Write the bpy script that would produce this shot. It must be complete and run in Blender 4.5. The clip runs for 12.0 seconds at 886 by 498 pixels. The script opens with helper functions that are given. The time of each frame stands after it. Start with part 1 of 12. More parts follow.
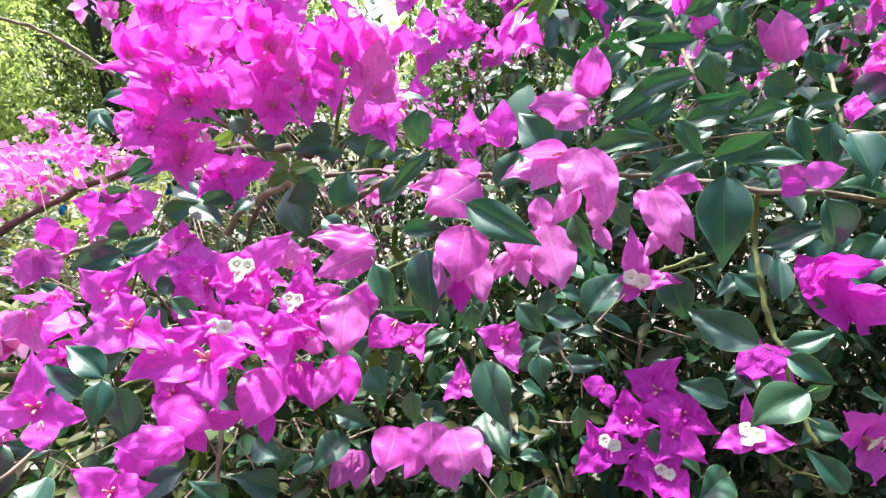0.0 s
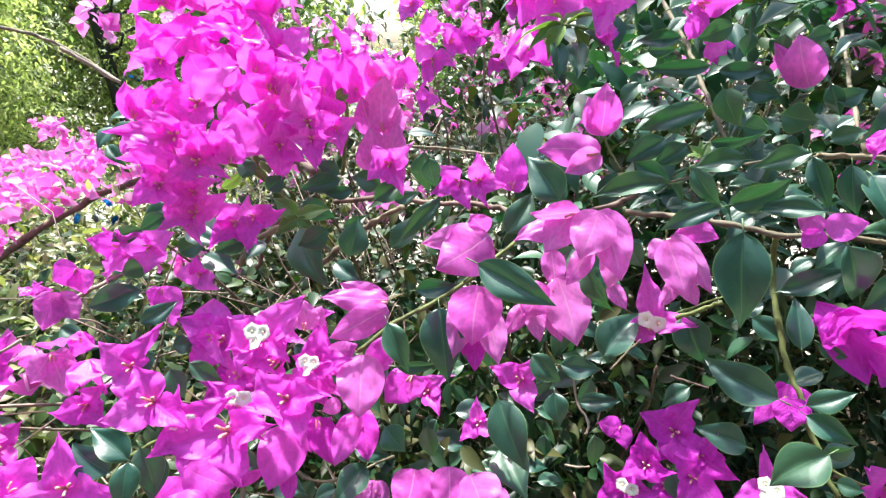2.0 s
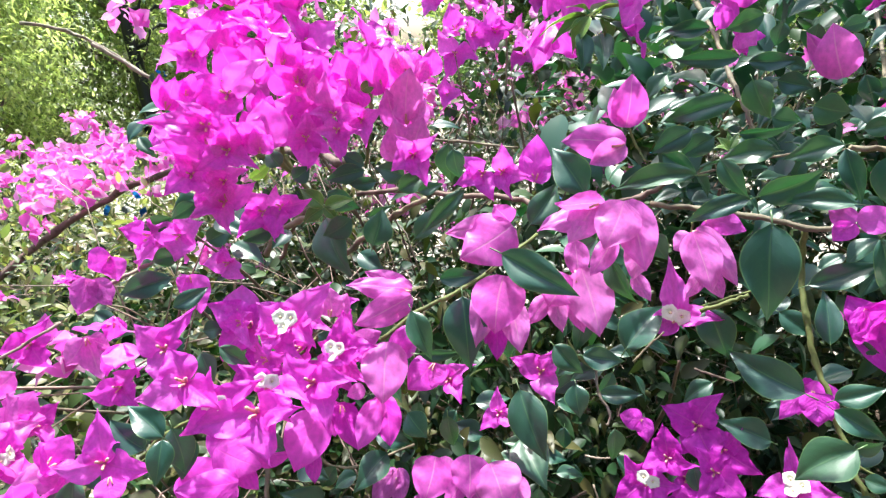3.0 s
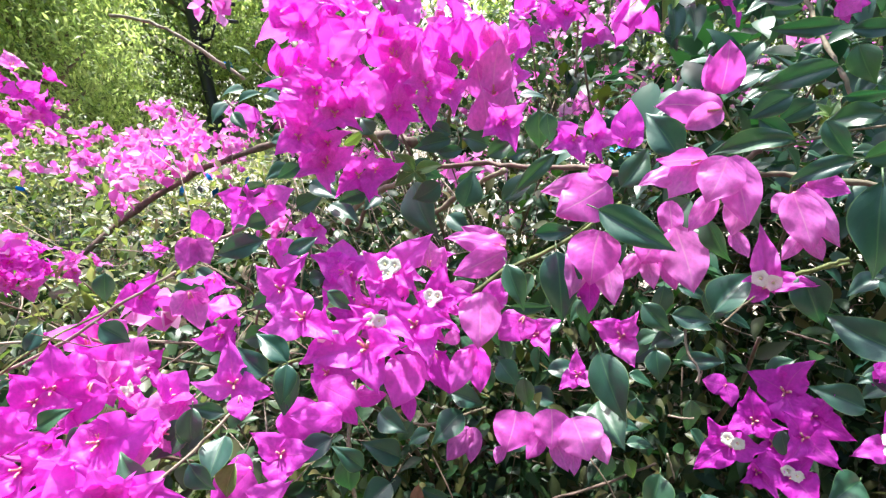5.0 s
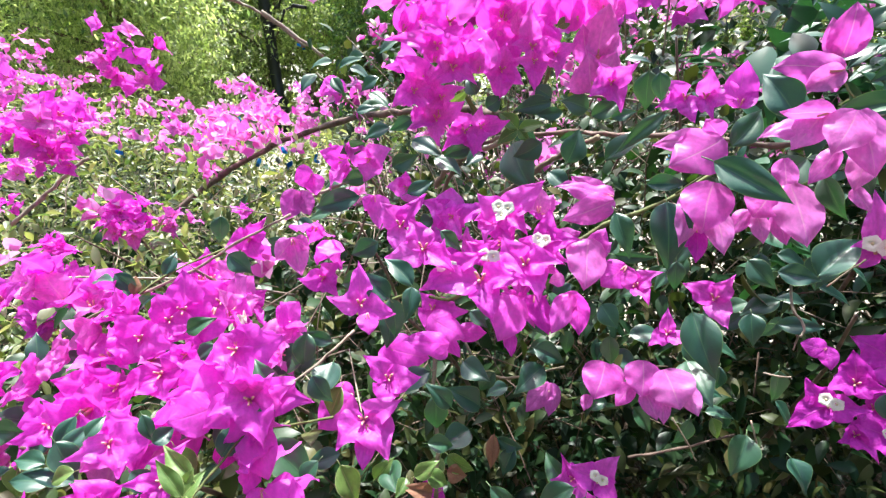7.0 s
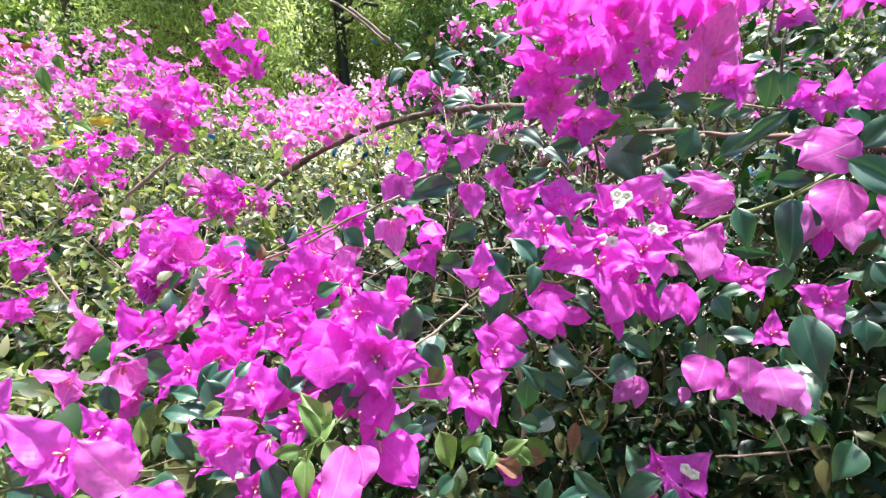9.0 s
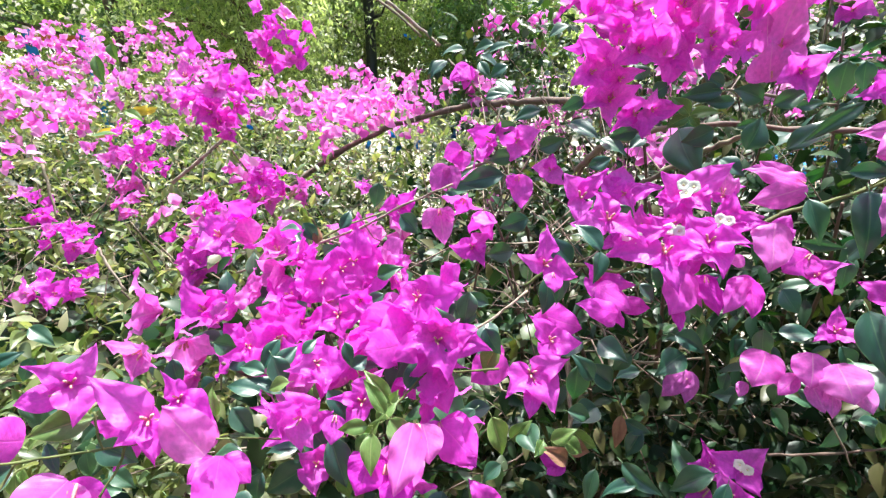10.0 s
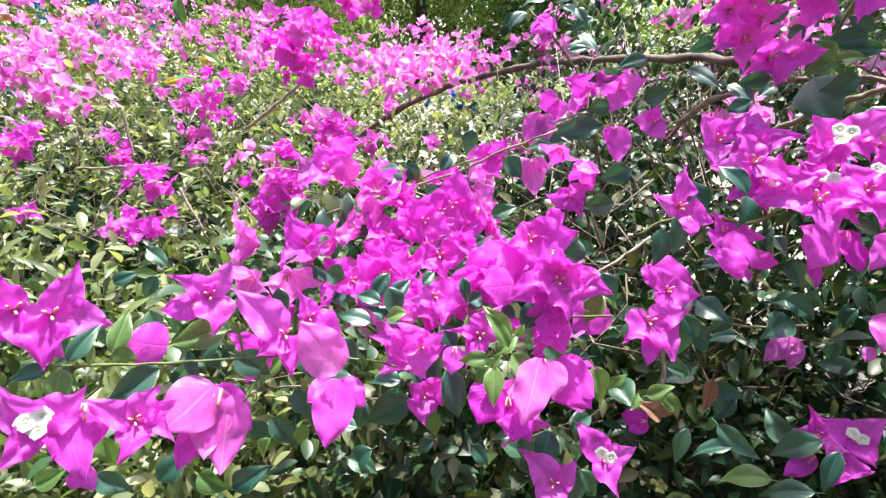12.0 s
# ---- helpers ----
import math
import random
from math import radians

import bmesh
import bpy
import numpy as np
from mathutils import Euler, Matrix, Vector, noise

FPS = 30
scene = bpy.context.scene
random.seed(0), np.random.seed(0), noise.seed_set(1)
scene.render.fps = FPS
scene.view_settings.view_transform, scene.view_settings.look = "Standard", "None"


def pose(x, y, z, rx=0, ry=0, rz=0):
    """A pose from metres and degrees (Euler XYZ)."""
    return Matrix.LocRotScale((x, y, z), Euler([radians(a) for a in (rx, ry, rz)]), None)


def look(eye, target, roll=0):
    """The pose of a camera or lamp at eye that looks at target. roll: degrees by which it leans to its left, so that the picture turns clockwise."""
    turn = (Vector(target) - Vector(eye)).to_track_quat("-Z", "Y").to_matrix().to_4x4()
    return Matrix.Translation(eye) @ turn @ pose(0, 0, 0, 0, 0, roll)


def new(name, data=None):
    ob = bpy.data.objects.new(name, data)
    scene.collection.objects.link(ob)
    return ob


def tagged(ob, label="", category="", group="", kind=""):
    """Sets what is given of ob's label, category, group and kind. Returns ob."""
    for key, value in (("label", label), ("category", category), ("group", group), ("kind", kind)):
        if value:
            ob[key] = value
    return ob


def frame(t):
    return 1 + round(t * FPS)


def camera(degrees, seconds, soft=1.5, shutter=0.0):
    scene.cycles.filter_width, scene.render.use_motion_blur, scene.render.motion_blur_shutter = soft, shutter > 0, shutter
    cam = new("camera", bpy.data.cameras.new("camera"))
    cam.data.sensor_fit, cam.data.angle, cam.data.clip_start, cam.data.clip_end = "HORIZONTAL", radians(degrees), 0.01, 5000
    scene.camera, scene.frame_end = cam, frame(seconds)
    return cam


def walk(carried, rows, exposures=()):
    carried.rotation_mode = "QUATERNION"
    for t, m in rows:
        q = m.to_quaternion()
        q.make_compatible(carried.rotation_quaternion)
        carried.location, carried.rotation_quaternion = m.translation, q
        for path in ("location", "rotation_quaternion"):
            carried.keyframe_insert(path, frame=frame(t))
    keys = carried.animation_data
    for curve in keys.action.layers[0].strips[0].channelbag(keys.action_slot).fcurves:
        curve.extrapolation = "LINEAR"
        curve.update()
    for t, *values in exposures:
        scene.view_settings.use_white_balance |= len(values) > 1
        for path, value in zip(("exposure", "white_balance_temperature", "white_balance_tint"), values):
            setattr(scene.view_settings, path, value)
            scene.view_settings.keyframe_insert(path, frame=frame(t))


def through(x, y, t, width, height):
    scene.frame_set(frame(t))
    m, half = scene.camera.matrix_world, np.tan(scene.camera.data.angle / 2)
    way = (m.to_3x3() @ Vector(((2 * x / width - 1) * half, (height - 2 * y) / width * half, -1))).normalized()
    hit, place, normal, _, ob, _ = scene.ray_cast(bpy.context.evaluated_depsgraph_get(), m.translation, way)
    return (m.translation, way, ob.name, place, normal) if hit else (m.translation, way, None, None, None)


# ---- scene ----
cam = camera(84.6, 12.0, 1.35)
METRES, EYE, TILT, LEAN, TURN = 0.4, 1.3, -20.0, 0.0, 0.0
ROWS = [
    (0.0, 0.0, 0.0, 0.0, -0.0, 0.0, 0.0),
    (0.5, 0.0305, 0.0319, 0.0885, -0.19, -0.06, 0.19),
    (1.0, 0.0262, 0.026, 0.1358, -0.45, -0.51, 1.12),
    (1.5, 0.0129, 0.0155, 0.1423, -0.15, -1.79, 2.04),
    (2.0, -0.0007, 0.0074, 0.1404, 1.2, -2.44, 1.78),
    (2.5, -0.0022, 0.0047, 0.136, 2.41, -2.66, 1.51),
    (3.0, -0.0105, -0.0034, 0.1302, 3.38, -2.89, 1.28),
    (5.0, -0.1076, -0.068, 0.0563, 8.44, -3.34, -0.25),
    (5.5, -0.1368, -0.0747, 0.0278, 9.67, -3.73, -0.73),
    (6.0, -0.155, -0.0946, -0.002, 11.0, -4.18, -1.45),
    (6.5, -0.1819, -0.1371, -0.0146, 12.38, -4.28, -2.26),
    (7.0, -0.2215, -0.1647, -0.0439, 13.98, -4.43, -3.34),
    (9.0, -0.3417, -0.27, -0.0944, 19.94, -4.96, -6.59),
    (9.5, -0.3774, -0.2924, -0.1067, 21.18, -5.23, -7.25),
    (10.0, -0.4187, -0.3161, -0.1297, 22.5, -5.7, -7.84),
    (10.5, -0.469, -0.3343, -0.1543, 23.84, -6.39, -8.45),
    (11.0, -0.4945, -0.3497, -0.1772, 24.99, -7.29, -9.08),
    (11.5, -0.537, -0.3677, -0.209, 26.03, -8.54, -9.67),
    (12.0, -0.5824, -0.3803, -0.2336, 26.89, -9.91, -10.45),
]
walk(cam, [(t, pose(0, 0, EYE, TILT, LEAN, TURN) @ pose(METRES * x, METRES * y, METRES * z, 90 + pitch, roll, yaw)) for t, x, y, z, yaw, pitch, roll in ROWS], ((0.0, 1.39, 6300, 10), (6.0, 1.32, 6300, 10), (12.0, 1.29, 6250, 10)))

# ---- light ----
world = bpy.data.worlds.new("sky")
scene.world = world
world.use_nodes = True
wn = world.node_tree.nodes
sky = wn.new("ShaderNodeTexSky")
sky.sky_type, sky.sun_disc = "NISHITA", False
SUN_EL, SUN_AZ = 64.0, -16.0
sky.dust_density = 3.0
sky.sun_elevation, sky.sun_rotation = radians(SUN_EL), radians(SUN_AZ)
wn["Background"].inputs[1].default_value = 0.15
world.node_tree.links.new(sky.outputs[0], wn["Background"].inputs[0])
sun = new("sun", bpy.data.lights.new("sun", "SUN"))
sun.data.energy, sun.data.angle, sun.data.color = 4.6, radians(1.5), (1.0, 0.97, 0.92)
sun_way = Vector((math.sin(radians(SUN_AZ)) * math.cos(radians(SUN_EL)), math.cos(radians(SUN_AZ)) * math.cos(radians(SUN_EL)), math.sin(radians(SUN_EL))))
sun.matrix_world = look(sun_way * 30, (0, 0, 0))


# ---- materials ----
def material(name):
    m = bpy.data.materials.new(name)
    m.use_nodes = True
    return m, m.node_tree.nodes, m.node_tree.links, m.node_tree.nodes["Principled BSDF"]


def ramp(nodes, links, source, stops):
    r = nodes.new("ShaderNodeValToRGB")
    while len(r.color_ramp.elements) < len(stops):
        r.color_ramp.elements.new(0.5)
    for e, (at, c) in zip(r.color_ramp.elements, stops):
        e.position, e.color = at, (*c, 1)
    links.new(source, r.inputs[0])
    return r.outputs[0]


def mixed(nodes, links, kind, factor, a, b):
    x = nodes.new("ShaderNodeMix")
    x.data_type, x.blend_type = "RGBA", kind
    for socket, v in ((x.inputs[0], factor), (x.inputs[6], a), (x.inputs[7], b)):
        if isinstance(v, bpy.types.NodeSocket):
            links.new(v, socket)
        else:
            socket.default_value = v if isinstance(v, float) else (*v, 1)
    return x.outputs[2]


def sums(nodes, links, op, a, b=0.0):
    x = nodes.new("ShaderNodeMath")
    x.operation = op
    for socket, v in ((x.inputs[0], a), (x.inputs[1], b)):
        if isinstance(v, bpy.types.NodeSocket):
            links.new(v, socket)
        else:
            socket.default_value = v
    return x.outputs[0]


def noise_of(nodes, links, scale, detail=3.0, where=None):
    x = nodes.new("ShaderNodeTexNoise")
    x.inputs["Scale"].default_value, x.inputs["Detail"].default_value = scale, detail
    if where:
        links.new(where, x.inputs["Vector"])
    return x.outputs[0]


def petal(name, colours, through, rough, gloss, thin, vein, veins=9.0, island=False, relief=0.35, lined=0.11, ribs=0.4, midrib=None, rim=None, mottle=0.42):
    """A leaf or bract: colour by piece, a midrib and side veins along its own length, light that comes through."""
    m, nodes, links, shader = material(name)
    spot = nodes.new("ShaderNodeTexCoord").outputs["Object"]
    if island:
        chance = nodes.new("ShaderNodeNewGeometry").outputs["Random Per Island"]
        colour = ramp(nodes, links, chance, [(i / (len(colours) - 1), c) for i, c in enumerate(colours)])
        patch = noise_of(nodes, links, 2.2, 3.0, spot)
        colour = mixed(nodes, links, "MULTIPLY", 0.35, colour, ramp(nodes, links, patch, [(0.35, (0.45, 0.5, 0.4)), (0.65, (1.2, 1.15, 1.0))]))
    else:
        chance = nodes.new("ShaderNodeObjectInfo").outputs["Random"]
        colour = ramp(nodes, links, chance, [(i / (len(colours) - 1), c) for i, c in enumerate(colours)])
        # across runs from 0 at the midrib to 1 at the rim, the way from foot to tip
        cut = nodes.new("ShaderNodeSeparateXYZ")
        links.new(nodes.new("ShaderNodeTexCoord").outputs["UV"], cut.inputs[0])
        across = sums(nodes, links, "ABSOLUTE", sums(nodes, links, "SUBTRACT", sums(nodes, links, "MULTIPLY", cut.outputs[0], 2.0), 1.0))
        wobble = sums(nodes, links, "MULTIPLY", noise_of(nodes, links, 5.0, 2.0, spot), 1.3)
        slant = sums(nodes, links, "MULTIPLY", sums(nodes, links, "SUBTRACT", cut.outputs[1], sums(nodes, links, "MULTIPLY", sums(nodes, links, "POWER", across, 1.4), 0.34)), veins)
        saw = sums(nodes, links, "FRACT", sums(nodes, links, "ADD", slant, wobble))
        ridge = sums(nodes, links, "ABSOLUTE", sums(nodes, links, "SUBTRACT", saw, 0.5))
        rib = ramp(nodes, links, ridge, [(0.0, (1, 1, 1)), (0.10, (0, 0, 0))])
        quilt = sums(nodes, links, "SUBTRACT", 1.0, sums(nodes, links, "POWER", sums(nodes, links, "MULTIPLY", ridge, 2.0), 2.0))
        net = nodes.new("ShaderNodeTexVoronoi")
        net.feature, net.inputs["Scale"].default_value = "DISTANCE_TO_EDGE", 13.0
        links.new(spot, net.inputs["Vector"])
        mesh_lines = ramp(nodes, links, net.outputs["Distance"], [(0.0, (1, 1, 1)), (0.07, (0, 0, 0))])
        mid = ramp(nodes, links, across, [(0.0, (1, 1, 1)), (0.055, (0, 0, 0))])
        lines_ = mixed(nodes, links, "ADD", 1.0, mixed(nodes, links, "MULTIPLY", 1.0, rib, (ribs, ribs, ribs)), mixed(nodes, links, "MULTIPLY", 1.0, mesh_lines, (ribs * 0.45,) * 3))
        fine = noise_of(nodes, links, 9.0, 4.0, spot)
        colour = mixed(nodes, links, "MULTIPLY", mottle, colour, ramp(nodes, links, fine, [(0.3, (0.6, 0.6, 0.62)), (0.7, (1.15, 1.15, 1.15))]))
        colour = mixed(nodes, links, "MIX", sums(nodes, links, "MULTIPLY", lines_, lined), colour, vein)
        colour = mixed(nodes, links, "MIX", sums(nodes, links, "MULTIPLY", mid, 0.6), colour, midrib or vein)
        if rim:
            colour = mixed(nodes, links, "MIX", sums(nodes, links, "MULTIPLY", ramp(nodes, links, across, [(0.93, (0, 0, 0)), (0.98, (1, 1, 1))]), 0.7), colour, rim)
        bump = nodes.new("ShaderNodeBump")
        bump.inputs["Strength"].default_value, bump.inputs["Distance"].default_value = relief, 0.0016
        high = mixed(nodes, links, "ADD", 0.5, mixed(nodes, links, "ADD", 0.3, mixed(nodes, links, "ADD", 1.0, lines_, mid), quilt), fine)
        links.new(high, bump.inputs["Height"])
        links.new(bump.outputs[0], shader.inputs["Normal"])
    links.new(colour, shader.inputs["Base Color"])
    shader.inputs["Roughness"].default_value = rough
    shader.inputs["Specular IOR Level"].default_value = gloss
    glow = nodes.new("ShaderNodeBsdfTranslucent")
    links.new(mixed(nodes, links, "MULTIPLY", 1.0, colour, through), glow.inputs[0])
    mix = nodes.new("ShaderNodeMixShader")
    mix.inputs[0].default_value = thin
    links.new(shader.outputs[0], mix.inputs[1])
    links.new(glow.outputs[0], mix.inputs[2])
    links.new(mix.outputs[0], nodes["Material Output"].inputs[0])
    return m


BRACT = {
    "magenta": petal("bract_magenta", [(0.87, 0.085, 0.74), (0.90, 0.11, 0.79), (0.85, 0.065, 0.68), (0.92, 0.17, 0.81), (0.88, 0.095, 0.76)], (1.2, 1.2, 1.2), 0.46, 0.45, 0.42, (0.55, 0.01, 0.38), relief=0.22, ribs=0.28, midrib=(0.86, 0.16, 0.66)),
    "pink": petal("bract_pink", [(0.91, 0.20, 0.74), (0.93, 0.28, 0.78), (0.90, 0.15, 0.72)], (1.1, 1.0, 1.1), 0.44, 0.55, 0.48, (0.66, 0.05, 0.44), relief=0.15, ribs=0.22, mottle=0.5, midrib=(0.92, 0.52, 0.72)),
    # magenta bract deepened in colour to carry shade on low and rear flowers
    "magenta_shade": petal("bract_magenta_shade", [(0.80, 0.055, 0.70), (0.82, 0.08, 0.74), (0.76, 0.04, 0.64)], (1.1, 1.1, 1.1), 0.5, 0.35, 0.44, (0.45, 0.01, 0.36), midrib=(0.8, 0.16, 0.62)),
    "lilac": petal("bract_lilac", [(0.72, 0.15, 0.62), (0.76, 0.2, 0.66)], (1.1, 1.0, 1.1), 0.62, 0.2, 0.40, (0.6, 0.09, 0.5)),
}
LEAF = {
    "green": petal("leaf_green", [(0.018, 0.084, 0.058), (0.029, 0.112, 0.070), (0.046, 0.130, 0.056), (0.022, 0.094, 0.068)], (1.7, 2.4, 0.9), 0.42, 0.95, 0.13, (0.07, 0.17, 0.08), 6.0, relief=0.07, lined=0.22, ribs=0.45, midrib=(0.12, 0.24, 0.10), rim=(0.16, 0.28, 0.09), mottle=0.22),
    "young": petal("leaf_young", [(0.13, 0.25, 0.07), (0.20, 0.33, 0.09), (0.10, 0.20, 0.055)], (1.3, 1.5, 0.6), 0.36, 0.5, 0.25, (0.3, 0.4, 0.12), 6.0, relief=0.08, lined=0.25, ribs=0.45, midrib=(0.45, 0.5, 0.2), rim=(0.5, 0.55, 0.25)),
    "yellow": petal("leaf_yellow", [(0.80, 0.66, 0.06), (0.72, 0.60, 0.10)], (1.2, 1.1, 0.6), 0.45, 0.4, 0.3, (0.6, 0.55, 0.1), 6.0, relief=0.1),
    "dry": petal("leaf_dry", [(0.34, 0.19, 0.11), (0.40, 0.22, 0.14)], (1.1, 0.9, 0.7), 0.7, 0.2, 0.2, (0.25, 0.12, 0.08), 6.0, relief=0.3, lined=0.3),
}
# shade of the hedge's depth painted in as a darker leaf green
M_LEAF_SHADE = petal("leaf_hedge_shade", [(0.008, 0.030, 0.014), (0.014, 0.044, 0.018), (0.026, 0.066, 0.020), (0.010, 0.036, 0.018), (0.04, 0.07, 0.02), (0.10, 0.095, 0.035), (0.016, 0.05, 0.02)], (1.7, 2.4, 0.6), 0.42, 0.3, 0.10, (0, 0, 0), island=True)
M_TEAL = petal("leaf_glossy", [(0.016, 0.075, 0.048), (0.028, 0.11, 0.062), (0.045, 0.13, 0.058), (0.020, 0.088, 0.058)], (1.7, 2.4, 0.8), 0.34, 0.85, 0.12, (0, 0, 0), island=True)
# half-shade copy of the hedge leaf, the shade mixed into its greens
M_LEAF_HALFSHADE = petal("leaf_hedge_halfshade", [(0.018, 0.058, 0.022), (0.030, 0.080, 0.026), (0.07, 0.12, 0.035), (0.16, 0.145, 0.06), (0.025, 0.07, 0.03), (0.05, 0.10, 0.035)], (1.5, 2.0, 0.6), 0.42, 0.45, 0.16, (0, 0, 0), island=True)
# sunlit copy of the same leaf, sun painted into its pale tones
M_LEAF_SUNLIT = petal("leaf_hedge_sunlit", [(0.07, 0.12, 0.045), (0.19, 0.25, 0.085), (0.38, 0.40, 0.19), (0.06, 0.11, 0.05), (0.54, 0.51, 0.32), (0.13, 0.21, 0.08), (0.28, 0.33, 0.13), (0.05, 0.09, 0.04)], (1.5, 1.6, 0.8), 0.36, 0.6, 0.36, (0, 0, 0), island=True)
# far bracts, paled in colour where strong sun washes them out
M_FARBRACT_SUNWASHED = petal("bract_far_sunwashed", [(0.87, 0.14, 0.72), (0.90, 0.26, 0.78), (0.92, 0.46, 0.82), (0.84, 0.10, 0.66), (0.93, 0.62, 0.86)], (1.2, 1.15, 1.2), 0.55, 0.3, 0.42, (0, 0, 0), island=True)
M_FERN = petal("leaf_feathery", [(0.28, 0.38, 0.15), (0.46, 0.54, 0.25), (0.08, 0.14, 0.06), (0.60, 0.66, 0.40), (0.17, 0.26, 0.11)], (1.55, 1.6, 0.85), 0.45, 0.45, 0.55, (0, 0, 0), island=True)
M_TREE = petal("leaf_tree", [(0.045, 0.10, 0.045), (0.09, 0.17, 0.06), (0.20, 0.30, 0.11), (0.06, 0.12, 0.06)], (1.5, 1.8, 0.6), 0.42, 0.45, 0.32, (0, 0, 0), island=True)


def bark(name, light, dark, scale=60.0):
    m, nodes, links, shader = material(name)
    spot = nodes.new("ShaderNodeTexCoord").outputs["Object"]
    n = noise_of(nodes, links, scale, 6.0, spot)
    colour = ramp(nodes, links, n, [(0.3, dark), (0.5, light), (0.72, tuple(c * 0.75 for c in light))])
    big = noise_of(nodes, links, scale * 0.12, 2.0, spot)
    colour = mixed(nodes, links, "MULTIPLY", 0.7, colour, ramp(nodes, links, big, [(0.3, (0.55, 0.55, 0.55)), (0.7, (1.15, 1.15, 1.1))]))
    links.new(colour, shader.inputs["Base Color"])
    shader.inputs["Roughness"].default_value = 0.75
    bump = nodes.new("ShaderNodeBump")
    bump.inputs["Strength"].default_value, bump.inputs["Distance"].default_value = 0.7, 0.002
    links.new(n, bump.inputs["Height"])
    links.new(bump.outputs[0], shader.inputs["Normal"])
    return m


STEM = {"brown": bark("bark_brown", (0.21, 0.145, 0.11), (0.08, 0.055, 0.04)), "bark": bark("bark_grey", (0.29, 0.25, 0.16), (0.12, 0.10, 0.065)),
        "pale": bark("bark_pale", (0.42, 0.34, 0.26), (0.2, 0.15, 0.11)), "green": bark("stem_green", (0.17, 0.21, 0.06), (0.09, 0.12, 0.035), 90.0)}


def plain(name, colour, rough=0.6, metal=0.0, vary=0.25, scale=8.0, relief=0.2):
    m, nodes, links, shader = material(name)
    spot = nodes.new("ShaderNodeTexCoord").outputs["Object"]
    n = noise_of(nodes, links, scale, 6.0, spot)
    low, high = tuple(c * (1 - vary) for c in colour), tuple(min(1, c * (1 + vary)) for c in colour)
    links.new(ramp(nodes, links, n, [(0.3, low), (0.7, high)]), shader.inputs["Base Color"])
    shader.inputs["Roughness"].default_value, shader.inputs["Metallic"].default_value = rough, metal
    bump = nodes.new("ShaderNodeBump")
    bump.inputs["Strength"].default_value, bump.inputs["Distance"].default_value = relief, 0.01
    links.new(noise_of(nodes, links, scale * 9, 4.0, spot), bump.inputs["Height"])
    links.new(bump.outputs[0], shader.inputs["Normal"])
    return m


M_CREAM = plain("blossom_cream", (0.93, 0.92, 0.80), 0.6, scale=200.0, vary=0.1)
M_BUD = plain("bud_pale", (0.80, 0.52, 0.40), 0.6, scale=200.0, vary=0.25)
M_HEART = plain("blossom_heart", (0.84, 0.79, 0.45), 0.6, scale=200.0)
M_TUBE = plain("flower_tube", (0.74, 0.34, 0.32), 0.6, scale=200.0, vary=0.3)
M_POST = plain("black_iron", (0.012, 0.012, 0.014), 0.4, 0.0)
M_GROUND = plain("paving", (0.41, 0.37, 0.30), 0.85, vary=0.12, scale=1.5)
M_SOIL = plain("soil", (0.075, 0.052, 0.034), 0.95, vary=0.45, scale=14.0, relief=0.8)
M_BLUE = plain("blue_paint", (0.01, 0.25, 0.62), 0.4, vary=0.1)
M_YELLOW = plain("yellow_paint", (0.75, 0.5, 0.03), 0.45, vary=0.1)
M_ORANGE = plain("orange_paint", (0.75, 0.22, 0.05), 0.45, vary=0.1)


# ---- meshes that the pieces share ----
def mesh_of(bm, name, mat, smooth=True):
    me = bpy.data.meshes.new(name)
    for f in bm.faces:
        f.smooth = smooth
    bm.to_mesh(me)
    bm.free()
    me.materials.append(mat)
    return me


def tube_into(bm, pts, radii, sides=6):
    rings = []
    for i, p in enumerate(pts):
        p = Vector(p)
        way = (Vector(pts[min(i + 1, len(pts) - 1)]) - Vector(pts[max(i - 1, 0)])).normalized()
        a = way.orthogonal().normalized()
        b = way.cross(a)
        rings.append([bm.verts.new(p + radii[i] * (math.cos(k * 2 * math.pi / sides) * a + math.sin(k * 2 * math.pi / sides) * b)) for k in range(sides)])
    for r0, r1 in zip(rings, rings[1:]):
        a0 = min(range(sides), key=lambda k: (r1[k].co - r0[0].co).length)
        for k in range(sides):
            bm.faces.new((r0[k], r0[(k + 1) % sides], r1[(k + 1 + a0) % sides], r1[(k + a0) % sides]))
    bm.faces.new(rings[0][::-1])
    bm.faces.new(rings[-1])


def step(a, b, v):
    v = min(1.0, max(0.0, (v - a) / (b - a)))
    return v * v * (3 - 2 * v)


OUTLINE_AT = (0.0, 0.08, 0.2, 0.35, 0.5, 0.65, 0.78, 0.88, 0.95, 1.0)


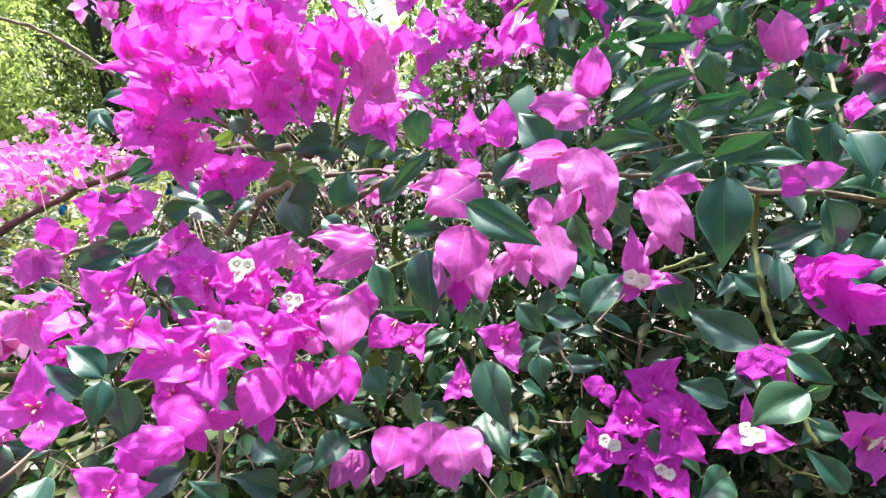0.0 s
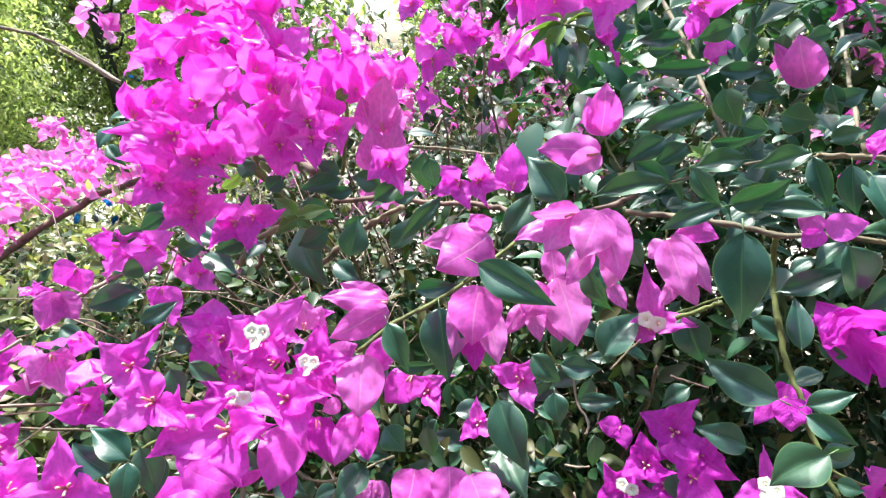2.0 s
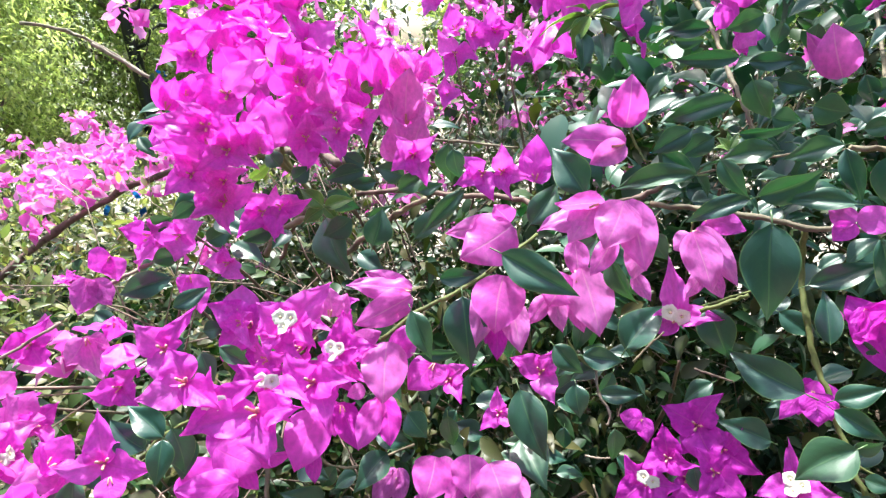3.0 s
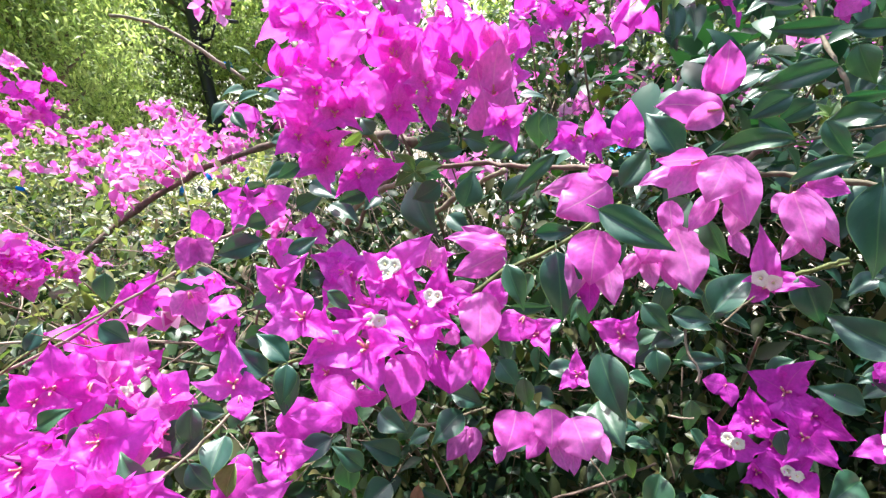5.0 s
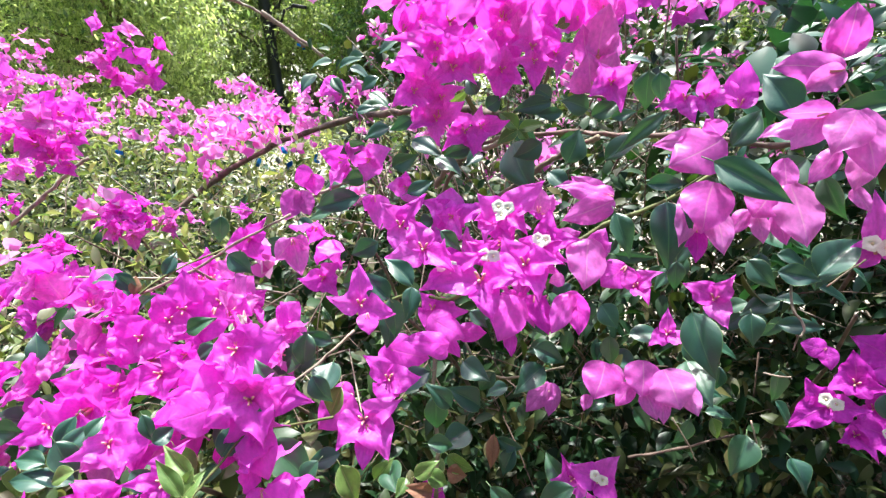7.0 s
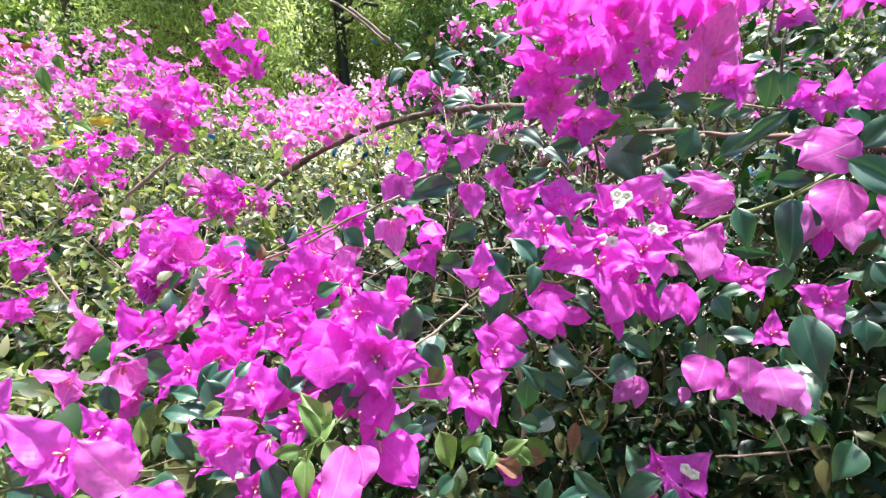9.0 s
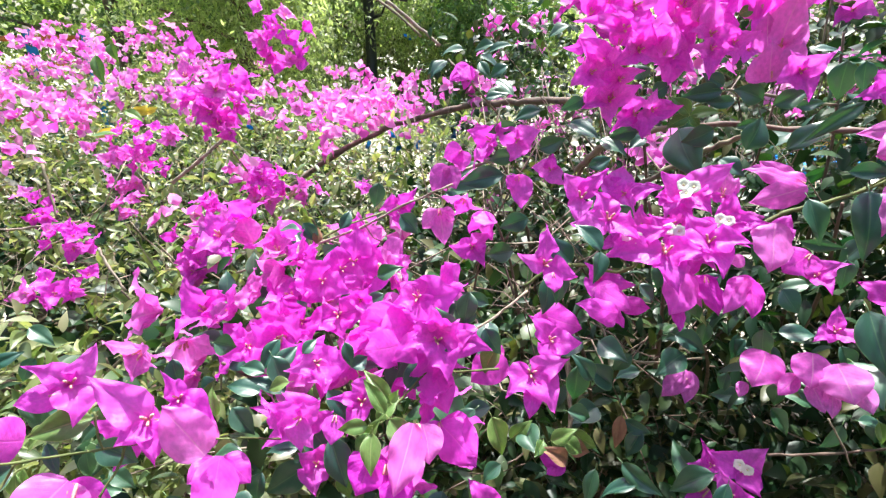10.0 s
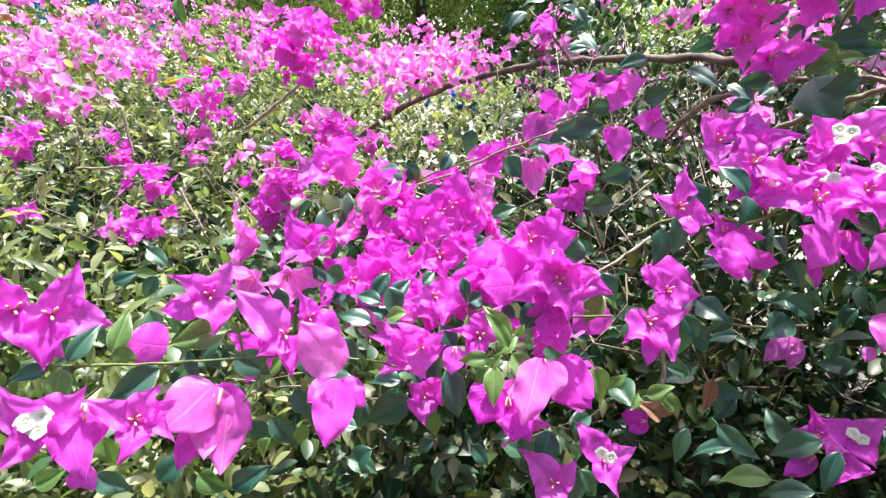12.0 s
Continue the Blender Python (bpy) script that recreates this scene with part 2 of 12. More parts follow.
def blade(kind, seed, mat):
    """One leaf or bract, a unit long and a unit wide, from its foot along y, upper side to z."""
    rnd = random.Random(seed)
    bm = bmesh.new()
    uv = bm.loops.layers.uv.new("blade")
    rows, cols = (13, 8) if kind == "leaf" else (15, 10)
    # fold: how far the halves rise from the midrib; arch: each half bowed over; bend: the tip's fall
    fold = {"leaf": rnd.uniform(0.12, 0.42), "cup": rnd.uniform(0.10, 0.22), "flare": rnd.uniform(0.10, 0.30)}[kind]
    arch = {"leaf": rnd.uniform(0.04, 0.10), "cup": rnd.uniform(-0.08, -0.02), "flare": rnd.uniform(-0.02, 0.08)}[kind]
    bend = {"leaf": -rnd.uniform(0.14, 0.38), "cup": -rnd.uniform(0.10, 0.22), "flare": -rnd.uniform(0.10, 0.36)}[kind]
    hook = {"leaf": -rnd.uniform(0.05, 0.22), "cup": rnd.uniform(-0.10, 0.05), "flare": -rnd.uniform(0.0, 0.22)}[kind]
    wave, phase, skew = rnd.uniform(0.025, 0.055) * {"leaf": 0.8, "cup": 1.1, "flare": 2.1}[kind], rnd.uniform(0, 6.28), rnd.uniform(-0.06, 0.06)
    outline = {"leaf": (0.02, 0.24, 0.41, 0.50, 0.47, 0.36, 0.22, 0.11, 0.045, 0.0), "cup": (0.12, 0.36, 0.48, 0.52, 0.50, 0.42, 0.29, 0.16, 0.07, 0.0), "flare": (0.10, 0.31, 0.45, 0.50, 0.46, 0.34, 0.20, 0.10, 0.045, 0.0)}[kind]
    twist = rnd.uniform(-1, 1) * {"leaf": 0.35, "cup": 0.2, "flare": 0.7}[kind]
    full = rnd.uniform(0.92, 1.08)
    grid, place = [], {}
    for i in range(rows + 1):
        s = i / rows
        half = float(np.interp(s, OUTLINE_AT, outline)) * full
        row = []
        for j in range(cols + 1):
            u = j / cols * 2 - 1
            x = u * half + skew * math.sin(math.pi * s)
            z = fold * abs(u) * half + arch * 4 * abs(u) * (1 - abs(u)) * half + bend * s * s * (1.0 if kind != "cup" else math.sin(math.pi * s)) + hook * step(0.72, 1.0, s) * 0.5
            z += wave * (math.sin(phase + 9 * s + 2.2 * u) + (0.7 * math.sin(2.3 * phase + 17 * s - 3 * u) if kind != "leaf" else 0)) * abs(u) ** 1.5
            if kind != "leaf":
                z += 0.0025 * math.cos(2 * math.pi * 7 * (s - 0.3 * abs(u) ** 1.4) + phase) * math.sin(math.pi * min(1, abs(u) * 1.1)) + rnd.uniform(-1, 1) * (0.010 if kind == "cup" else 0.015)
            turn = twist * s ** 1.4
            v = bm.verts.new((x * math.cos(turn) - z * math.sin(turn), s, x * math.sin(turn) + z * math.cos(turn)))
            place[v] = (u * 0.5 + 0.5, s)
            row.append(v)
        grid.append(row)
    for i in range(rows):
        for j in range(cols):
            f = bm.faces.new((grid[i][j], grid[i][j + 1], grid[i + 1][j + 1], grid[i + 1][j]))
            for loop in f.loops:
                loop[uv].uv = place[loop.vert]
    bmesh.ops.remove_doubles(bm, verts=bm.verts, dist=1e-4)
    if kind == "leaf":
        tube_into(bm, [(0, 0.05, -0.004), (0, -0.06, -0.012), (0.01, -0.16, -0.045)], [0.014, 0.017, 0.02], 5)
    return mesh_of(bm, kind, mat)


LEAVES = {tone: [blade("leaf", 10 + i, m) for i in range(9)] for tone, m in LEAF.items()}
CUPS = {tone: [blade("cup", 30 + i, m) for i in range(8)] for tone, m in BRACT.items()}
FLARES = {tone: [blade("flare", 50 + i, m) for i in range(12)] for tone, m in BRACT.items()}


def heart_mesh():
    """The three slender tubes in the heart of a flower, a unit long."""
    bm = bmesh.new()
    for k in range(3):
        a = k * 2.094 + 0.4
        c, s = math.cos(a), math.sin(a)
        tube_into(bm, [(0.03 * c, 0.03 * s, 0), (0.06 * c, 0.06 * s, 0.12), (0.08 * c, 0.08 * s, 0.22), (0.10 * c, 0.10 * s, 0.30)], [0.025, 0.036, 0.030, 0.036], 5)
    return mesh_of(bm, "flower", M_TUBE)


def blossom_mesh(lobes, open_, seed=1):
    """Small five-lobed cream blossoms at the end of the tubes, or closed buds."""
    rnd = random.Random(seed)
    bm = bmesh.new()
    for k in range(lobes):
        a = k * 2.094 + 0.4
        if not open_:
            mid = Vector((0.12 * math.cos(a), 0.12 * math.sin(a), 0.30))
            bmesh.ops.create_icosphere(bm, subdivisions=1, radius=1.0, matrix=Matrix.Translation(mid) @ Matrix.Diagonal((0.034, 0.034, 0.055, 1)))
            continue
        mid = Vector((0.135 * math.cos(a), 0.135 * math.sin(a), 0.33))
        tilt = Matrix.Translation(mid) @ Euler((rnd.uniform(-0.5, 0.5), rnd.uniform(-0.5, 0.5), rnd.uniform(0, 6))).to_matrix().to_4x4()
        rings = []
        for q, (rad, h) in enumerate(((0.02, -0.05), (0.06, 0.005), (0.13, 0.022), (0.185, 0.008))):
            ring = []
            for j in range(30):
                w = j * math.pi / 15
                lobe = 0.90 + 0.06 * math.cos(5 * w) + 0.05 * math.cos(10 * w) if q > 1 else 1.0
                ring.append(bm.verts.new(tilt @ Vector((math.cos(w) * rad * lobe, math.sin(w) * rad * lobe, h + (0.010 * math.cos(10 * w) if q == 3 else 0)))))
            rings.append(ring)
        for r0, r1 in zip(rings, rings[1:]):
            for j in range(30):
                bm.faces.new((r0[j], r0[(j + 1) % 30], r1[(j + 1) % 30], r1[j]))
        made = bmesh.ops.create_icosphere(bm, subdivisions=1, radius=1.0, matrix=tilt @ Matrix.Diagonal((0.034, 0.034, 0.028, 1)))
        for f in {f for v in made["verts"] for f in v.link_faces}:
            f.material_index = 1
    me = mesh_of(bm, "blossom", M_CREAM if open_ else M_BUD)
    me.materials.append(M_HEART)
    return me


HEART = heart_mesh()
BLOSSOMS = {"white": [blossom_mesh(2, True, 1), blossom_mesh(2, True, 2), blossom_mesh(3, True, 3)], "bud": [blossom_mesh(3, False)]}


# ---- builders ----
def part(name, me, parent, m, label=""):
    ob = new(name, me)
    ob.parent = parent
    ob.matrix_basis = m
    if label:
        tagged(ob, label)
    return ob


def branch(label, group="flowering branches of the bougainvillea"):
    return tagged(new("bougainvillea_branch"), label, "branch", group)


pick = random.Random(7)


def axes(along, up):
    y = Vector(along).normalized()
    z = Vector(up) - y * Vector(up).dot(y)
    z = z.normalized() if z.length > 1e-3 else y.orthogonal().normalized()
    x = y.cross(z)
    return Matrix(((x.x, y.x, z.x), (x.y, y.y, z.y), (x.z, y.z, z.z))).to_4x4()


def leaf(owner, foot, tip, width, up, tone):
    along = Vector(tip) - Vector(foot)
    n = along.length
    return part("leaf", pick.choice(LEAVES[tone]), owner, Matrix.Translation(foot) @ axes(along, up) @ Matrix.Diagonal((width, n, n * 0.85, 1)),
                {"young": "pale yellow-green young leaf", "dry": "dried brown leaf", "yellow": "bright yellow ageing leaf"}.get(tone, ""))


def flower(owner, at, way, size, spread, turn, tone, blossom, ovate=False):
    """Three bracts round a heart: way is where the flower looks, spread the angle of its bracts from that way."""
    frame_ = axes(Vector((0, 0, 1)).cross(Vector(way)).cross(Vector(way)) * -1, way)
    body = part("flower", HEART, owner, Matrix.Translation(at) @ frame_ @ Matrix.Diagonal((size, size, size, 1)))
    kinds = CUPS if spread < 33 or ovate else FLARES
    for k in range(3):
        a = radians(turn + 120 * k + pick.uniform(-14, 14))
        s = radians(spread * (0.86 if spread > 40 else 1.0) + pick.uniform(-8, 8))
        out = Vector((math.cos(a), math.sin(a), 0))
        along = out * math.sin(s) + Vector((0, 0, math.cos(s)))
        inner = Vector((0, 0, 1)) * math.sin(s) - out * math.cos(s)
        n = pick.uniform(0.9, 1.1)
        # a closed flower shows the outer side of its bracts, an open one the inner side
        part("bract", pick.choice(kinds[tone]), body, Matrix.Translation(out * 0.05) @ axes(along, inner) @ Matrix.Diagonal(((0.95 if spread < 33 else 0.84) * n, n, 0.95, 1)))
    if blossom:
        part("blossom", pick.choice(BLOSSOMS[blossom]), body, Matrix.Diagonal((1.25, 1.25, 1.15, 1)) if blossom == "white" else Matrix.Identity(4), "tiny open cream-white blossoms" if blossom == "white" else "")
    return body


def truss(owner, mid, reach, count, size, tone):
    """A crowded head of open flowers that look outward and up; reach is half its width and half its height."""
    rnd = random.Random(int(mid[0] * 7919 + mid[1] * 6151 + mid[2] * 3571))
    for k in range(count):
        out = Vector((rnd.gauss(0, 1), rnd.gauss(0, 1), rnd.gauss(0, 1))).normalized()
        far = rnd.uniform(0.35, 1.0)
        at = Vector(mid) + Vector((out.x * reach[0], out.y * reach[0], out.z * reach[1])) * far
        way = (out * 0.8 + Vector((0.2, -0.2, 0.45)) + Vector((rnd.gauss(0, 0.3), rnd.gauss(0, 0.3), rnd.gauss(0, 0.3)))).normalized()
        flower(owner, at, way, size * rnd.uniform(0.8, 1.15), rnd.uniform(34, 50), rnd.uniform(0, 360), tone if rnd.random() < 0.8 else "pink", rnd.choice(("", "bud")))


def bloom(owner, at, way, size, tone, blossom, kind, *bracts):
    """A flower whose bracts each have their own foot, tip, width and upper side."""
    place = Matrix.Translation(at) @ axes(Vector((0, 0, 1)).cross(Vector(way)).cross(Vector(way)) * -1, way) @ Matrix.Diagonal((size, size, size, 1))
    body = part("flower", HEART, owner, place)
    back = place.inverted()
    for foot, tip, width, up in bracts:
        along = Vector(tip) - Vector(foot)
        n = along.length
        part("bract", pick.choice((FLARES if kind == "flare" else CUPS)[tone]), body, back @ Matrix.Translation(foot) @ axes(along, up) @ Matrix.Diagonal((width, n, n * 0.95, 1)))
    if blossom:
        part("blossom", pick.choice(BLOSSOMS[blossom]), body, Matrix.Diagonal((1.08, 1.08, 1.0, 1)) if blossom == "white" else Matrix.Identity(4), "tiny open cream-white blossoms" if blossom == "white" else "")
    return body


def smooth_line(pts, steps=5):
    pts = [Vector(p) for p in pts]
    ext = [pts[0] * 2 - pts[1], *pts, pts[-1] * 2 - pts[-2]]
    line = []
    for i in range(1, len(ext) - 2):
        a, b, c, d = ext[i - 1:i + 3]
        for k in range(steps):
            t = k / steps
            line.append(0.5 * ((2 * b) + (c - a) * t + (2 * a - 5 * b + 4 * c - d) * t * t + (3 * b - a - 3 * c + d) * t ** 3))
    line.append(pts[-1])
    return line


def stem(owner, radius, kind, *pts):
    line = smooth_line(pts)
    bm = bmesh.new()
    n = len(line)
    tube_into(bm, [p + Vector((pick.uniform(-1, 1), pick.uniform(-1, 1), pick.uniform(-1, 1))) * radius * 0.22 for p in line],
              [radius * 0.5 * (1.1 - 0.3 * i / n) * (1.3 if i % 5 == 0 and i else 1.0) for i in range(n)], 8)
    return part("stem", mesh_of(bm, "stem", STEM[kind]), owner, Matrix.Identity(4))


def root(owner, top, foot):
    """The woody stem by which a branch stands in the soil."""
    a, b = Vector(foot), Vector(top)
    mid = a.lerp(b, 0.45) + Vector((0.06, 0.1, 0.05))
    line = smooth_line([a, a.lerp(mid, 0.5) + Vector((-0.03, 0.02, 0)), mid, mid.lerp(b, 0.6) + Vector((0.02, 0, 0.03)), b])
    bm = bmesh.new()
    tube_into(bm, line, [0.0018 + 0.009 * (1 - i / len(line)) ** 1.6 for i in range(len(line))], 8)
    return part("main_stem", mesh_of(bm, "main_stem", STEM["brown"]), owner, Matrix.Identity(4), "brown woody stem rising from the soil")


def tag_scrap(at, turn):
    """A crumpled strip of blue plastic on a twig."""
    bm = bmesh.new()
    rows = []
    for k in range(6):
        u = k / 5
        rows.append([bm.verts.new((side * 0.008 * (1 - 0.3 * u), u * 0.034, 0.008 * math.sin(u * 5 + side))) for side in (-1, 1)])
    for a, b in zip(rows, rows[1:]):
        bm.faces.new((a[0], a[1], b[1], b[0]))
    bmesh.ops.solidify(bm, geom=bm.faces[:], thickness=0.001)
    ob = new("plastic_strip", mesh_of(bm, "plastic_strip", M_BLUE))
    ob.matrix_basis = pose(*at, 70, 20, turn)
    return tagged(ob, "small bright blue plastic strip caught on a hedge twig", "plastic strip", "blue plastic strips in the hedge")


# ---- foliage in mass ----
def template(kind):
    """A small folded leaf for foliage in mass: foot to tip along y."""
    if kind == "leaf":
        v = [(0, 0, 0), (-0.30, 0.30, 0.07), (0, 0.34, 0), (0.30, 0.30, 0.07), (-0.24, 0.62, 0.03), (0, 0.66, -0.05), (0.24, 0.62, 0.03), (0, 1, -0.2)]
        f = [(0, 2, 1), (0, 3, 2), (1, 2, 5, 4), (2, 3, 6, 5), (4, 5, 7), (5, 6, 7)]
    elif kind == "fine":
        v, f = [(0, 0, 0)], []
        for k, (q, h) in enumerate(((0.12, 0.17), (0.3, 0.30), (0.5, 0.29), (0.7, 0.20), (0.87, 0.08))):
            drop = -0.22 * q * q
            v += [(-h, q, drop + h * 0.28), (0, q + 0.02, drop), (h, q, drop + h * 0.28)]
            a = 1 + 3 * k
            f += [(0, 2, 1), (0, 3, 2)] if k == 0 else [(a - 3, a - 2, a + 1, a), (a - 2, a - 1, a + 2, a + 1)]
        v.append((0, 1, -0.24))
        f += [(13, 14, 16), (14, 15, 16)]
    elif kind == "bract":
        v = [(0, 0, 0), (-0.40, 0.34, 0.06), (0, 0.36, -0.05), (0.40, 0.34, 0.06), (-0.28, 0.70, 0.02), (0, 0.70, -0.1), (0.28, 0.70, 0.02), (0, 1, -0.22)]
        f = [(0, 2, 1), (0, 3, 2), (1, 2, 5, 4), (2, 3, 6, 5), (4, 5, 7), (5, 6, 7)]
    else:
        v = [(0, 0, 0), (-0.16, 0.45, 0.03), (0.16, 0.45, 0.03), (0, 1, -0.1)]
        f = [(0, 2, 1), (1, 2, 3)]
    return np.array(v), f


def mass(name, mat, kind, at, along, up, size, width=1.0):
    """Many leaves as one mesh: rows of feet, ways, upper sides and sizes."""
    v, faces = template(kind)
    y = along / np.linalg.norm(along, axis=1, keepdims=True)
    z = up - y * np.sum(up * y, axis=1, keepdims=True)
    z /= np.linalg.norm(z, axis=1, keepdims=True) + 1e-9
    x = np.cross(y, z)
    s = size[:, None, None]
    co = at[:, None, :] + s * (v[None, :, 0:1] * width * x[:, None, :] + v[None, :, 1:2] * y[:, None, :] + v[None, :, 2:3] * z[:, None, :])
    n, k = len(at), len(v)
    loops, starts, totals = [], [], []
    per = np.array([i for f in faces for i in f])
    cnt = np.array([len(f) for f in faces])
    loops = (per[None, :] + (np.arange(n) * k)[:, None]).ravel()
    totals = np.tile(cnt, n)
    starts = np.concatenate(([0], np.cumsum(totals)[:-1]))
    me = bpy.data.meshes.new(name)
    me.vertices.add(n * k)
    me.vertices.foreach_set("co", co.ravel())
    me.loops.add(len(loops))
    me.loops.foreach_set("vertex_index", loops.astype(np.int32))
    me.polygons.add(len(totals))
    me.polygons.foreach_set("loop_start", starts.astype(np.int32))
    me.polygons.foreach_set("use_smooth", np.ones(len(totals), dtype=bool))
    me.update(calc_edges=True)
    me.materials.append(mat)
    return new(name, me)


rng = np.random.default_rng(5)


def unit(n):
    d = rng.normal(size=(n, 3))
    return d / np.linalg.norm(d, axis=1, keepdims=True)


def shoots(roots, ways, per, reach, size, droop=0.3):
    """Leaves set along short shoots that leave the roots in the given ways."""
    n = len(roots)
    s = np.tile(np.linspace(0.1, 1.0, per), n)
    root, way = np.repeat(roots, per, 0), np.repeat(ways, per, 0)
    at = root + way * (s * reach)[:, None] + rng.normal(size=(n * per, 3)) * reach * 0.05
    turn = unit(n * per)
    along = way * 0.45 + turn * 0.9 + np.array([0, 0, -droop])
    up = np.array([0, 0, 1.0]) + 0.45 * unit(n * per)
    return at, along, up, rng.uniform(0.65, 1.2, n * per) * size


def clusters(mids, count, radius, size):
    """Bracts in round clusters: three to a flower, flowers looking outward."""
    n = len(mids) * count
    out = unit(n)
    out[:, 2] = np.abs(out[:, 2]) * 0.9 + 0.05
    out /= np.linalg.norm(out, axis=1, keepdims=True)
    at = np.repeat(mids, count, 0) + out * radius * rng.uniform(0.3, 1.0, n)[:, None]
    at, out = np.repeat(at, 3, 0), np.repeat(out, 3, 0)
    along = out * 0.75 + unit(n * 3) * 0.85
    return at, along, out + 0.2 * unit(n * 3), rng.uniform(0.75, 1.2, n * 3) * size


# ---- ground ----
def sheet(name, x0, y0, x1, y1, z, mat, label, cells=1):
    bm = bmesh.new()
    bmesh.ops.create_grid(bm, x_segments=cells, y_segments=cells, size=0.5)
    for v in bm.verts:
        v.co = Vector((x0 + (v.co.x + 0.5) * (x1 - x0), y0 + (v.co.y + 0.5) * (y1 - y0), z))
    ob = new(name, mesh_of(bm, name, mat, False))
    return tagged(ob, label, name, kind="structure")


sheet("ground", -900, -900, 900, 900, 0.0, M_GROUND, "pale sunlit paving seen through the gaps of the hedge")

# soil under the hedge; the unseen part before it is added against bounced light
bm = bmesh.new()
bm.faces.new([bm.verts.new((x, y, 0.012)) for x, y in ((-5.0, -3.2), (-1.0, -3.0), (0.5, -2.8), (2.9, -2.6), (2.9, 2.2), (0.5, 1.6), (-0.3, 2.4), (-1.6, 2.9), (-5.0, 3.2))])
tagged(new("soil_bed", mesh_of(bm, "soil_bed", M_SOIL, False)), "dark bare soil under the hedge, carried forward unseen to cut bounced light", "soil bed", kind="structure")


# ---- the branches, their stems, leaves and flowers ----
E = branch("leafy woody branch with glossy dark green leaves")
root(E, (0.302, 0.613, 1.170), (0.326, 0.998, 0.0))
leaf(E, (0.210, 0.502, 1.353), (0.174, 0.517, 1.352), 0.0152, (-0.37, -0.93, -0.00), 'green')
leaf(E, (0.235, 0.490, 1.328), (0.183, 0.510, 1.326), 0.0182, (-0.35, -0.94, 0.05), 'green')
leaf(E, (0.246, 0.485, 1.361), (0.222, 0.497, 1.349), 0.0208, (-0.45, -0.89, -0.01), 'green')
leaf(E, (0.241, 0.487, 1.324), (0.276, 0.467, 1.325), 0.0165, (-0.49, -0.87, 0.05), 'green')
leaf(E, (0.219, 0.433, 1.313), (0.228, 0.418, 1.285), 0.0212, (-0.54, -0.80, 0.27), 'green')
leaf(E, (0.210, 0.435, 1.298), (0.160, 0.452, 1.281), 0.0226, (-0.42, -0.82, 0.38), 'green')
leaf(E, (0.269, 0.431, 1.292), (0.289, 0.416, 1.287), 0.0234, (-0.57, -0.82, 0.12), 'green')
leaf(E, (0.292, 0.417, 1.315), (0.299, 0.409, 1.291), 0.0131, (-0.60, -0.79, 0.10), 'green')
leaf(E, (0.297, 0.412, 1.303), (0.310, 0.403, 1.312), 0.0163, (-0.62, -0.78, 0.09), 'green')
leaf(E, (0.296, 0.409, 1.276), (0.313, 0.396, 1.284), 0.0166, (-0.62, -0.77, 0.14), 'green')
leaf(E, (0.165, 0.402, 1.281), (0.138, 0.408, 1.262), 0.0220, (-0.36, -0.91, 0.19), 'green')
leaf(E, (0.210, 0.370, 1.270), (0.178, 0.381, 1.265), 0.0196, (-0.37, -0.76, 0.54), 'green')
leaf(E, (0.192, 0.387, 1.280), (0.220, 0.371, 1.284), 0.0111, (-0.42, -0.84, -0.35), 'green')
leaf(E, (0.243, 0.352, 1.277), (0.213, 0.365, 1.266), 0.0179, (-0.48, -0.70, 0.53), 'green')
leaf(E, (0.262, 0.376, 1.269), (0.270, 0.356, 1.234), 0.0163, (-0.61, -0.74, 0.28), 'green')
leaf(E, (0.198, 0.357, 1.241), (0.231, 0.341, 1.260), 0.0207, (-0.40, -0.91, -0.06), 'green')
leaf(E, (0.243, 0.327, 1.244), (0.206, 0.349, 1.243), 0.0174, (-0.40, -0.65, 0.65), 'green')
leaf(E, (0.278, 0.359, 1.266), (0.278, 0.345, 1.234), 0.0167, (-0.63, -0.71, 0.31), 'green')
leaf(E, (0.184, 0.343, 1.244), (0.147, 0.352, 1.227), 0.0160, (-0.44, -0.67, 0.60), 'green')
leaf(E, (0.148, 0.410, 1.262), (0.174, 0.396, 1.246), 0.0171, (-0.38, -0.90, 0.23), 'green')
leaf(E, (0.167, 0.390, 1.249), (0.109, 0.406, 1.241), 0.0206, (-0.29, -0.71, 0.64), 'green')
leaf(E, (0.170, 0.363, 1.267), (0.184, 0.346, 1.243), 0.0141, (-0.48, -0.83, 0.29), 'green')
leaf(E, (0.185, 0.408, 1.274), (0.163, 0.414, 1.257), 0.0207, (-0.40, -0.90, 0.19), 'green')
leaf(E, (0.239, 0.431, 1.284), (0.255, 0.421, 1.282), 0.0209, (-0.52, -0.85, 0.14), 'green')
leaf(E, (0.266, 0.481, 1.308), (0.289, 0.466, 1.303), 0.0214, (-0.52, -0.85, 0.08), 'green')
leaf(E, (0.282, 0.472, 1.317), (0.264, 0.484, 1.327), 0.0120, (-0.51, -0.86, 0.05), 'green')
leaf(E, (0.191, 0.527, 1.343), (0.215, 0.518, 1.343), 0.0167, (-0.38, -0.93, 0.01), 'green')
leaf(E, (0.265, 0.488, 1.354), (0.263, 0.489, 1.335), 0.0152, (-0.49, -0.87, 0.01), 'green')
leaf(E, (0.318, 0.466, 1.352), (0.305, 0.475, 1.347), 0.0145, (-0.57, -0.82, 0.00), 'green')
leaf(E, (0.294, 0.488, 1.352), (0.292, 0.489, 1.330), 0.0147, (-0.53, -0.85, 0.02), 'green')
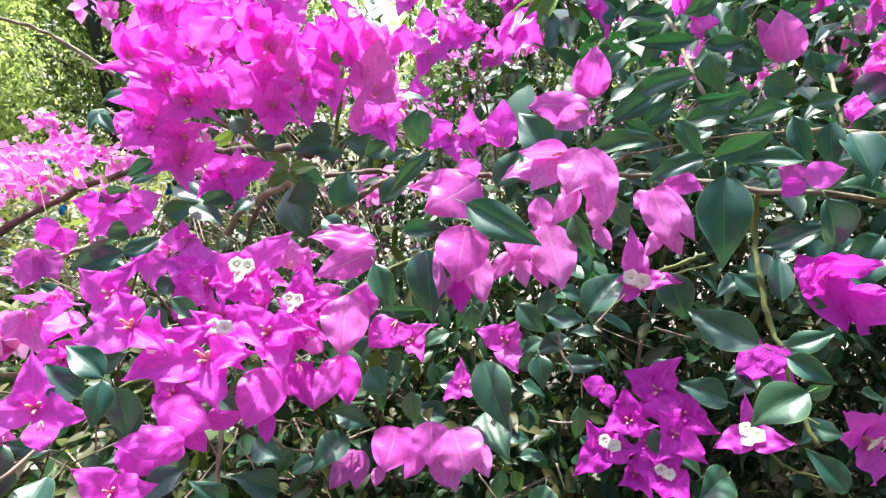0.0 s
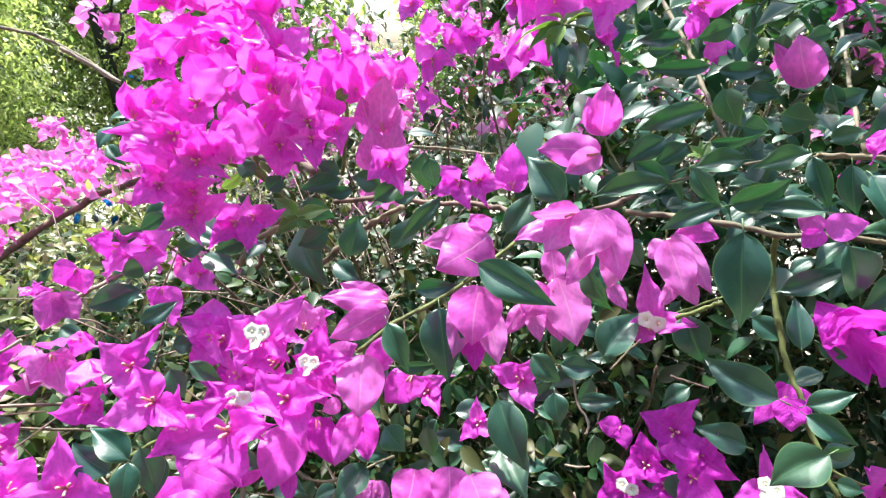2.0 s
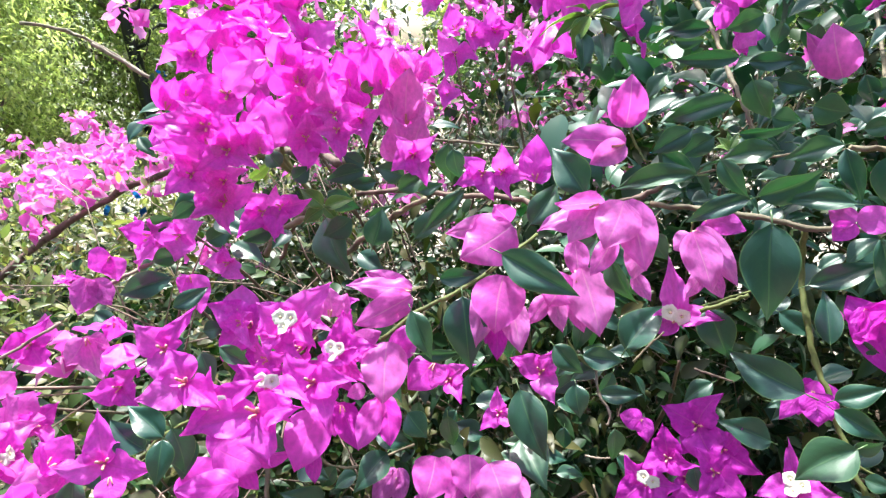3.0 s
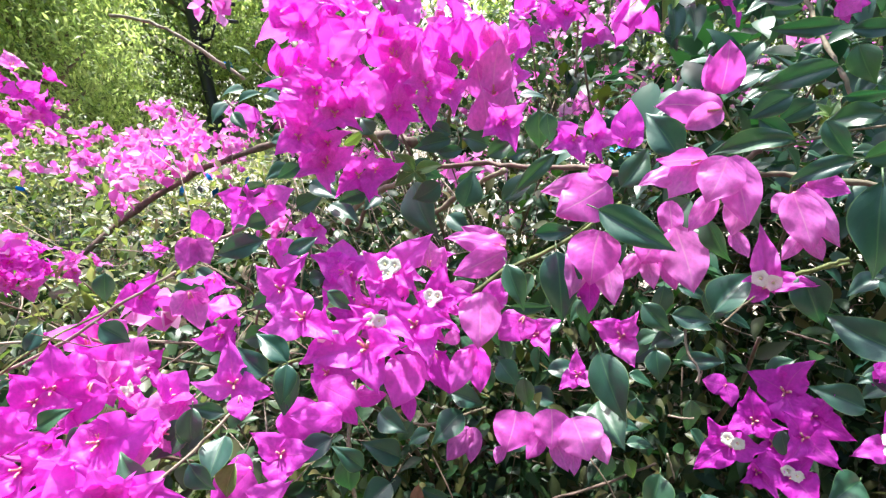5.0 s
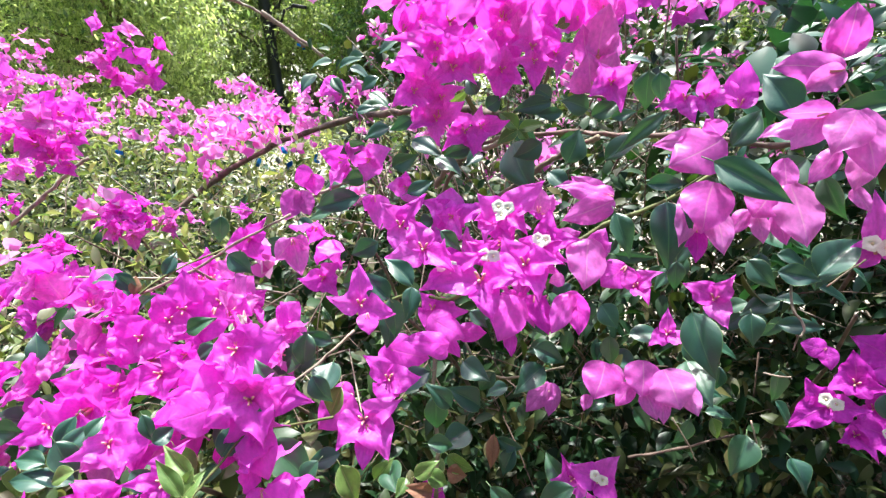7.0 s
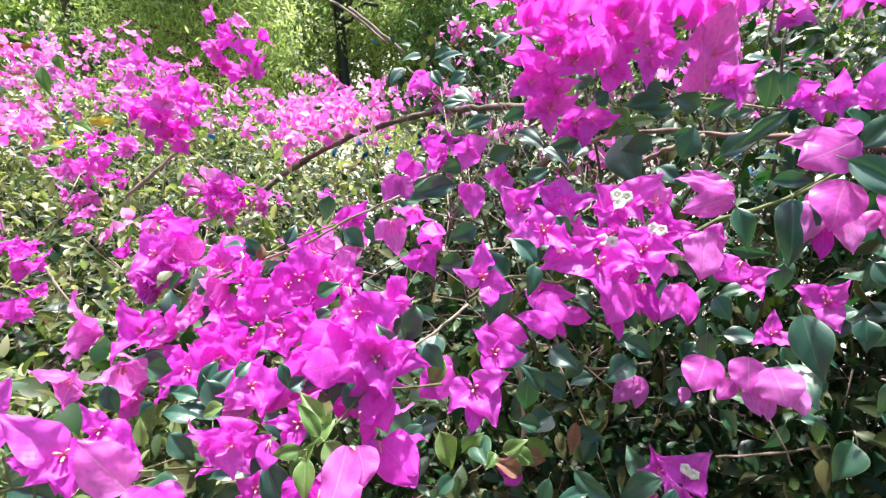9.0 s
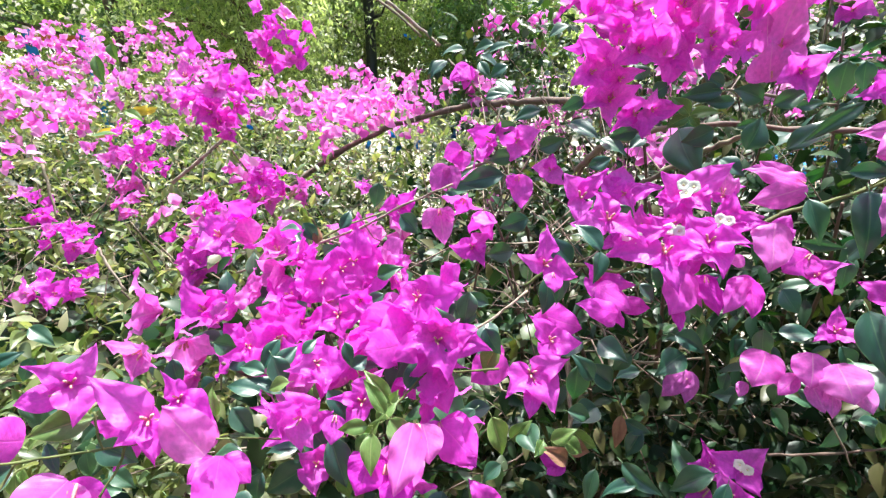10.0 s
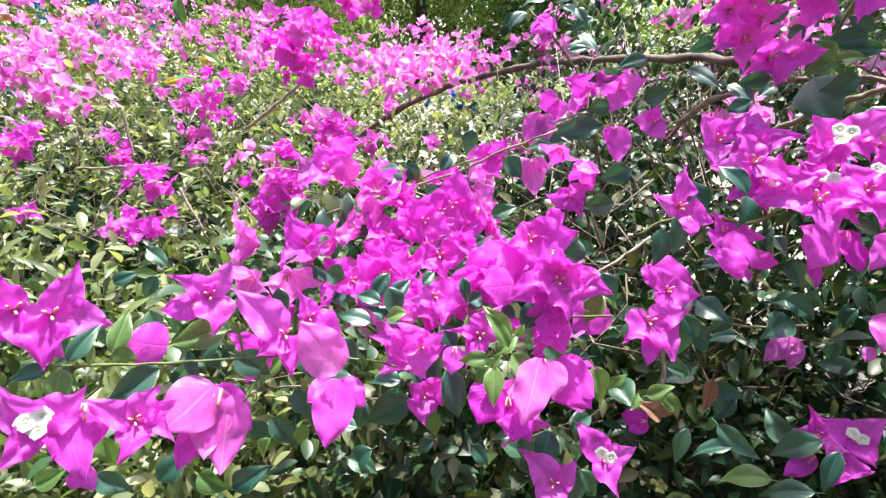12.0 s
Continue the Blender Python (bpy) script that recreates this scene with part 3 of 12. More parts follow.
bloom(E, (0.310, 0.469, 1.310), (-0.35, 0.24, 0.91), 0.0360, 'pink', '', 'cup', ((0.309, 0.464, 1.309), (0.296, 0.473, 1.352), 0.0335, (0.55, 0.84, 0.00)), ((0.308, 0.471, 1.311), (0.285, 0.487, 1.346), 0.0160, (0.53, 0.85, -0.02)), ((0.314, 0.470, 1.311), (0.309, 0.475, 1.342), 0.0201, (0.57, 0.82, -0.04)))
bloom(E, (0.232, 0.512, 1.351), (0.13, -0.10, 0.99), 0.0101, 'magenta', '', 'cup', ((0.230, 0.513, 1.352), (0.221, 0.517, 1.373), 0.0175, (0.42, 0.91, 0.02)), ((0.234, 0.511, 1.351), (0.246, 0.505, 1.353), 0.0136, (0.44, 0.90, 0.00)))
leaf(E, (0.181, 0.309, 1.238), (0.176, 0.279, 1.187), 0.0341, (-0.50, -0.72, 0.48), 'green')
leaf(E, (0.212, 0.285, 1.128), (0.174, 0.315, 1.140), 0.0301, (-0.42, -0.74, 0.52), 'green')
leaf(E, (0.221, 0.247, 1.118), (0.189, 0.247, 1.096), 0.0246, (-0.46, -0.58, 0.67), 'green')
leaf(E, (0.219, 0.270, 1.135), (0.240, 0.262, 1.151), 0.0161, (-0.58, -0.62, 0.52), 'green')
leaf(E, (0.219, 0.268, 1.129), (0.236, 0.246, 1.124), 0.0146, (-0.57, -0.59, 0.56), 'green')
leaf(E, (0.224, 0.252, 1.114), (0.236, 0.246, 1.121), 0.0119, (-0.42, -0.91, 0.01), 'green')
leaf(E, (0.229, 0.352, 1.150), (0.249, 0.332, 1.141), 0.0186, (-0.53, -0.71, 0.46), 'green')
leaf(E, (0.244, 0.316, 1.145), (0.245, 0.336, 1.178), 0.0156, (-0.56, -0.70, 0.43), 'green')
leaf(E, (0.242, 0.348, 1.175), (0.278, 0.332, 1.201), 0.0189, (-0.59, -0.72, 0.37), 'green')
leaf(E, (0.244, 0.259, 1.081), (0.255, 0.250, 1.083), 0.0131, (-0.58, -0.54, 0.62), 'green')
leaf(E, (0.251, 0.312, 1.153), (0.263, 0.297, 1.147), 0.0104, (-0.78, -0.63, -0.02), 'green')
bloom(E, (0.266, 0.315, 1.162), (0.34, -0.77, -0.55), 0.0113, 'magenta_shade', 'bud', 'cup', ((0.261, 0.320, 1.173), (0.270, 0.286, 1.136), 0.0252, (-0.61, -0.65, 0.45)), ((0.267, 0.314, 1.158), (0.258, 0.332, 1.175), 0.0182, (-0.60, -0.69, 0.42)), ((0.269, 0.311, 1.156), (0.282, 0.298, 1.155), 0.0245, (-0.63, -0.64, 0.44)))
bloom(E, (0.255, 0.336, 1.162), (-0.07, -0.49, -0.87), 0.0182, 'magenta_shade', '', 'cup', ((0.255, 0.336, 1.162), (0.253, 0.326, 1.145), 0.0103, (0.57, 0.69, -0.44)))
bloom(E, (0.221, 0.290, 1.126), (-0.27, -0.51, -0.82), 0.0185, 'magenta_shade', '', 'cup', ((0.219, 0.287, 1.127), (0.218, 0.274, 1.110), 0.0193, (0.53, 0.63, -0.56)), ((0.218, 0.295, 1.127), (0.202, 0.287, 1.104), 0.0126, (0.51, 0.65, -0.57)), ((0.226, 0.287, 1.126), (0.227, 0.276, 1.114), 0.0121, (0.55, 0.63, -0.55)))
bloom(E, (0.242, 0.324, 1.233), (-0.83, -0.32, 0.45), 0.0005, 'magenta', '', 'cup', ((0.243, 0.324, 1.234), (0.260, 0.312, 1.241), 0.0185, (-0.62, -0.73, 0.28)), ((0.242, 0.324, 1.232), (0.231, 0.335, 1.239), 0.0148, (-0.58, -0.76, 0.28)), ((0.242, 0.324, 1.232), (0.233, 0.326, 1.219), 0.0144, (-0.59, -0.75, 0.31)))
bloom(E, (0.206, 0.263, 1.070), (-0.46, -0.53, 0.71), 0.0261, 'magenta', 'white', 'flare', ((0.206, 0.263, 1.070), (0.201, 0.270, 1.097), 0.0115, (-0.44, -0.89, 0.13)), ((0.206, 0.263, 1.070), (0.182, 0.256, 1.070), 0.0169, (0.16, -0.45, 0.88)), ((0.206, 0.263, 1.070), (0.214, 0.244, 1.084), 0.0186, (-0.89, -0.02, 0.45)))
leaf(E, (0.291, 0.355, 1.259), (0.292, 0.319, 1.237), 0.0309, (-0.20, -0.65, 0.73), 'green')
leaf(E, (0.456, 0.641, 1.387), (0.502, 0.625, 1.347), 0.0388, (-0.06, -0.25, 0.97), 'green')
leaf(E, (0.429, 0.585, 1.338), (0.469, 0.583, 1.333), 0.0182, (0.14, -0.37, 0.92), 'green')
leaf(E, (0.397, 0.607, 1.347), (0.428, 0.610, 1.357), 0.0185, (0.17, -0.58, 0.80), 'green')
leaf(E, (0.378, 0.438, 1.295), (0.334, 0.415, 1.275), 0.0280, (-0.07, -0.73, 0.67), 'green')
leaf(E, (0.343, 0.556, 1.378), (0.303, 0.551, 1.365), 0.0258, (0.03, -0.27, 0.96), 'green')
leaf(E, (0.267, 0.535, 1.363), (0.266, 0.505, 1.342), 0.0206, (-0.07, -0.57, 0.81), 'green')
leaf(E, (0.218, 0.553, 1.379), (0.263, 0.558, 1.392), 0.0293, (0.18, -0.24, 0.95), 'green')
leaf(E, (0.243, 0.571, 1.372), (0.220, 0.565, 1.356), 0.0180, (-0.15, -0.24, 0.96), 'green')
leaf(E, (0.362, 0.569, 1.381), (0.328, 0.573, 1.390), 0.0211, (0.16, -0.53, 0.83), 'green')
leaf(E, (0.423, 0.526, 1.326), (0.426, 0.502, 1.316), 0.0199, (-0.04, -0.70, 0.71), 'green')
leaf(E, (0.168, 0.474, 1.317), (0.148, 0.467, 1.299), 0.0175, (0.15, -0.33, 0.93), 'green')
leaf(E, (0.317, 0.456, 1.287), (0.317, 0.432, 1.279), 0.0177, (-0.04, -0.54, 0.84), 'green')
leaf(E, (0.493, 0.599, 1.357), (0.453, 0.587, 1.377), 0.0245, (0.06, -0.54, 0.84), 'green')
leaf(E, (0.318, 0.341, 1.214), (0.281, 0.335, 1.234), 0.0216, (0.18, -0.49, 0.85), 'green')
leaf(E, (0.270, 0.334, 1.216), (0.281, 0.319, 1.179), 0.0259, (-0.18, -0.62, 0.76), 'green')
leaf(E, (0.121, 0.361, 1.112), (0.150, 0.375, 1.148), 0.0294, (-0.16, -0.37, 0.92), 'green')
leaf(E, (0.217, 0.308, 1.064), (0.183, 0.314, 1.077), 0.0237, (-0.26, -0.56, 0.79), 'green')
leaf(E, (0.328, 0.345, 1.185), (0.302, 0.336, 1.162), 0.0230, (-0.11, -0.73, 0.67), 'green')
leaf(E, (0.319, 0.328, 1.147), (0.297, 0.335, 1.163), 0.0168, (-0.24, -0.71, 0.67), 'green')
flower(E, (0.380, 0.446, 1.308), (-0.41, -0.75, -0.51), 0.0331, 20, 112, 'pink', '')
flower(E, (0.291, 0.374, 1.067), (-0.45, -0.60, -0.66), 0.0399, 28, 102, 'magenta_shade', '')
flower(E, (0.255, 0.311, 1.176), (0.31, -0.87, -0.38), 0.0322, 45, 40, 'magenta_shade', 'bud')
flower(E, (0.273, 0.302, 1.157), (0.81, -0.40, -0.43), 0.0352, 28, 171, 'magenta_shade', '')
flower(E, (0.137, 0.517, 1.358), (0.93, -0.32, 0.19), 0.0348, 40, 10, 'magenta', '')
flower(E, (0.239, 0.511, 1.347), (0.64, -0.57, -0.52), 0.0236, 30, 171, 'magenta', 'bud')
flower(E, (0.283, 0.265, 1.069), (0.10, -0.98, 0.16), 0.0304, 62, 30, 'magenta', 'white')
flower(E, (0.236, 0.534, 1.382), (0.25, -0.95, -0.21), 0.0321, 40, 0, 'magenta', 'bud')
flower(E, (0.458, 0.578, 1.373), (0.25, -0.95, -0.21), 0.0352, 40, 0, 'magenta', 'bud')
flower(E, (0.397, 0.484, 1.323), (0.25, -0.95, -0.21), 0.0253, 40, 0, 'magenta', 'bud')
flower(E, (0.440, 0.638, 1.383), (0.25, -0.95, -0.21), 0.0259, 40, 0, 'magenta', '')
flower(E, (0.317, 0.400, 1.275), (0.50, -0.86, -0.09), 0.0201, 34, 0, 'magenta', '')
stem(E, 0.0044, 'bark', (0.149, 0.423, 1.215), (0.181, 0.402, 1.217), (0.210, 0.381, 1.218), (0.238, 0.359, 1.216), (0.276, 0.348, 1.217), (0.315, 0.336, 1.213))
stem(E, 0.0051, 'bark', (0.333, 0.469, 1.249), (0.364, 0.458, 1.249), (0.399, 0.446, 1.247))
stem(E, 0.0043, 'bark', (0.260, 0.721, 1.421), (0.262, 0.660, 1.379), (0.263, 0.604, 1.344), (0.257, 0.546, 1.309), (0.248, 0.494, 1.285), (0.251, 0.474, 1.263))
stem(E, 0.0042, 'bark', (0.549, 0.803, 1.414), (0.523, 0.739, 1.361), (0.443, 0.601, 1.312), (0.377, 0.492, 1.281), (0.369, 0.458, 1.250))
stem(E, 0.0041, 'green', (0.240, 0.364, 1.214), (0.247, 0.367, 1.182), (0.243, 0.343, 1.151), (0.243, 0.322, 1.125), (0.246, 0.303, 1.105), (0.250, 0.283, 1.080), (0.253, 0.264, 1.061))
stem(E, 0.0023, 'bark', (0.168, 0.440, 1.231), (0.189, 0.451, 1.231), (0.220, 0.453, 1.238), (0.273, 0.467, 1.244), (0.333, 0.468, 1.248))
stem(E, 0.0017, 'green', (0.253, 0.280, 1.073), (0.270, 0.268, 1.069), (0.297, 0.264, 1.061))
leaf(E, (0.205, 0.422, 1.261), (0.197, 0.426, 1.272), 0.0075, (0.02, -0.51, 0.86), 'young')
leaf(E, (0.208, 0.427, 1.260), (0.216, 0.433, 1.274), 0.0076, (0.02, -0.51, 0.86), 'young')
leaf(E, (0.209, 0.430, 1.260), (0.209, 0.435, 1.274), 0.0066, (0.02, -0.51, 0.86), 'young')
leaf(E, (0.207, 0.427, 1.260), (0.196, 0.428, 1.263), 0.0065, (0.02, -0.51, 0.86), 'young')
leaf(E, (0.401, 0.672, 1.229), (0.376, 0.664, 1.209), 0.0201, (0.04, -0.25, 0.97), 'green')
leaf(E, (0.457, 0.618, 1.378), (0.485, 0.615, 1.370), 0.0173, (0.13, -0.09, 0.99), 'green')
leaf(E, (0.569, 0.573, 1.102), (0.603, 0.569, 1.092), 0.0217, (-0.20, -0.12, 0.97), 'green')
leaf(E, (0.290, 0.670, 1.406), (0.322, 0.666, 1.396), 0.0208, (0.04, -0.25, 0.97), 'green')
leaf(E, (0.369, 0.580, 1.212), (0.361, 0.571, 1.189), 0.0152, (0.19, -0.40, 0.89), 'green')
leaf(E, (0.457, 0.482, 1.179), (0.481, 0.476, 1.163), 0.0188, (-0.02, -0.10, 1.00), 'green')
leaf(E, (0.400, 0.549, 1.182), (0.373, 0.544, 1.171), 0.0183, (0.34, -0.28, 0.90), 'green')
leaf(E, (0.486, 0.682, 1.370), (0.459, 0.678, 1.359), 0.0177, (-0.13, -0.14, 0.98), 'green')
leaf(E, (0.502, 0.528, 1.176), (0.539, 0.523, 1.163), 0.0242, (0.10, -0.11, 0.99), 'green')
leaf(E, (0.508, 0.587, 1.342), (0.476, 0.580, 1.324), 0.0232, (-0.07, -0.10, 0.99), 'green')
leaf(E, (0.211, 0.558, 1.247), (0.242, 0.552, 1.231), 0.0221, (0.02, -0.23, 0.97), 'green')
leaf(E, (0.456, 0.576, 1.352), (0.490, 0.569, 1.333), 0.0246, (-0.11, -0.12, 0.99), 'green')
leaf(E, (0.413, 0.502, 1.145), (0.379, 0.495, 1.126), 0.0246, (-0.17, -0.09, 0.98), 'green')
leaf(E, (0.581, 0.677, 1.333), (0.606, 0.670, 1.316), 0.0188, (0.09, -0.15, 0.98), 'green')
leaf(E, (0.223, 0.508, 1.217), (0.238, 0.500, 1.196), 0.0170, (-0.15, -0.35, 0.93), 'green')
leaf(E, (0.261, 0.636, 1.407), (0.230, 0.630, 1.393), 0.0212, (-0.16, -0.16, 0.97), 'green')
leaf(E, (0.394, 0.634, 1.371), (0.421, 0.624, 1.345), 0.0236, (0.08, -0.11, 0.99), 'green')
leaf(E, (0.236, 0.737, 1.418), (0.270, 0.732, 1.406), 0.0221, (-0.28, -0.24, 0.93), 'green')
leaf(E, (0.348, 0.552, 1.198), (0.380, 0.543, 1.175), 0.0253, (0.30, -0.28, 0.91), 'green')
leaf(E, (0.508, 0.648, 1.142), (0.537, 0.643, 1.129), 0.0202, (0.31, -0.33, 0.89), 'green')
leaf(E, (0.382, 0.637, 1.152), (0.413, 0.631, 1.135), 0.0215, (0.09, -0.10, 0.99), 'green')
leaf(E, (0.469, 0.608, 1.080), (0.434, 0.603, 1.065), 0.0232, (0.18, -0.23, 0.96), 'green')
leaf(E, (0.307, 0.498, 1.182), (0.278, 0.490, 1.161), 0.0226, (-0.16, -0.26, 0.95), 'green')
leaf(E, (0.425, 0.674, 1.207), (0.395, 0.671, 1.199), 0.0193, (-0.11, -0.26, 0.96), 'green')
leaf(E, (0.304, 0.725, 1.365), (0.287, 0.715, 1.340), 0.0200, (0.12, -0.13, 0.98), 'green')
leaf(E, (0.389, 0.638, 1.145), (0.353, 0.631, 1.129), 0.0241, (0.08, -0.16, 0.98), 'green')
leaf(E, (0.269, 0.670, 1.256), (0.233, 0.664, 1.242), 0.0237, (-0.17, -0.19, 0.97), 'green')
leaf(E, (0.293, 0.633, 1.349), (0.283, 0.623, 1.323), 0.0181, (-0.18, -0.68, 0.71), 'green')
leaf(E, (0.478, 0.534, 1.279), (0.505, 0.531, 1.271), 0.0174, (0.07, -0.16, 0.99), 'green')
leaf(E, (0.439, 0.603, 1.398), (0.407, 0.599, 1.389), 0.0208, (0.21, -0.14, 0.97), 'green')
leaf(E, (0.261, 0.689, 1.403), (0.288, 0.681, 1.386), 0.0205, (0.33, -0.26, 0.91), 'green')
leaf(E, (0.243, 0.558, 1.278), (0.220, 0.552, 1.264), 0.0167, (0.15, -0.12, 0.98), 'green')
leaf(E, (0.314, 0.667, 1.307), (0.288, 0.659, 1.288), 0.0207, (0.24, -0.35, 0.91), 'green')
leaf(E, (0.236, 0.592, 1.119), (0.213, 0.586, 1.104), 0.0177, (0.12, -0.36, 0.93), 'green')
leaf(E, (0.363, 0.659, 1.229), (0.393, 0.650, 1.208), 0.0228, (-0.18, -0.27, 0.94), 'green')
leaf(E, (0.522, 0.628, 1.204), (0.550, 0.623, 1.192), 0.0189, (0.38, -0.36, 0.85), 'green')
leaf(E, (0.357, 0.532, 1.185), (0.321, 0.526, 1.170), 0.0242, (-0.01, -0.22, 0.97), 'green')
leaf(E, (0.405, 0.523, 1.274), (0.370, 0.517, 1.258), 0.0236, (0.19, -0.12, 0.97), 'green')
leaf(E, (0.278, 0.511, 1.194), (0.295, 0.504, 1.175), 0.0169, (0.17, -0.37, 0.91), 'green')
leaf(E, (0.324, 0.489, 1.151), (0.353, 0.485, 1.142), 0.0189, (-0.12, -0.28, 0.95), 'green')
leaf(E, (0.472, 0.668, 1.240), (0.505, 0.663, 1.228), 0.0213, (0.25, -0.13, 0.96), 'green')
leaf(E, (0.510, 0.564, 1.106), (0.479, 0.557, 1.090), 0.0220, (0.05, -0.21, 0.98), 'green')
leaf(E, (0.469, 0.742, 1.408), (0.491, 0.733, 1.387), 0.0194, (0.02, -0.27, 0.96), 'green')
leaf(E, (0.217, 0.600, 1.254), (0.249, 0.591, 1.231), 0.0250, (-0.11, -0.19, 0.97), 'green')
leaf(E, (0.265, 0.674, 1.278), (0.230, 0.667, 1.260), 0.0244, (0.11, -0.36, 0.93), 'green')
leaf(E, (0.205, 0.495, 1.204), (0.175, 0.492, 1.197), 0.0184, (0.14, -0.16, 0.98), 'green')
leaf(E, (0.281, 0.520, 1.241), (0.248, 0.514, 1.225), 0.0227, (-0.16, -0.21, 0.96), 'green')
leaf(E, (0.350, 0.616, 1.299), (0.319, 0.610, 1.283), 0.0213, (-0.17, -0.24, 0.96), 'green')
leaf(E, (0.462, 0.653, 1.240), (0.494, 0.648, 1.227), 0.0217, (0.26, -0.34, 0.90), 'green')
leaf(E, (0.349, 0.706, 1.314), (0.377, 0.701, 1.302), 0.0189, (0.23, -0.11, 0.97), 'green')
leaf(E, (0.256, 0.535, 1.207), (0.282, 0.530, 1.196), 0.0176, (-0.19, -0.17, 0.97), 'green')
leaf(E, (0.402, 0.598, 1.398), (0.432, 0.591, 1.380), 0.0220, (0.27, -0.11, 0.96), 'green')
leaf(E, (0.375, 0.577, 1.181), (0.339, 0.574, 1.173), 0.0223, (-0.26, -0.21, 0.94), 'green')
leaf(E, (0.288, 0.383, 1.045), (0.259, 0.379, 1.036), 0.0185, (0.28, -0.38, 0.88), 'green')
leaf(E, (0.412, 0.425, 1.136), (0.386, 0.415, 1.110), 0.0235, (0.00, -0.21, 0.98), 'green')
leaf(E, (0.259, 0.374, 1.045), (0.293, 0.368, 1.031), 0.0228, (-0.16, -0.19, 0.97), 'green')
leaf(E, (0.367, 0.412, 1.064), (0.396, 0.409, 1.055), 0.0187, (0.23, -0.27, 0.93), 'green')
leaf(E, (0.421, 0.411, 0.997), (0.456, 0.407, 0.987), 0.0223, (0.36, -0.30, 0.88), 'green')
leaf(E, (0.247, 0.411, 0.914), (0.284, 0.405, 0.899), 0.0236, (0.28, -0.27, 0.92), 'green')
leaf(E, (0.382, 0.390, 0.977), (0.350, 0.383, 0.959), 0.0229, (-0.07, -0.20, 0.98), 'green')
leaf(E, (0.167, 0.452, 1.060), (0.201, 0.447, 1.048), 0.0222, (-0.08, -0.25, 0.96), 'green')
leaf(E, (0.330, 0.418, 1.025), (0.339, 0.405, 0.993), 0.0208, (0.21, -0.64, 0.74), 'green')
leaf(E, (0.478, 0.480, 1.127), (0.440, 0.477, 1.119), 0.0236, (-0.15, -0.16, 0.98), 'green')
leaf(E, (0.205, 0.482, 1.071), (0.233, 0.475, 1.052), 0.0212, (0.32, -0.22, 0.92), 'green')
leaf(E, (0.484, 0.429, 0.977), (0.464, 0.422, 0.960), 0.0168, (0.26, -0.12, 0.96), 'green')
leaf(E, (0.310, 0.460, 1.103), (0.279, 0.453, 1.085), 0.0225, (0.29, -0.18, 0.94), 'green')
leaf(E, (0.315, 0.411, 1.012), (0.286, 0.406, 0.999), 0.0194, (0.15, -0.15, 0.98), 'green')
leaf(E, (0.434, 0.513, 1.105), (0.414, 0.502, 1.078), 0.0222, (0.00, -0.38, 0.92), 'green')
leaf(E, (0.247, 0.449, 1.007), (0.216, 0.442, 0.990), 0.0223, (0.35, -0.30, 0.88), 'green')
leaf(E, (0.359, 0.474, 1.109), (0.391, 0.470, 1.099), 0.0210, (-0.20, -0.18, 0.96), 'green')
leaf(E, (0.356, 0.419, 1.045), (0.320, 0.415, 1.035), 0.0224, (0.20, -0.21, 0.96), 'green')
leaf(E, (0.489, 0.404, 0.895), (0.508, 0.396, 0.875), 0.0178, (0.10, -0.17, 0.98), 'green')
leaf(E, (0.204, 0.550, 1.276), (0.236, 0.557, 1.292), 0.0185, (-0.16, -0.21, 0.97), 'green')
leaf(E, (0.230, 0.537, 1.304), (0.263, 0.534, 1.293), 0.0217, (0.23, -0.15, 0.96), 'green')
leaf(E, (0.310, 0.543, 1.284), (0.284, 0.533, 1.261), 0.0194, (0.22, -0.15, 0.96), 'green')
leaf(E, (0.329, 0.523, 1.272), (0.362, 0.519, 1.261), 0.0195, (0.17, -0.17, 0.97), 'green')
leaf(E, (0.289, 0.550, 1.290), (0.316, 0.541, 1.266), 0.0227, (0.22, -0.31, 0.92), 'green')
leaf(E, (0.240, 0.525, 1.258), (0.205, 0.523, 1.253), 0.0205, (-0.16, -0.24, 0.96), 'green')
leaf(E, (0.166, 0.487, 1.218), (0.210, 0.491, 1.224), 0.0217, (-0.07, -0.18, 0.98), 'green')
leaf(E, (0.253, 0.498, 1.248), (0.286, 0.502, 1.256), 0.0210, (0.17, -0.15, 0.97), 'green')
leaf(E, (0.313, 0.516, 1.246), (0.353, 0.514, 1.239), 0.0242, (0.23, -0.29, 0.93), 'green')
leaf(E, (0.379, 0.526, 1.258), (0.419, 0.526, 1.254), 0.0211, (0.00, -0.19, 0.98), 'green')
leaf(E, (0.328, 0.477, 1.239), (0.354, 0.469, 1.219), 0.0177, (-0.06, -0.29, 0.96), 'green')
leaf(E, (0.274, 0.495, 1.215), (0.325, 0.497, 1.218), 0.0168, (0.02, -0.32, 0.95), 'green')
leaf(E, (0.359, 0.533, 1.189), (0.396, 0.537, 1.196), 0.0234, (0.02, -0.20, 0.98), 'green')
leaf(E, (0.405, 0.507, 1.213), (0.439, 0.511, 1.222), 0.0190, (-0.18, -0.30, 0.94), 'green')
leaf(E, (0.223, 0.578, 1.352), (0.186, 0.576, 1.350), 0.0224, (-0.06, -0.20, 0.98), 'green')
leaf(E, (0.281, 0.561, 1.370), (0.251, 0.568, 1.388), 0.0168, (0.12, -0.19, 0.97), 'green')
leaf(E, (0.412, 0.570, 1.295), (0.443, 0.563, 1.276), 0.0180, (-0.18, -0.26, 0.95), 'green')
leaf(E, (0.434, 0.580, 1.349), (0.401, 0.573, 1.335), 0.0203, (-0.04, -0.17, 0.98), 'green')
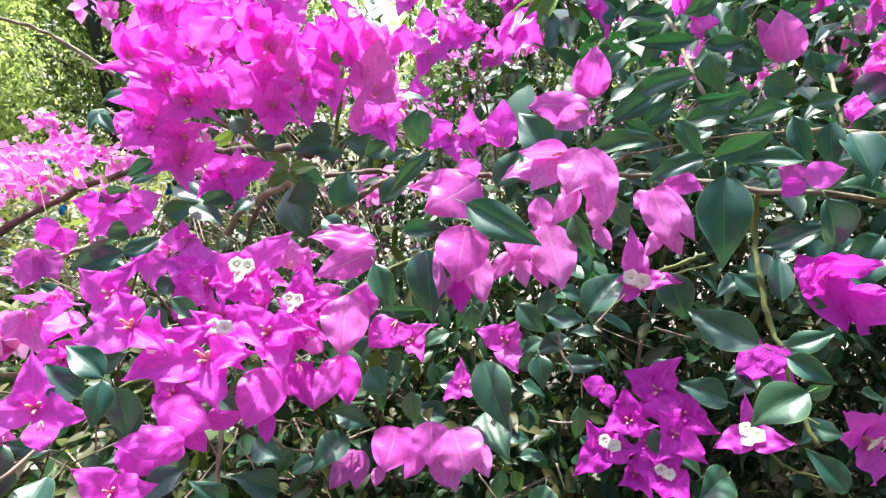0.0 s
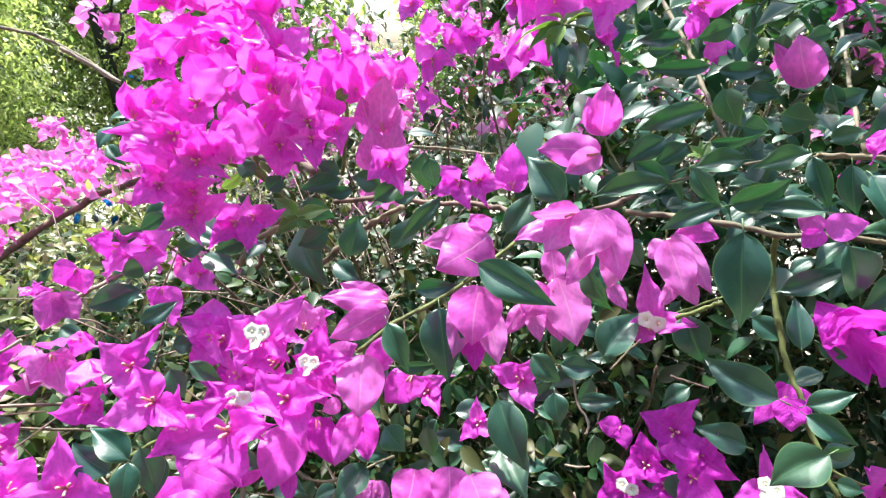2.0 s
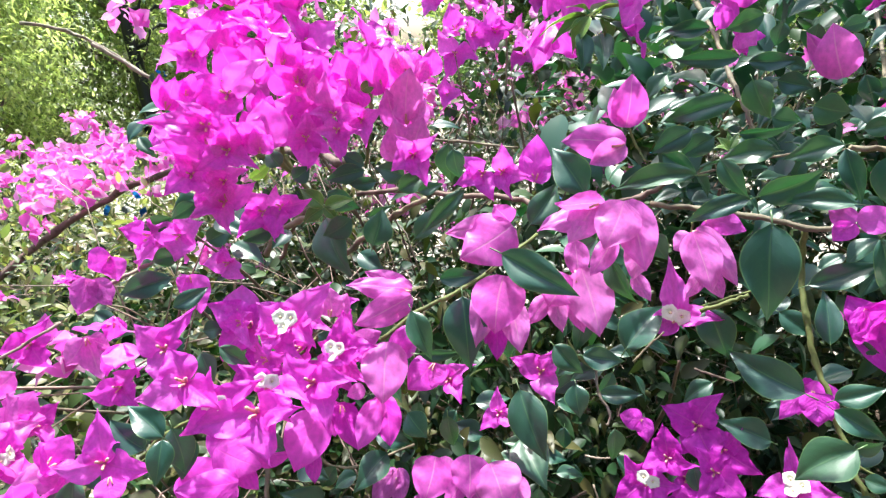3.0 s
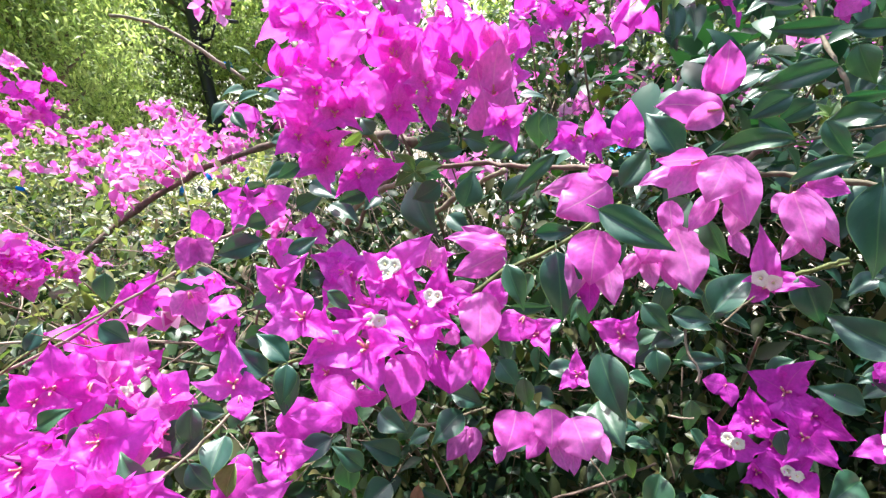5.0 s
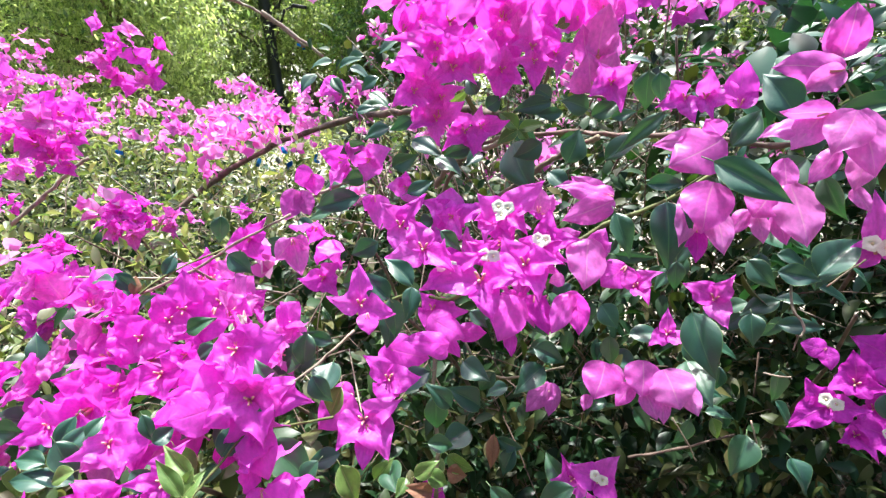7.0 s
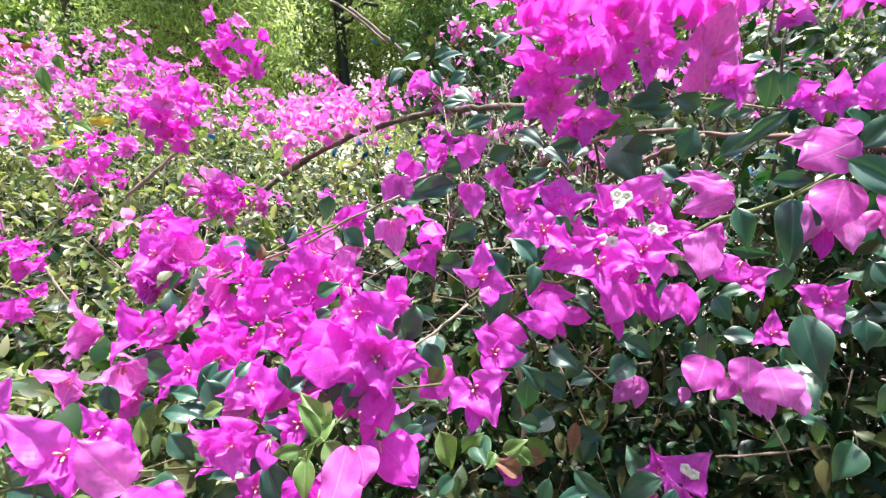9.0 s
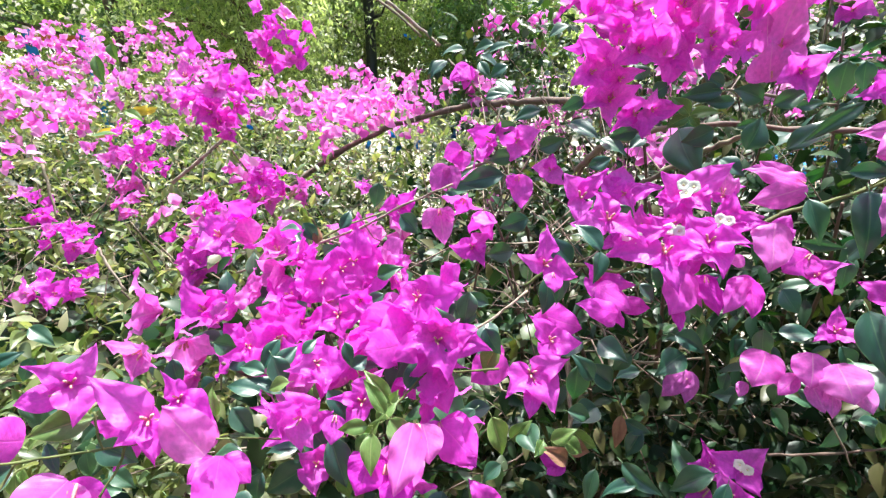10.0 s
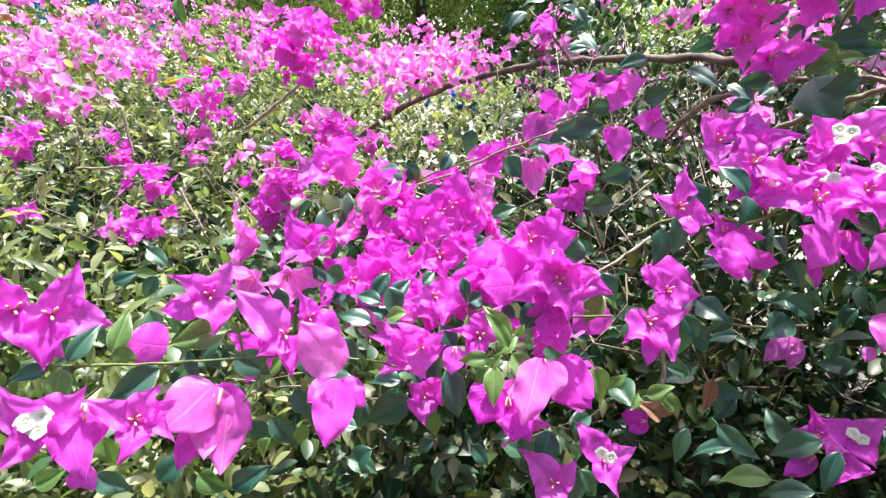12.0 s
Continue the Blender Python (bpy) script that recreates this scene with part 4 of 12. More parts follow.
leaf(E, (0.220, 0.504, 1.190), (0.256, 0.508, 1.200), 0.0228, (0.11, -0.16, 0.98), 'green')
leaf(E, (0.180, 0.500, 1.174), (0.146, 0.503, 1.185), 0.0223, (-0.05, -0.18, 0.98), 'green')
leaf(E, (0.368, 0.456, 1.190), (0.339, 0.461, 1.204), 0.0170, (-0.03, -0.15, 0.99), 'green')
leaf(E, (0.328, 0.521, 1.162), (0.365, 0.526, 1.172), 0.0197, (-0.03, -0.28, 0.96), 'green')
D = branch("pink lantern-shaped bougainvillea flowers hanging among glossy leaves")
root(D, (0.035, 0.525, 1.116), (0.039, 0.879, 0.0))
bloom(D, (0.023, 0.353, 1.227), (-0.98, -0.14, -0.16), 0.0289, 'pink', '', 'cup', ((0.025, 0.348, 1.227), (-0.013, 0.336, 1.206), 0.0360, (0.06, 0.84, -0.55)), ((0.020, 0.356, 1.226), (-0.024, 0.352, 1.220), 0.0200, (-0.05, 0.93, -0.36)), ((0.024, 0.354, 1.227), (0.012, 0.357, 1.240), 0.0190, (0.22, 0.97, -0.01)))
bloom(D, (0.092, 0.318, 1.244), (-0.20, -0.46, -0.87), 0.0308, 'pink', '', 'cup', ((0.092, 0.316, 1.253), (0.078, 0.301, 1.227), 0.0303, (0.17, 0.82, -0.55)), ((0.095, 0.319, 1.253), (0.104, 0.297, 1.213), 0.0231, (0.32, 0.86, -0.40)), ((0.089, 0.320, 1.227), (0.073, 0.310, 1.204), 0.0154, (0.17, 0.84, -0.51)))
bloom(D, (0.080, 0.323, 1.251), (-0.91, -0.12, -0.40), 0.0306, 'pink', '', 'cup', ((0.081, 0.325, 1.248), (0.039, 0.321, 1.233), 0.0213, (0.20, 0.68, -0.71)), ((0.077, 0.324, 1.252), (0.058, 0.312, 1.227), 0.0207, (0.11, 0.87, -0.48)), ((0.081, 0.320, 1.251), (0.050, 0.323, 1.250), 0.0149, (0.06, 0.98, 0.20)))
bloom(D, (0.153, 0.348, 1.220), (0.17, -0.54, -0.82), 0.0296, 'pink', '', 'cup', ((0.150, 0.343, 1.221), (0.158, 0.318, 1.186), 0.0264, (0.43, 0.77, -0.46)), ((0.157, 0.350, 1.222), (0.178, 0.324, 1.187), 0.0177, (0.43, 0.83, -0.36)), ((0.153, 0.349, 1.216), (0.141, 0.348, 1.205), 0.0160, (0.30, 0.84, -0.45)))
bloom(D, (0.161, 0.338, 1.192), (-0.06, -0.38, -0.92), 0.0174, 'pink', '', 'cup', ((0.160, 0.339, 1.192), (0.149, 0.335, 1.172), 0.0103, (0.44, 0.82, -0.36)), ((0.162, 0.337, 1.193), (0.170, 0.325, 1.177), 0.0117, (0.41, 0.82, -0.39)))
bloom(D, (0.165, 0.358, 1.224), (0.69, -0.53, -0.49), 0.0186, 'magenta', '', 'cup', ((0.165, 0.356, 1.226), (0.186, 0.342, 1.221), 0.0183, (0.45, 0.83, -0.32)), ((0.166, 0.360, 1.223), (0.173, 0.352, 1.208), 0.0124, (0.41, 0.86, -0.29)))
bloom(D, (0.016, 0.324, 1.191), (-0.10, -0.57, -0.82), 0.0374, 'pink', '', 'cup', ((0.017, 0.321, 1.200), (0.010, 0.299, 1.167), 0.0355, (0.03, 0.83, -0.56)), ((0.009, 0.329, 1.193), (-0.003, 0.302, 1.154), 0.0220, (-0.00, 0.83, -0.56)), ((0.021, 0.323, 1.181), (0.028, 0.300, 1.150), 0.0219, (0.08, 0.81, -0.58)))
bloom(D, (0.011, 0.323, 1.165), (-0.15, -0.54, -0.83), 0.0216, 'magenta_shade', '', 'cup', ((0.013, 0.323, 1.165), (0.012, 0.306, 1.140), 0.0164, (0.04, 0.83, -0.56)), ((0.009, 0.323, 1.164), (0.004, 0.313, 1.149), 0.0112, (0.02, 0.84, -0.54)))
bloom(D, (0.056, 0.338, 1.180), (-0.31, -0.51, -0.80), 0.0220, 'pink', '', 'cup', ((0.063, 0.339, 1.192), (0.049, 0.326, 1.172), 0.0295, (0.09, 0.81, -0.58)), ((0.051, 0.338, 1.174), (0.036, 0.328, 1.156), 0.0151, (0.10, 0.84, -0.54)), ((0.054, 0.337, 1.174), (0.060, 0.322, 1.153), 0.0144, (0.17, 0.82, -0.54)))
bloom(D, (0.071, 0.342, 1.193), (0.17, -0.56, -0.81), 0.0306, 'pink', '', 'cup', ((0.074, 0.339, 1.196), (0.083, 0.309, 1.157), 0.0332, (0.24, 0.80, -0.55)), ((0.071, 0.353, 1.212), (0.073, 0.339, 1.186), 0.0164, (0.20, 0.86, -0.47)), ((0.068, 0.335, 1.173), (0.075, 0.321, 1.153), 0.0150, (0.20, 0.84, -0.51)))
bloom(D, (0.106, 0.320, 1.214), (0.05, -0.49, -0.87), 0.0215, 'pink', '', 'cup', ((0.108, 0.323, 1.228), (0.101, 0.311, 1.200), 0.0189, (0.29, 0.84, -0.46)), ((0.104, 0.317, 1.201), (0.113, 0.306, 1.187), 0.0115, (0.31, 0.84, -0.45)))
bloom(D, (0.163, 0.373, 1.132), (-0.46, -0.71, 0.53), 0.0371, 'magenta', 'white', 'flare', ((0.163, 0.373, 1.132), (0.180, 0.349, 1.151), 0.0202, (-0.88, -0.40, 0.27)), ((0.163, 0.373, 1.132), (0.155, 0.384, 1.180), 0.0218, (-0.43, -0.89, 0.14)), ((0.163, 0.373, 1.132), (0.138, 0.364, 1.126), 0.0212, (0.04, -0.64, 0.77)))
bloom(D, (0.006, 0.413, 1.249), (-0.16, -0.93, 0.34), 0.0254, 'magenta', 'bud', 'flare', ((0.006, 0.413, 1.249), (-0.011, 0.403, 1.264), 0.0175, (0.43, -0.90, -0.10)), ((0.006, 0.413, 1.249), (-0.015, 0.399, 1.246), 0.0177, (0.43, -0.75, 0.50)), ((0.006, 0.413, 1.249), (0.012, 0.392, 1.237), 0.0176, (-0.36, -0.53, 0.77)))
bloom(D, (0.022, 0.413, 1.250), (-0.20, -0.92, 0.33), 0.0242, 'magenta', 'bud', 'flare', ((0.022, 0.413, 1.250), (0.020, 0.401, 1.271), 0.0183, (-0.18, -0.85, -0.50)), ((0.022, 0.413, 1.250), (0.037, 0.393, 1.252), 0.0173, (-0.76, -0.53, 0.37)), ((0.022, 0.413, 1.250), (0.024, 0.392, 1.238), 0.0167, (-0.31, -0.52, 0.79)))
bloom(D, (0.048, 0.407, 1.242), (0.05, 0.18, 0.98), 0.0220, 'magenta', 'bud', 'cup', ((0.049, 0.411, 1.241), (0.050, 0.417, 1.279), 0.0253, (-0.12, -0.98, 0.15)), ((0.048, 0.406, 1.243), (0.039, 0.412, 1.263), 0.0125, (0.21, -0.91, 0.36)), ((0.048, 0.406, 1.243), (0.060, 0.407, 1.256), 0.0144, (-0.38, -0.81, 0.45)))
bloom(D, (0.116, 0.403, 1.271), (-0.97, 0.15, -0.17), 0.0343, 'pink', '', 'cup', ((0.117, 0.405, 1.272), (0.069, 0.417, 1.273), 0.0269, (0.20, 0.88, -0.44)), ((0.116, 0.401, 1.271), (0.089, 0.401, 1.257), 0.0205, (-0.14, -0.95, 0.28)))
bloom(D, (0.126, 0.439, 1.279), (0.03, 0.11, 0.99), 0.0310, 'pink', '', 'cup', ((0.125, 0.435, 1.279), (0.127, 0.439, 1.321), 0.0279, (0.29, 0.95, -0.11)), ((0.125, 0.441, 1.279), (0.116, 0.448, 1.310), 0.0164, (0.27, 0.95, -0.13)), ((0.128, 0.441, 1.279), (0.139, 0.442, 1.309), 0.0145, (0.30, 0.94, -0.13)))
leaf(D, (0.083, 0.385, 1.239), (0.058, 0.399, 1.272), 0.0297, (-0.18, -0.95, 0.24), 'green')
leaf(D, (0.042, 0.384, 1.214), (0.066, 0.396, 1.246), 0.0248, (-0.07, -0.91, 0.40), 'green')
leaf(D, (0.016, 0.327, 1.214), (0.065, 0.300, 1.195), 0.0281, (-0.25, -0.83, 0.50), 'green')
leaf(D, (0.088, 0.358, 1.211), (0.067, 0.348, 1.188), 0.0252, (-0.13, -0.86, 0.49), 'green')
leaf(D, (0.094, 0.339, 1.203), (0.104, 0.319, 1.175), 0.0157, (-0.65, -0.71, 0.28), 'green')
leaf(D, (-0.028, 0.329, 1.194), (0.002, 0.328, 1.197), 0.0133, (-0.10, -0.89, 0.44), 'green')
leaf(D, (-0.010, 0.405, 1.238), (-0.047, 0.388, 1.205), 0.0154, (0.10, -0.93, 0.35), 'green')
leaf(D, (-0.012, 0.326, 1.181), (-0.009, 0.292, 1.143), 0.0300, (0.02, -0.74, 0.67), 'green')
leaf(D, (-0.049, 0.324, 1.171), (-0.034, 0.303, 1.144), 0.0193, (0.07, -0.77, 0.63), 'green')
leaf(D, (-0.018, 0.408, 1.271), (-0.013, 0.403, 1.247), 0.0169, (0.04, -0.97, 0.23), 'green')
leaf(D, (0.181, 0.362, 1.148), (0.190, 0.338, 1.115), 0.0265, (-0.42, -0.78, 0.46), 'green')
leaf(D, (0.144, 0.403, 1.197), (0.157, 0.391, 1.176), 0.0206, (-0.31, -0.90, 0.32), 'green')
leaf(D, (0.057, 0.335, 1.133), (0.076, 0.318, 1.119), 0.0197, (-0.22, -0.76, 0.62), 'green')
leaf(D, (0.078, 0.330, 1.127), (0.107, 0.322, 1.128), 0.0185, (-0.24, -0.78, 0.57), 'green')
leaf(D, (0.036, 0.375, 1.058), (0.053, 0.330, 1.018), 0.0330, (-0.12, -0.68, 0.72), 'green')
leaf(D, (0.087, 0.380, 1.060), (0.089, 0.360, 1.039), 0.0230, (-0.19, -0.70, 0.69), 'green')
leaf(D, (0.106, 0.372, 1.056), (0.142, 0.365, 1.062), 0.0186, (-0.27, -0.74, 0.62), 'green')
leaf(D, (0.140, 0.393, 1.119), (0.129, 0.379, 1.091), 0.0255, (-0.29, -0.79, 0.53), 'green')
bloom(D, (0.058, 0.394, 1.064), (-0.25, -0.72, 0.65), 0.0291, 'magenta', 'bud', 'flare', ((0.058, 0.394, 1.064), (0.032, 0.392, 1.078), 0.0236, (0.29, -0.83, 0.47)), ((0.058, 0.394, 1.064), (0.068, 0.389, 1.090), 0.0210, (-0.60, -0.80, 0.08)), ((0.058, 0.394, 1.064), (0.064, 0.365, 1.058), 0.0243, (-0.41, -0.25, 0.88)))
bloom(D, (0.018, 0.377, 1.030), (-0.17, -0.68, 0.71), 0.0263, 'magenta', 'bud', 'flare', ((0.018, 0.377, 1.030), (0.015, 0.378, 1.055), 0.0156, (-0.11, -0.99, 0.04)), ((0.018, 0.377, 1.030), (0.036, 0.354, 1.034), 0.0176, (-0.59, -0.30, 0.75)), ((0.018, 0.377, 1.030), (0.003, 0.359, 1.030), 0.0173, (0.30, -0.27, 0.92)))
stem(D, 0.0059, 'brown', (-0.153, 0.622, 1.173), (-0.092, 0.604, 1.183), (-0.020, 0.553, 1.189), (0.017, 0.523, 1.197), (0.055, 0.482, 1.201), (0.101, 0.460, 1.200), (0.148, 0.445, 1.217), (0.168, 0.440, 1.231))
stem(D, 0.0021, 'green', (0.033, 0.400, 1.211), (0.035, 0.397, 1.204), (0.029, 0.391, 1.190), (0.007, 0.393, 1.168))
stem(D, 0.0038, 'green', (-0.078, 0.347, 1.132), (-0.053, 0.363, 1.146), (-0.026, 0.377, 1.153), (0.012, 0.403, 1.165), (0.057, 0.452, 1.179))
stem(D, 0.0023, 'green', (0.140, 0.478, 1.273), (0.148, 0.471, 1.255), (0.153, 0.456, 1.244))
stem(D, 0.0023, 'green', (0.172, 0.388, 1.127), (0.211, 0.409, 1.127), (0.258, 0.431, 1.128))
G = branch("young leaf rosette with magenta flowers behind it")
root(G, (0.063, 0.847, 1.292), (0.071, 0.849, 0.0))
leaf(G, (0.109, 0.533, 1.369), (0.063, 0.532, 1.367), 0.0149, (0.03, 0.08, 1.00), 'young')
leaf(G, (0.108, 0.534, 1.368), (0.074, 0.527, 1.352), 0.0149, (0.22, -0.25, 0.94), 'young')
leaf(G, (0.114, 0.535, 1.371), (0.150, 0.539, 1.380), 0.0149, (0.03, 0.08, 1.00), 'young')
leaf(G, (0.123, 0.538, 1.366), (0.134, 0.528, 1.343), 0.0171, (0.23, -0.63, 0.74), 'young')
leaf(G, (0.127, 0.519, 1.361), (0.154, 0.511, 1.342), 0.0170, (-0.04, -0.30, 0.95), 'green')
leaf(G, (0.102, 0.524, 1.353), (0.103, 0.498, 1.324), 0.0224, (0.20, -0.61, 0.76), 'green')
leaf(G, (0.122, 0.538, 1.351), (0.120, 0.500, 1.328), 0.0247, (-0.21, -0.67, 0.71), 'green')
leaf(G, (0.111, 0.535, 1.372), (0.093, 0.539, 1.382), 0.0132, (0.03, 0.08, 1.00), 'young')
flower(G, (0.092, 0.651, 1.368), (0.06, -0.46, -0.89), 0.0560, 30, 118, 'magenta', 'bud')
flower(G, (0.089, 0.609, 1.401), (0.36, -0.91, -0.20), 0.0365, 40, 0, 'magenta', '')
flower(G, (0.110, 0.573, 1.394), (-0.27, -0.96, -0.02), 0.0400, 45, 0, 'magenta', 'bud')
flower(G, (0.137, 0.545, 1.393), (0.50, -0.86, -0.09), 0.0379, 40, 0, 'magenta', '')
flower(G, (-0.026, 1.002, 1.369), (-0.23, -0.78, 0.58), 0.0439, 45, 0, 'magenta', 'bud')
flower(G, (0.003, 0.999, 1.362), (0.44, -0.87, 0.21), 0.0460, 45, 0, 'magenta', '')
flower(G, (-0.029, 0.987, 1.332), (-0.01, -1.00, 0.02), 0.0480, 50, 0, 'magenta', '')
flower(G, (0.043, 1.001, 1.367), (0.23, -0.97, 0.12), 0.0418, 45, 0, 'magenta', '')
flower(G, (-0.099, 0.982, 1.321), (-0.45, -0.89, 0.14), 0.0397, 45, 0, 'magenta', 'bud')
flower(G, (0.122, 1.023, 1.422), (0.23, -0.97, 0.12), 0.0397, 45, 0, 'magenta', 'bud')
flower(G, (0.098, 0.984, 1.326), (-0.25, -0.96, 0.14), 0.0376, 45, 0, 'magenta', '')
flower(G, (-0.065, 1.025, 1.428), (-0.25, -0.96, 0.14), 0.0376, 45, 0, 'magenta', '')
flower(G, (0.018, 1.020, 1.416), (0.24, -0.79, 0.56), 0.0418, 45, 0, 'magenta', '')
flower(G, (-0.046, 0.959, 1.263), (0.23, -0.97, 0.12), 0.0313, 45, 0, 'magenta', '')
leaf(G, (0.114, 0.538, 1.369), (0.132, 0.545, 1.386), 0.0163, (0.03, -0.34, 0.94), 'young')
leaf(G, (0.110, 0.528, 1.367), (0.090, 0.518, 1.342), 0.0172, (0.02, -0.45, 0.89), 'young')
leaf(G, (0.115, 0.539, 1.367), (0.148, 0.538, 1.364), 0.0164, (0.03, -0.29, 0.96), 'young')
A = branch("tall upright truss of magenta bougainvillea on an arching woody branch")
root(A, (-0.211, 0.668, 1.225), (-0.223, 1.049, 0.0))
bloom(A, (-0.199, 0.399, 1.277), (0.32, -0.93, 0.19), 0.0256, 'magenta', 'bud', 'flare', ((-0.199, 0.399, 1.277), (-0.214, 0.376, 1.268), 0.0209, (0.69, -0.59, 0.42)), ((-0.199, 0.399, 1.277), (-0.177, 0.389, 1.268), 0.0177, (-0.22, -0.85, 0.47)), ((-0.199, 0.399, 1.277), (-0.186, 0.388, 1.298), 0.0256, (-0.00, -0.89, -0.45)), ((-0.199, 0.399, 1.277), (-0.206, 0.386, 1.288), 0.0178, (0.73, -0.63, -0.26)))
bloom(A, (-0.216, 0.408, 1.296), (0.35, -0.93, 0.15), 0.0322, 'magenta', 'bud', 'flare', ((-0.216, 0.408, 1.296), (-0.248, 0.377, 1.306), 0.0198, (0.70, -0.71, 0.07)), ((-0.216, 0.408, 1.296), (-0.220, 0.390, 1.315), 0.0200, (0.61, -0.63, -0.48)), ((-0.216, 0.408, 1.296), (-0.194, 0.399, 1.304), 0.0167, (-0.34, -0.94, -0.08)))
bloom(A, (-0.212, 0.445, 1.317), (0.32, -0.94, 0.11), 0.0366, 'magenta', 'bud', 'flare', ((-0.212, 0.445, 1.317), (-0.238, 0.418, 1.329), 0.0222, (0.70, -0.71, -0.03)), ((-0.212, 0.445, 1.317), (-0.178, 0.438, 1.344), 0.0282, (-0.04, -0.98, -0.20)), ((-0.212, 0.445, 1.317), (-0.206, 0.429, 1.297), 0.0253, (0.22, -0.74, 0.64)))
bloom(A, (-0.226, 0.416, 1.265), (-0.85, -0.26, 0.45), 0.0281, 'magenta', '', 'cup', ((-0.221, 0.417, 1.263), (-0.257, 0.407, 1.288), 0.0255, (-0.33, 0.93, -0.13)), ((-0.232, 0.416, 1.267), (-0.249, 0.409, 1.270), 0.0186, (-0.39, 0.91, -0.11)))
bloom(A, (-0.243, 0.415, 1.255), (0.38, -0.89, 0.23), 0.0263, 'magenta', 'bud', 'flare', ((-0.243, 0.415, 1.255), (-0.254, 0.391, 1.247), 0.0224, (0.74, -0.48, 0.47)), ((-0.243, 0.415, 1.255), (-0.243, 0.400, 1.274), 0.0190, (0.55, -0.65, -0.52)), ((-0.243, 0.415, 1.255), (-0.216, 0.406, 1.243), 0.0255, (-0.05, -0.87, 0.49)), ((-0.243, 0.415, 1.255), (-0.224, 0.407, 1.263), 0.0204, (-0.37, -0.93, -0.04)))
bloom(A, (-0.214, 0.412, 1.249), (0.33, -0.91, 0.25), 0.0234, 'magenta', 'bud', 'flare', ((-0.214, 0.412, 1.249), (-0.221, 0.391, 1.243), 0.0145, (0.72, -0.42, 0.55)), ((-0.214, 0.412, 1.249), (-0.194, 0.403, 1.260), 0.0160, (-0.34, -0.93, -0.10)), ((-0.214, 0.412, 1.249), (-0.217, 0.396, 1.264), 0.0189, (0.70, -0.55, -0.45)))
bloom(A, (-0.187, 0.447, 1.271), (0.06, 0.09, 0.99), 0.0312, 'magenta', '', 'cup', ((-0.186, 0.442, 1.269), (-0.182, 0.446, 1.312), 0.0372, (0.27, -0.96, 0.06)), ((-0.182, 0.452, 1.271), (-0.169, 0.458, 1.301), 0.0296, (0.26, -0.96, 0.10)), ((-0.192, 0.447, 1.272), (-0.202, 0.446, 1.303), 0.0299, (0.29, -0.96, 0.07)))
bloom(A, (-0.168, 0.503, 1.268), (0.21, -0.96, 0.19), 0.0292, 'magenta', 'bud', 'flare', ((-0.168, 0.503, 1.268), (-0.188, 0.482, 1.274), 0.0234, (0.73, -0.68, 0.11)), ((-0.168, 0.503, 1.268), (-0.167, 0.484, 1.242), 0.0326, (0.22, -0.77, 0.60)), ((-0.168, 0.503, 1.268), (-0.145, 0.490, 1.257), 0.0230, (-0.26, -0.84, 0.47)), ((-0.168, 0.503, 1.268), (-0.159, 0.490, 1.290), 0.0242, (-0.01, -0.86, -0.51)))
bloom(A, (-0.135, 0.495, 1.291), (0.15, -0.98, 0.16), 0.0302, 'magenta', 'bud', 'flare', ((-0.135, 0.495, 1.291), (-0.138, 0.479, 1.327), 0.0255, (0.23, -0.90, -0.37)), ((-0.135, 0.495, 1.291), (-0.150, 0.477, 1.296), 0.0173, (0.78, -0.63, -0.01)), ((-0.135, 0.495, 1.291), (-0.112, 0.482, 1.294), 0.0228, (-0.51, -0.85, 0.10)))
bloom(A, (-0.132, 0.489, 1.277), (0.15, -0.97, 0.18), 0.0254, 'magenta', 'bud', 'flare', ((-0.132, 0.489, 1.277), (-0.128, 0.470, 1.254), 0.0227, (0.09, -0.77, 0.63)), ((-0.132, 0.489, 1.277), (-0.145, 0.470, 1.280), 0.0198, (0.82, -0.56, 0.12)), ((-0.132, 0.489, 1.277), (-0.112, 0.475, 1.277), 0.0206, (-0.55, -0.80, 0.22)))
bloom(A, (-0.111, 0.506, 1.283), (0.10, -0.98, 0.17), 0.0239, 'magenta', 'bud', 'flare', ((-0.111, 0.506, 1.283), (-0.092, 0.492, 1.293), 0.0164, (-0.54, -0.83, -0.14)), ((-0.111, 0.506, 1.283), (-0.106, 0.489, 1.265), 0.0187, (-0.00, -0.73, 0.68)), ((-0.111, 0.506, 1.283), (-0.118, 0.490, 1.299), 0.0182, (0.51, -0.70, -0.50)), ((-0.111, 0.506, 1.283), (-0.123, 0.488, 1.282), 0.0146, (0.76, -0.56, 0.32)))
bloom(A, (-0.185, 0.506, 1.281), (0.56, 0.20, 0.81), 0.0340, 'magenta', '', 'cup', ((-0.183, 0.504, 1.279), (-0.148, 0.515, 1.313), 0.0318, (-0.23, 0.97, -0.07)), ((-0.186, 0.507, 1.283), (-0.179, 0.512, 1.310), 0.0307, (-0.24, 0.97, -0.08)))
bloom(A, (-0.169, 0.502, 1.320), (-0.03, -0.03, 1.00), 0.0227, 'magenta', '', 'cup', ((-0.168, 0.501, 1.323), (-0.178, 0.497, 1.358), 0.0302, (-0.22, 0.97, 0.04)), ((-0.165, 0.503, 1.322), (-0.137, 0.509, 1.343), 0.0270, (-0.20, 0.98, 0.01)), ((-0.175, 0.503, 1.315), (-0.194, 0.499, 1.335), 0.0269, (-0.21, 0.98, -0.02)))
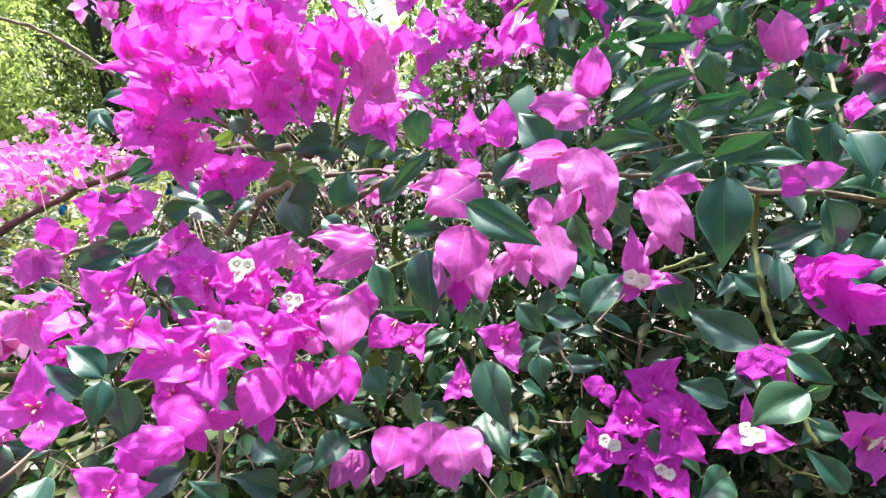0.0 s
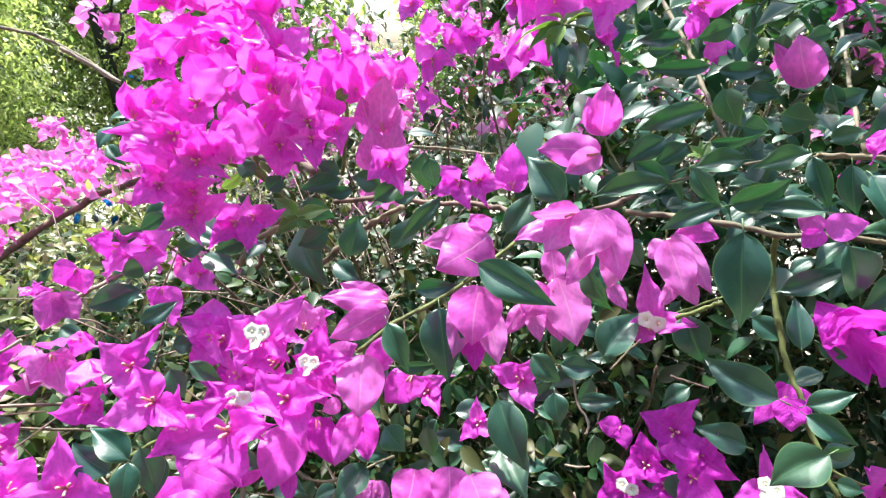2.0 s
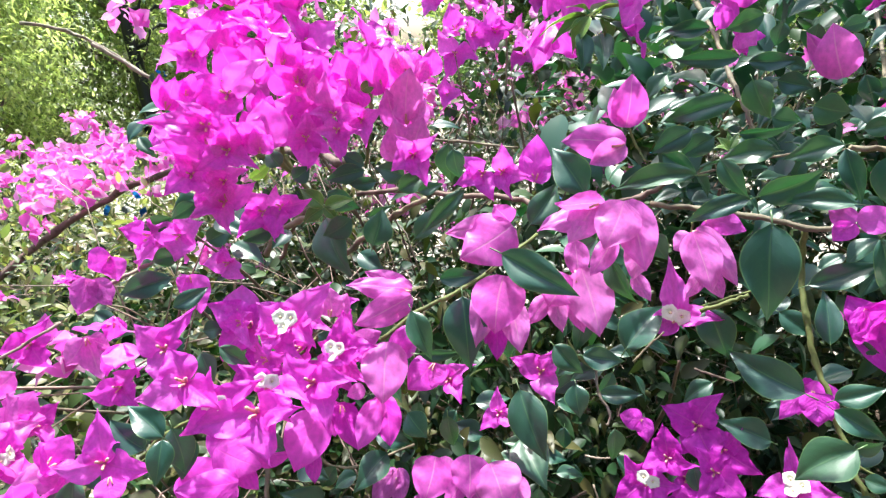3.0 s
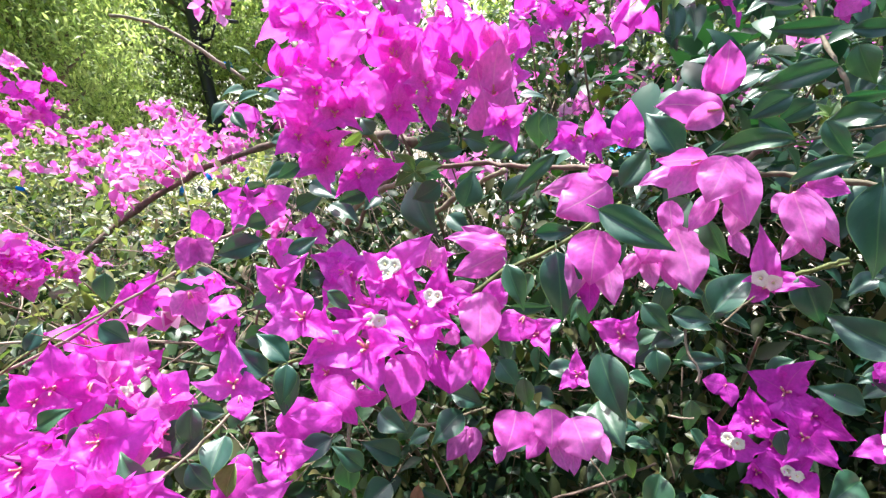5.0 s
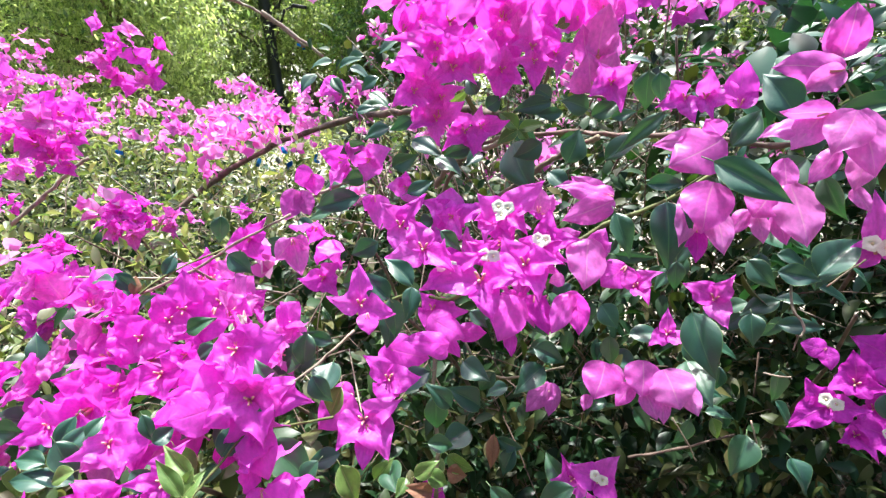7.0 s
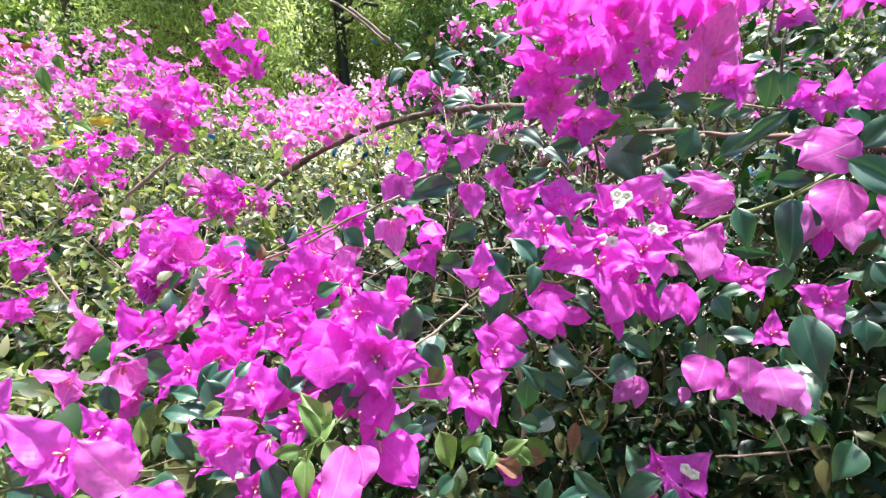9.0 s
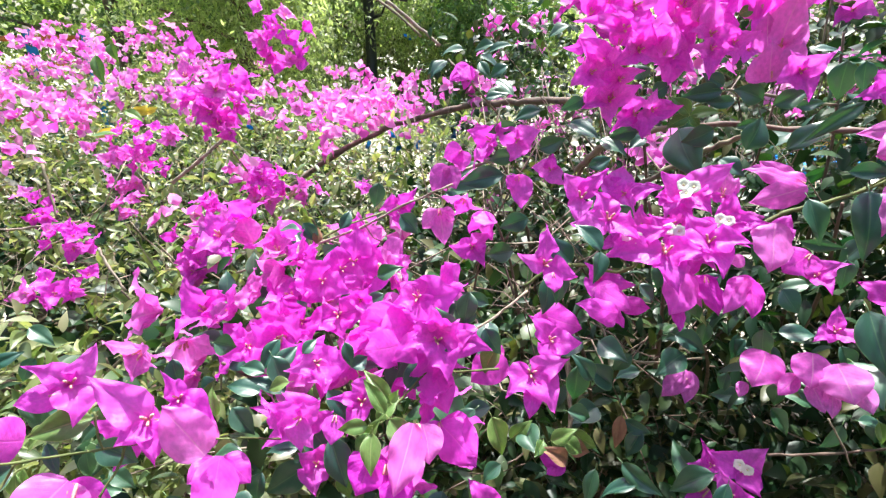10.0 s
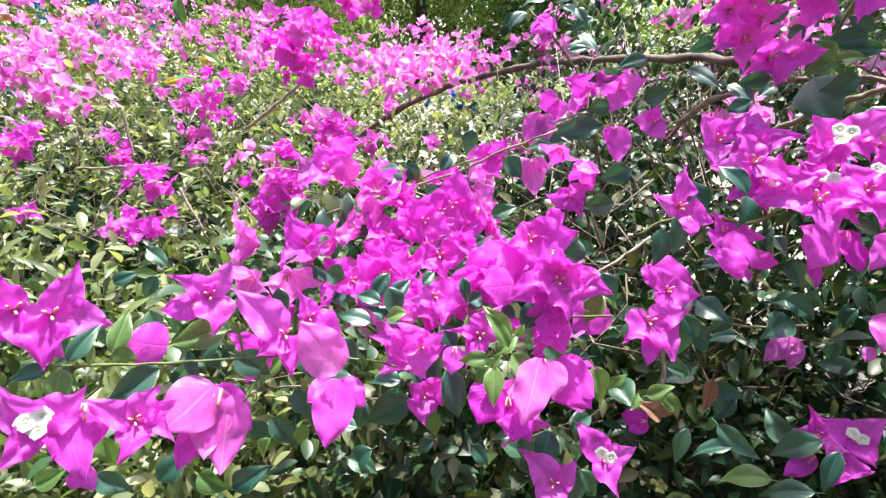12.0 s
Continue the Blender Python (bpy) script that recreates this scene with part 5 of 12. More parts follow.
bloom(A, (-0.127, 0.542, 1.311), (-0.20, -0.03, 0.98), 0.0296, 'magenta', '', 'cup', ((-0.128, 0.540, 1.309), (-0.136, 0.538, 1.348), 0.0344, (-0.14, 0.99, 0.01)), ((-0.122, 0.542, 1.313), (-0.110, 0.544, 1.351), 0.0301, (-0.12, 0.99, -0.00)), ((-0.131, 0.544, 1.310), (-0.156, 0.541, 1.331), 0.0270, (-0.13, 0.99, -0.02)))
bloom(A, (-0.091, 0.520, 1.309), (-0.17, -0.03, 0.99), 0.0345, 'magenta', '', 'cup', ((-0.094, 0.517, 1.305), (-0.099, 0.516, 1.352), 0.0242, (-0.08, 1.00, 0.01)), ((-0.087, 0.521, 1.312), (-0.079, 0.521, 1.354), 0.0286, (-0.05, 1.00, 0.02)), ((-0.092, 0.523, 1.309), (-0.113, 0.521, 1.334), 0.0225, (-0.09, 1.00, 0.00)))
bloom(A, (-0.067, 0.509, 1.277), (0.09, 0.04, 1.00), 0.0336, 'pink', '', 'cup', ((-0.067, 0.507, 1.281), (-0.060, 0.509, 1.330), 0.0357, (-0.02, 1.00, -0.03)), ((-0.076, 0.510, 1.273), (-0.085, 0.512, 1.312), 0.0285, (-0.05, 1.00, -0.05)), ((-0.059, 0.510, 1.277), (-0.047, 0.511, 1.300), 0.0246, (0.00, 1.00, -0.06)))
bloom(A, (-0.069, 0.495, 1.247), (-0.08, 0.10, 0.99), 0.0300, 'pink', '', 'cup', ((-0.070, 0.493, 1.245), (-0.077, 0.497, 1.285), 0.0315, (-0.04, 0.99, -0.11)), ((-0.062, 0.494, 1.249), (-0.049, 0.497, 1.285), 0.0307, (-0.00, 0.99, -0.10)), ((-0.074, 0.497, 1.246), (-0.089, 0.499, 1.269), 0.0272, (-0.05, 0.99, -0.12)))
bloom(A, (-0.055, 0.448, 1.259), (0.00, -0.97, 0.23), 0.0265, 'magenta', 'bud', 'flare', ((-0.055, 0.448, 1.259), (-0.036, 0.433, 1.275), 0.0218, (-0.52, -0.84, -0.15)), ((-0.055, 0.448, 1.259), (-0.071, 0.431, 1.252), 0.0227, (0.53, -0.68, 0.51)), ((-0.055, 0.448, 1.259), (-0.044, 0.429, 1.240), 0.0207, (-0.21, -0.75, 0.63)), ((-0.055, 0.448, 1.259), (-0.065, 0.434, 1.275), 0.0197, (0.47, -0.78, -0.42)))
bloom(A, (-0.222, 0.419, 1.228), (0.34, -0.90, 0.28), 0.0288, 'magenta', 'bud', 'flare', ((-0.222, 0.419, 1.228), (-0.241, 0.393, 1.227), 0.0167, (0.74, -0.57, 0.36)), ((-0.222, 0.419, 1.228), (-0.216, 0.399, 1.210), 0.0195, (0.27, -0.62, 0.74)), ((-0.222, 0.419, 1.228), (-0.194, 0.414, 1.244), 0.0228, (-0.18, -0.98, 0.02)), ((-0.222, 0.419, 1.228), (-0.226, 0.403, 1.245), 0.0180, (0.71, -0.59, -0.38)))
bloom(A, (-0.196, 0.435, 1.213), (0.28, -0.91, 0.31), 0.0277, 'magenta', 'bud', 'flare', ((-0.196, 0.435, 1.213), (-0.211, 0.410, 1.203), 0.0223, (0.61, -0.58, 0.54)), ((-0.196, 0.435, 1.213), (-0.200, 0.421, 1.232), 0.0251, (0.58, -0.71, -0.39)), ((-0.196, 0.435, 1.213), (-0.179, 0.419, 1.197), 0.0205, (-0.06, -0.72, 0.69)))
bloom(A, (-0.179, 0.436, 1.218), (0.25, -0.92, 0.30), 0.0270, 'magenta', 'bud', 'flare', ((-0.179, 0.436, 1.218), (-0.153, 0.426, 1.223), 0.0230, (-0.38, -0.89, 0.24)), ((-0.179, 0.436, 1.218), (-0.178, 0.423, 1.236), 0.0201, (0.38, -0.74, -0.55)), ((-0.179, 0.436, 1.218), (-0.185, 0.412, 1.198), 0.0248, (0.38, -0.64, 0.67)))
bloom(A, (-0.239, 0.455, 1.351), (0.36, -0.93, 0.04), 0.0254, 'magenta', 'bud', 'flare', ((-0.239, 0.455, 1.351), (-0.250, 0.433, 1.356), 0.0164, (0.88, -0.46, -0.13)), ((-0.239, 0.455, 1.351), (-0.226, 0.443, 1.334), 0.0193, (0.05, -0.81, 0.58)), ((-0.239, 0.455, 1.351), (-0.245, 0.436, 1.338), 0.0188, (0.65, -0.56, 0.52)), ((-0.239, 0.455, 1.351), (-0.217, 0.444, 1.367), 0.0213, (-0.16, -0.91, -0.38)))
bloom(A, (-0.207, 0.471, 1.327), (0.00, -0.05, 1.00), 0.0292, 'magenta', '', 'cup', ((-0.208, 0.468, 1.327), (-0.219, 0.463, 1.358), 0.0317, (-0.31, 0.95, 0.04)), ((-0.205, 0.474, 1.327), (-0.194, 0.475, 1.361), 0.0294, (-0.28, 0.96, 0.05)))
bloom(A, (-0.250, 0.462, 1.318), (0.37, -0.92, 0.10), 0.0247, 'magenta', 'bud', 'flare', ((-0.250, 0.462, 1.318), (-0.262, 0.440, 1.325), 0.0206, (0.88, -0.47, -0.09)), ((-0.250, 0.462, 1.318), (-0.235, 0.451, 1.335), 0.0209, (-0.10, -0.86, -0.50)), ((-0.250, 0.462, 1.318), (-0.255, 0.443, 1.306), 0.0185, (0.64, -0.51, 0.58)))
bloom(A, (-0.253, 0.432, 1.281), (0.39, -0.90, 0.18), 0.0245, 'magenta', 'bud', 'flare', ((-0.253, 0.432, 1.281), (-0.266, 0.409, 1.278), 0.0161, (0.84, -0.46, 0.28)), ((-0.253, 0.432, 1.281), (-0.252, 0.417, 1.297), 0.0170, (0.56, -0.57, -0.60)), ((-0.253, 0.432, 1.281), (-0.234, 0.422, 1.271), 0.0195, (-0.16, -0.82, 0.55)))
bloom(A, (-0.163, 0.517, 1.295), (0.28, 0.07, 0.96), 0.0264, 'pink', '', 'cup', ((-0.160, 0.518, 1.292), (-0.152, 0.520, 1.325), 0.0330, (-0.18, 0.98, -0.02)), ((-0.171, 0.516, 1.298), (-0.175, 0.515, 1.326), 0.0308, (-0.21, 0.98, -0.02)), ((-0.157, 0.519, 1.295), (-0.135, 0.523, 1.319), 0.0301, (-0.17, 0.99, -0.03)))
bloom(A, (-0.045, 0.539, 1.317), (-0.18, -0.02, 0.98), 0.0220, 'magenta', '', 'cup', ((-0.042, 0.539, 1.320), (-0.039, 0.538, 1.346), 0.0236, (0.02, 1.00, 0.02)), ((-0.048, 0.539, 1.315), (-0.060, 0.538, 1.337), 0.0227, (0.00, 1.00, 0.01)))
leaf(A, (-0.142, 0.444, 1.214), (-0.161, 0.441, 1.233), 0.0173, (0.39, -0.89, 0.25), 'young')
leaf(A, (-0.141, 0.445, 1.214), (-0.114, 0.448, 1.221), 0.0152, (0.01, -0.90, 0.44), 'young')
leaf(A, (-0.142, 0.444, 1.213), (-0.162, 0.434, 1.202), 0.0153, (0.20, -0.88, 0.43), 'young')
leaf(A, (-0.141, 0.443, 1.214), (-0.129, 0.441, 1.202), 0.0113, (0.08, -0.95, 0.32), 'young')
leaf(A, (-0.099, 0.433, 1.206), (-0.075, 0.437, 1.216), 0.0099, (0.07, -0.97, 0.23), 'green')
leaf(A, (-0.090, 0.402, 1.191), (-0.080, 0.411, 1.222), 0.0284, (0.23, -0.95, 0.19), 'green')
leaf(A, (-0.055, 0.415, 1.192), (-0.020, 0.422, 1.226), 0.0228, (-0.27, -0.84, 0.47), 'green')
leaf(A, (-0.023, 0.439, 1.270), (-0.022, 0.434, 1.235), 0.0248, (-0.32, -0.94, 0.13), 'green')
leaf(A, (-0.112, 0.499, 1.239), (-0.135, 0.498, 1.252), 0.0193, (0.13, -0.98, 0.14), 'green')
leaf(A, (-0.112, 0.499, 1.234), (-0.152, 0.491, 1.226), 0.0240, (0.15, -0.97, 0.17), 'green')
leaf(A, (-0.099, 0.488, 1.225), (-0.128, 0.484, 1.223), 0.0161, (0.11, -0.98, 0.18), 'green')
leaf(A, (-0.072, 0.500, 1.227), (-0.100, 0.496, 1.238), 0.0234, (0.19, -0.98, 0.12), 'green')
leaf(A, (-0.070, 0.444, 1.228), (-0.042, 0.447, 1.245), 0.0196, (0.00, -0.98, 0.18), 'green')
leaf(A, (-0.052, 0.438, 1.228), (-0.029, 0.438, 1.235), 0.0125, (-0.03, -0.98, 0.19), 'green')
leaf(A, (-0.193, 0.485, 1.244), (-0.203, 0.484, 1.262), 0.0187, (0.27, -0.95, 0.13), 'green')
leaf(A, (-0.222, 0.475, 1.235), (-0.198, 0.484, 1.247), 0.0138, (0.48, -0.82, -0.31), 'young')
leaf(A, (-0.182, 0.485, 1.230), (-0.165, 0.491, 1.241), 0.0184, (0.22, -0.96, 0.16), 'green')
leaf(A, (-0.111, 0.516, 1.310), (-0.095, 0.517, 1.319), 0.0134, (0.09, -1.00, 0.01), 'young')
leaf(A, (-0.190, 0.434, 1.197), (-0.216, 0.423, 1.189), 0.0226, (0.30, -0.92, 0.26), 'green')
leaf(A, (-0.248, 0.420, 1.228), (-0.268, 0.408, 1.216), 0.0164, (0.41, -0.89, 0.20), 'green')
leaf(A, (-0.117, 0.444, 1.201), (-0.144, 0.435, 1.186), 0.0258, (0.16, -0.95, 0.26), 'green')
leaf(A, (-0.156, 0.508, 1.209), (-0.125, 0.508, 1.189), 0.0254, (0.16, -0.96, 0.22), 'green')
bloom(A, (-0.251, 0.415, 1.309), (0.46, 0.05, 0.89), 0.0228, 'magenta', '', 'cup', ((-0.253, 0.414, 1.309), (-0.248, 0.413, 1.337), 0.0151, (-0.37, 0.92, 0.11)), ((-0.251, 0.415, 1.309), (-0.235, 0.412, 1.334), 0.0149, (-0.22, 0.94, 0.25)), ((-0.250, 0.415, 1.309), (-0.236, 0.423, 1.325), 0.0155, (0.57, -0.82, -0.07)))
bloom(A, (-0.234, 0.447, 1.302), (0.40, -0.04, 0.91), 0.0153, 'magenta', '', 'cup', ((-0.236, 0.446, 1.302), (-0.234, 0.444, 1.320), 0.0120, (-0.69, 0.71, 0.16)), ((-0.234, 0.447, 1.302), (-0.225, 0.441, 1.318), 0.0149, (0.43, -0.75, -0.51)), ((-0.233, 0.447, 1.302), (-0.223, 0.453, 1.315), 0.0142, (-0.49, 0.87, -0.04)))
bloom(A, (-0.235, 0.447, 1.297), (0.06, -0.15, 0.99), 0.0158, 'magenta', '', 'cup', ((-0.236, 0.446, 1.297), (-0.242, 0.441, 1.311), 0.0135, (-0.52, 0.85, 0.09)), ((-0.235, 0.447, 1.297), (-0.231, 0.439, 1.318), 0.0123, (0.19, -0.91, -0.37)), ((-0.233, 0.447, 1.297), (-0.228, 0.452, 1.314), 0.0138, (-0.53, 0.84, -0.06)))
bloom(A, (-0.216, 0.425, 1.281), (0.56, 0.06, 0.83), 0.0164, 'magenta', '', 'cup', ((-0.217, 0.424, 1.281), (-0.213, 0.424, 1.298), 0.0129, (0.11, 0.99, 0.02)), ((-0.216, 0.425, 1.281), (-0.204, 0.421, 1.298), 0.0138, (0.18, 0.98, 0.12)), ((-0.214, 0.425, 1.281), (-0.200, 0.433, 1.293), 0.0116, (0.32, -0.92, 0.23)))
bloom(A, (-0.235, 0.421, 1.319), (0.56, 0.00, 0.83), 0.0160, 'magenta', '', 'cup', ((-0.236, 0.421, 1.319), (-0.231, 0.419, 1.333), 0.0115, (-0.40, 0.89, 0.22)), ((-0.235, 0.421, 1.319), (-0.222, 0.416, 1.336), 0.0119, (0.01, -0.96, -0.29)), ((-0.234, 0.422, 1.319), (-0.221, 0.428, 1.331), 0.0120, (0.54, -0.84, -0.08)))
bloom(A, (-0.176, 0.405, 1.273), (0.12, -0.06, 0.99), 0.0174, 'magenta', '', 'cup', ((-0.177, 0.405, 1.273), (-0.183, 0.402, 1.292), 0.0159, (0.29, -0.95, -0.07)), ((-0.176, 0.405, 1.273), (-0.172, 0.399, 1.297), 0.0150, (0.47, -0.83, -0.30)), ((-0.175, 0.406, 1.273), (-0.166, 0.411, 1.287), 0.0153, (0.60, -0.80, -0.05)))
bloom(A, (-0.202, 0.398, 1.278), (0.11, -0.08, 0.99), 0.0161, 'magenta', '', 'cup', ((-0.203, 0.398, 1.278), (-0.207, 0.395, 1.296), 0.0116, (0.39, -0.92, -0.08)), ((-0.202, 0.398, 1.278), (-0.197, 0.391, 1.295), 0.0118, (-0.22, 0.89, 0.40)), ((-0.201, 0.398, 1.278), (-0.196, 0.404, 1.296), 0.0127, (0.08, -0.96, 0.25)))
bloom(A, (-0.218, 0.405, 1.282), (0.20, -0.03, 0.98), 0.0191, 'magenta', '', 'cup', ((-0.219, 0.405, 1.282), (-0.225, 0.401, 1.303), 0.0146, (-0.47, 0.88, 0.04)), ((-0.218, 0.405, 1.282), (-0.210, 0.400, 1.302), 0.0156, (0.05, -0.96, -0.27)), ((-0.217, 0.406, 1.282), (-0.207, 0.413, 1.303), 0.0156, (0.67, -0.74, -0.07)))
bloom(A, (-0.181, 0.406, 1.280), (-0.10, -0.13, 0.99), 0.0192, 'magenta', '', 'cup', ((-0.182, 0.405, 1.280), (-0.194, 0.400, 1.300), 0.0167, (0.55, -0.83, 0.10)), ((-0.181, 0.406, 1.280), (-0.182, 0.397, 1.301), 0.0180, (-0.26, 0.90, 0.34)), ((-0.180, 0.406, 1.280), (-0.173, 0.411, 1.302), 0.0181, (-0.63, 0.78, -0.00)))
bloom(A, (-0.221, 0.415, 1.261), (-0.06, -0.11, 0.99), 0.0161, 'magenta', '', 'cup', ((-0.223, 0.414, 1.261), (-0.229, 0.411, 1.277), 0.0137, (0.71, -0.70, 0.11)), ((-0.221, 0.415, 1.261), (-0.221, 0.408, 1.280), 0.0144, (-0.19, 0.92, 0.35)), ((-0.220, 0.415, 1.261), (-0.218, 0.420, 1.279), 0.0135, (-0.09, 0.96, -0.26)))
bloom(A, (-0.180, 0.518, 1.317), (0.50, -0.07, 0.86), 0.0185, 'pink', '', 'cup', ((-0.182, 0.518, 1.318), (-0.176, 0.516, 1.338), 0.0154, (0.12, -0.98, -0.13)), ((-0.180, 0.518, 1.317), (-0.168, 0.512, 1.336), 0.0153, (-0.18, -0.96, -0.23)), ((-0.179, 0.519, 1.317), (-0.165, 0.523, 1.332), 0.0139, (-0.22, 0.97, -0.12)))
bloom(A, (-0.206, 0.493, 1.322), (0.05, -0.16, 0.99), 0.0209, 'magenta', '', 'cup', ((-0.208, 0.493, 1.322), (-0.215, 0.487, 1.342), 0.0167, (0.04, -0.96, -0.27)), ((-0.206, 0.493, 1.322), (-0.204, 0.484, 1.346), 0.0167, (-0.05, -0.93, -0.35)), ((-0.205, 0.494, 1.322), (-0.197, 0.497, 1.348), 0.0196, (0.38, -0.93, 0.01)))
bloom(A, (-0.206, 0.491, 1.292), (0.19, -0.07, 0.98), 0.0201, 'magenta', '', 'cup', ((-0.207, 0.490, 1.292), (-0.210, 0.487, 1.315), 0.0162, (0.66, -0.75, -0.03)), ((-0.206, 0.491, 1.292), (-0.200, 0.484, 1.318), 0.0157, (-0.58, 0.75, 0.33)), ((-0.204, 0.491, 1.292), (-0.194, 0.497, 1.310), 0.0184, (0.31, -0.94, 0.12)))
bloom(A, (-0.167, 0.507, 1.318), (-0.10, -0.21, 0.97), 0.0181, 'pink', '', 'cup', ((-0.168, 0.506, 1.318), (-0.182, 0.500, 1.336), 0.0169, (-0.15, 0.96, 0.22)), ((-0.167, 0.507, 1.318), (-0.166, 0.498, 1.337), 0.0176, (0.01, -0.90, -0.43)), ((-0.165, 0.507, 1.317), (-0.159, 0.510, 1.338), 0.0163, (-0.06, -0.98, 0.17)))
bloom(A, (-0.166, 0.505, 1.317), (0.49, -0.05, 0.87), 0.0229, 'magenta', '', 'cup', ((-0.167, 0.505, 1.317), (-0.163, 0.502, 1.339), 0.0181, (-0.00, -0.99, -0.11)), ((-0.166, 0.505, 1.317), (-0.149, 0.499, 1.342), 0.0171, (0.07, 0.98, 0.20)), ((-0.164, 0.505, 1.316), (-0.148, 0.510, 1.335), 0.0195, (-0.48, 0.86, 0.20)))
bloom(A, (-0.178, 0.494, 1.337), (0.38, -0.10, 0.92), 0.0233, 'magenta', '', 'cup', ((-0.179, 0.494, 1.337), (-0.180, 0.489, 1.365), 0.0220, (-0.22, 0.96, 0.16)), ((-0.177, 0.494, 1.337), (-0.164, 0.487, 1.360), 0.0211, (0.08, 0.96, 0.27)), ((-0.176, 0.494, 1.337), (-0.159, 0.499, 1.356), 0.0182, (0.42, -0.89, -0.16)))
bloom(A, (-0.163, 0.513, 1.322), (0.64, -0.04, 0.77), 0.0225, 'magenta', '', 'cup', ((-0.164, 0.513, 1.322), (-0.160, 0.510, 1.346), 0.0157, (0.37, -0.91, -0.17)), ((-0.163, 0.514, 1.322), (-0.144, 0.507, 1.343), 0.0182, (-0.33, -0.94, 0.01)), ((-0.161, 0.514, 1.322), (-0.136, 0.520, 1.335), 0.0181, (-0.04, 0.93, -0.36)))
bloom(A, (-0.146, 0.511, 1.303), (0.46, -0.04, 0.89), 0.0244, 'magenta', '', 'cup', ((-0.148, 0.510, 1.303), (-0.144, 0.508, 1.331), 0.0195, (0.12, 0.99, 0.06)), ((-0.146, 0.511, 1.303), (-0.135, 0.504, 1.327), 0.0215, (-0.15, 0.93, 0.34)), ((-0.145, 0.511, 1.303), (-0.123, 0.516, 1.322), 0.0186, (-0.14, 0.98, -0.13)))
bloom(A, (-0.164, 0.506, 1.270), (0.12, -0.03, 0.99), 0.0250, 'magenta', '', 'cup', ((-0.165, 0.506, 1.270), (-0.174, 0.502, 1.293), 0.0227, (-0.03, -0.99, -0.14)), ((-0.164, 0.506, 1.270), (-0.157, 0.500, 1.300), 0.0221, (0.07, 0.98, 0.17)), ((-0.162, 0.506, 1.270), (-0.151, 0.512, 1.299), 0.0216, (0.09, 0.97, -0.24)))
bloom(A, (-0.164, 0.518, 1.285), (-0.37, -0.19, 0.91), 0.0200, 'pink', '', 'cup', ((-0.166, 0.517, 1.285), (-0.179, 0.512, 1.299), 0.0187, (0.32, -0.95, -0.05)), ((-0.164, 0.518, 1.285), (-0.174, 0.507, 1.309), 0.0170, (-0.20, 0.93, 0.31)), ((-0.163, 0.518, 1.285), (-0.164, 0.521, 1.308), 0.0192, (0.55, -0.83, 0.13)))
bloom(A, (-0.150, 0.498, 1.303), (0.47, -0.06, 0.88), 0.0203, 'pink', '', 'cup', ((-0.151, 0.498, 1.303), (-0.150, 0.495, 1.328), 0.0168, (0.45, -0.88, -0.11)), ((-0.149, 0.498, 1.303), (-0.137, 0.491, 1.325), 0.0164, (0.09, 0.97, 0.24)), ((-0.148, 0.498, 1.303), (-0.130, 0.503, 1.316), 0.0159, (0.29, -0.96, -0.02)))
bloom(A, (-0.138, 0.525, 1.292), (-0.26, -0.19, 0.95), 0.0168, 'magenta', '', 'cup', ((-0.139, 0.525, 1.292), (-0.152, 0.520, 1.305), 0.0135, (0.27, -0.96, -0.08)), ((-0.138, 0.525, 1.292), (-0.141, 0.516, 1.312), 0.0148, (0.06, -0.91, -0.41)), ((-0.136, 0.525, 1.292), (-0.136, 0.528, 1.313), 0.0140, (-0.28, 0.95, -0.12)))
bloom(A, (-0.106, 0.549, 1.332), (0.13, -0.20, 0.97), 0.0175, 'magenta', '', 'cup', ((-0.107, 0.548, 1.332), (-0.112, 0.544, 1.353), 0.0153, (0.27, 0.93, 0.25)), ((-0.106, 0.549, 1.332), (-0.103, 0.539, 1.353), 0.0139, (0.33, 0.87, 0.37)), ((-0.104, 0.549, 1.332), (-0.095, 0.551, 1.348), 0.0166, (-0.16, -0.96, 0.22)))
bloom(A, (-0.117, 0.533, 1.291), (-0.43, -0.16, 0.89), 0.0220, 'magenta', '', 'cup', ((-0.119, 0.533, 1.291), (-0.139, 0.528, 1.310), 0.0190, (0.43, -0.87, 0.22)), ((-0.117, 0.533, 1.291), (-0.125, 0.524, 1.313), 0.0181, (-0.12, -0.90, -0.41)), ((-0.116, 0.533, 1.291), (-0.120, 0.536, 1.315), 0.0201, (0.46, -0.87, 0.16)))
bloom(A, (-0.095, 0.544, 1.309), (-0.10, -0.18, 0.98), 0.0168, 'magenta', '', 'cup', ((-0.097, 0.543, 1.309), (-0.106, 0.540, 1.329), 0.0141, (-0.02, 0.98, 0.17)), ((-0.095, 0.544, 1.309), (-0.094, 0.535, 1.326), 0.0155, (-0.29, -0.86, -0.42)), ((-0.093, 0.544, 1.309), (-0.090, 0.546, 1.326), 0.0126, (0.00, 0.99, -0.13)))
bloom(A, (-0.134, 0.544, 1.311), (-0.33, -0.23, 0.92), 0.0169, 'magenta', '', 'cup', ((-0.136, 0.544, 1.311), (-0.146, 0.540, 1.324), 0.0141, (-0.19, 0.96, 0.18)), ((-0.134, 0.545, 1.311), (-0.142, 0.534, 1.328), 0.0126, (-0.37, 0.86, 0.36)), ((-0.133, 0.545, 1.311), (-0.133, 0.547, 1.333), 0.0134, (-0.28, -0.96, 0.08)))
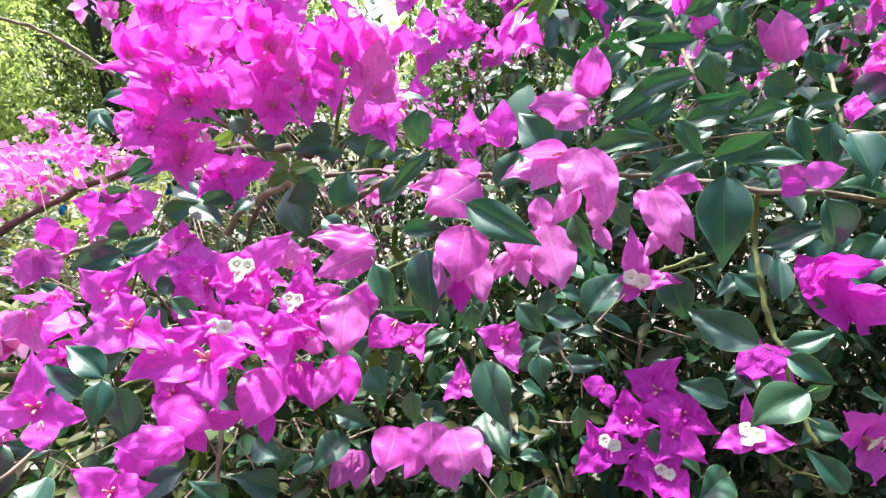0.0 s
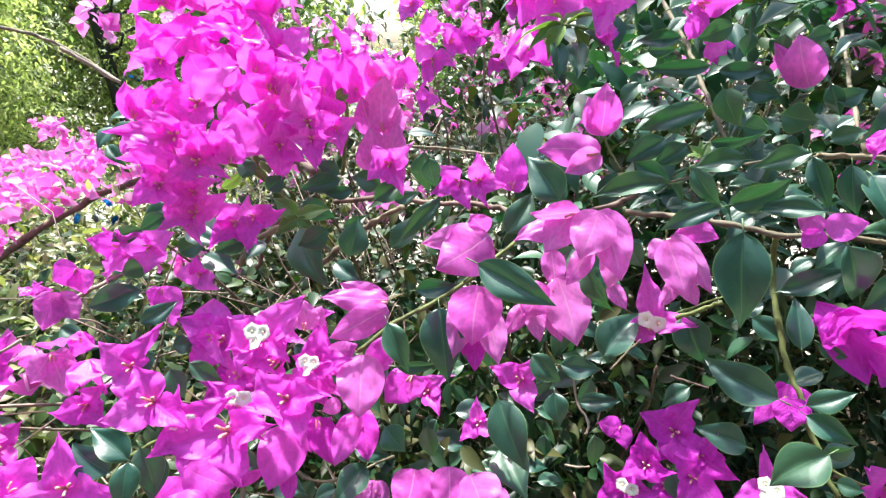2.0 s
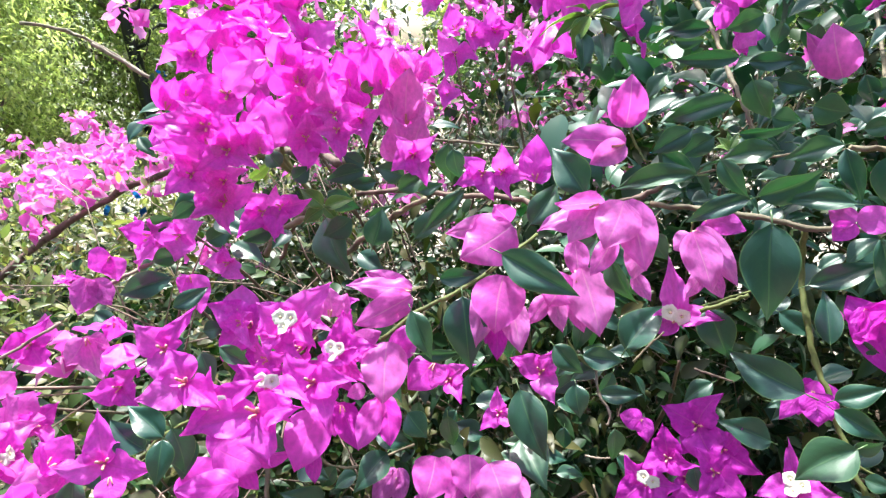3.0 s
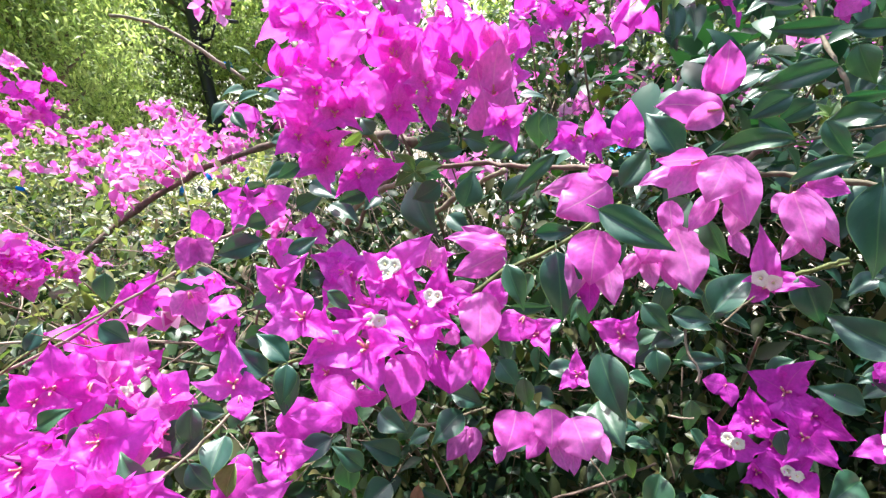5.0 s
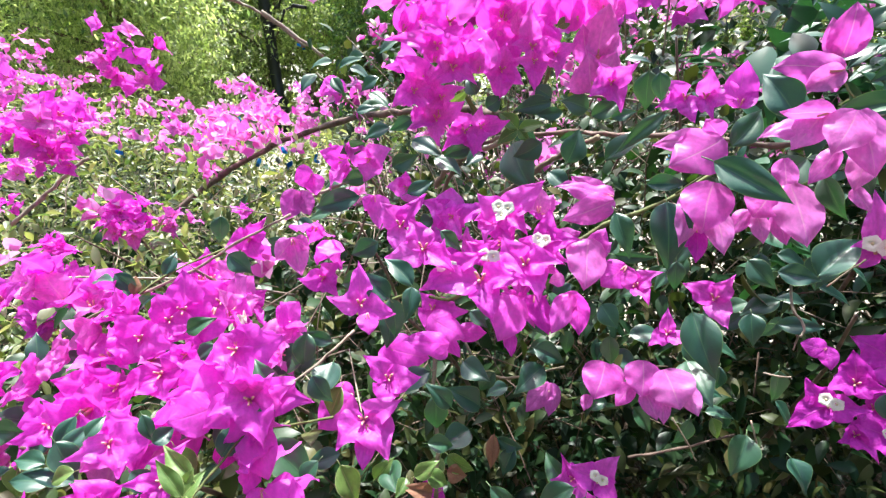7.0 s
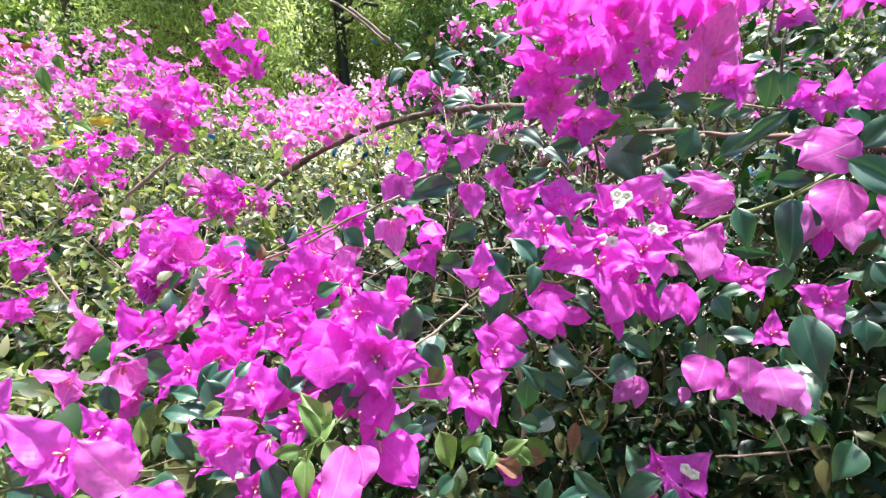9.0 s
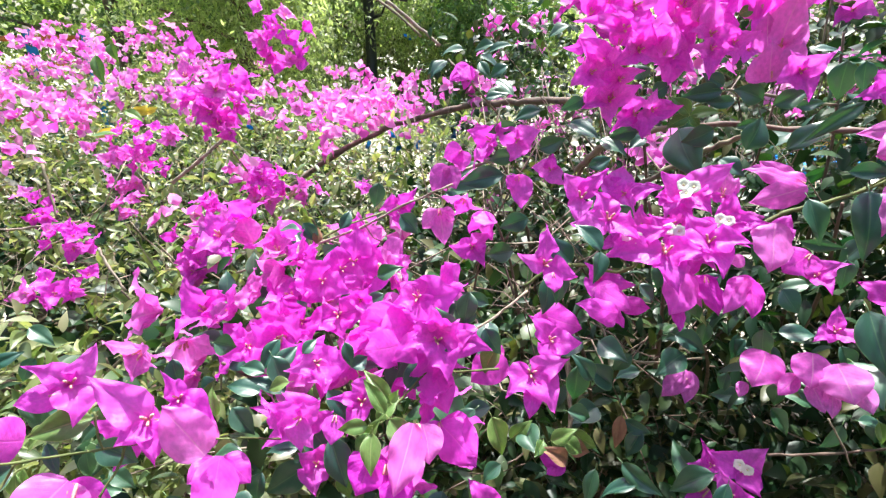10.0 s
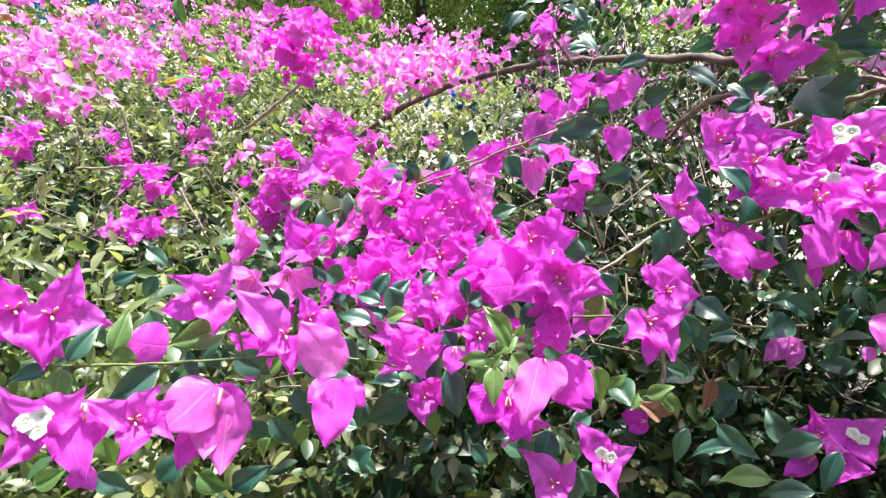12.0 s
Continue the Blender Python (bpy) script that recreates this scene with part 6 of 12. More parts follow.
bloom(A, (-0.119, 0.563, 1.339), (-0.36, -0.27, 0.90), 0.0166, 'magenta', '', 'cup', ((-0.121, 0.562, 1.339), (-0.133, 0.557, 1.355), 0.0153, (-0.52, 0.85, -0.13)), ((-0.119, 0.563, 1.339), (-0.126, 0.552, 1.356), 0.0152, (0.08, -0.86, -0.50)), ((-0.117, 0.563, 1.339), (-0.118, 0.564, 1.356), 0.0127, (0.12, 0.99, -0.06)))
bloom(A, (-0.074, 0.530, 1.303), (0.03, -0.15, 0.99), 0.0184, 'pink', '', 'cup', ((-0.076, 0.530, 1.303), (-0.083, 0.527, 1.324), 0.0167, (-0.39, 0.92, -0.01)), ((-0.074, 0.530, 1.303), (-0.074, 0.521, 1.322), 0.0164, (0.08, -0.91, -0.41)), ((-0.073, 0.530, 1.303), (-0.063, 0.533, 1.322), 0.0158, (-0.02, 0.99, -0.12)))
bloom(A, (-0.069, 0.520, 1.246), (-0.21, -0.07, 0.97), 0.0170, 'pink', '', 'cup', ((-0.071, 0.520, 1.246), (-0.081, 0.519, 1.262), 0.0136, (0.25, -0.96, 0.07)), ((-0.069, 0.520, 1.246), (-0.073, 0.514, 1.268), 0.0157, (0.29, 0.90, 0.33)), ((-0.068, 0.520, 1.246), (-0.066, 0.524, 1.264), 0.0144, (-0.34, 0.92, -0.17)))
bloom(A, (-0.060, 0.521, 1.271), (-0.14, -0.11, 0.98), 0.0164, 'pink', '', 'cup', ((-0.061, 0.521, 1.271), (-0.070, 0.519, 1.287), 0.0164, (0.08, 0.98, 0.16)), ((-0.060, 0.521, 1.271), (-0.061, 0.513, 1.289), 0.0157, (-0.01, -0.93, -0.38)), ((-0.058, 0.521, 1.271), (-0.056, 0.524, 1.289), 0.0167, (-0.02, -0.98, 0.18)))
bloom(A, (-0.066, 0.521, 1.323), (0.03, -0.18, 0.98), 0.0195, 'pink', '', 'cup', ((-0.067, 0.521, 1.323), (-0.075, 0.517, 1.345), 0.0207, (-0.01, 0.99, 0.17)), ((-0.066, 0.521, 1.323), (-0.066, 0.511, 1.345), 0.0216, (-0.21, -0.89, -0.40)), ((-0.064, 0.521, 1.323), (-0.055, 0.522, 1.344), 0.0185, (-0.19, -0.97, 0.16)))
bloom(A, (-0.061, 0.534, 1.318), (0.16, -0.17, 0.97), 0.0196, 'pink', '', 'cup', ((-0.062, 0.534, 1.318), (-0.071, 0.530, 1.343), 0.0183, (0.23, 0.95, 0.22)), ((-0.061, 0.534, 1.318), (-0.056, 0.524, 1.340), 0.0177, (-0.40, -0.87, -0.29)), ((-0.059, 0.534, 1.318), (-0.045, 0.535, 1.335), 0.0214, (-0.07, -0.99, 0.15)))
bloom(A, (-0.234, 0.434, 1.230), (0.19, 0.07, 0.98), 0.0191, 'magenta', '', 'cup', ((-0.236, 0.433, 1.230), (-0.241, 0.431, 1.250), 0.0149, (0.03, -0.99, -0.10)), ((-0.234, 0.434, 1.230), (-0.228, 0.430, 1.253), 0.0156, (0.44, -0.87, -0.24)), ((-0.233, 0.434, 1.230), (-0.221, 0.444, 1.249), 0.0172, (-0.51, 0.85, -0.12)))
bloom(A, (-0.241, 0.419, 1.223), (0.24, 0.11, 0.96), 0.0180, 'magenta', '', 'cup', ((-0.242, 0.419, 1.223), (-0.244, 0.419, 1.241), 0.0131, (0.29, -0.96, 0.01)), ((-0.241, 0.419, 1.223), (-0.232, 0.418, 1.247), 0.0136, (-0.44, 0.87, 0.21)), ((-0.240, 0.420, 1.223), (-0.232, 0.428, 1.238), 0.0166, (0.27, -0.89, 0.36)))
bloom(A, (-0.219, 0.417, 1.231), (-0.04, -0.00, 1.00), 0.0201, 'magenta', '', 'cup', ((-0.220, 0.416, 1.231), (-0.230, 0.413, 1.254), 0.0171, (-0.32, 0.95, -0.01)), ((-0.219, 0.417, 1.231), (-0.214, 0.413, 1.256), 0.0155, (-0.03, -0.99, -0.15)), ((-0.217, 0.417, 1.231), (-0.214, 0.424, 1.250), 0.0152, (-0.58, 0.80, -0.18)))
flower(A, (-0.296, 0.593, 1.406), (-0.42, 0.20, 0.89), 0.0446, 40, 26, 'magenta', '')
flower(A, (-0.293, 0.593, 1.410), (-0.81, 0.20, 0.54), 0.0401, 35, 55, 'magenta', 'white')
flower(A, (-0.268, 0.623, 1.399), (0.11, 0.07, 0.99), 0.0497, 41, 281, 'magenta', 'bud')
flower(A, (-0.279, 0.617, 1.414), (-0.81, 0.30, 0.51), 0.0470, 34, 348, 'magenta', '')
flower(A, (-0.230, 0.638, 1.399), (0.35, -0.14, 0.93), 0.0523, 46, 314, 'magenta', 'bud')
flower(A, (-0.282, 0.731, 1.388), (-0.05, 0.39, 0.92), 0.0531, 43, 167, 'magenta', 'bud')
flower(A, (-0.206, 0.646, 1.390), (-0.27, -0.21, 0.94), 0.0496, 41, 233, 'magenta', 'bud')
flower(A, (-0.317, 0.617, 1.354), (-0.78, 0.34, 0.52), 0.0508, 37, 60, 'magenta', '')
flower(A, (-0.315, 0.632, 1.366), (-0.29, 0.07, 0.95), 0.0467, 49, 325, 'magenta', '')
flower(A, (-0.314, 0.705, 1.365), (0.06, -0.33, 0.94), 0.0552, 37, 35, 'magenta', 'bud')
flower(A, (-0.300, 0.686, 1.319), (0.08, 0.33, 0.94), 0.0592, 47, 4, 'magenta', 'bud')
flower(A, (-0.291, 0.656, 1.337), (-0.86, -0.16, 0.48), 0.0540, 50, 283, 'magenta', 'bud')
flower(A, (-0.236, 0.650, 1.329), (-0.03, 0.60, 0.80), 0.0428, 43, 34, 'magenta', 'bud')
flower(A, (-0.235, 0.664, 1.314), (-0.15, 0.12, 0.98), 0.0408, 44, 243, 'magenta', 'bud')
flower(A, (-0.271, 0.619, 1.297), (0.81, 0.29, 0.51), 0.0497, 49, 65, 'magenta', 'bud')
flower(A, (-0.193, 0.616, 1.350), (0.64, -0.32, 0.70), 0.0448, 36, 5, 'magenta', '')
flower(A, (-0.239, 0.701, 1.337), (0.43, 0.02, 0.90), 0.0509, 41, 53, 'magenta', 'bud')
flower(A, (-0.115, 0.598, 1.350), (0.65, 0.01, 0.76), 0.0428, 40, 134, 'magenta', 'bud')
flower(A, (-0.265, 0.690, 1.361), (0.31, -0.26, 0.92), 0.0528, 42, 156, 'magenta', '')
flower(A, (-0.265, 0.719, 1.372), (-0.26, -0.29, 0.92), 0.0449, 47, 264, 'magenta', 'bud')
flower(A, (-0.397, 0.573, 1.134), (-0.99, -0.00, -0.11), 0.0415, 44, 76, 'magenta', '')
flower(A, (-0.254, 0.651, 1.320), (0.31, -0.44, 0.84), 0.0523, 41, 240, 'magenta', 'bud')
flower(A, (-0.279, 0.734, 1.321), (-0.22, 0.10, 0.97), 0.0546, 36, 114, 'magenta', 'bud')
leaf(A, (-0.253, 0.512, 1.193), (-0.257, 0.484, 1.180), 0.0224, (-0.09, -0.50, 0.86), 'green')
leaf(A, (-0.149, 0.472, 1.194), (-0.129, 0.413, 1.163), 0.0443, (-0.22, -0.94, 0.27), 'green')
leaf(A, (-0.041, 0.493, 1.277), (-0.014, 0.495, 1.281), 0.0170, (-0.22, -0.34, 0.91), 'green')
leaf(A, (-0.184, 0.458, 1.186), (-0.193, 0.435, 1.179), 0.0194, (0.25, -0.49, 0.83), 'green')
leaf(A, (-0.107, 0.422, 1.176), (-0.085, 0.405, 1.167), 0.0182, (-0.11, -0.61, 0.78), 'green')
leaf(A, (-0.286, 0.501, 1.300), (-0.308, 0.490, 1.292), 0.0195, (-0.10, -0.52, 0.85), 'green')
leaf(A, (-0.436, 0.656, 1.264), (-0.399, 0.650, 1.281), 0.0235, (0.01, -0.66, 0.75), 'green')
leaf(A, (-0.457, 0.670, 1.248), (-0.432, 0.651, 1.229), 0.0202, (0.01, -0.66, 0.75), 'green')
stem(A, 0.0184, 'brown', (-1.345, 1.145, 0.780), (-1.230, 1.301, 0.885), (-1.076, 1.407, 0.973), (-0.817, 1.377, 1.058), (-0.602, 1.252, 1.105), (-0.460, 1.146, 1.133), (-0.321, 0.979, 1.158), (-0.214, 0.795, 1.176))
stem(A, 0.0065, 'green', (-0.261, 0.676, 1.361), (-0.239, 0.622, 1.333), (-0.227, 0.586, 1.299), (-0.223, 0.572, 1.264), (-0.221, 0.578, 1.224), (-0.197, 0.585, 1.187))
stem(A, 0.0053, 'green', (-0.130, 0.649, 1.348), (-0.119, 0.610, 1.305), (-0.122, 0.591, 1.257), (-0.132, 0.596, 1.216))
stem(A, 0.0050, 'green', (-0.237, 0.525, 1.252), (-0.215, 0.548, 1.231), (-0.197, 0.584, 1.186))
stem(A, 0.0060, 'brown', (-0.287, 0.665, 1.064), (-0.257, 0.642, 1.116), (-0.219, 0.615, 1.156), (-0.182, 0.621, 1.172))
stem(A, 0.0074, 'bark', (-0.272, 0.584, 1.106), (-0.241, 0.564, 1.145), (-0.205, 0.539, 1.167), (-0.160, 0.515, 1.187))
stem(A, 0.0074, 'bark', (-0.184, 0.599, 1.089), (-0.130, 0.590, 1.135), (-0.094, 0.567, 1.164), (-0.056, 0.544, 1.190))
C = branch("cluster of open magenta flowers with white blossoms")
root(C, (-0.166, 0.469, 1.108), (-0.159, 0.817, 0.0))
bloom(C, (-0.223, 0.298, 1.157), (0.21, -0.75, 0.63), 0.0291, 'magenta', 'bud', 'flare', ((-0.223, 0.298, 1.157), (-0.237, 0.292, 1.179), 0.0235, (0.62, -0.76, 0.19)), ((-0.223, 0.298, 1.157), (-0.205, 0.300, 1.185), 0.0178, (-0.15, -0.97, 0.17)), ((-0.223, 0.298, 1.157), (-0.221, 0.273, 1.146), 0.0230, (0.20, -0.41, 0.89)))
bloom(C, (-0.195, 0.270, 1.150), (0.17, -0.71, 0.68), 0.0296, 'magenta', 'bud', 'flare', ((-0.195, 0.270, 1.150), (-0.217, 0.250, 1.151), 0.0264, (0.48, -0.50, 0.73)), ((-0.195, 0.270, 1.150), (-0.168, 0.252, 1.147), 0.0213, (-0.25, -0.51, 0.82)), ((-0.195, 0.270, 1.150), (-0.206, 0.277, 1.173), 0.0245, (0.34, -0.85, 0.39)))
bloom(C, (-0.175, 0.266, 1.133), (0.11, -0.69, 0.71), 0.0283, 'magenta', 'white', 'flare', ((-0.175, 0.266, 1.133), (-0.150, 0.265, 1.154), 0.0211, (-0.40, -0.82, 0.42)), ((-0.175, 0.266, 1.133), (-0.188, 0.244, 1.130), 0.0177, (0.38, -0.35, 0.86)), ((-0.175, 0.266, 1.133), (-0.179, 0.267, 1.159), 0.0155, (0.29, -0.96, 0.07)))
bloom(C, (-0.148, 0.264, 1.130), (0.05, -0.69, 0.72), 0.0355, 'magenta', 'bud', 'flare', ((-0.148, 0.264, 1.130), (-0.135, 0.235, 1.119), 0.0275, (-0.11, -0.39, 0.91)), ((-0.148, 0.264, 1.130), (-0.186, 0.246, 1.134), 0.0259, (0.36, -0.58, 0.73)), ((-0.148, 0.264, 1.130), (-0.122, 0.255, 1.143), 0.0270, (-0.50, -0.63, 0.60)))
bloom(C, (-0.144, 0.282, 1.138), (0.03, -0.72, 0.69), 0.0288, 'magenta', 'white', 'flare', ((-0.144, 0.282, 1.138), (-0.160, 0.277, 1.157), 0.0170, (0.55, -0.79, 0.28)), ((-0.144, 0.282, 1.138), (-0.130, 0.257, 1.131), 0.0203, (-0.22, -0.37, 0.90)), ((-0.144, 0.282, 1.138), (-0.117, 0.266, 1.143), 0.0190, (-0.45, -0.55, 0.70)))
bloom(C, (-0.116, 0.287, 1.136), (-0.04, -0.73, 0.68), 0.0302, 'magenta', 'bud', 'flare', ((-0.116, 0.287, 1.136), (-0.136, 0.285, 1.156), 0.0263, (0.45, -0.83, 0.32)), ((-0.116, 0.287, 1.136), (-0.102, 0.260, 1.127), 0.0268, (-0.25, -0.40, 0.88)), ((-0.116, 0.287, 1.136), (-0.092, 0.276, 1.149), 0.0235, (-0.58, -0.63, 0.51)))
bloom(C, (-0.138, 0.317, 1.167), (0.00, -0.80, 0.60), 0.0311, 'magenta', 'white', 'flare', ((-0.138, 0.317, 1.167), (-0.110, 0.316, 1.197), 0.0251, (-0.35, -0.89, 0.28)), ((-0.138, 0.317, 1.167), (-0.120, 0.298, 1.165), 0.0243, (-0.44, -0.47, 0.76)), ((-0.138, 0.317, 1.167), (-0.157, 0.309, 1.183), 0.0253, (0.57, -0.77, 0.30)))
bloom(C, (-0.188, 0.355, 1.141), (0.07, -0.80, 0.60), 0.0354, 'magenta', 'bud', 'flare', ((-0.188, 0.355, 1.141), (-0.217, 0.350, 1.166), 0.0290, (0.45, -0.82, 0.36)), ((-0.188, 0.355, 1.141), (-0.162, 0.352, 1.165), 0.0237, (-0.36, -0.89, 0.30)), ((-0.188, 0.355, 1.141), (-0.207, 0.330, 1.131), 0.0339, (0.32, -0.54, 0.78)))
bloom(C, (-0.195, 0.356, 1.151), (-0.24, 0.30, 0.92), 0.0163, 'magenta', 'bud', 'cup', ((-0.194, 0.356, 1.150), (-0.195, 0.368, 1.172), 0.0274, (0.44, -0.78, 0.44)), ((-0.196, 0.357, 1.153), (-0.204, 0.356, 1.164), 0.0158, (0.54, -0.77, 0.33)))
bloom(C, (-0.147, 0.320, 1.162), (0.02, -0.80, 0.60), 0.0241, 'magenta', 'bud', 'flare', ((-0.147, 0.320, 1.162), (-0.132, 0.296, 1.153), 0.0230, (-0.25, -0.48, 0.84)), ((-0.147, 0.320, 1.162), (-0.152, 0.297, 1.154), 0.0208, (0.15, -0.36, 0.92)), ((-0.147, 0.320, 1.162), (-0.157, 0.305, 1.167), 0.0178, (0.72, -0.27, 0.64)))
bloom(C, (-0.105, 0.316, 1.142), (-0.08, -0.77, 0.64), 0.0265, 'magenta', 'white', 'flare', ((-0.105, 0.316, 1.142), (-0.079, 0.304, 1.156), 0.0226, (-0.57, -0.66, 0.48)), ((-0.105, 0.316, 1.142), (-0.112, 0.300, 1.144), 0.0222, (0.39, -0.05, 0.92)), ((-0.105, 0.316, 1.142), (-0.102, 0.317, 1.171), 0.0176, (-0.20, -0.98, 0.05)))
bloom(C, (-0.176, 0.338, 1.114), (0.05, -0.75, 0.66), 0.0255, 'magenta_shade', 'bud', 'flare', ((-0.176, 0.338, 1.114), (-0.188, 0.319, 1.113), 0.0235, (0.43, -0.32, 0.84)), ((-0.176, 0.338, 1.114), (-0.200, 0.326, 1.124), 0.0192, (0.56, -0.61, 0.56)), ((-0.176, 0.338, 1.114), (-0.156, 0.324, 1.120), 0.0222, (-0.54, -0.51, 0.67)))
bloom(C, (-0.051, 0.340, 1.179), (-0.98, -0.21, 0.07), 0.0369, 'pink', '', 'cup', ((-0.050, 0.341, 1.181), (-0.098, 0.334, 1.188), 0.0209, (-0.21, 0.65, -0.73)), ((-0.050, 0.334, 1.178), (-0.090, 0.315, 1.165), 0.0221, (-0.30, 0.88, -0.36)), ((-0.054, 0.346, 1.179), (-0.086, 0.346, 1.193), 0.0173, (-0.18, 0.88, -0.44)))
bloom(C, (-0.110, 0.323, 1.167), (0.07, 0.51, 0.86), 0.0189, 'pink', '', 'cup', ((-0.118, 0.316, 1.170), (-0.117, 0.329, 1.191), 0.0116, (-0.32, 0.83, -0.46)), ((-0.107, 0.324, 1.167), (-0.110, 0.334, 1.186), 0.0193, (-0.29, 0.83, -0.47)), ((-0.105, 0.328, 1.166), (-0.099, 0.338, 1.179), 0.0138, (-0.27, 0.84, -0.48)))
bloom(C, (-0.073, 0.313, 1.135), (-0.06, -0.67, -0.74), 0.0211, 'pink', '', 'cup', ((-0.068, 0.316, 1.150), (-0.069, 0.286, 1.118), 0.0355, (-0.19, 0.72, -0.67)), ((-0.085, 0.302, 1.120), (-0.097, 0.296, 1.117), 0.0126, (-0.24, 0.75, -0.62)), ((-0.067, 0.321, 1.136), (-0.058, 0.310, 1.118), 0.0153, (-0.16, 0.79, -0.60)))
bloom(C, (-0.122, 0.301, 1.085), (-0.02, -0.75, -0.67), 0.0242, 'magenta', '', 'cup', ((-0.124, 0.304, 1.097), (-0.134, 0.269, 1.072), 0.0363, (-0.34, 0.62, -0.71)), ((-0.126, 0.288, 1.070), (-0.123, 0.274, 1.055), 0.0119, (-0.30, 0.64, -0.71)), ((-0.118, 0.312, 1.088), (-0.112, 0.301, 1.074), 0.0153, (-0.28, 0.70, -0.66)))
bloom(C, (-0.079, 0.317, 1.096), (0.11, -0.67, -0.74), 0.0271, 'magenta', '', 'cup', ((-0.078, 0.315, 1.098), (-0.092, 0.288, 1.073), 0.0220, (-0.21, 0.71, -0.67)), ((-0.074, 0.317, 1.096), (-0.069, 0.295, 1.070), 0.0220, (-0.18, 0.72, -0.67)), ((-0.085, 0.318, 1.095), (-0.065, 0.308, 1.077), 0.0230, (-0.18, 0.73, -0.66)))
bloom(C, (-0.109, 0.316, 1.093), (0.22, -0.62, -0.75), 0.0232, 'magenta_shade', '', 'cup', ((-0.110, 0.315, 1.094), (-0.094, 0.295, 1.067), 0.0198, (-0.25, 0.70, -0.67)), ((-0.109, 0.317, 1.092), (-0.113, 0.305, 1.081), 0.0161, (-0.27, 0.71, -0.65)))
bloom(C, (-0.185, 0.286, 1.069), (0.88, 0.00, -0.48), 0.0250, 'magenta', 'bud', 'cup', ((-0.197, 0.283, 1.080), (-0.165, 0.282, 1.062), 0.0281, (-0.38, 0.62, -0.69)), ((-0.185, 0.284, 1.064), (-0.168, 0.276, 1.046), 0.0151, (-0.41, 0.60, -0.69)), ((-0.173, 0.292, 1.061), (-0.149, 0.302, 1.057), 0.0168, (-0.37, 0.64, -0.67)))
bloom(C, (-0.199, 0.302, 1.076), (0.09, -0.66, 0.75), 0.0244, 'magenta', 'bud', 'flare', ((-0.199, 0.302, 1.076), (-0.207, 0.297, 1.094), 0.0181, (0.62, -0.78, 0.07)), ((-0.199, 0.302, 1.076), (-0.171, 0.290, 1.085), 0.0243, (-0.44, -0.55, 0.71)), ((-0.199, 0.302, 1.076), (-0.200, 0.280, 1.074), 0.0220, (0.16, -0.13, 0.98)))
bloom(C, (-0.178, 0.267, 1.065), (-0.82, -0.55, 0.14), 0.0257, 'magenta', '', 'cup', ((-0.175, 0.266, 1.066), (-0.210, 0.248, 1.077), 0.0223, (-0.51, 0.55, -0.66)), ((-0.180, 0.269, 1.065), (-0.193, 0.255, 1.061), 0.0257, (-0.44, 0.58, -0.69)))
bloom(C, (-0.096, 0.319, 1.143), (0.87, 0.42, 0.26), 0.0223, 'lilac', '', 'cup', ((-0.096, 0.319, 1.143), (-0.074, 0.330, 1.150), 0.0179, (-0.22, 0.81, -0.54)))
bloom(C, (-0.064, 0.326, 1.131), (0.58, 0.53, 0.62), 0.0203, 'magenta', '', 'cup', ((-0.065, 0.325, 1.131), (-0.054, 0.340, 1.151), 0.0192, (-0.15, 0.82, -0.55)), ((-0.063, 0.327, 1.131), (-0.048, 0.336, 1.140), 0.0160, (-0.14, 0.81, -0.56)))
bloom(C, (-0.035, 0.327, 1.123), (-0.47, -0.59, -0.66), 0.0199, 'magenta', '', 'cup', ((-0.035, 0.328, 1.124), (-0.055, 0.313, 1.109), 0.0244, (-0.11, 0.78, -0.61)), ((-0.036, 0.327, 1.123), (-0.036, 0.315, 1.108), 0.0199, (-0.09, 0.78, -0.61)))
bloom(C, (-0.024, 0.335, 1.101), (-0.27, -0.71, 0.65), 0.0226, 'magenta', 'bud', 'flare', ((-0.024, 0.335, 1.101), (-0.037, 0.331, 1.115), 0.0168, (0.41, -0.91, 0.10)), ((-0.024, 0.335, 1.101), (-0.012, 0.326, 1.121), 0.0168, (-0.76, -0.62, 0.17)), ((-0.024, 0.335, 1.101), (-0.017, 0.313, 1.102), 0.0168, (-0.61, -0.14, 0.78)))
leaf(C, (-0.192, 0.311, 1.150), (-0.171, 0.312, 1.133), 0.0136, (0.45, -0.73, 0.52), 'green')
leaf(C, (-0.209, 0.314, 1.143), (-0.199, 0.306, 1.122), 0.0168, (0.49, -0.70, 0.53), 'green')
leaf(C, (-0.220, 0.340, 1.146), (-0.207, 0.348, 1.145), 0.0167, (0.49, -0.74, 0.47), 'green')
leaf(C, (-0.195, 0.237, 1.135), (-0.216, 0.242, 1.156), 0.0175, (0.50, -0.59, 0.64), 'green')
leaf(C, (-0.195, 0.236, 1.134), (-0.191, 0.217, 1.117), 0.0160, (0.52, -0.49, 0.70), 'green')
leaf(C, (-0.162, 0.289, 1.086), (-0.144, 0.287, 1.074), 0.0135, (0.37, -0.65, 0.66), 'green')
leaf(C, (-0.054, 0.298, 1.100), (-0.039, 0.288, 1.086), 0.0220, (0.12, -0.72, 0.68), 'green')
leaf(C, (-0.046, 0.322, 1.135), (-0.012, 0.323, 1.133), 0.0115, (0.06, -0.99, 0.10), 'green')
leaf(C, (-0.222, 0.316, 1.181), (-0.202, 0.333, 1.189), 0.0150, (0.52, -0.75, 0.41), 'green')
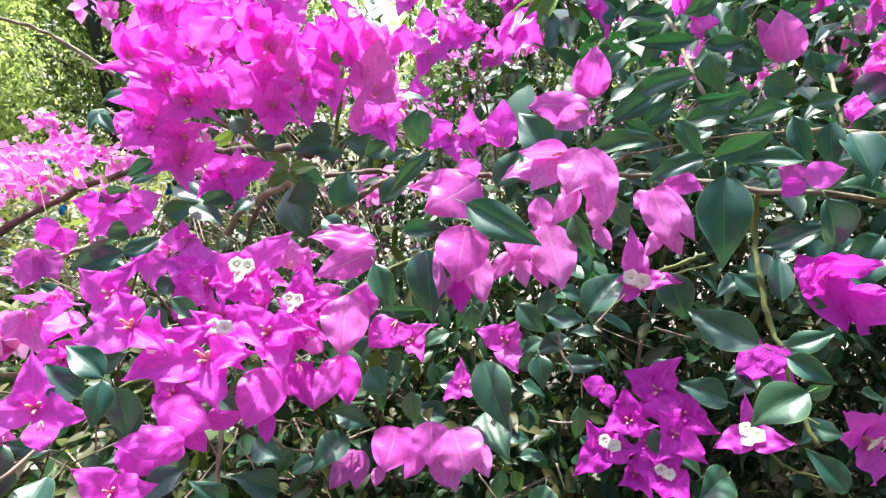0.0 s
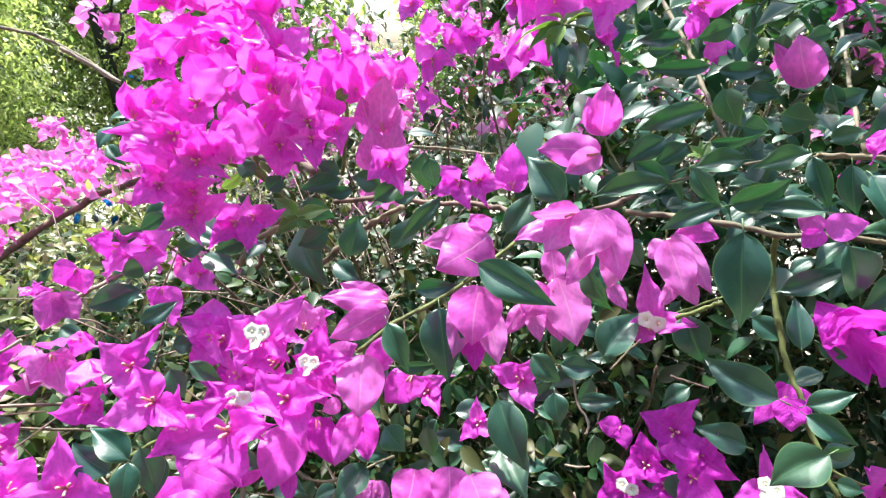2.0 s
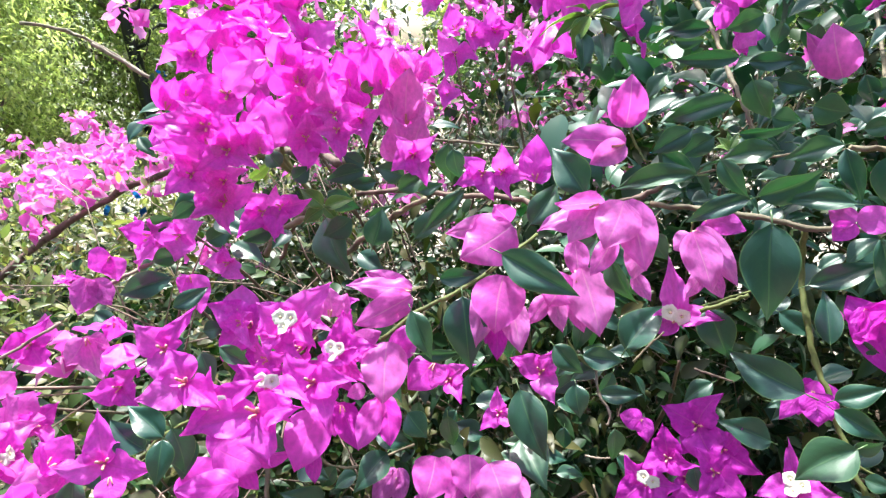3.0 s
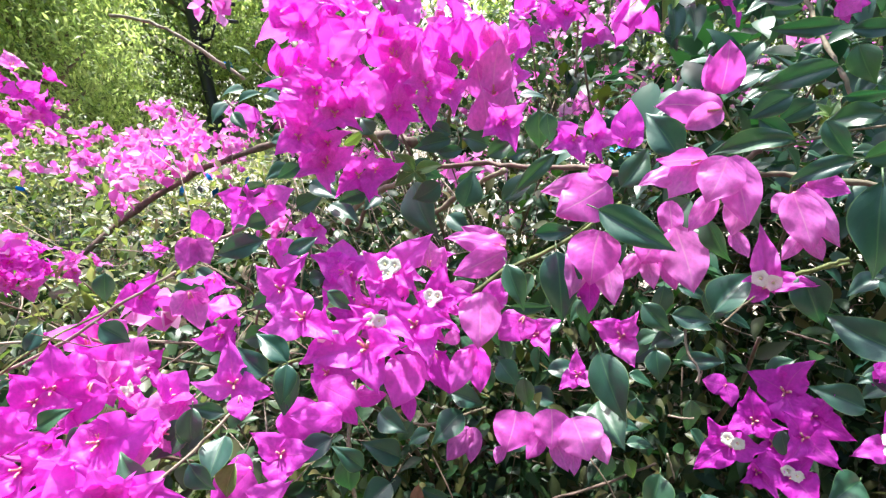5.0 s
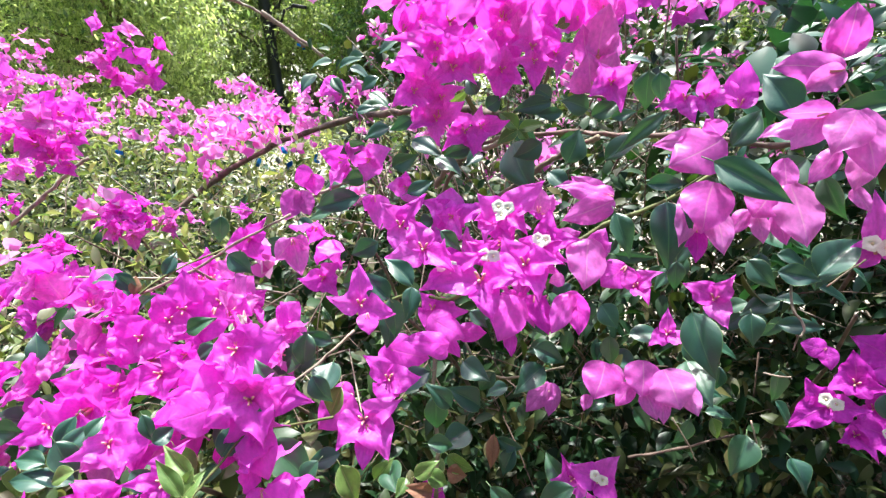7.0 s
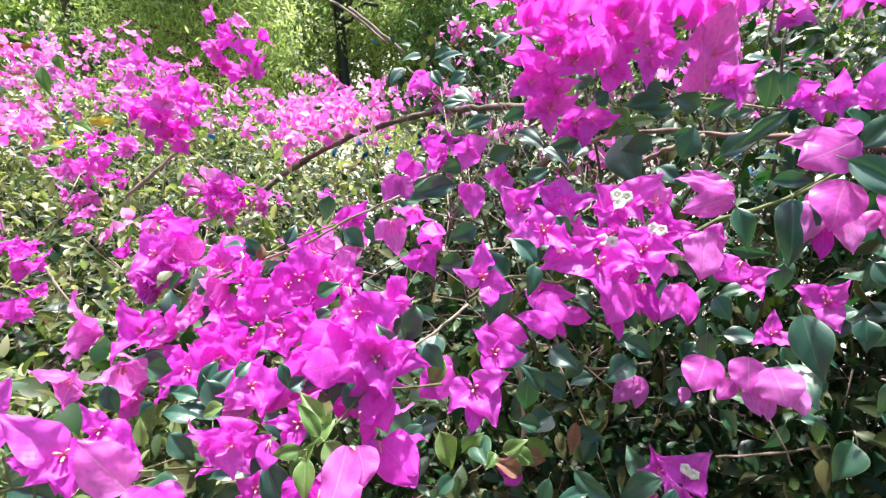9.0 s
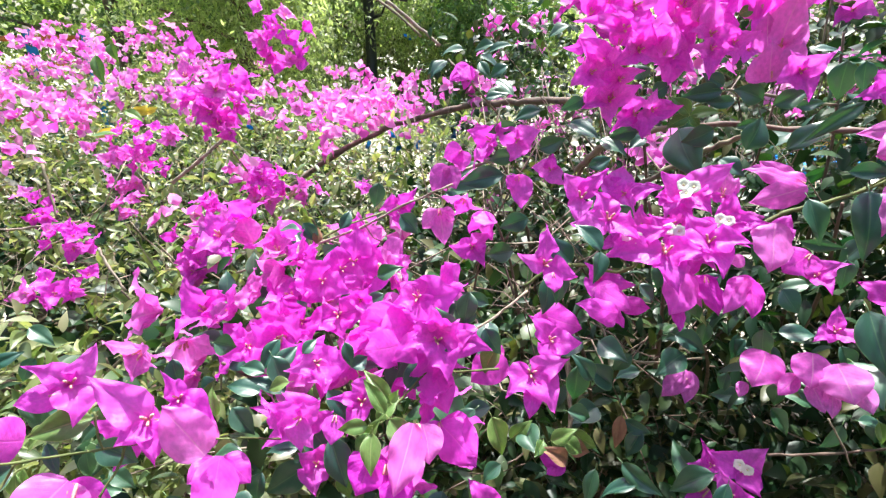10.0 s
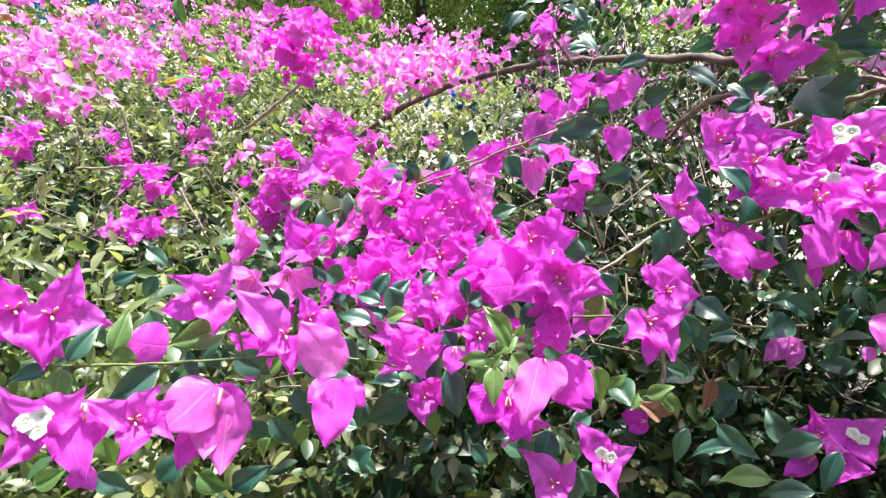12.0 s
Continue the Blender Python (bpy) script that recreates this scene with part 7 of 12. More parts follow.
bloom(C, (-0.165, 0.330, 1.126), (-0.30, -0.86, 0.42), 0.0253, 'magenta', 'bud', 'flare', ((-0.165, 0.330, 1.126), (-0.175, 0.323, 1.145), 0.0166, (0.07, -0.95, -0.31)), ((-0.165, 0.330, 1.126), (-0.149, 0.308, 1.141), 0.0173, (-0.84, -0.53, 0.13)), ((-0.165, 0.330, 1.126), (-0.168, 0.310, 1.118), 0.0181, (-0.29, -0.33, 0.90)))
bloom(C, (-0.108, 0.344, 1.118), (-0.39, -0.82, 0.41), 0.0177, 'magenta', 'bud', 'flare', ((-0.108, 0.344, 1.118), (-0.123, 0.341, 1.125), 0.0152, (0.27, -0.94, 0.20)), ((-0.108, 0.344, 1.118), (-0.099, 0.331, 1.128), 0.0145, (-0.85, -0.52, 0.12)), ((-0.108, 0.344, 1.118), (-0.113, 0.330, 1.109), 0.0149, (-0.30, -0.45, 0.84)))
bloom(C, (-0.188, 0.345, 1.151), (-0.27, -0.89, 0.38), 0.0215, 'magenta', 'bud', 'flare', ((-0.188, 0.345, 1.151), (-0.180, 0.329, 1.167), 0.0132, (-0.78, -0.59, -0.21)), ((-0.188, 0.345, 1.151), (-0.180, 0.322, 1.143), 0.0131, (-0.58, -0.42, 0.70)), ((-0.188, 0.345, 1.151), (-0.200, 0.335, 1.155), 0.0154, (0.66, -0.71, 0.24)))
bloom(C, (-0.136, 0.356, 1.146), (-0.35, -0.86, 0.37), 0.0218, 'magenta', 'bud', 'flare', ((-0.136, 0.356, 1.146), (-0.146, 0.338, 1.136), 0.0156, (-0.09, -0.45, 0.89)), ((-0.136, 0.356, 1.146), (-0.142, 0.355, 1.162), 0.0121, (-0.18, -0.97, -0.14)), ((-0.136, 0.356, 1.146), (-0.124, 0.334, 1.151), 0.0127, (-0.87, -0.38, 0.31)))
bloom(C, (-0.097, 0.346, 1.124), (-0.41, -0.82, 0.40), 0.0212, 'magenta', 'bud', 'flare', ((-0.097, 0.346, 1.124), (-0.106, 0.344, 1.139), 0.0134, (-0.10, -0.97, -0.21)), ((-0.097, 0.346, 1.124), (-0.087, 0.323, 1.125), 0.0137, (-0.81, -0.34, 0.47)), ((-0.097, 0.346, 1.124), (-0.110, 0.332, 1.117), 0.0152, (0.05, -0.47, 0.88)))
bloom(C, (-0.109, 0.330, 1.133), (-0.40, -0.83, 0.39), 0.0248, 'magenta', 'bud', 'flare', ((-0.109, 0.330, 1.133), (-0.100, 0.313, 1.119), 0.0155, (-0.50, -0.67, 0.55)), ((-0.109, 0.330, 1.133), (-0.127, 0.331, 1.138), 0.0173, (0.05, -0.95, 0.31)), ((-0.109, 0.330, 1.133), (-0.099, 0.307, 1.152), 0.0179, (-0.90, -0.42, -0.05)))
bloom(C, (-0.144, 0.341, 1.157), (-0.34, -0.87, 0.36), 0.0235, 'magenta', 'bud', 'flare', ((-0.144, 0.341, 1.157), (-0.131, 0.314, 1.166), 0.0146, (-0.90, -0.36, 0.22)), ((-0.144, 0.341, 1.157), (-0.149, 0.324, 1.144), 0.0141, (-0.27, -0.54, 0.80)), ((-0.144, 0.341, 1.157), (-0.155, 0.336, 1.169), 0.0158, (0.18, -0.95, -0.24)))
bloom(C, (-0.183, 0.340, 1.106), (-0.27, -0.85, 0.45), 0.0243, 'magenta', 'bud', 'flare', ((-0.183, 0.340, 1.106), (-0.201, 0.322, 1.107), 0.0189, (0.52, -0.49, 0.69)), ((-0.183, 0.340, 1.106), (-0.190, 0.340, 1.128), 0.0172, (-0.14, -0.99, -0.03)), ((-0.183, 0.340, 1.106), (-0.166, 0.323, 1.097), 0.0171, (-0.43, -0.72, 0.54)))
bloom(C, (-0.109, 0.341, 1.111), (-0.39, -0.82, 0.42), 0.0266, 'magenta', 'bud', 'flare', ((-0.109, 0.341, 1.111), (-0.126, 0.329, 1.110), 0.0192, (0.37, -0.61, 0.70)), ((-0.109, 0.341, 1.111), (-0.114, 0.328, 1.136), 0.0182, (-0.45, -0.76, -0.46)), ((-0.109, 0.341, 1.111), (-0.094, 0.315, 1.118), 0.0168, (-0.84, -0.40, 0.36)))
bloom(C, (-0.141, 0.338, 1.131), (-0.34, -0.85, 0.40), 0.0225, 'magenta', 'bud', 'flare', ((-0.141, 0.338, 1.131), (-0.135, 0.331, 1.150), 0.0172, (-0.58, -0.81, -0.08)), ((-0.141, 0.338, 1.131), (-0.135, 0.315, 1.122), 0.0164, (-0.57, -0.41, 0.71)), ((-0.141, 0.338, 1.131), (-0.161, 0.333, 1.124), 0.0191, (0.01, -0.83, 0.55)))
bloom(C, (-0.105, 0.349, 1.159), (-0.40, -0.85, 0.34), 0.0187, 'magenta', 'bud', 'flare', ((-0.105, 0.349, 1.159), (-0.119, 0.347, 1.159), 0.0143, (0.08, -0.92, 0.39)), ((-0.105, 0.349, 1.159), (-0.097, 0.339, 1.173), 0.0158, (-0.74, -0.67, -0.05)), ((-0.105, 0.349, 1.159), (-0.100, 0.327, 1.154), 0.0116, (-0.71, -0.29, 0.64)))
bloom(C, (-0.115, 0.346, 1.099), (-0.38, -0.81, 0.44), 0.0237, 'magenta', 'bud', 'flare', ((-0.115, 0.346, 1.099), (-0.117, 0.331, 1.124), 0.0152, (-0.56, -0.69, -0.46)), ((-0.115, 0.346, 1.099), (-0.105, 0.322, 1.102), 0.0146, (-0.84, -0.26, 0.48)), ((-0.115, 0.346, 1.099), (-0.124, 0.334, 1.091), 0.0149, (-0.08, -0.52, 0.85)))
bloom(C, (-0.114, 0.326, 1.078), (-0.38, -0.79, 0.48), 0.0216, 'magenta', 'bud', 'flare', ((-0.114, 0.326, 1.078), (-0.131, 0.325, 1.086), 0.0157, (0.22, -0.94, 0.27)), ((-0.114, 0.326, 1.078), (-0.105, 0.312, 1.092), 0.0137, (-0.87, -0.49, 0.07)), ((-0.114, 0.326, 1.078), (-0.111, 0.303, 1.073), 0.0151, (-0.60, -0.26, 0.75)))
bloom(C, (-0.125, 0.333, 1.079), (-0.37, -0.80, 0.47), 0.0220, 'magenta', 'bud', 'flare', ((-0.125, 0.333, 1.079), (-0.137, 0.323, 1.087), 0.0130, (0.68, -0.71, 0.16)), ((-0.125, 0.333, 1.079), (-0.118, 0.319, 1.103), 0.0126, (-0.77, -0.62, -0.16)), ((-0.125, 0.333, 1.079), (-0.124, 0.318, 1.068), 0.0125, (-0.41, -0.53, 0.74)))
bloom(C, (-0.127, 0.339, 1.109), (-0.36, -0.83, 0.43), 0.0269, 'magenta', 'bud', 'flare', ((-0.127, 0.339, 1.109), (-0.126, 0.311, 1.097), 0.0151, (-0.48, -0.37, 0.80)), ((-0.127, 0.339, 1.109), (-0.147, 0.327, 1.118), 0.0184, (0.58, -0.77, 0.27)), ((-0.127, 0.339, 1.109), (-0.116, 0.330, 1.131), 0.0172, (-0.65, -0.76, 0.03)))
stem(C, 0.0020, 'green', (-0.114, 0.346, 1.129), (-0.078, 0.347, 1.132))
stem(C, 0.0033, 'green', (-0.270, 0.295, 1.056), (-0.248, 0.303, 1.075), (-0.218, 0.307, 1.086), (-0.176, 0.299, 1.092), (-0.150, 0.322, 1.122), (-0.128, 0.339, 1.139))
stem(C, 0.0019, 'green', (-0.170, 0.292, 1.103), (-0.167, 0.319, 1.115), (-0.149, 0.338, 1.136), (-0.131, 0.349, 1.137))
J = branch("pale lilac flowers and leaves on a thin branch")
root(J, (-0.417, 0.625, 1.027), (-0.412, 0.633, 0.0))
bloom(J, (-0.443, 0.496, 1.118), (0.06, -0.22, -0.97), 0.0310, 'lilac', '', 'cup', ((-0.442, 0.494, 1.120), (-0.456, 0.480, 1.080), 0.0339, (-0.30, 0.93, -0.23)), ((-0.439, 0.497, 1.117), (-0.425, 0.494, 1.084), 0.0299, (-0.28, 0.93, -0.23)), ((-0.447, 0.496, 1.117), (-0.442, 0.491, 1.089), 0.0291, (-0.29, 0.93, -0.22)))
bloom(J, (-0.427, 0.518, 1.137), (-0.41, -0.30, -0.86), 0.0215, 'magenta', '', 'cup', ((-0.426, 0.518, 1.138), (-0.451, 0.509, 1.126), 0.0305, (-0.28, 0.94, -0.18)), ((-0.428, 0.517, 1.136), (-0.423, 0.513, 1.107), 0.0260, (-0.26, 0.94, -0.20)))
bloom(J, (-0.494, 0.450, 1.062), (0.36, -0.86, 0.37), 0.0327, 'magenta', 'bud', 'flare', ((-0.494, 0.450, 1.062), (-0.510, 0.427, 1.068), 0.0316, (0.82, -0.48, 0.30)), ((-0.494, 0.450, 1.062), (-0.470, 0.450, 1.088), 0.0292, (0.00, -1.00, -0.02)), ((-0.494, 0.450, 1.062), (-0.475, 0.433, 1.040), 0.0306, (0.13, -0.70, 0.70)))
leaf(J, (-0.639, 0.674, 0.953), (-0.578, 0.689, 0.922), 0.0479, (0.38, -0.86, 0.33), 'green')
leaf(J, (-0.360, 0.517, 1.107), (-0.426, 0.498, 1.093), 0.0329, (0.15, -0.87, 0.47), 'green')
flower(J, (-0.389, 0.551, 1.147), (-0.50, -0.80, 0.34), 0.0393, 45, 40, 'magenta', 'bud')
leaf(J, (-0.428, 0.613, 1.091), (-0.484, 0.604, 1.069), 0.0308, (0.08, -0.27, 0.96), 'green')
leaf(J, (-0.418, 0.597, 1.056), (-0.499, 0.593, 1.047), 0.0359, (-0.15, -0.25, 0.96), 'green')
leaf(J, (-0.435, 0.480, 1.083), (-0.406, 0.474, 1.068), 0.0223, (-0.09, -0.60, 0.79), 'green')
stem(J, 0.0053, 'pale', (-0.442, 0.498, 1.104), (-0.426, 0.520, 1.106), (-0.415, 0.553, 1.107), (-0.400, 0.597, 1.108))
stem(J, 0.0022, 'bark', (-0.494, 0.554, 1.055), (-0.468, 0.568, 1.037), (-0.446, 0.585, 0.999))
K = branch("open magenta flowers hanging under the main cluster")
root(K, (-0.259, 0.382, 1.016), (-0.257, 0.739, 0.0))
bloom(K, (-0.239, 0.237, 1.114), (0.46, -0.65, 0.61), 0.0292, 'magenta', 'bud', 'flare', ((-0.239, 0.237, 1.114), (-0.236, 0.239, 1.146), 0.0210, (0.52, -0.86, 0.01)), ((-0.239, 0.237, 1.114), (-0.250, 0.216, 1.128), 0.0196, (0.90, -0.23, 0.37)), ((-0.239, 0.237, 1.114), (-0.212, 0.229, 1.111), 0.0239, (-0.08, -0.59, 0.81)))
bloom(K, (-0.229, 0.227, 1.113), (0.28, -0.62, -0.73), 0.0152, 'magenta', '', 'cup', ((-0.229, 0.227, 1.113), (-0.224, 0.216, 1.101), 0.0177, (-0.44, 0.60, -0.67)))
bloom(K, (-0.251, 0.308, 1.025), (0.82, -0.08, -0.56), 0.0293, 'magenta', '', 'cup', ((-0.251, 0.304, 1.026), (-0.208, 0.314, 1.011), 0.0359, (-0.36, 0.69, -0.63)), ((-0.251, 0.311, 1.023), (-0.240, 0.296, 1.001), 0.0230, (-0.39, 0.67, -0.63)))
bloom(K, (-0.231, 0.260, 1.025), (0.37, -0.60, 0.71), 0.0286, 'magenta', 'bud', 'flare', ((-0.231, 0.260, 1.025), (-0.244, 0.253, 1.051), 0.0220, (0.79, -0.56, 0.23)), ((-0.231, 0.260, 1.025), (-0.204, 0.259, 1.032), 0.0240, (-0.22, -0.68, 0.69)), ((-0.231, 0.260, 1.025), (-0.221, 0.235, 1.019), 0.0257, (0.20, -0.13, 0.97)))
leaf(K, (-0.250, 0.322, 1.058), (-0.244, 0.298, 1.028), 0.0250, (0.40, -0.67, 0.62), 'green')
leaf(K, (-0.218, 0.246, 1.116), (-0.239, 0.248, 1.137), 0.0214, (0.46, -0.72, 0.52), 'green')
M = branch("shaded magenta flowers among blue-green leaves")
root(M, (-0.426, 0.676, 1.110), (-0.496, 1.171, 0.0))
bloom(M, (-0.350, 0.539, 1.153), (0.16, -0.96, 0.25), 0.0339, 'magenta', 'bud', 'flare', ((-0.350, 0.539, 1.153), (-0.376, 0.520, 1.172), 0.0302, (0.58, -0.82, -0.00)), ((-0.350, 0.539, 1.153), (-0.321, 0.529, 1.171), 0.0367, (-0.31, -0.95, -0.02)), ((-0.350, 0.539, 1.153), (-0.346, 0.519, 1.131), 0.0362, (0.12, -0.73, 0.68)))
bloom(M, (-0.341, 0.524, 1.108), (-0.07, -0.26, -0.96), 0.0306, 'magenta', '', 'cup', ((-0.339, 0.523, 1.109), (-0.331, 0.512, 1.062), 0.0300, (-0.14, 0.96, -0.25)), ((-0.343, 0.525, 1.106), (-0.355, 0.518, 1.087), 0.0259, (-0.16, 0.96, -0.23)))
bloom(M, (-0.299, 0.539, 1.116), (0.09, -0.95, 0.30), 0.0260, 'magenta', 'bud', 'flare', ((-0.299, 0.539, 1.116), (-0.318, 0.521, 1.120), 0.0269, (0.67, -0.69, 0.26)), ((-0.299, 0.539, 1.116), (-0.281, 0.521, 1.105), 0.0249, (-0.33, -0.71, 0.63)), ((-0.299, 0.539, 1.116), (-0.297, 0.526, 1.137), 0.0225, (0.07, -0.87, -0.49)))
bloom(M, (-0.435, 0.457, 1.064), (0.20, -0.27, -0.94), 0.0278, 'pink', '', 'cup', ((-0.436, 0.457, 1.066), (-0.421, 0.444, 1.017), 0.0300, (-0.28, 0.90, -0.32)), ((-0.437, 0.456, 1.063), (-0.454, 0.441, 1.038), 0.0291, (-0.31, 0.90, -0.31)), ((-0.433, 0.457, 1.063), (-0.412, 0.459, 1.050), 0.0238, (-0.27, 0.91, -0.30)))
bloom(M, (-0.363, 0.401, 1.042), (0.20, -0.88, 0.44), 0.0297, 'magenta', 'bud', 'flare', ((-0.363, 0.401, 1.042), (-0.383, 0.379, 1.045), 0.0283, (0.69, -0.57, 0.45)), ((-0.363, 0.401, 1.042), (-0.343, 0.383, 1.032), 0.0249, (-0.19, -0.66, 0.73)), ((-0.363, 0.401, 1.042), (-0.342, 0.396, 1.064), 0.0256, (-0.25, -0.97, 0.03)))
leaf(M, (-0.353, 0.536, 1.176), (-0.392, 0.527, 1.161), 0.0207, (0.19, -0.97, 0.13), 'green')
leaf(M, (-0.317, 0.537, 1.145), (-0.283, 0.542, 1.159), 0.0245, (0.09, -0.98, 0.15), 'green')
leaf(M, (-0.352, 0.530, 1.132), (-0.388, 0.521, 1.125), 0.0252, (0.19, -0.96, 0.19), 'green')
leaf(M, (-0.300, 0.426, 1.082), (-0.334, 0.416, 1.065), 0.0280, (0.13, -0.94, 0.30), 'green')
leaf(M, (-0.312, 0.411, 1.042), (-0.347, 0.402, 1.034), 0.0258, (0.15, -0.92, 0.36), 'green')
flower(M, (-0.399, 0.463, 1.087), (0.06, -0.77, -0.63), 0.0337, 34, 0, 'magenta', 'bud')
flower(M, (-0.353, 0.409, 1.088), (0.15, -0.66, -0.74), 0.0345, 28, 74, 'magenta', '')
leaf(M, (-0.652, 0.984, 1.231), (-0.676, 0.939, 1.207), 0.0369, (0.15, -0.54, 0.83), 'green')
leaf(M, (-0.613, 0.990, 1.256), (-0.664, 0.973, 1.251), 0.0346, (0.11, -0.50, 0.86), 'green')
leaf(M, (-0.605, 0.988, 1.174), (-0.594, 0.967, 1.213), 0.0349, (0.28, -0.61, 0.74), 'green')
leaf(M, (-0.546, 0.974, 1.162), (-0.486, 0.996, 1.174), 0.0395, (-0.01, -0.73, 0.68), 'green')
leaf(M, (-0.324, 0.555, 1.194), (-0.360, 0.541, 1.185), 0.0237, (0.35, -0.67, 0.65), 'green')
leaf(M, (-0.516, 0.432, 1.100), (-0.515, 0.418, 1.067), 0.0241, (0.43, -0.62, 0.66), 'green')
leaf(M, (-0.269, 0.481, 1.192), (-0.231, 0.466, 1.183), 0.0265, (-0.06, -0.53, 0.84), 'green')
leaf(M, (-0.226, 0.426, 1.186), (-0.193, 0.412, 1.178), 0.0239, (0.11, -0.53, 0.84), 'green')
leaf(M, (-0.570, 0.988, 1.244), (-0.520, 0.993, 1.226), 0.0343, (0.42, -0.42, 0.80), 'green')
leaf(M, (-0.531, 0.994, 1.190), (-0.475, 0.965, 1.169), 0.0390, (0.37, -0.43, 0.82), 'green')
flower(M, (-0.586, 0.960, 1.223), (-0.27, -0.63, -0.73), 0.0517, 18, 35, 'magenta', '')
stem(M, 0.0033, 'pale', (-0.685, 0.309, 0.981), (-0.594, 0.326, 1.023), (-0.498, 0.347, 1.065), (-0.444, 0.366, 1.097), (-0.385, 0.386, 1.126))
stem(M, 0.0057, 'bark', (-0.635, 0.953, 1.236), (-0.584, 0.948, 1.195), (-0.550, 0.981, 1.148), (-0.501, 1.019, 1.078))
stem(M, 0.0039, 'bark', (-0.551, 0.403, 1.033), (-0.516, 0.441, 0.981), (-0.467, 0.505, 0.915))
leaf(M, (-0.695, 1.055, 1.222), (-0.731, 1.034, 1.200), 0.0314, (0.15, -0.62, 0.77), 'green')
leaf(M, (-0.609, 1.017, 1.200), (-0.634, 0.984, 1.192), 0.0300, (0.15, -0.62, 0.77), 'green')
leaf(M, (-0.558, 1.047, 1.267), (-0.606, 1.033, 1.258), 0.0323, (0.15, -0.62, 0.77), 'green')
leaf(M, (-0.499, 0.973, 1.225), (-0.539, 0.954, 1.200), 0.0327, (0.15, -0.62, 0.77), 'green')
leaf(M, (-0.520, 0.888, 1.164), (-0.481, 0.887, 1.180), 0.0268, (0.15, -0.62, 0.77), 'green')
N = branch("pink hanging flower bunch above dark leaves")
root(N, (-0.077, 0.533, 0.915), (-0.048, 0.892, 0.0))
bloom(N, (-0.042, 0.337, 1.003), (-0.08, -0.70, -0.71), 0.0244, 'pink', '', 'cup', ((-0.040, 0.340, 1.014), (-0.049, 0.314, 0.989), 0.0398, (0.00, 0.69, -0.73)), ((-0.053, 0.325, 0.985), (-0.057, 0.314, 0.974), 0.0122, (-0.00, 0.71, -0.70)), ((-0.034, 0.344, 1.010), (-0.027, 0.325, 0.988), 0.0191, (0.05, 0.74, -0.67)))
bloom(N, (-0.011, 0.320, 1.016), (-0.06, -0.72, -0.69), 0.0241, 'pink', '', 'cup', ((-0.010, 0.326, 1.031), (-0.011, 0.302, 1.008), 0.0340, (0.09, 0.68, -0.73)), ((-0.017, 0.320, 1.009), (-0.031, 0.304, 0.993), 0.0171, (0.05, 0.70, -0.71)), ((-0.007, 0.314, 1.006), (0.004, 0.297, 0.990), 0.0179, (0.12, 0.71, -0.69)))
bloom(N, (0.013, 0.316, 1.017), (0.27, -0.72, -0.64), 0.0261, 'pink', '', 'cup', ((0.007, 0.319, 1.029), (0.019, 0.293, 1.008), 0.0364, (0.18, 0.67, -0.72)), ((0.008, 0.312, 1.007), (0.009, 0.294, 0.989), 0.0146, (0.14, 0.71, -0.70)), ((0.024, 0.318, 1.016), (0.036, 0.299, 0.999), 0.0193, (0.18, 0.72, -0.67)))
bloom(N, (-0.091, 0.409, 0.925), (-0.30, -0.68, -0.67), 0.0312, 'lilac', 'bud', 'cup', ((-0.091, 0.407, 0.927), (-0.115, 0.380, 0.902), 0.0274, (-0.08, 0.71, -0.69)), ((-0.087, 0.410, 0.925), (-0.089, 0.383, 0.898), 0.0223, (-0.06, 0.72, -0.70)), ((-0.095, 0.409, 0.924), (-0.100, 0.392, 0.906), 0.0270, (-0.07, 0.72, -0.69)))
bloom(N, (-0.243, 0.151, 0.908), (0.02, -0.63, 0.78), 0.0313, 'magenta', 'white', 'flare', ((-0.243, 0.151, 0.908), (-0.270, 0.151, 0.932), 0.0252, (0.46, -0.73, 0.51)), ((-0.243, 0.151, 0.908), (-0.225, 0.151, 0.931), 0.0205, (-0.45, -0.80, 0.40)), ((-0.243, 0.151, 0.908), (-0.230, 0.125, 0.906), 0.0257, (-0.25, -0.19, 0.95)))
bloom(N, (-0.276, 0.115, 0.895), (0.08, -0.57, 0.82), 0.0305, 'magenta', 'bud', 'flare', ((-0.276, 0.115, 0.895), (-0.304, 0.115, 0.920), 0.0288, (0.52, -0.65, 0.56)), ((-0.276, 0.115, 0.895), (-0.265, 0.121, 0.919), 0.0211, (-0.24, -0.92, 0.31)), ((-0.276, 0.115, 0.895), (-0.270, 0.088, 0.894), 0.0266, (-0.05, -0.05, 1.00)))
leaf(N, (-0.291, 0.142, 0.924), (-0.292, 0.115, 0.906), 0.0252, (0.13, -0.55, 0.82), 'green')
bloom(N, (-0.033, 0.318, 0.885), (-0.29, -0.71, 0.64), 0.0314, 'magenta', 'white', 'flare', ((-0.033, 0.318, 0.885), (-0.023, 0.317, 0.917), 0.0259, (-0.55, -0.82, 0.13)), ((-0.033, 0.318, 0.885), (-0.065, 0.316, 0.895), 0.0286, (0.21, -0.79, 0.58)), ((-0.033, 0.318, 0.885), (-0.024, 0.293, 0.885), 0.0280, (-0.58, -0.22, 0.78)))
bloom(N, (-0.041, 0.300, 0.865), (-0.28, -0.69, 0.67), 0.0255, 'magenta', 'bud', 'flare', ((-0.041, 0.300, 0.865), (-0.028, 0.282, 0.877), 0.0266, (-0.83, -0.29, 0.48)), ((-0.041, 0.300, 0.865), (-0.047, 0.276, 0.860), 0.0209, (-0.17, -0.15, 0.97)), ((-0.041, 0.300, 0.865), (-0.056, 0.302, 0.887), 0.0202, (0.11, -0.98, 0.18)))
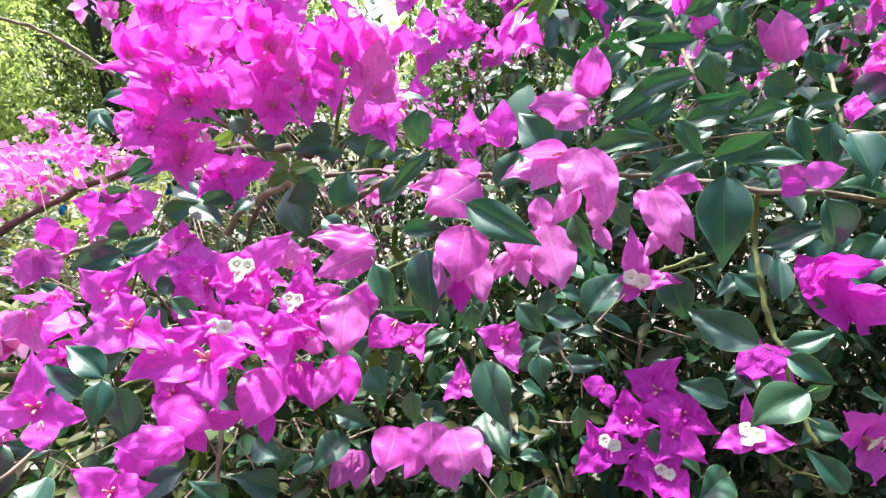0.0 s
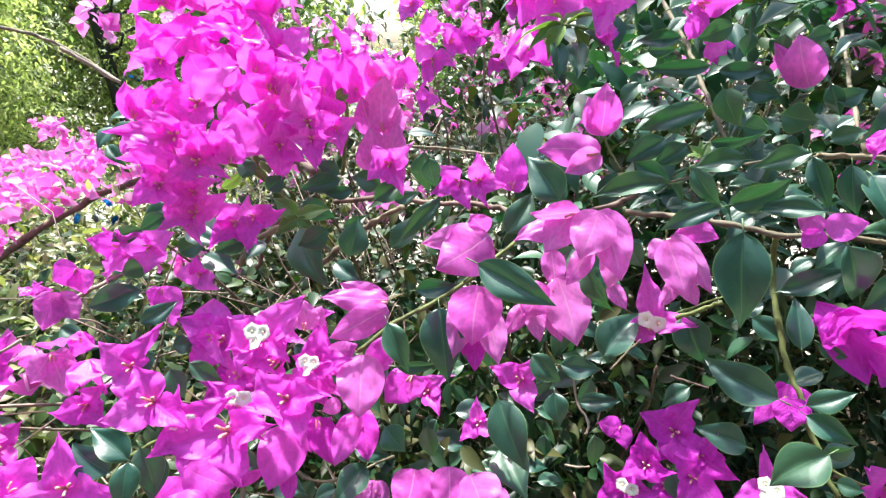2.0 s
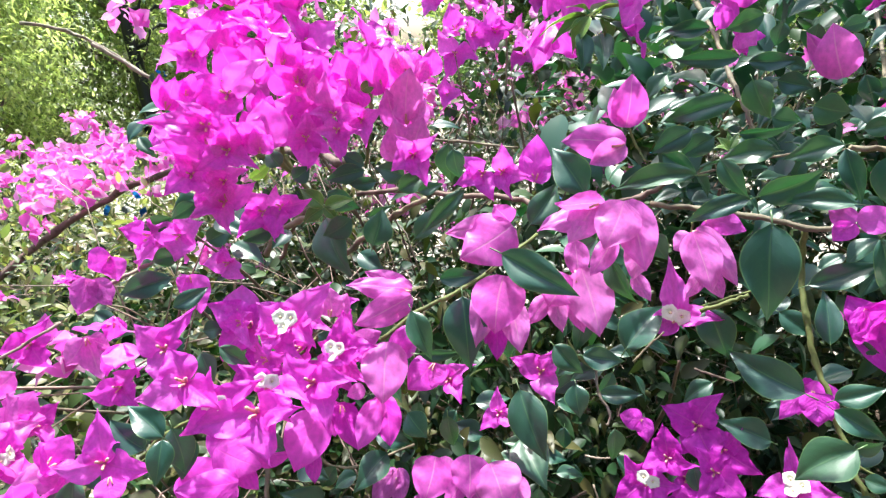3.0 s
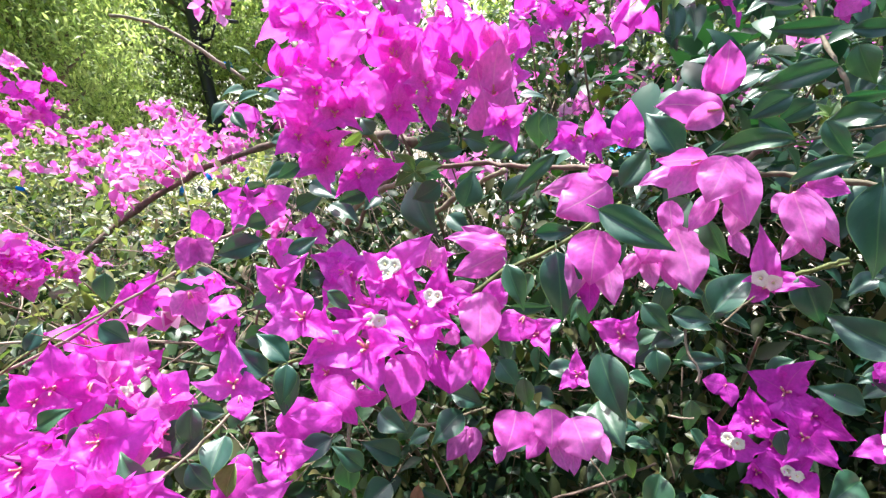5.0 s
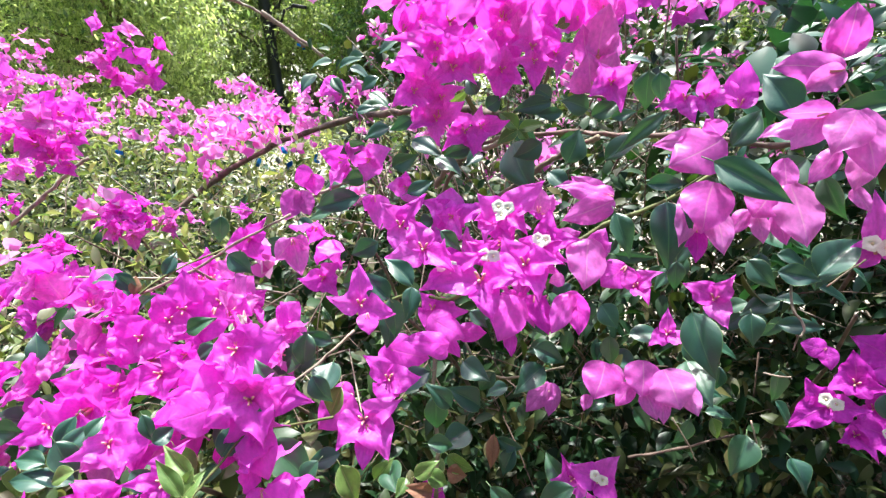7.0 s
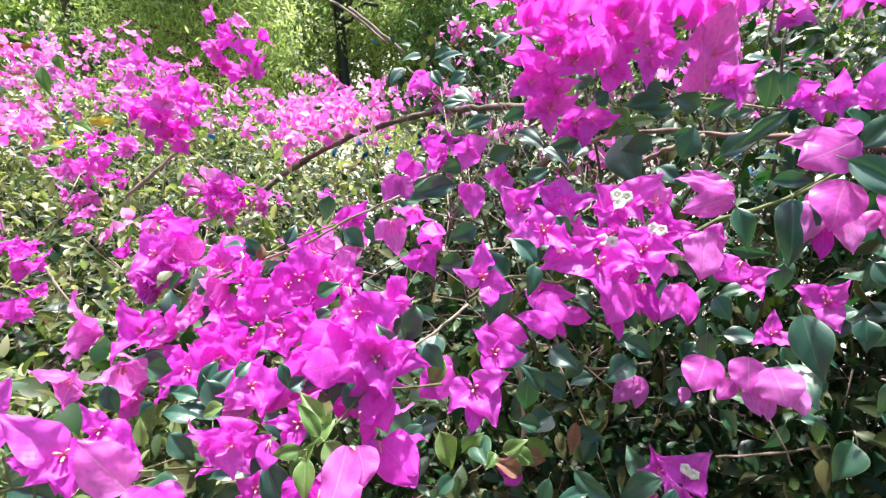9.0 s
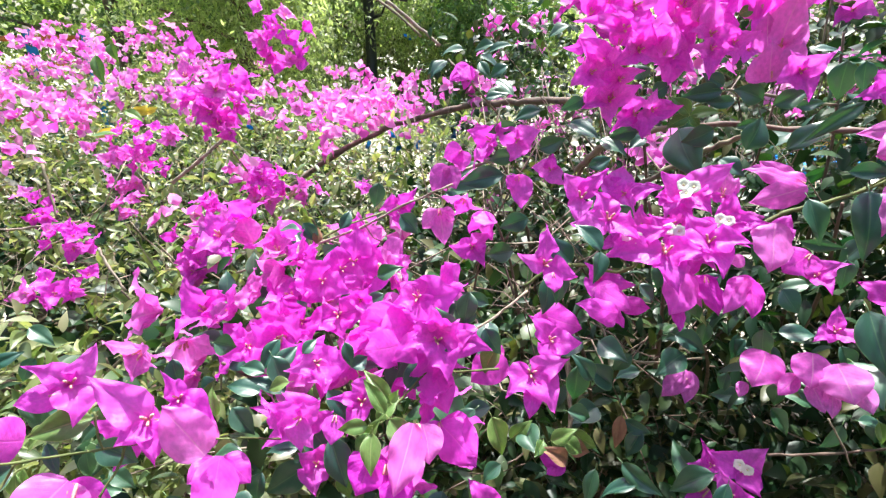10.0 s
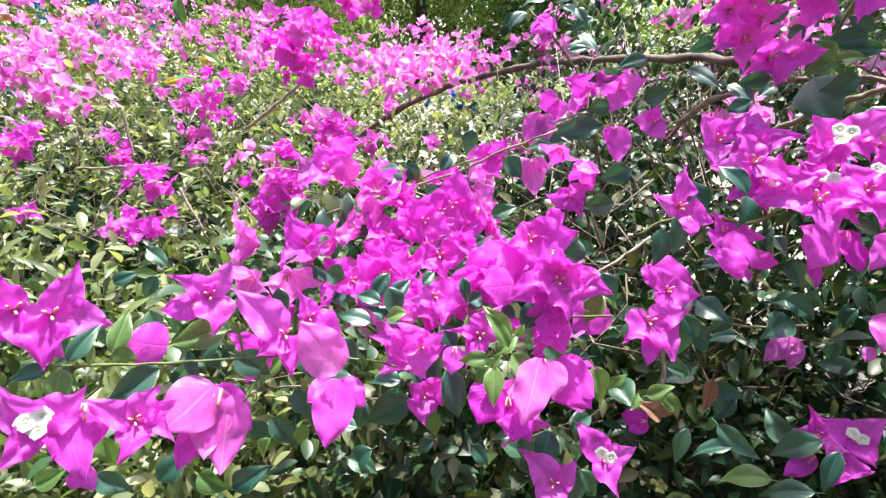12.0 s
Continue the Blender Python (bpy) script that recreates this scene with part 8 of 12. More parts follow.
bloom(N, (-0.059, 0.324, 0.873), (-0.25, -0.71, 0.65), 0.0241, 'magenta', 'bud', 'flare', ((-0.059, 0.324, 0.873), (-0.071, 0.325, 0.897), 0.0176, (0.08, -0.99, 0.08)), ((-0.059, 0.324, 0.873), (-0.079, 0.311, 0.875), 0.0195, (0.38, -0.48, 0.80)), ((-0.059, 0.324, 0.873), (-0.052, 0.303, 0.877), 0.0203, (-0.66, -0.08, 0.75)))
bloom(N, (-0.061, 0.302, 0.862), (-0.57, -0.42, -0.70), 0.0335, 'magenta_shade', '', 'cup', ((-0.061, 0.302, 0.862), (-0.082, 0.286, 0.836), 0.0199, (0.25, 0.72, -0.64)))
leaf(N, (-0.058, 0.309, 0.877), (-0.099, 0.295, 0.850), 0.0261, (-0.36, -0.46, 0.81), 'green')
leaf(N, (-0.047, 0.299, 0.879), (-0.053, 0.270, 0.847), 0.0188, (-0.28, -0.69, 0.67), 'green')
leaf(N, (-0.090, 0.281, 0.830), (-0.137, 0.278, 0.814), 0.0262, (-0.28, -0.34, 0.90), 'young')
leaf(N, (-0.145, 0.317, 0.846), (-0.103, 0.294, 0.836), 0.0237, (-0.38, -0.84, 0.39), 'green')
leaf(N, (-0.127, 0.304, 0.834), (-0.166, 0.293, 0.815), 0.0182, (-0.36, -0.31, 0.88), 'green')
leaf(N, (-0.172, 0.312, 0.829), (-0.175, 0.283, 0.798), 0.0197, (-0.09, -0.72, 0.69), 'green')
leaf(N, (-0.057, 0.274, 0.841), (-0.101, 0.268, 0.819), 0.0233, (-0.39, -0.33, 0.86), 'green')
leaf(N, (-0.148, 0.392, 0.843), (-0.117, 0.382, 0.838), 0.0217, (-0.24, -0.93, 0.29), 'green')
leaf(N, (-0.153, 0.393, 0.848), (-0.154, 0.366, 0.814), 0.0189, (-0.11, -0.78, 0.61), 'dry')
leaf(N, (-0.209, 0.377, 0.816), (-0.176, 0.365, 0.804), 0.0280, (-0.21, -0.91, 0.36), 'young')
leaf(N, (-0.219, 0.375, 0.813), (-0.225, 0.353, 0.788), 0.0219, (-0.02, -0.76, 0.65), 'young')
leaf(N, (-0.208, 0.367, 0.801), (-0.183, 0.363, 0.798), 0.0228, (-0.05, -0.76, 0.65), 'dry')
leaf(N, (-0.127, 0.389, 0.836), (-0.143, 0.367, 0.805), 0.0217, (-0.14, -0.77, 0.62), 'green')
leaf(N, (-0.060, 0.369, 0.807), (-0.093, 0.396, 0.829), 0.0299, (-0.21, -0.76, 0.61), 'green')
bloom(N, (-0.212, 0.354, 0.780), (-0.89, -0.31, -0.35), 0.0247, 'magenta_shade', '', 'cup', ((-0.211, 0.354, 0.780), (-0.243, 0.352, 0.777), 0.0308, (0.01, 0.74, -0.68)), ((-0.213, 0.355, 0.781), (-0.230, 0.340, 0.764), 0.0218, (0.02, 0.73, -0.69)))
leaf(N, (0.041, 0.378, 1.000), (0.054, 0.331, 0.999), 0.0397, (0.00, -0.52, 0.85), 'green')
leaf(N, (-0.100, 0.408, 0.948), (-0.122, 0.363, 0.947), 0.0329, (0.18, -0.46, 0.87), 'green')
leaf(N, (-0.194, 0.405, 0.943), (-0.162, 0.378, 0.944), 0.0306, (-0.10, -0.74, 0.67), 'green')
leaf(N, (0.091, 0.334, 0.956), (0.078, 0.305, 0.935), 0.0267, (0.05, -0.74, 0.67), 'green')
leaf(N, (0.128, 0.327, 0.944), (0.139, 0.302, 0.934), 0.0278, (0.40, -0.44, 0.80), 'green')
leaf(N, (-0.254, 0.297, 0.876), (-0.234, 0.260, 0.882), 0.0330, (-0.07, -0.74, 0.67), 'green')
leaf(N, (-0.209, 0.332, 0.950), (-0.206, 0.315, 0.911), 0.0247, (0.21, -0.49, 0.85), 'green')
leaf(N, (-0.183, 0.382, 0.859), (-0.210, 0.347, 0.861), 0.0314, (0.18, -0.43, 0.88), 'green')
leaf(N, (-0.204, 0.299, 1.006), (-0.232, 0.277, 0.998), 0.0250, (0.06, -0.50, 0.86), 'green')
leaf(N, (-0.170, 0.389, 0.892), (-0.200, 0.369, 0.929), 0.0308, (0.10, -0.54, 0.84), 'green')
leaf(N, (0.063, 0.344, 0.962), (0.073, 0.338, 0.942), 0.0150, (0.24, -0.88, 0.40), 'young')
stem(N, 0.0053, 'bark', (-0.231, 0.410, 0.950), (-0.223, 0.373, 0.913), (-0.210, 0.335, 0.873), (-0.205, 0.305, 0.828))
stem(N, 0.0029, 'brown', (0.001, 0.376, 0.863), (0.056, 0.394, 0.870), (0.120, 0.425, 0.875))
stem(N, 0.0017, 'pale', (0.034, 0.363, 0.939), (0.050, 0.357, 0.917), (0.061, 0.352, 0.898))
stem(N, 0.0017, 'pale', (0.113, 0.382, 0.934), (0.121, 0.373, 0.910))
stem(N, 0.0016, 'pale', (0.112, 0.380, 1.054), (0.128, 0.378, 1.042), (0.125, 0.372, 1.030))
stem(N, 0.0032, 'bark', (-0.202, 0.441, 0.950), (-0.175, 0.416, 0.929), (-0.140, 0.419, 0.916), (-0.074, 0.442, 0.927))
leaf(N, (-0.091, 0.433, 0.962), (-0.123, 0.429, 0.953), 0.0210, (0.15, -0.52, 0.84), 'green')
leaf(N, (-0.131, 0.519, 1.010), (-0.139, 0.505, 0.975), 0.0240, (-0.30, -0.28, 0.91), 'green')
leaf(N, (-0.032, 0.401, 1.005), (-0.027, 0.388, 0.974), 0.0213, (-0.27, -0.22, 0.94), 'green')
leaf(N, (0.054, 0.449, 0.976), (0.071, 0.439, 0.951), 0.0198, (-0.14, -0.51, 0.85), 'green')
leaf(N, (0.103, 0.434, 1.099), (0.099, 0.420, 1.064), 0.0232, (0.14, -0.53, 0.84), 'green')
leaf(N, (-0.100, 0.422, 1.038), (-0.073, 0.412, 1.015), 0.0230, (0.39, -0.30, 0.87), 'green')
leaf(N, (0.006, 0.459, 0.915), (-0.020, 0.453, 0.898), 0.0198, (-0.07, -0.24, 0.97), 'green')
leaf(N, (0.112, 0.422, 1.104), (0.144, 0.419, 1.097), 0.0207, (-0.18, -0.52, 0.83), 'green')
leaf(N, (-0.160, 0.481, 1.047), (-0.165, 0.471, 1.022), 0.0168, (-0.17, -0.49, 0.85), 'green')
leaf(N, (0.013, 0.451, 0.872), (0.041, 0.441, 0.847), 0.0242, (-0.04, -0.55, 0.84), 'green')
leaf(N, (-0.075, 0.456, 1.035), (-0.097, 0.444, 1.004), 0.0247, (-0.09, -0.33, 0.94), 'green')
leaf(N, (-0.056, 0.453, 1.017), (-0.045, 0.443, 0.991), 0.0185, (0.08, -0.55, 0.83), 'green')
leaf(N, (0.003, 0.420, 0.930), (-0.001, 0.410, 0.903), 0.0182, (-0.12, -0.21, 0.97), 'green')
leaf(N, (-0.004, 0.455, 0.975), (0.035, 0.459, 0.984), 0.0250, (0.17, -0.54, 0.82), 'green')
leaf(N, (-0.174, 0.474, 0.965), (-0.201, 0.472, 0.959), 0.0172, (0.30, -0.23, 0.92), 'green')
leaf(N, (0.043, 0.499, 1.044), (0.019, 0.490, 1.020), 0.0220, (-0.16, -0.27, 0.95), 'green')
leaf(N, (0.088, 0.462, 0.971), (0.118, 0.458, 0.960), 0.0196, (0.17, -0.39, 0.91), 'green')
leaf(N, (0.003, 0.437, 0.944), (-0.031, 0.444, 0.960), 0.0237, (-0.07, -0.56, 0.83), 'green')
leaf(N, (0.050, 0.446, 0.895), (0.013, 0.448, 0.902), 0.0236, (0.15, -0.40, 0.90), 'green')
leaf(N, (0.061, 0.411, 0.946), (0.093, 0.409, 0.942), 0.0199, (-0.31, -0.48, 0.82), 'green')
leaf(N, (0.151, 0.414, 1.043), (0.168, 0.406, 1.022), 0.0180, (0.34, -0.22, 0.91), 'green')
leaf(N, (-0.077, 0.495, 1.059), (-0.090, 0.482, 1.027), 0.0233, (-0.19, -0.22, 0.96), 'green')
leaf(N, (-0.027, 0.480, 0.943), (-0.040, 0.471, 0.920), 0.0170, (-0.19, -0.28, 0.94), 'green')
leaf(N, (0.083, 0.460, 1.027), (0.106, 0.449, 1.000), 0.0233, (0.40, -0.57, 0.72), 'green')
leaf(N, (-0.071, 0.482, 0.954), (-0.075, 0.470, 0.924), 0.0202, (-0.17, -0.21, 0.96), 'green')
leaf(N, (0.145, 0.415, 0.938), (0.166, 0.405, 0.913), 0.0213, (0.44, -0.44, 0.78), 'green')
leaf(N, (-0.098, 0.486, 1.090), (-0.096, 0.474, 1.061), 0.0197, (0.30, -0.48, 0.82), 'green')
leaf(N, (0.029, 0.439, 1.081), (0.032, 0.427, 1.052), 0.0196, (0.04, -0.46, 0.89), 'green')
leaf(N, (0.169, 0.467, 1.030), (0.141, 0.470, 1.037), 0.0181, (0.21, -0.21, 0.96), 'green')
leaf(N, (0.110, 0.451, 0.889), (0.114, 0.440, 0.863), 0.0174, (-0.31, -0.36, 0.88), 'green')
leaf(N, (-0.023, 0.416, 0.902), (-0.061, 0.415, 0.898), 0.0235, (-0.18, -0.53, 0.83), 'green')
leaf(N, (0.106, 0.443, 1.038), (0.080, 0.439, 1.027), 0.0175, (-0.14, -0.37, 0.92), 'green')
leaf(N, (0.070, 0.468, 1.010), (0.088, 0.460, 0.991), 0.0172, (0.45, -0.51, 0.73), 'green')
leaf(N, (0.047, 0.466, 1.096), (0.026, 0.455, 1.069), 0.0224, (-0.21, -0.41, 0.89), 'green')
leaf(N, (-0.022, 0.532, 1.061), (-0.036, 0.519, 1.029), 0.0229, (-0.15, -0.33, 0.93), 'green')
leaf(N, (0.007, 0.447, 1.044), (-0.024, 0.443, 1.034), 0.0199, (0.16, -0.29, 0.94), 'green')
leaf(N, (-0.112, 0.417, 0.966), (-0.074, 0.413, 0.956), 0.0248, (-0.15, -0.55, 0.82), 'green')
leaf(N, (-0.133, 0.427, 1.099), (-0.115, 0.416, 1.070), 0.0220, (0.18, -0.26, 0.95), 'green')
leaf(N, (-0.047, 0.427, 0.924), (-0.050, 0.417, 0.898), 0.0173, (-0.28, -0.33, 0.90), 'green')
leaf(N, (-0.155, 0.400, 0.937), (-0.173, 0.390, 0.911), 0.0204, (0.17, -0.52, 0.84), 'green')
leaf(N, (0.101, 0.437, 1.026), (0.075, 0.430, 1.008), 0.0201, (0.23, -0.64, 0.73), 'green')
leaf(N, (0.093, 0.438, 0.956), (0.090, 0.428, 0.931), 0.0168, (-0.11, -0.32, 0.94), 'green')
leaf(N, (0.046, 0.470, 1.072), (0.032, 0.459, 1.043), 0.0213, (0.11, -0.26, 0.96), 'green')
leaf(N, (0.085, 0.426, 0.901), (0.117, 0.426, 0.902), 0.0198, (0.03, -0.25, 0.97), 'green')
leaf(N, (0.062, 0.399, 0.909), (0.050, 0.386, 0.878), 0.0220, (0.40, -0.43, 0.81), 'green')
leaf(N, (-0.107, 0.461, 1.090), (-0.091, 0.449, 1.060), 0.0220, (0.19, -0.32, 0.93), 'green')
leaf(N, (0.141, 0.447, 1.022), (0.127, 0.438, 0.999), 0.0175, (0.36, -0.39, 0.85), 'green')
leaf(N, (0.032, 0.516, 1.039), (0.015, 0.506, 1.015), 0.0192, (0.09, -0.56, 0.82), 'green')
leaf(N, (-0.106, 0.397, 1.030), (-0.096, 0.388, 1.006), 0.0166, (-0.32, -0.61, 0.72), 'green')
leaf(N, (0.138, 0.411, 0.979), (0.139, 0.398, 0.946), 0.0222, (0.11, -0.55, 0.83), 'green')
leaf(N, (-0.174, 0.463, 1.063), (-0.152, 0.456, 1.046), 0.0176, (-0.08, -0.43, 0.90), 'green')
leaf(N, (-0.118, 0.428, 1.010), (-0.098, 0.417, 0.984), 0.0216, (-0.39, -0.43, 0.81), 'green')
leaf(N, (-0.141, 0.423, 0.899), (-0.171, 0.418, 0.887), 0.0206, (-0.06, -0.45, 0.89), 'green')
leaf(N, (0.060, 0.454, 0.913), (0.027, 0.457, 0.919), 0.0208, (0.32, -0.34, 0.88), 'green')
leaf(N, (-0.036, 0.485, 0.945), (-0.035, 0.472, 0.913), 0.0212, (0.05, -0.37, 0.93), 'green')
leaf(N, (0.121, 0.412, 1.059), (0.087, 0.407, 1.047), 0.0226, (0.12, -0.52, 0.85), 'green')
leaf(N, (-0.230, 0.281, 0.878), (-0.231, 0.257, 0.878), 0.0157, (0.36, -0.68, 0.65), 'young')
leaf(N, (-0.211, 0.288, 0.881), (-0.185, 0.293, 0.867), 0.0186, (0.18, -0.37, 0.91), 'young')
leaf(N, (-0.210, 0.299, 0.913), (-0.182, 0.310, 0.905), 0.0190, (0.27, -0.52, 0.81), 'green')
leaf(N, (-0.203, 0.285, 0.859), (-0.223, 0.265, 0.883), 0.0191, (0.36, -0.68, 0.65), 'dry')
leaf(N, (-0.268, 0.284, 0.863), (-0.249, 0.285, 0.893), 0.0212, (0.27, -0.69, 0.67), 'young')
leaf(N, (-0.222, 0.285, 0.878), (-0.199, 0.292, 0.897), 0.0194, (0.27, -0.69, 0.67), 'young')
leaf(N, (-0.190, 0.325, 0.943), (-0.209, 0.315, 0.975), 0.0226, (0.27, -0.69, 0.67), 'green')
F = branch("small low cluster of magenta star flowers coloured deeper for shade")
root(F, (0.216, 0.463, 1.024), (0.220, 0.800, 0.0))
bloom(F, (0.174, 0.332, 1.057), (-0.43, -0.68, 0.60), 0.0311, 'magenta_shade', 'bud', 'flare', ((0.174, 0.332, 1.057), (0.149, 0.334, 1.070), 0.0262, (0.14, -0.91, 0.40)), ((0.174, 0.332, 1.057), (0.180, 0.328, 1.089), 0.0263, (-0.67, -0.74, 0.04)), ((0.174, 0.332, 1.057), (0.177, 0.300, 1.049), 0.0272, (-0.54, -0.26, 0.80)))
bloom(F, (0.173, 0.333, 1.047), (-0.43, -0.67, 0.61), 0.0258, 'magenta_shade', '', 'flare', ((0.173, 0.333, 1.047), (0.157, 0.317, 1.043), 0.0159, (0.04, -0.26, 0.96)), ((0.173, 0.333, 1.047), (0.187, 0.313, 1.064), 0.0228, (-0.88, -0.34, 0.34)))
bloom(F, (0.146, 0.313, 1.042), (-0.39, -0.66, 0.64), 0.0234, 'magenta_shade', 'bud', 'flare', ((0.146, 0.313, 1.042), (0.138, 0.315, 1.067), 0.0220, (-0.28, -0.96, -0.01)), ((0.146, 0.313, 1.042), (0.153, 0.294, 1.053), 0.0211, (-0.90, -0.11, 0.41)), ((0.146, 0.313, 1.042), (0.127, 0.303, 1.045), 0.0179, (0.37, -0.45, 0.81)))
bloom(F, (0.133, 0.311, 1.019), (-0.36, -0.64, 0.67), 0.0290, 'magenta_shade', 'white', 'flare', ((0.133, 0.311, 1.019), (0.115, 0.313, 1.036), 0.0253, (0.16, -0.95, 0.28)), ((0.133, 0.311, 1.019), (0.104, 0.294, 1.009), 0.0234, (-0.01, -0.48, 0.88)), ((0.133, 0.311, 1.019), (0.146, 0.293, 1.032), 0.0243, (-0.86, -0.26, 0.44)))
bloom(F, (0.179, 0.304, 1.037), (-0.45, -0.63, 0.64), 0.0255, 'magenta_shade', 'bud', 'flare', ((0.179, 0.304, 1.037), (0.185, 0.277, 1.040), 0.0246, (-0.70, -0.08, 0.71)), ((0.179, 0.304, 1.037), (0.167, 0.305, 1.057), 0.0197, (-0.13, -0.99, 0.01)), ((0.179, 0.304, 1.037), (0.162, 0.285, 1.031), 0.0175, (-0.08, -0.25, 0.96)))
bloom(F, (0.189, 0.317, 1.047), (-0.46, -0.64, 0.61), 0.0239, 'magenta_shade', 'bud', 'flare', ((0.189, 0.317, 1.047), (0.198, 0.290, 1.053), 0.0229, (-0.78, -0.15, 0.61)), ((0.189, 0.317, 1.047), (0.191, 0.310, 1.071), 0.0157, (-0.77, -0.63, -0.11)), ((0.189, 0.317, 1.047), (0.175, 0.305, 1.050), 0.0149, (0.33, -0.21, 0.92)))
bloom(F, (0.170, 0.291, 1.010), (-0.43, -0.60, 0.68), 0.0254, 'magenta_shade', 'white', 'flare', ((0.170, 0.291, 1.010), (0.174, 0.266, 1.013), 0.0267, (-0.64, 0.00, 0.77)), ((0.170, 0.291, 1.010), (0.147, 0.291, 1.020), 0.0265, (0.22, -0.78, 0.58)), ((0.170, 0.291, 1.010), (0.175, 0.286, 1.034), 0.0144, (-0.77, -0.63, 0.00)))
bloom(F, (0.163, 0.311, 1.022), (-0.41, -0.63, 0.66), 0.0220, 'magenta_shade', 'bud', 'flare', ((0.163, 0.311, 1.022), (0.162, 0.288, 1.022), 0.0161, (-0.53, 0.03, 0.85)), ((0.163, 0.311, 1.022), (0.147, 0.295, 1.019), 0.0134, (0.05, -0.22, 0.97)), ((0.163, 0.311, 1.022), (0.160, 0.306, 1.040), 0.0121, (-0.55, -0.77, -0.32)))
bloom(F, (0.151, 0.300, 1.002), (-0.39, -0.61, 0.69), 0.0199, 'magenta_shade', 'bud', 'flare', ((0.151, 0.300, 1.002), (0.138, 0.287, 1.005), 0.0136, (0.32, -0.09, 0.94)), ((0.151, 0.300, 1.002), (0.153, 0.278, 1.006), 0.0166, (-0.61, 0.09, 0.79)), ((0.151, 0.300, 1.002), (0.146, 0.295, 1.019), 0.0140, (-0.34, -0.86, -0.37)))
bloom(F, (0.135, 0.343, 1.054), (-0.65, -0.23, -0.73), 0.0098, 'magenta_shade', '', 'cup', ((0.135, 0.342, 1.053), (0.118, 0.350, 1.052), 0.0185, (0.37, 0.75, -0.55)), ((0.134, 0.344, 1.055), (0.137, 0.331, 1.040), 0.0156, (0.39, 0.74, -0.56)))
leaf(F, (0.155, 0.321, 1.050), (0.144, 0.316, 1.037), 0.0123, (-0.42, -0.71, 0.57), 'green')
leaf(F, (0.164, 0.308, 1.039), (0.167, 0.291, 1.022), 0.0155, (-0.45, -0.66, 0.59), 'green')
stem(F, 0.0020, 'pale', (0.087, 0.325, 1.120), (0.088, 0.313, 1.104), (0.094, 0.303, 1.096), (0.091, 0.298, 1.089))
stem(F, 0.0016, 'pale', (0.084, 0.319, 1.038), (0.094, 0.316, 1.038), (0.102, 0.315, 1.040))
stem(F, 0.0022, 'pale', (0.140, 0.393, 1.216), (0.141, 0.389, 1.206), (0.142, 0.385, 1.196))
stem(F, 0.0018, 'green', (0.159, 0.365, 1.227), (0.158, 0.362, 1.219), (0.157, 0.360, 1.213))
stem(F, 0.0018, 'brown', (0.158, 0.322, 1.120), (0.169, 0.316, 1.119), (0.180, 0.309, 1.119))
stem(F, 0.0016, 'bark', (0.122, 0.345, 1.110), (0.135, 0.349, 1.124), (0.145, 0.351, 1.134))
stem(F, 0.0032, 'green', (0.165, 0.342, 1.158), (0.182, 0.338, 1.167), (0.193, 0.335, 1.175))
leaf(F, (0.296, 0.274, 1.011), (0.272, 0.284, 1.038), 0.0228, (0.01, -0.75, 0.66), 'green')
leaf(F, (0.232, 0.309, 0.992), (0.199, 0.282, 0.997), 0.0245, (0.03, -0.65, 0.76), 'green')
stem(F, 0.0022, 'green', (0.271, 0.338, 1.001), (0.300, 0.330, 0.978), (0.339, 0.326, 0.969))
H = branch("broad drooping mass of magenta flowers with yellow-green young leaves")
root(H, (-0.507, 0.322, 0.945), (-0.504, 0.687, 0.0))
bloom(H, (-0.238, 0.219, 1.013), (0.21, -0.69, 0.69), 0.0331, 'magenta', 'bud', 'flare', ((-0.238, 0.219, 1.013), (-0.211, 0.222, 1.034), 0.0269, (-0.24, -0.87, 0.43)), ((-0.238, 0.219, 1.013), (-0.250, 0.192, 1.012), 0.0328, (0.50, -0.25, 0.83)), ((-0.238, 0.219, 1.013), (-0.208, 0.199, 1.007), 0.0351, (-0.16, -0.50, 0.85)))
bloom(H, (-0.234, 0.215, 1.013), (0.39, -0.57, -0.72), 0.0213, 'magenta', '', 'cup', ((-0.232, 0.213, 1.012), (-0.230, 0.190, 0.988), 0.0181, (-0.21, 0.71, -0.68)), ((-0.236, 0.216, 1.014), (-0.219, 0.212, 1.004), 0.0228, (-0.20, 0.73, -0.65)))
bloom(H, (-0.283, 0.288, 0.974), (-0.74, -0.59, -0.33), 0.0303, 'magenta', '', 'cup', ((-0.282, 0.285, 0.975), (-0.308, 0.255, 0.953), 0.0416, (-0.30, 0.72, -0.63)), ((-0.283, 0.291, 0.973), (-0.307, 0.282, 0.973), 0.0221, (-0.29, 0.74, -0.61)))
bloom(H, (-0.314, 0.183, 1.050), (0.39, -0.65, 0.65), 0.0299, 'magenta', 'bud', 'flare', ((-0.314, 0.183, 1.050), (-0.328, 0.159, 1.060), 0.0243, (0.80, -0.22, 0.56)), ((-0.314, 0.183, 1.050), (-0.292, 0.160, 1.036), 0.0275, (0.13, -0.42, 0.90)), ((-0.314, 0.183, 1.050), (-0.297, 0.185, 1.069), 0.0308, (-0.09, -0.97, 0.23)))
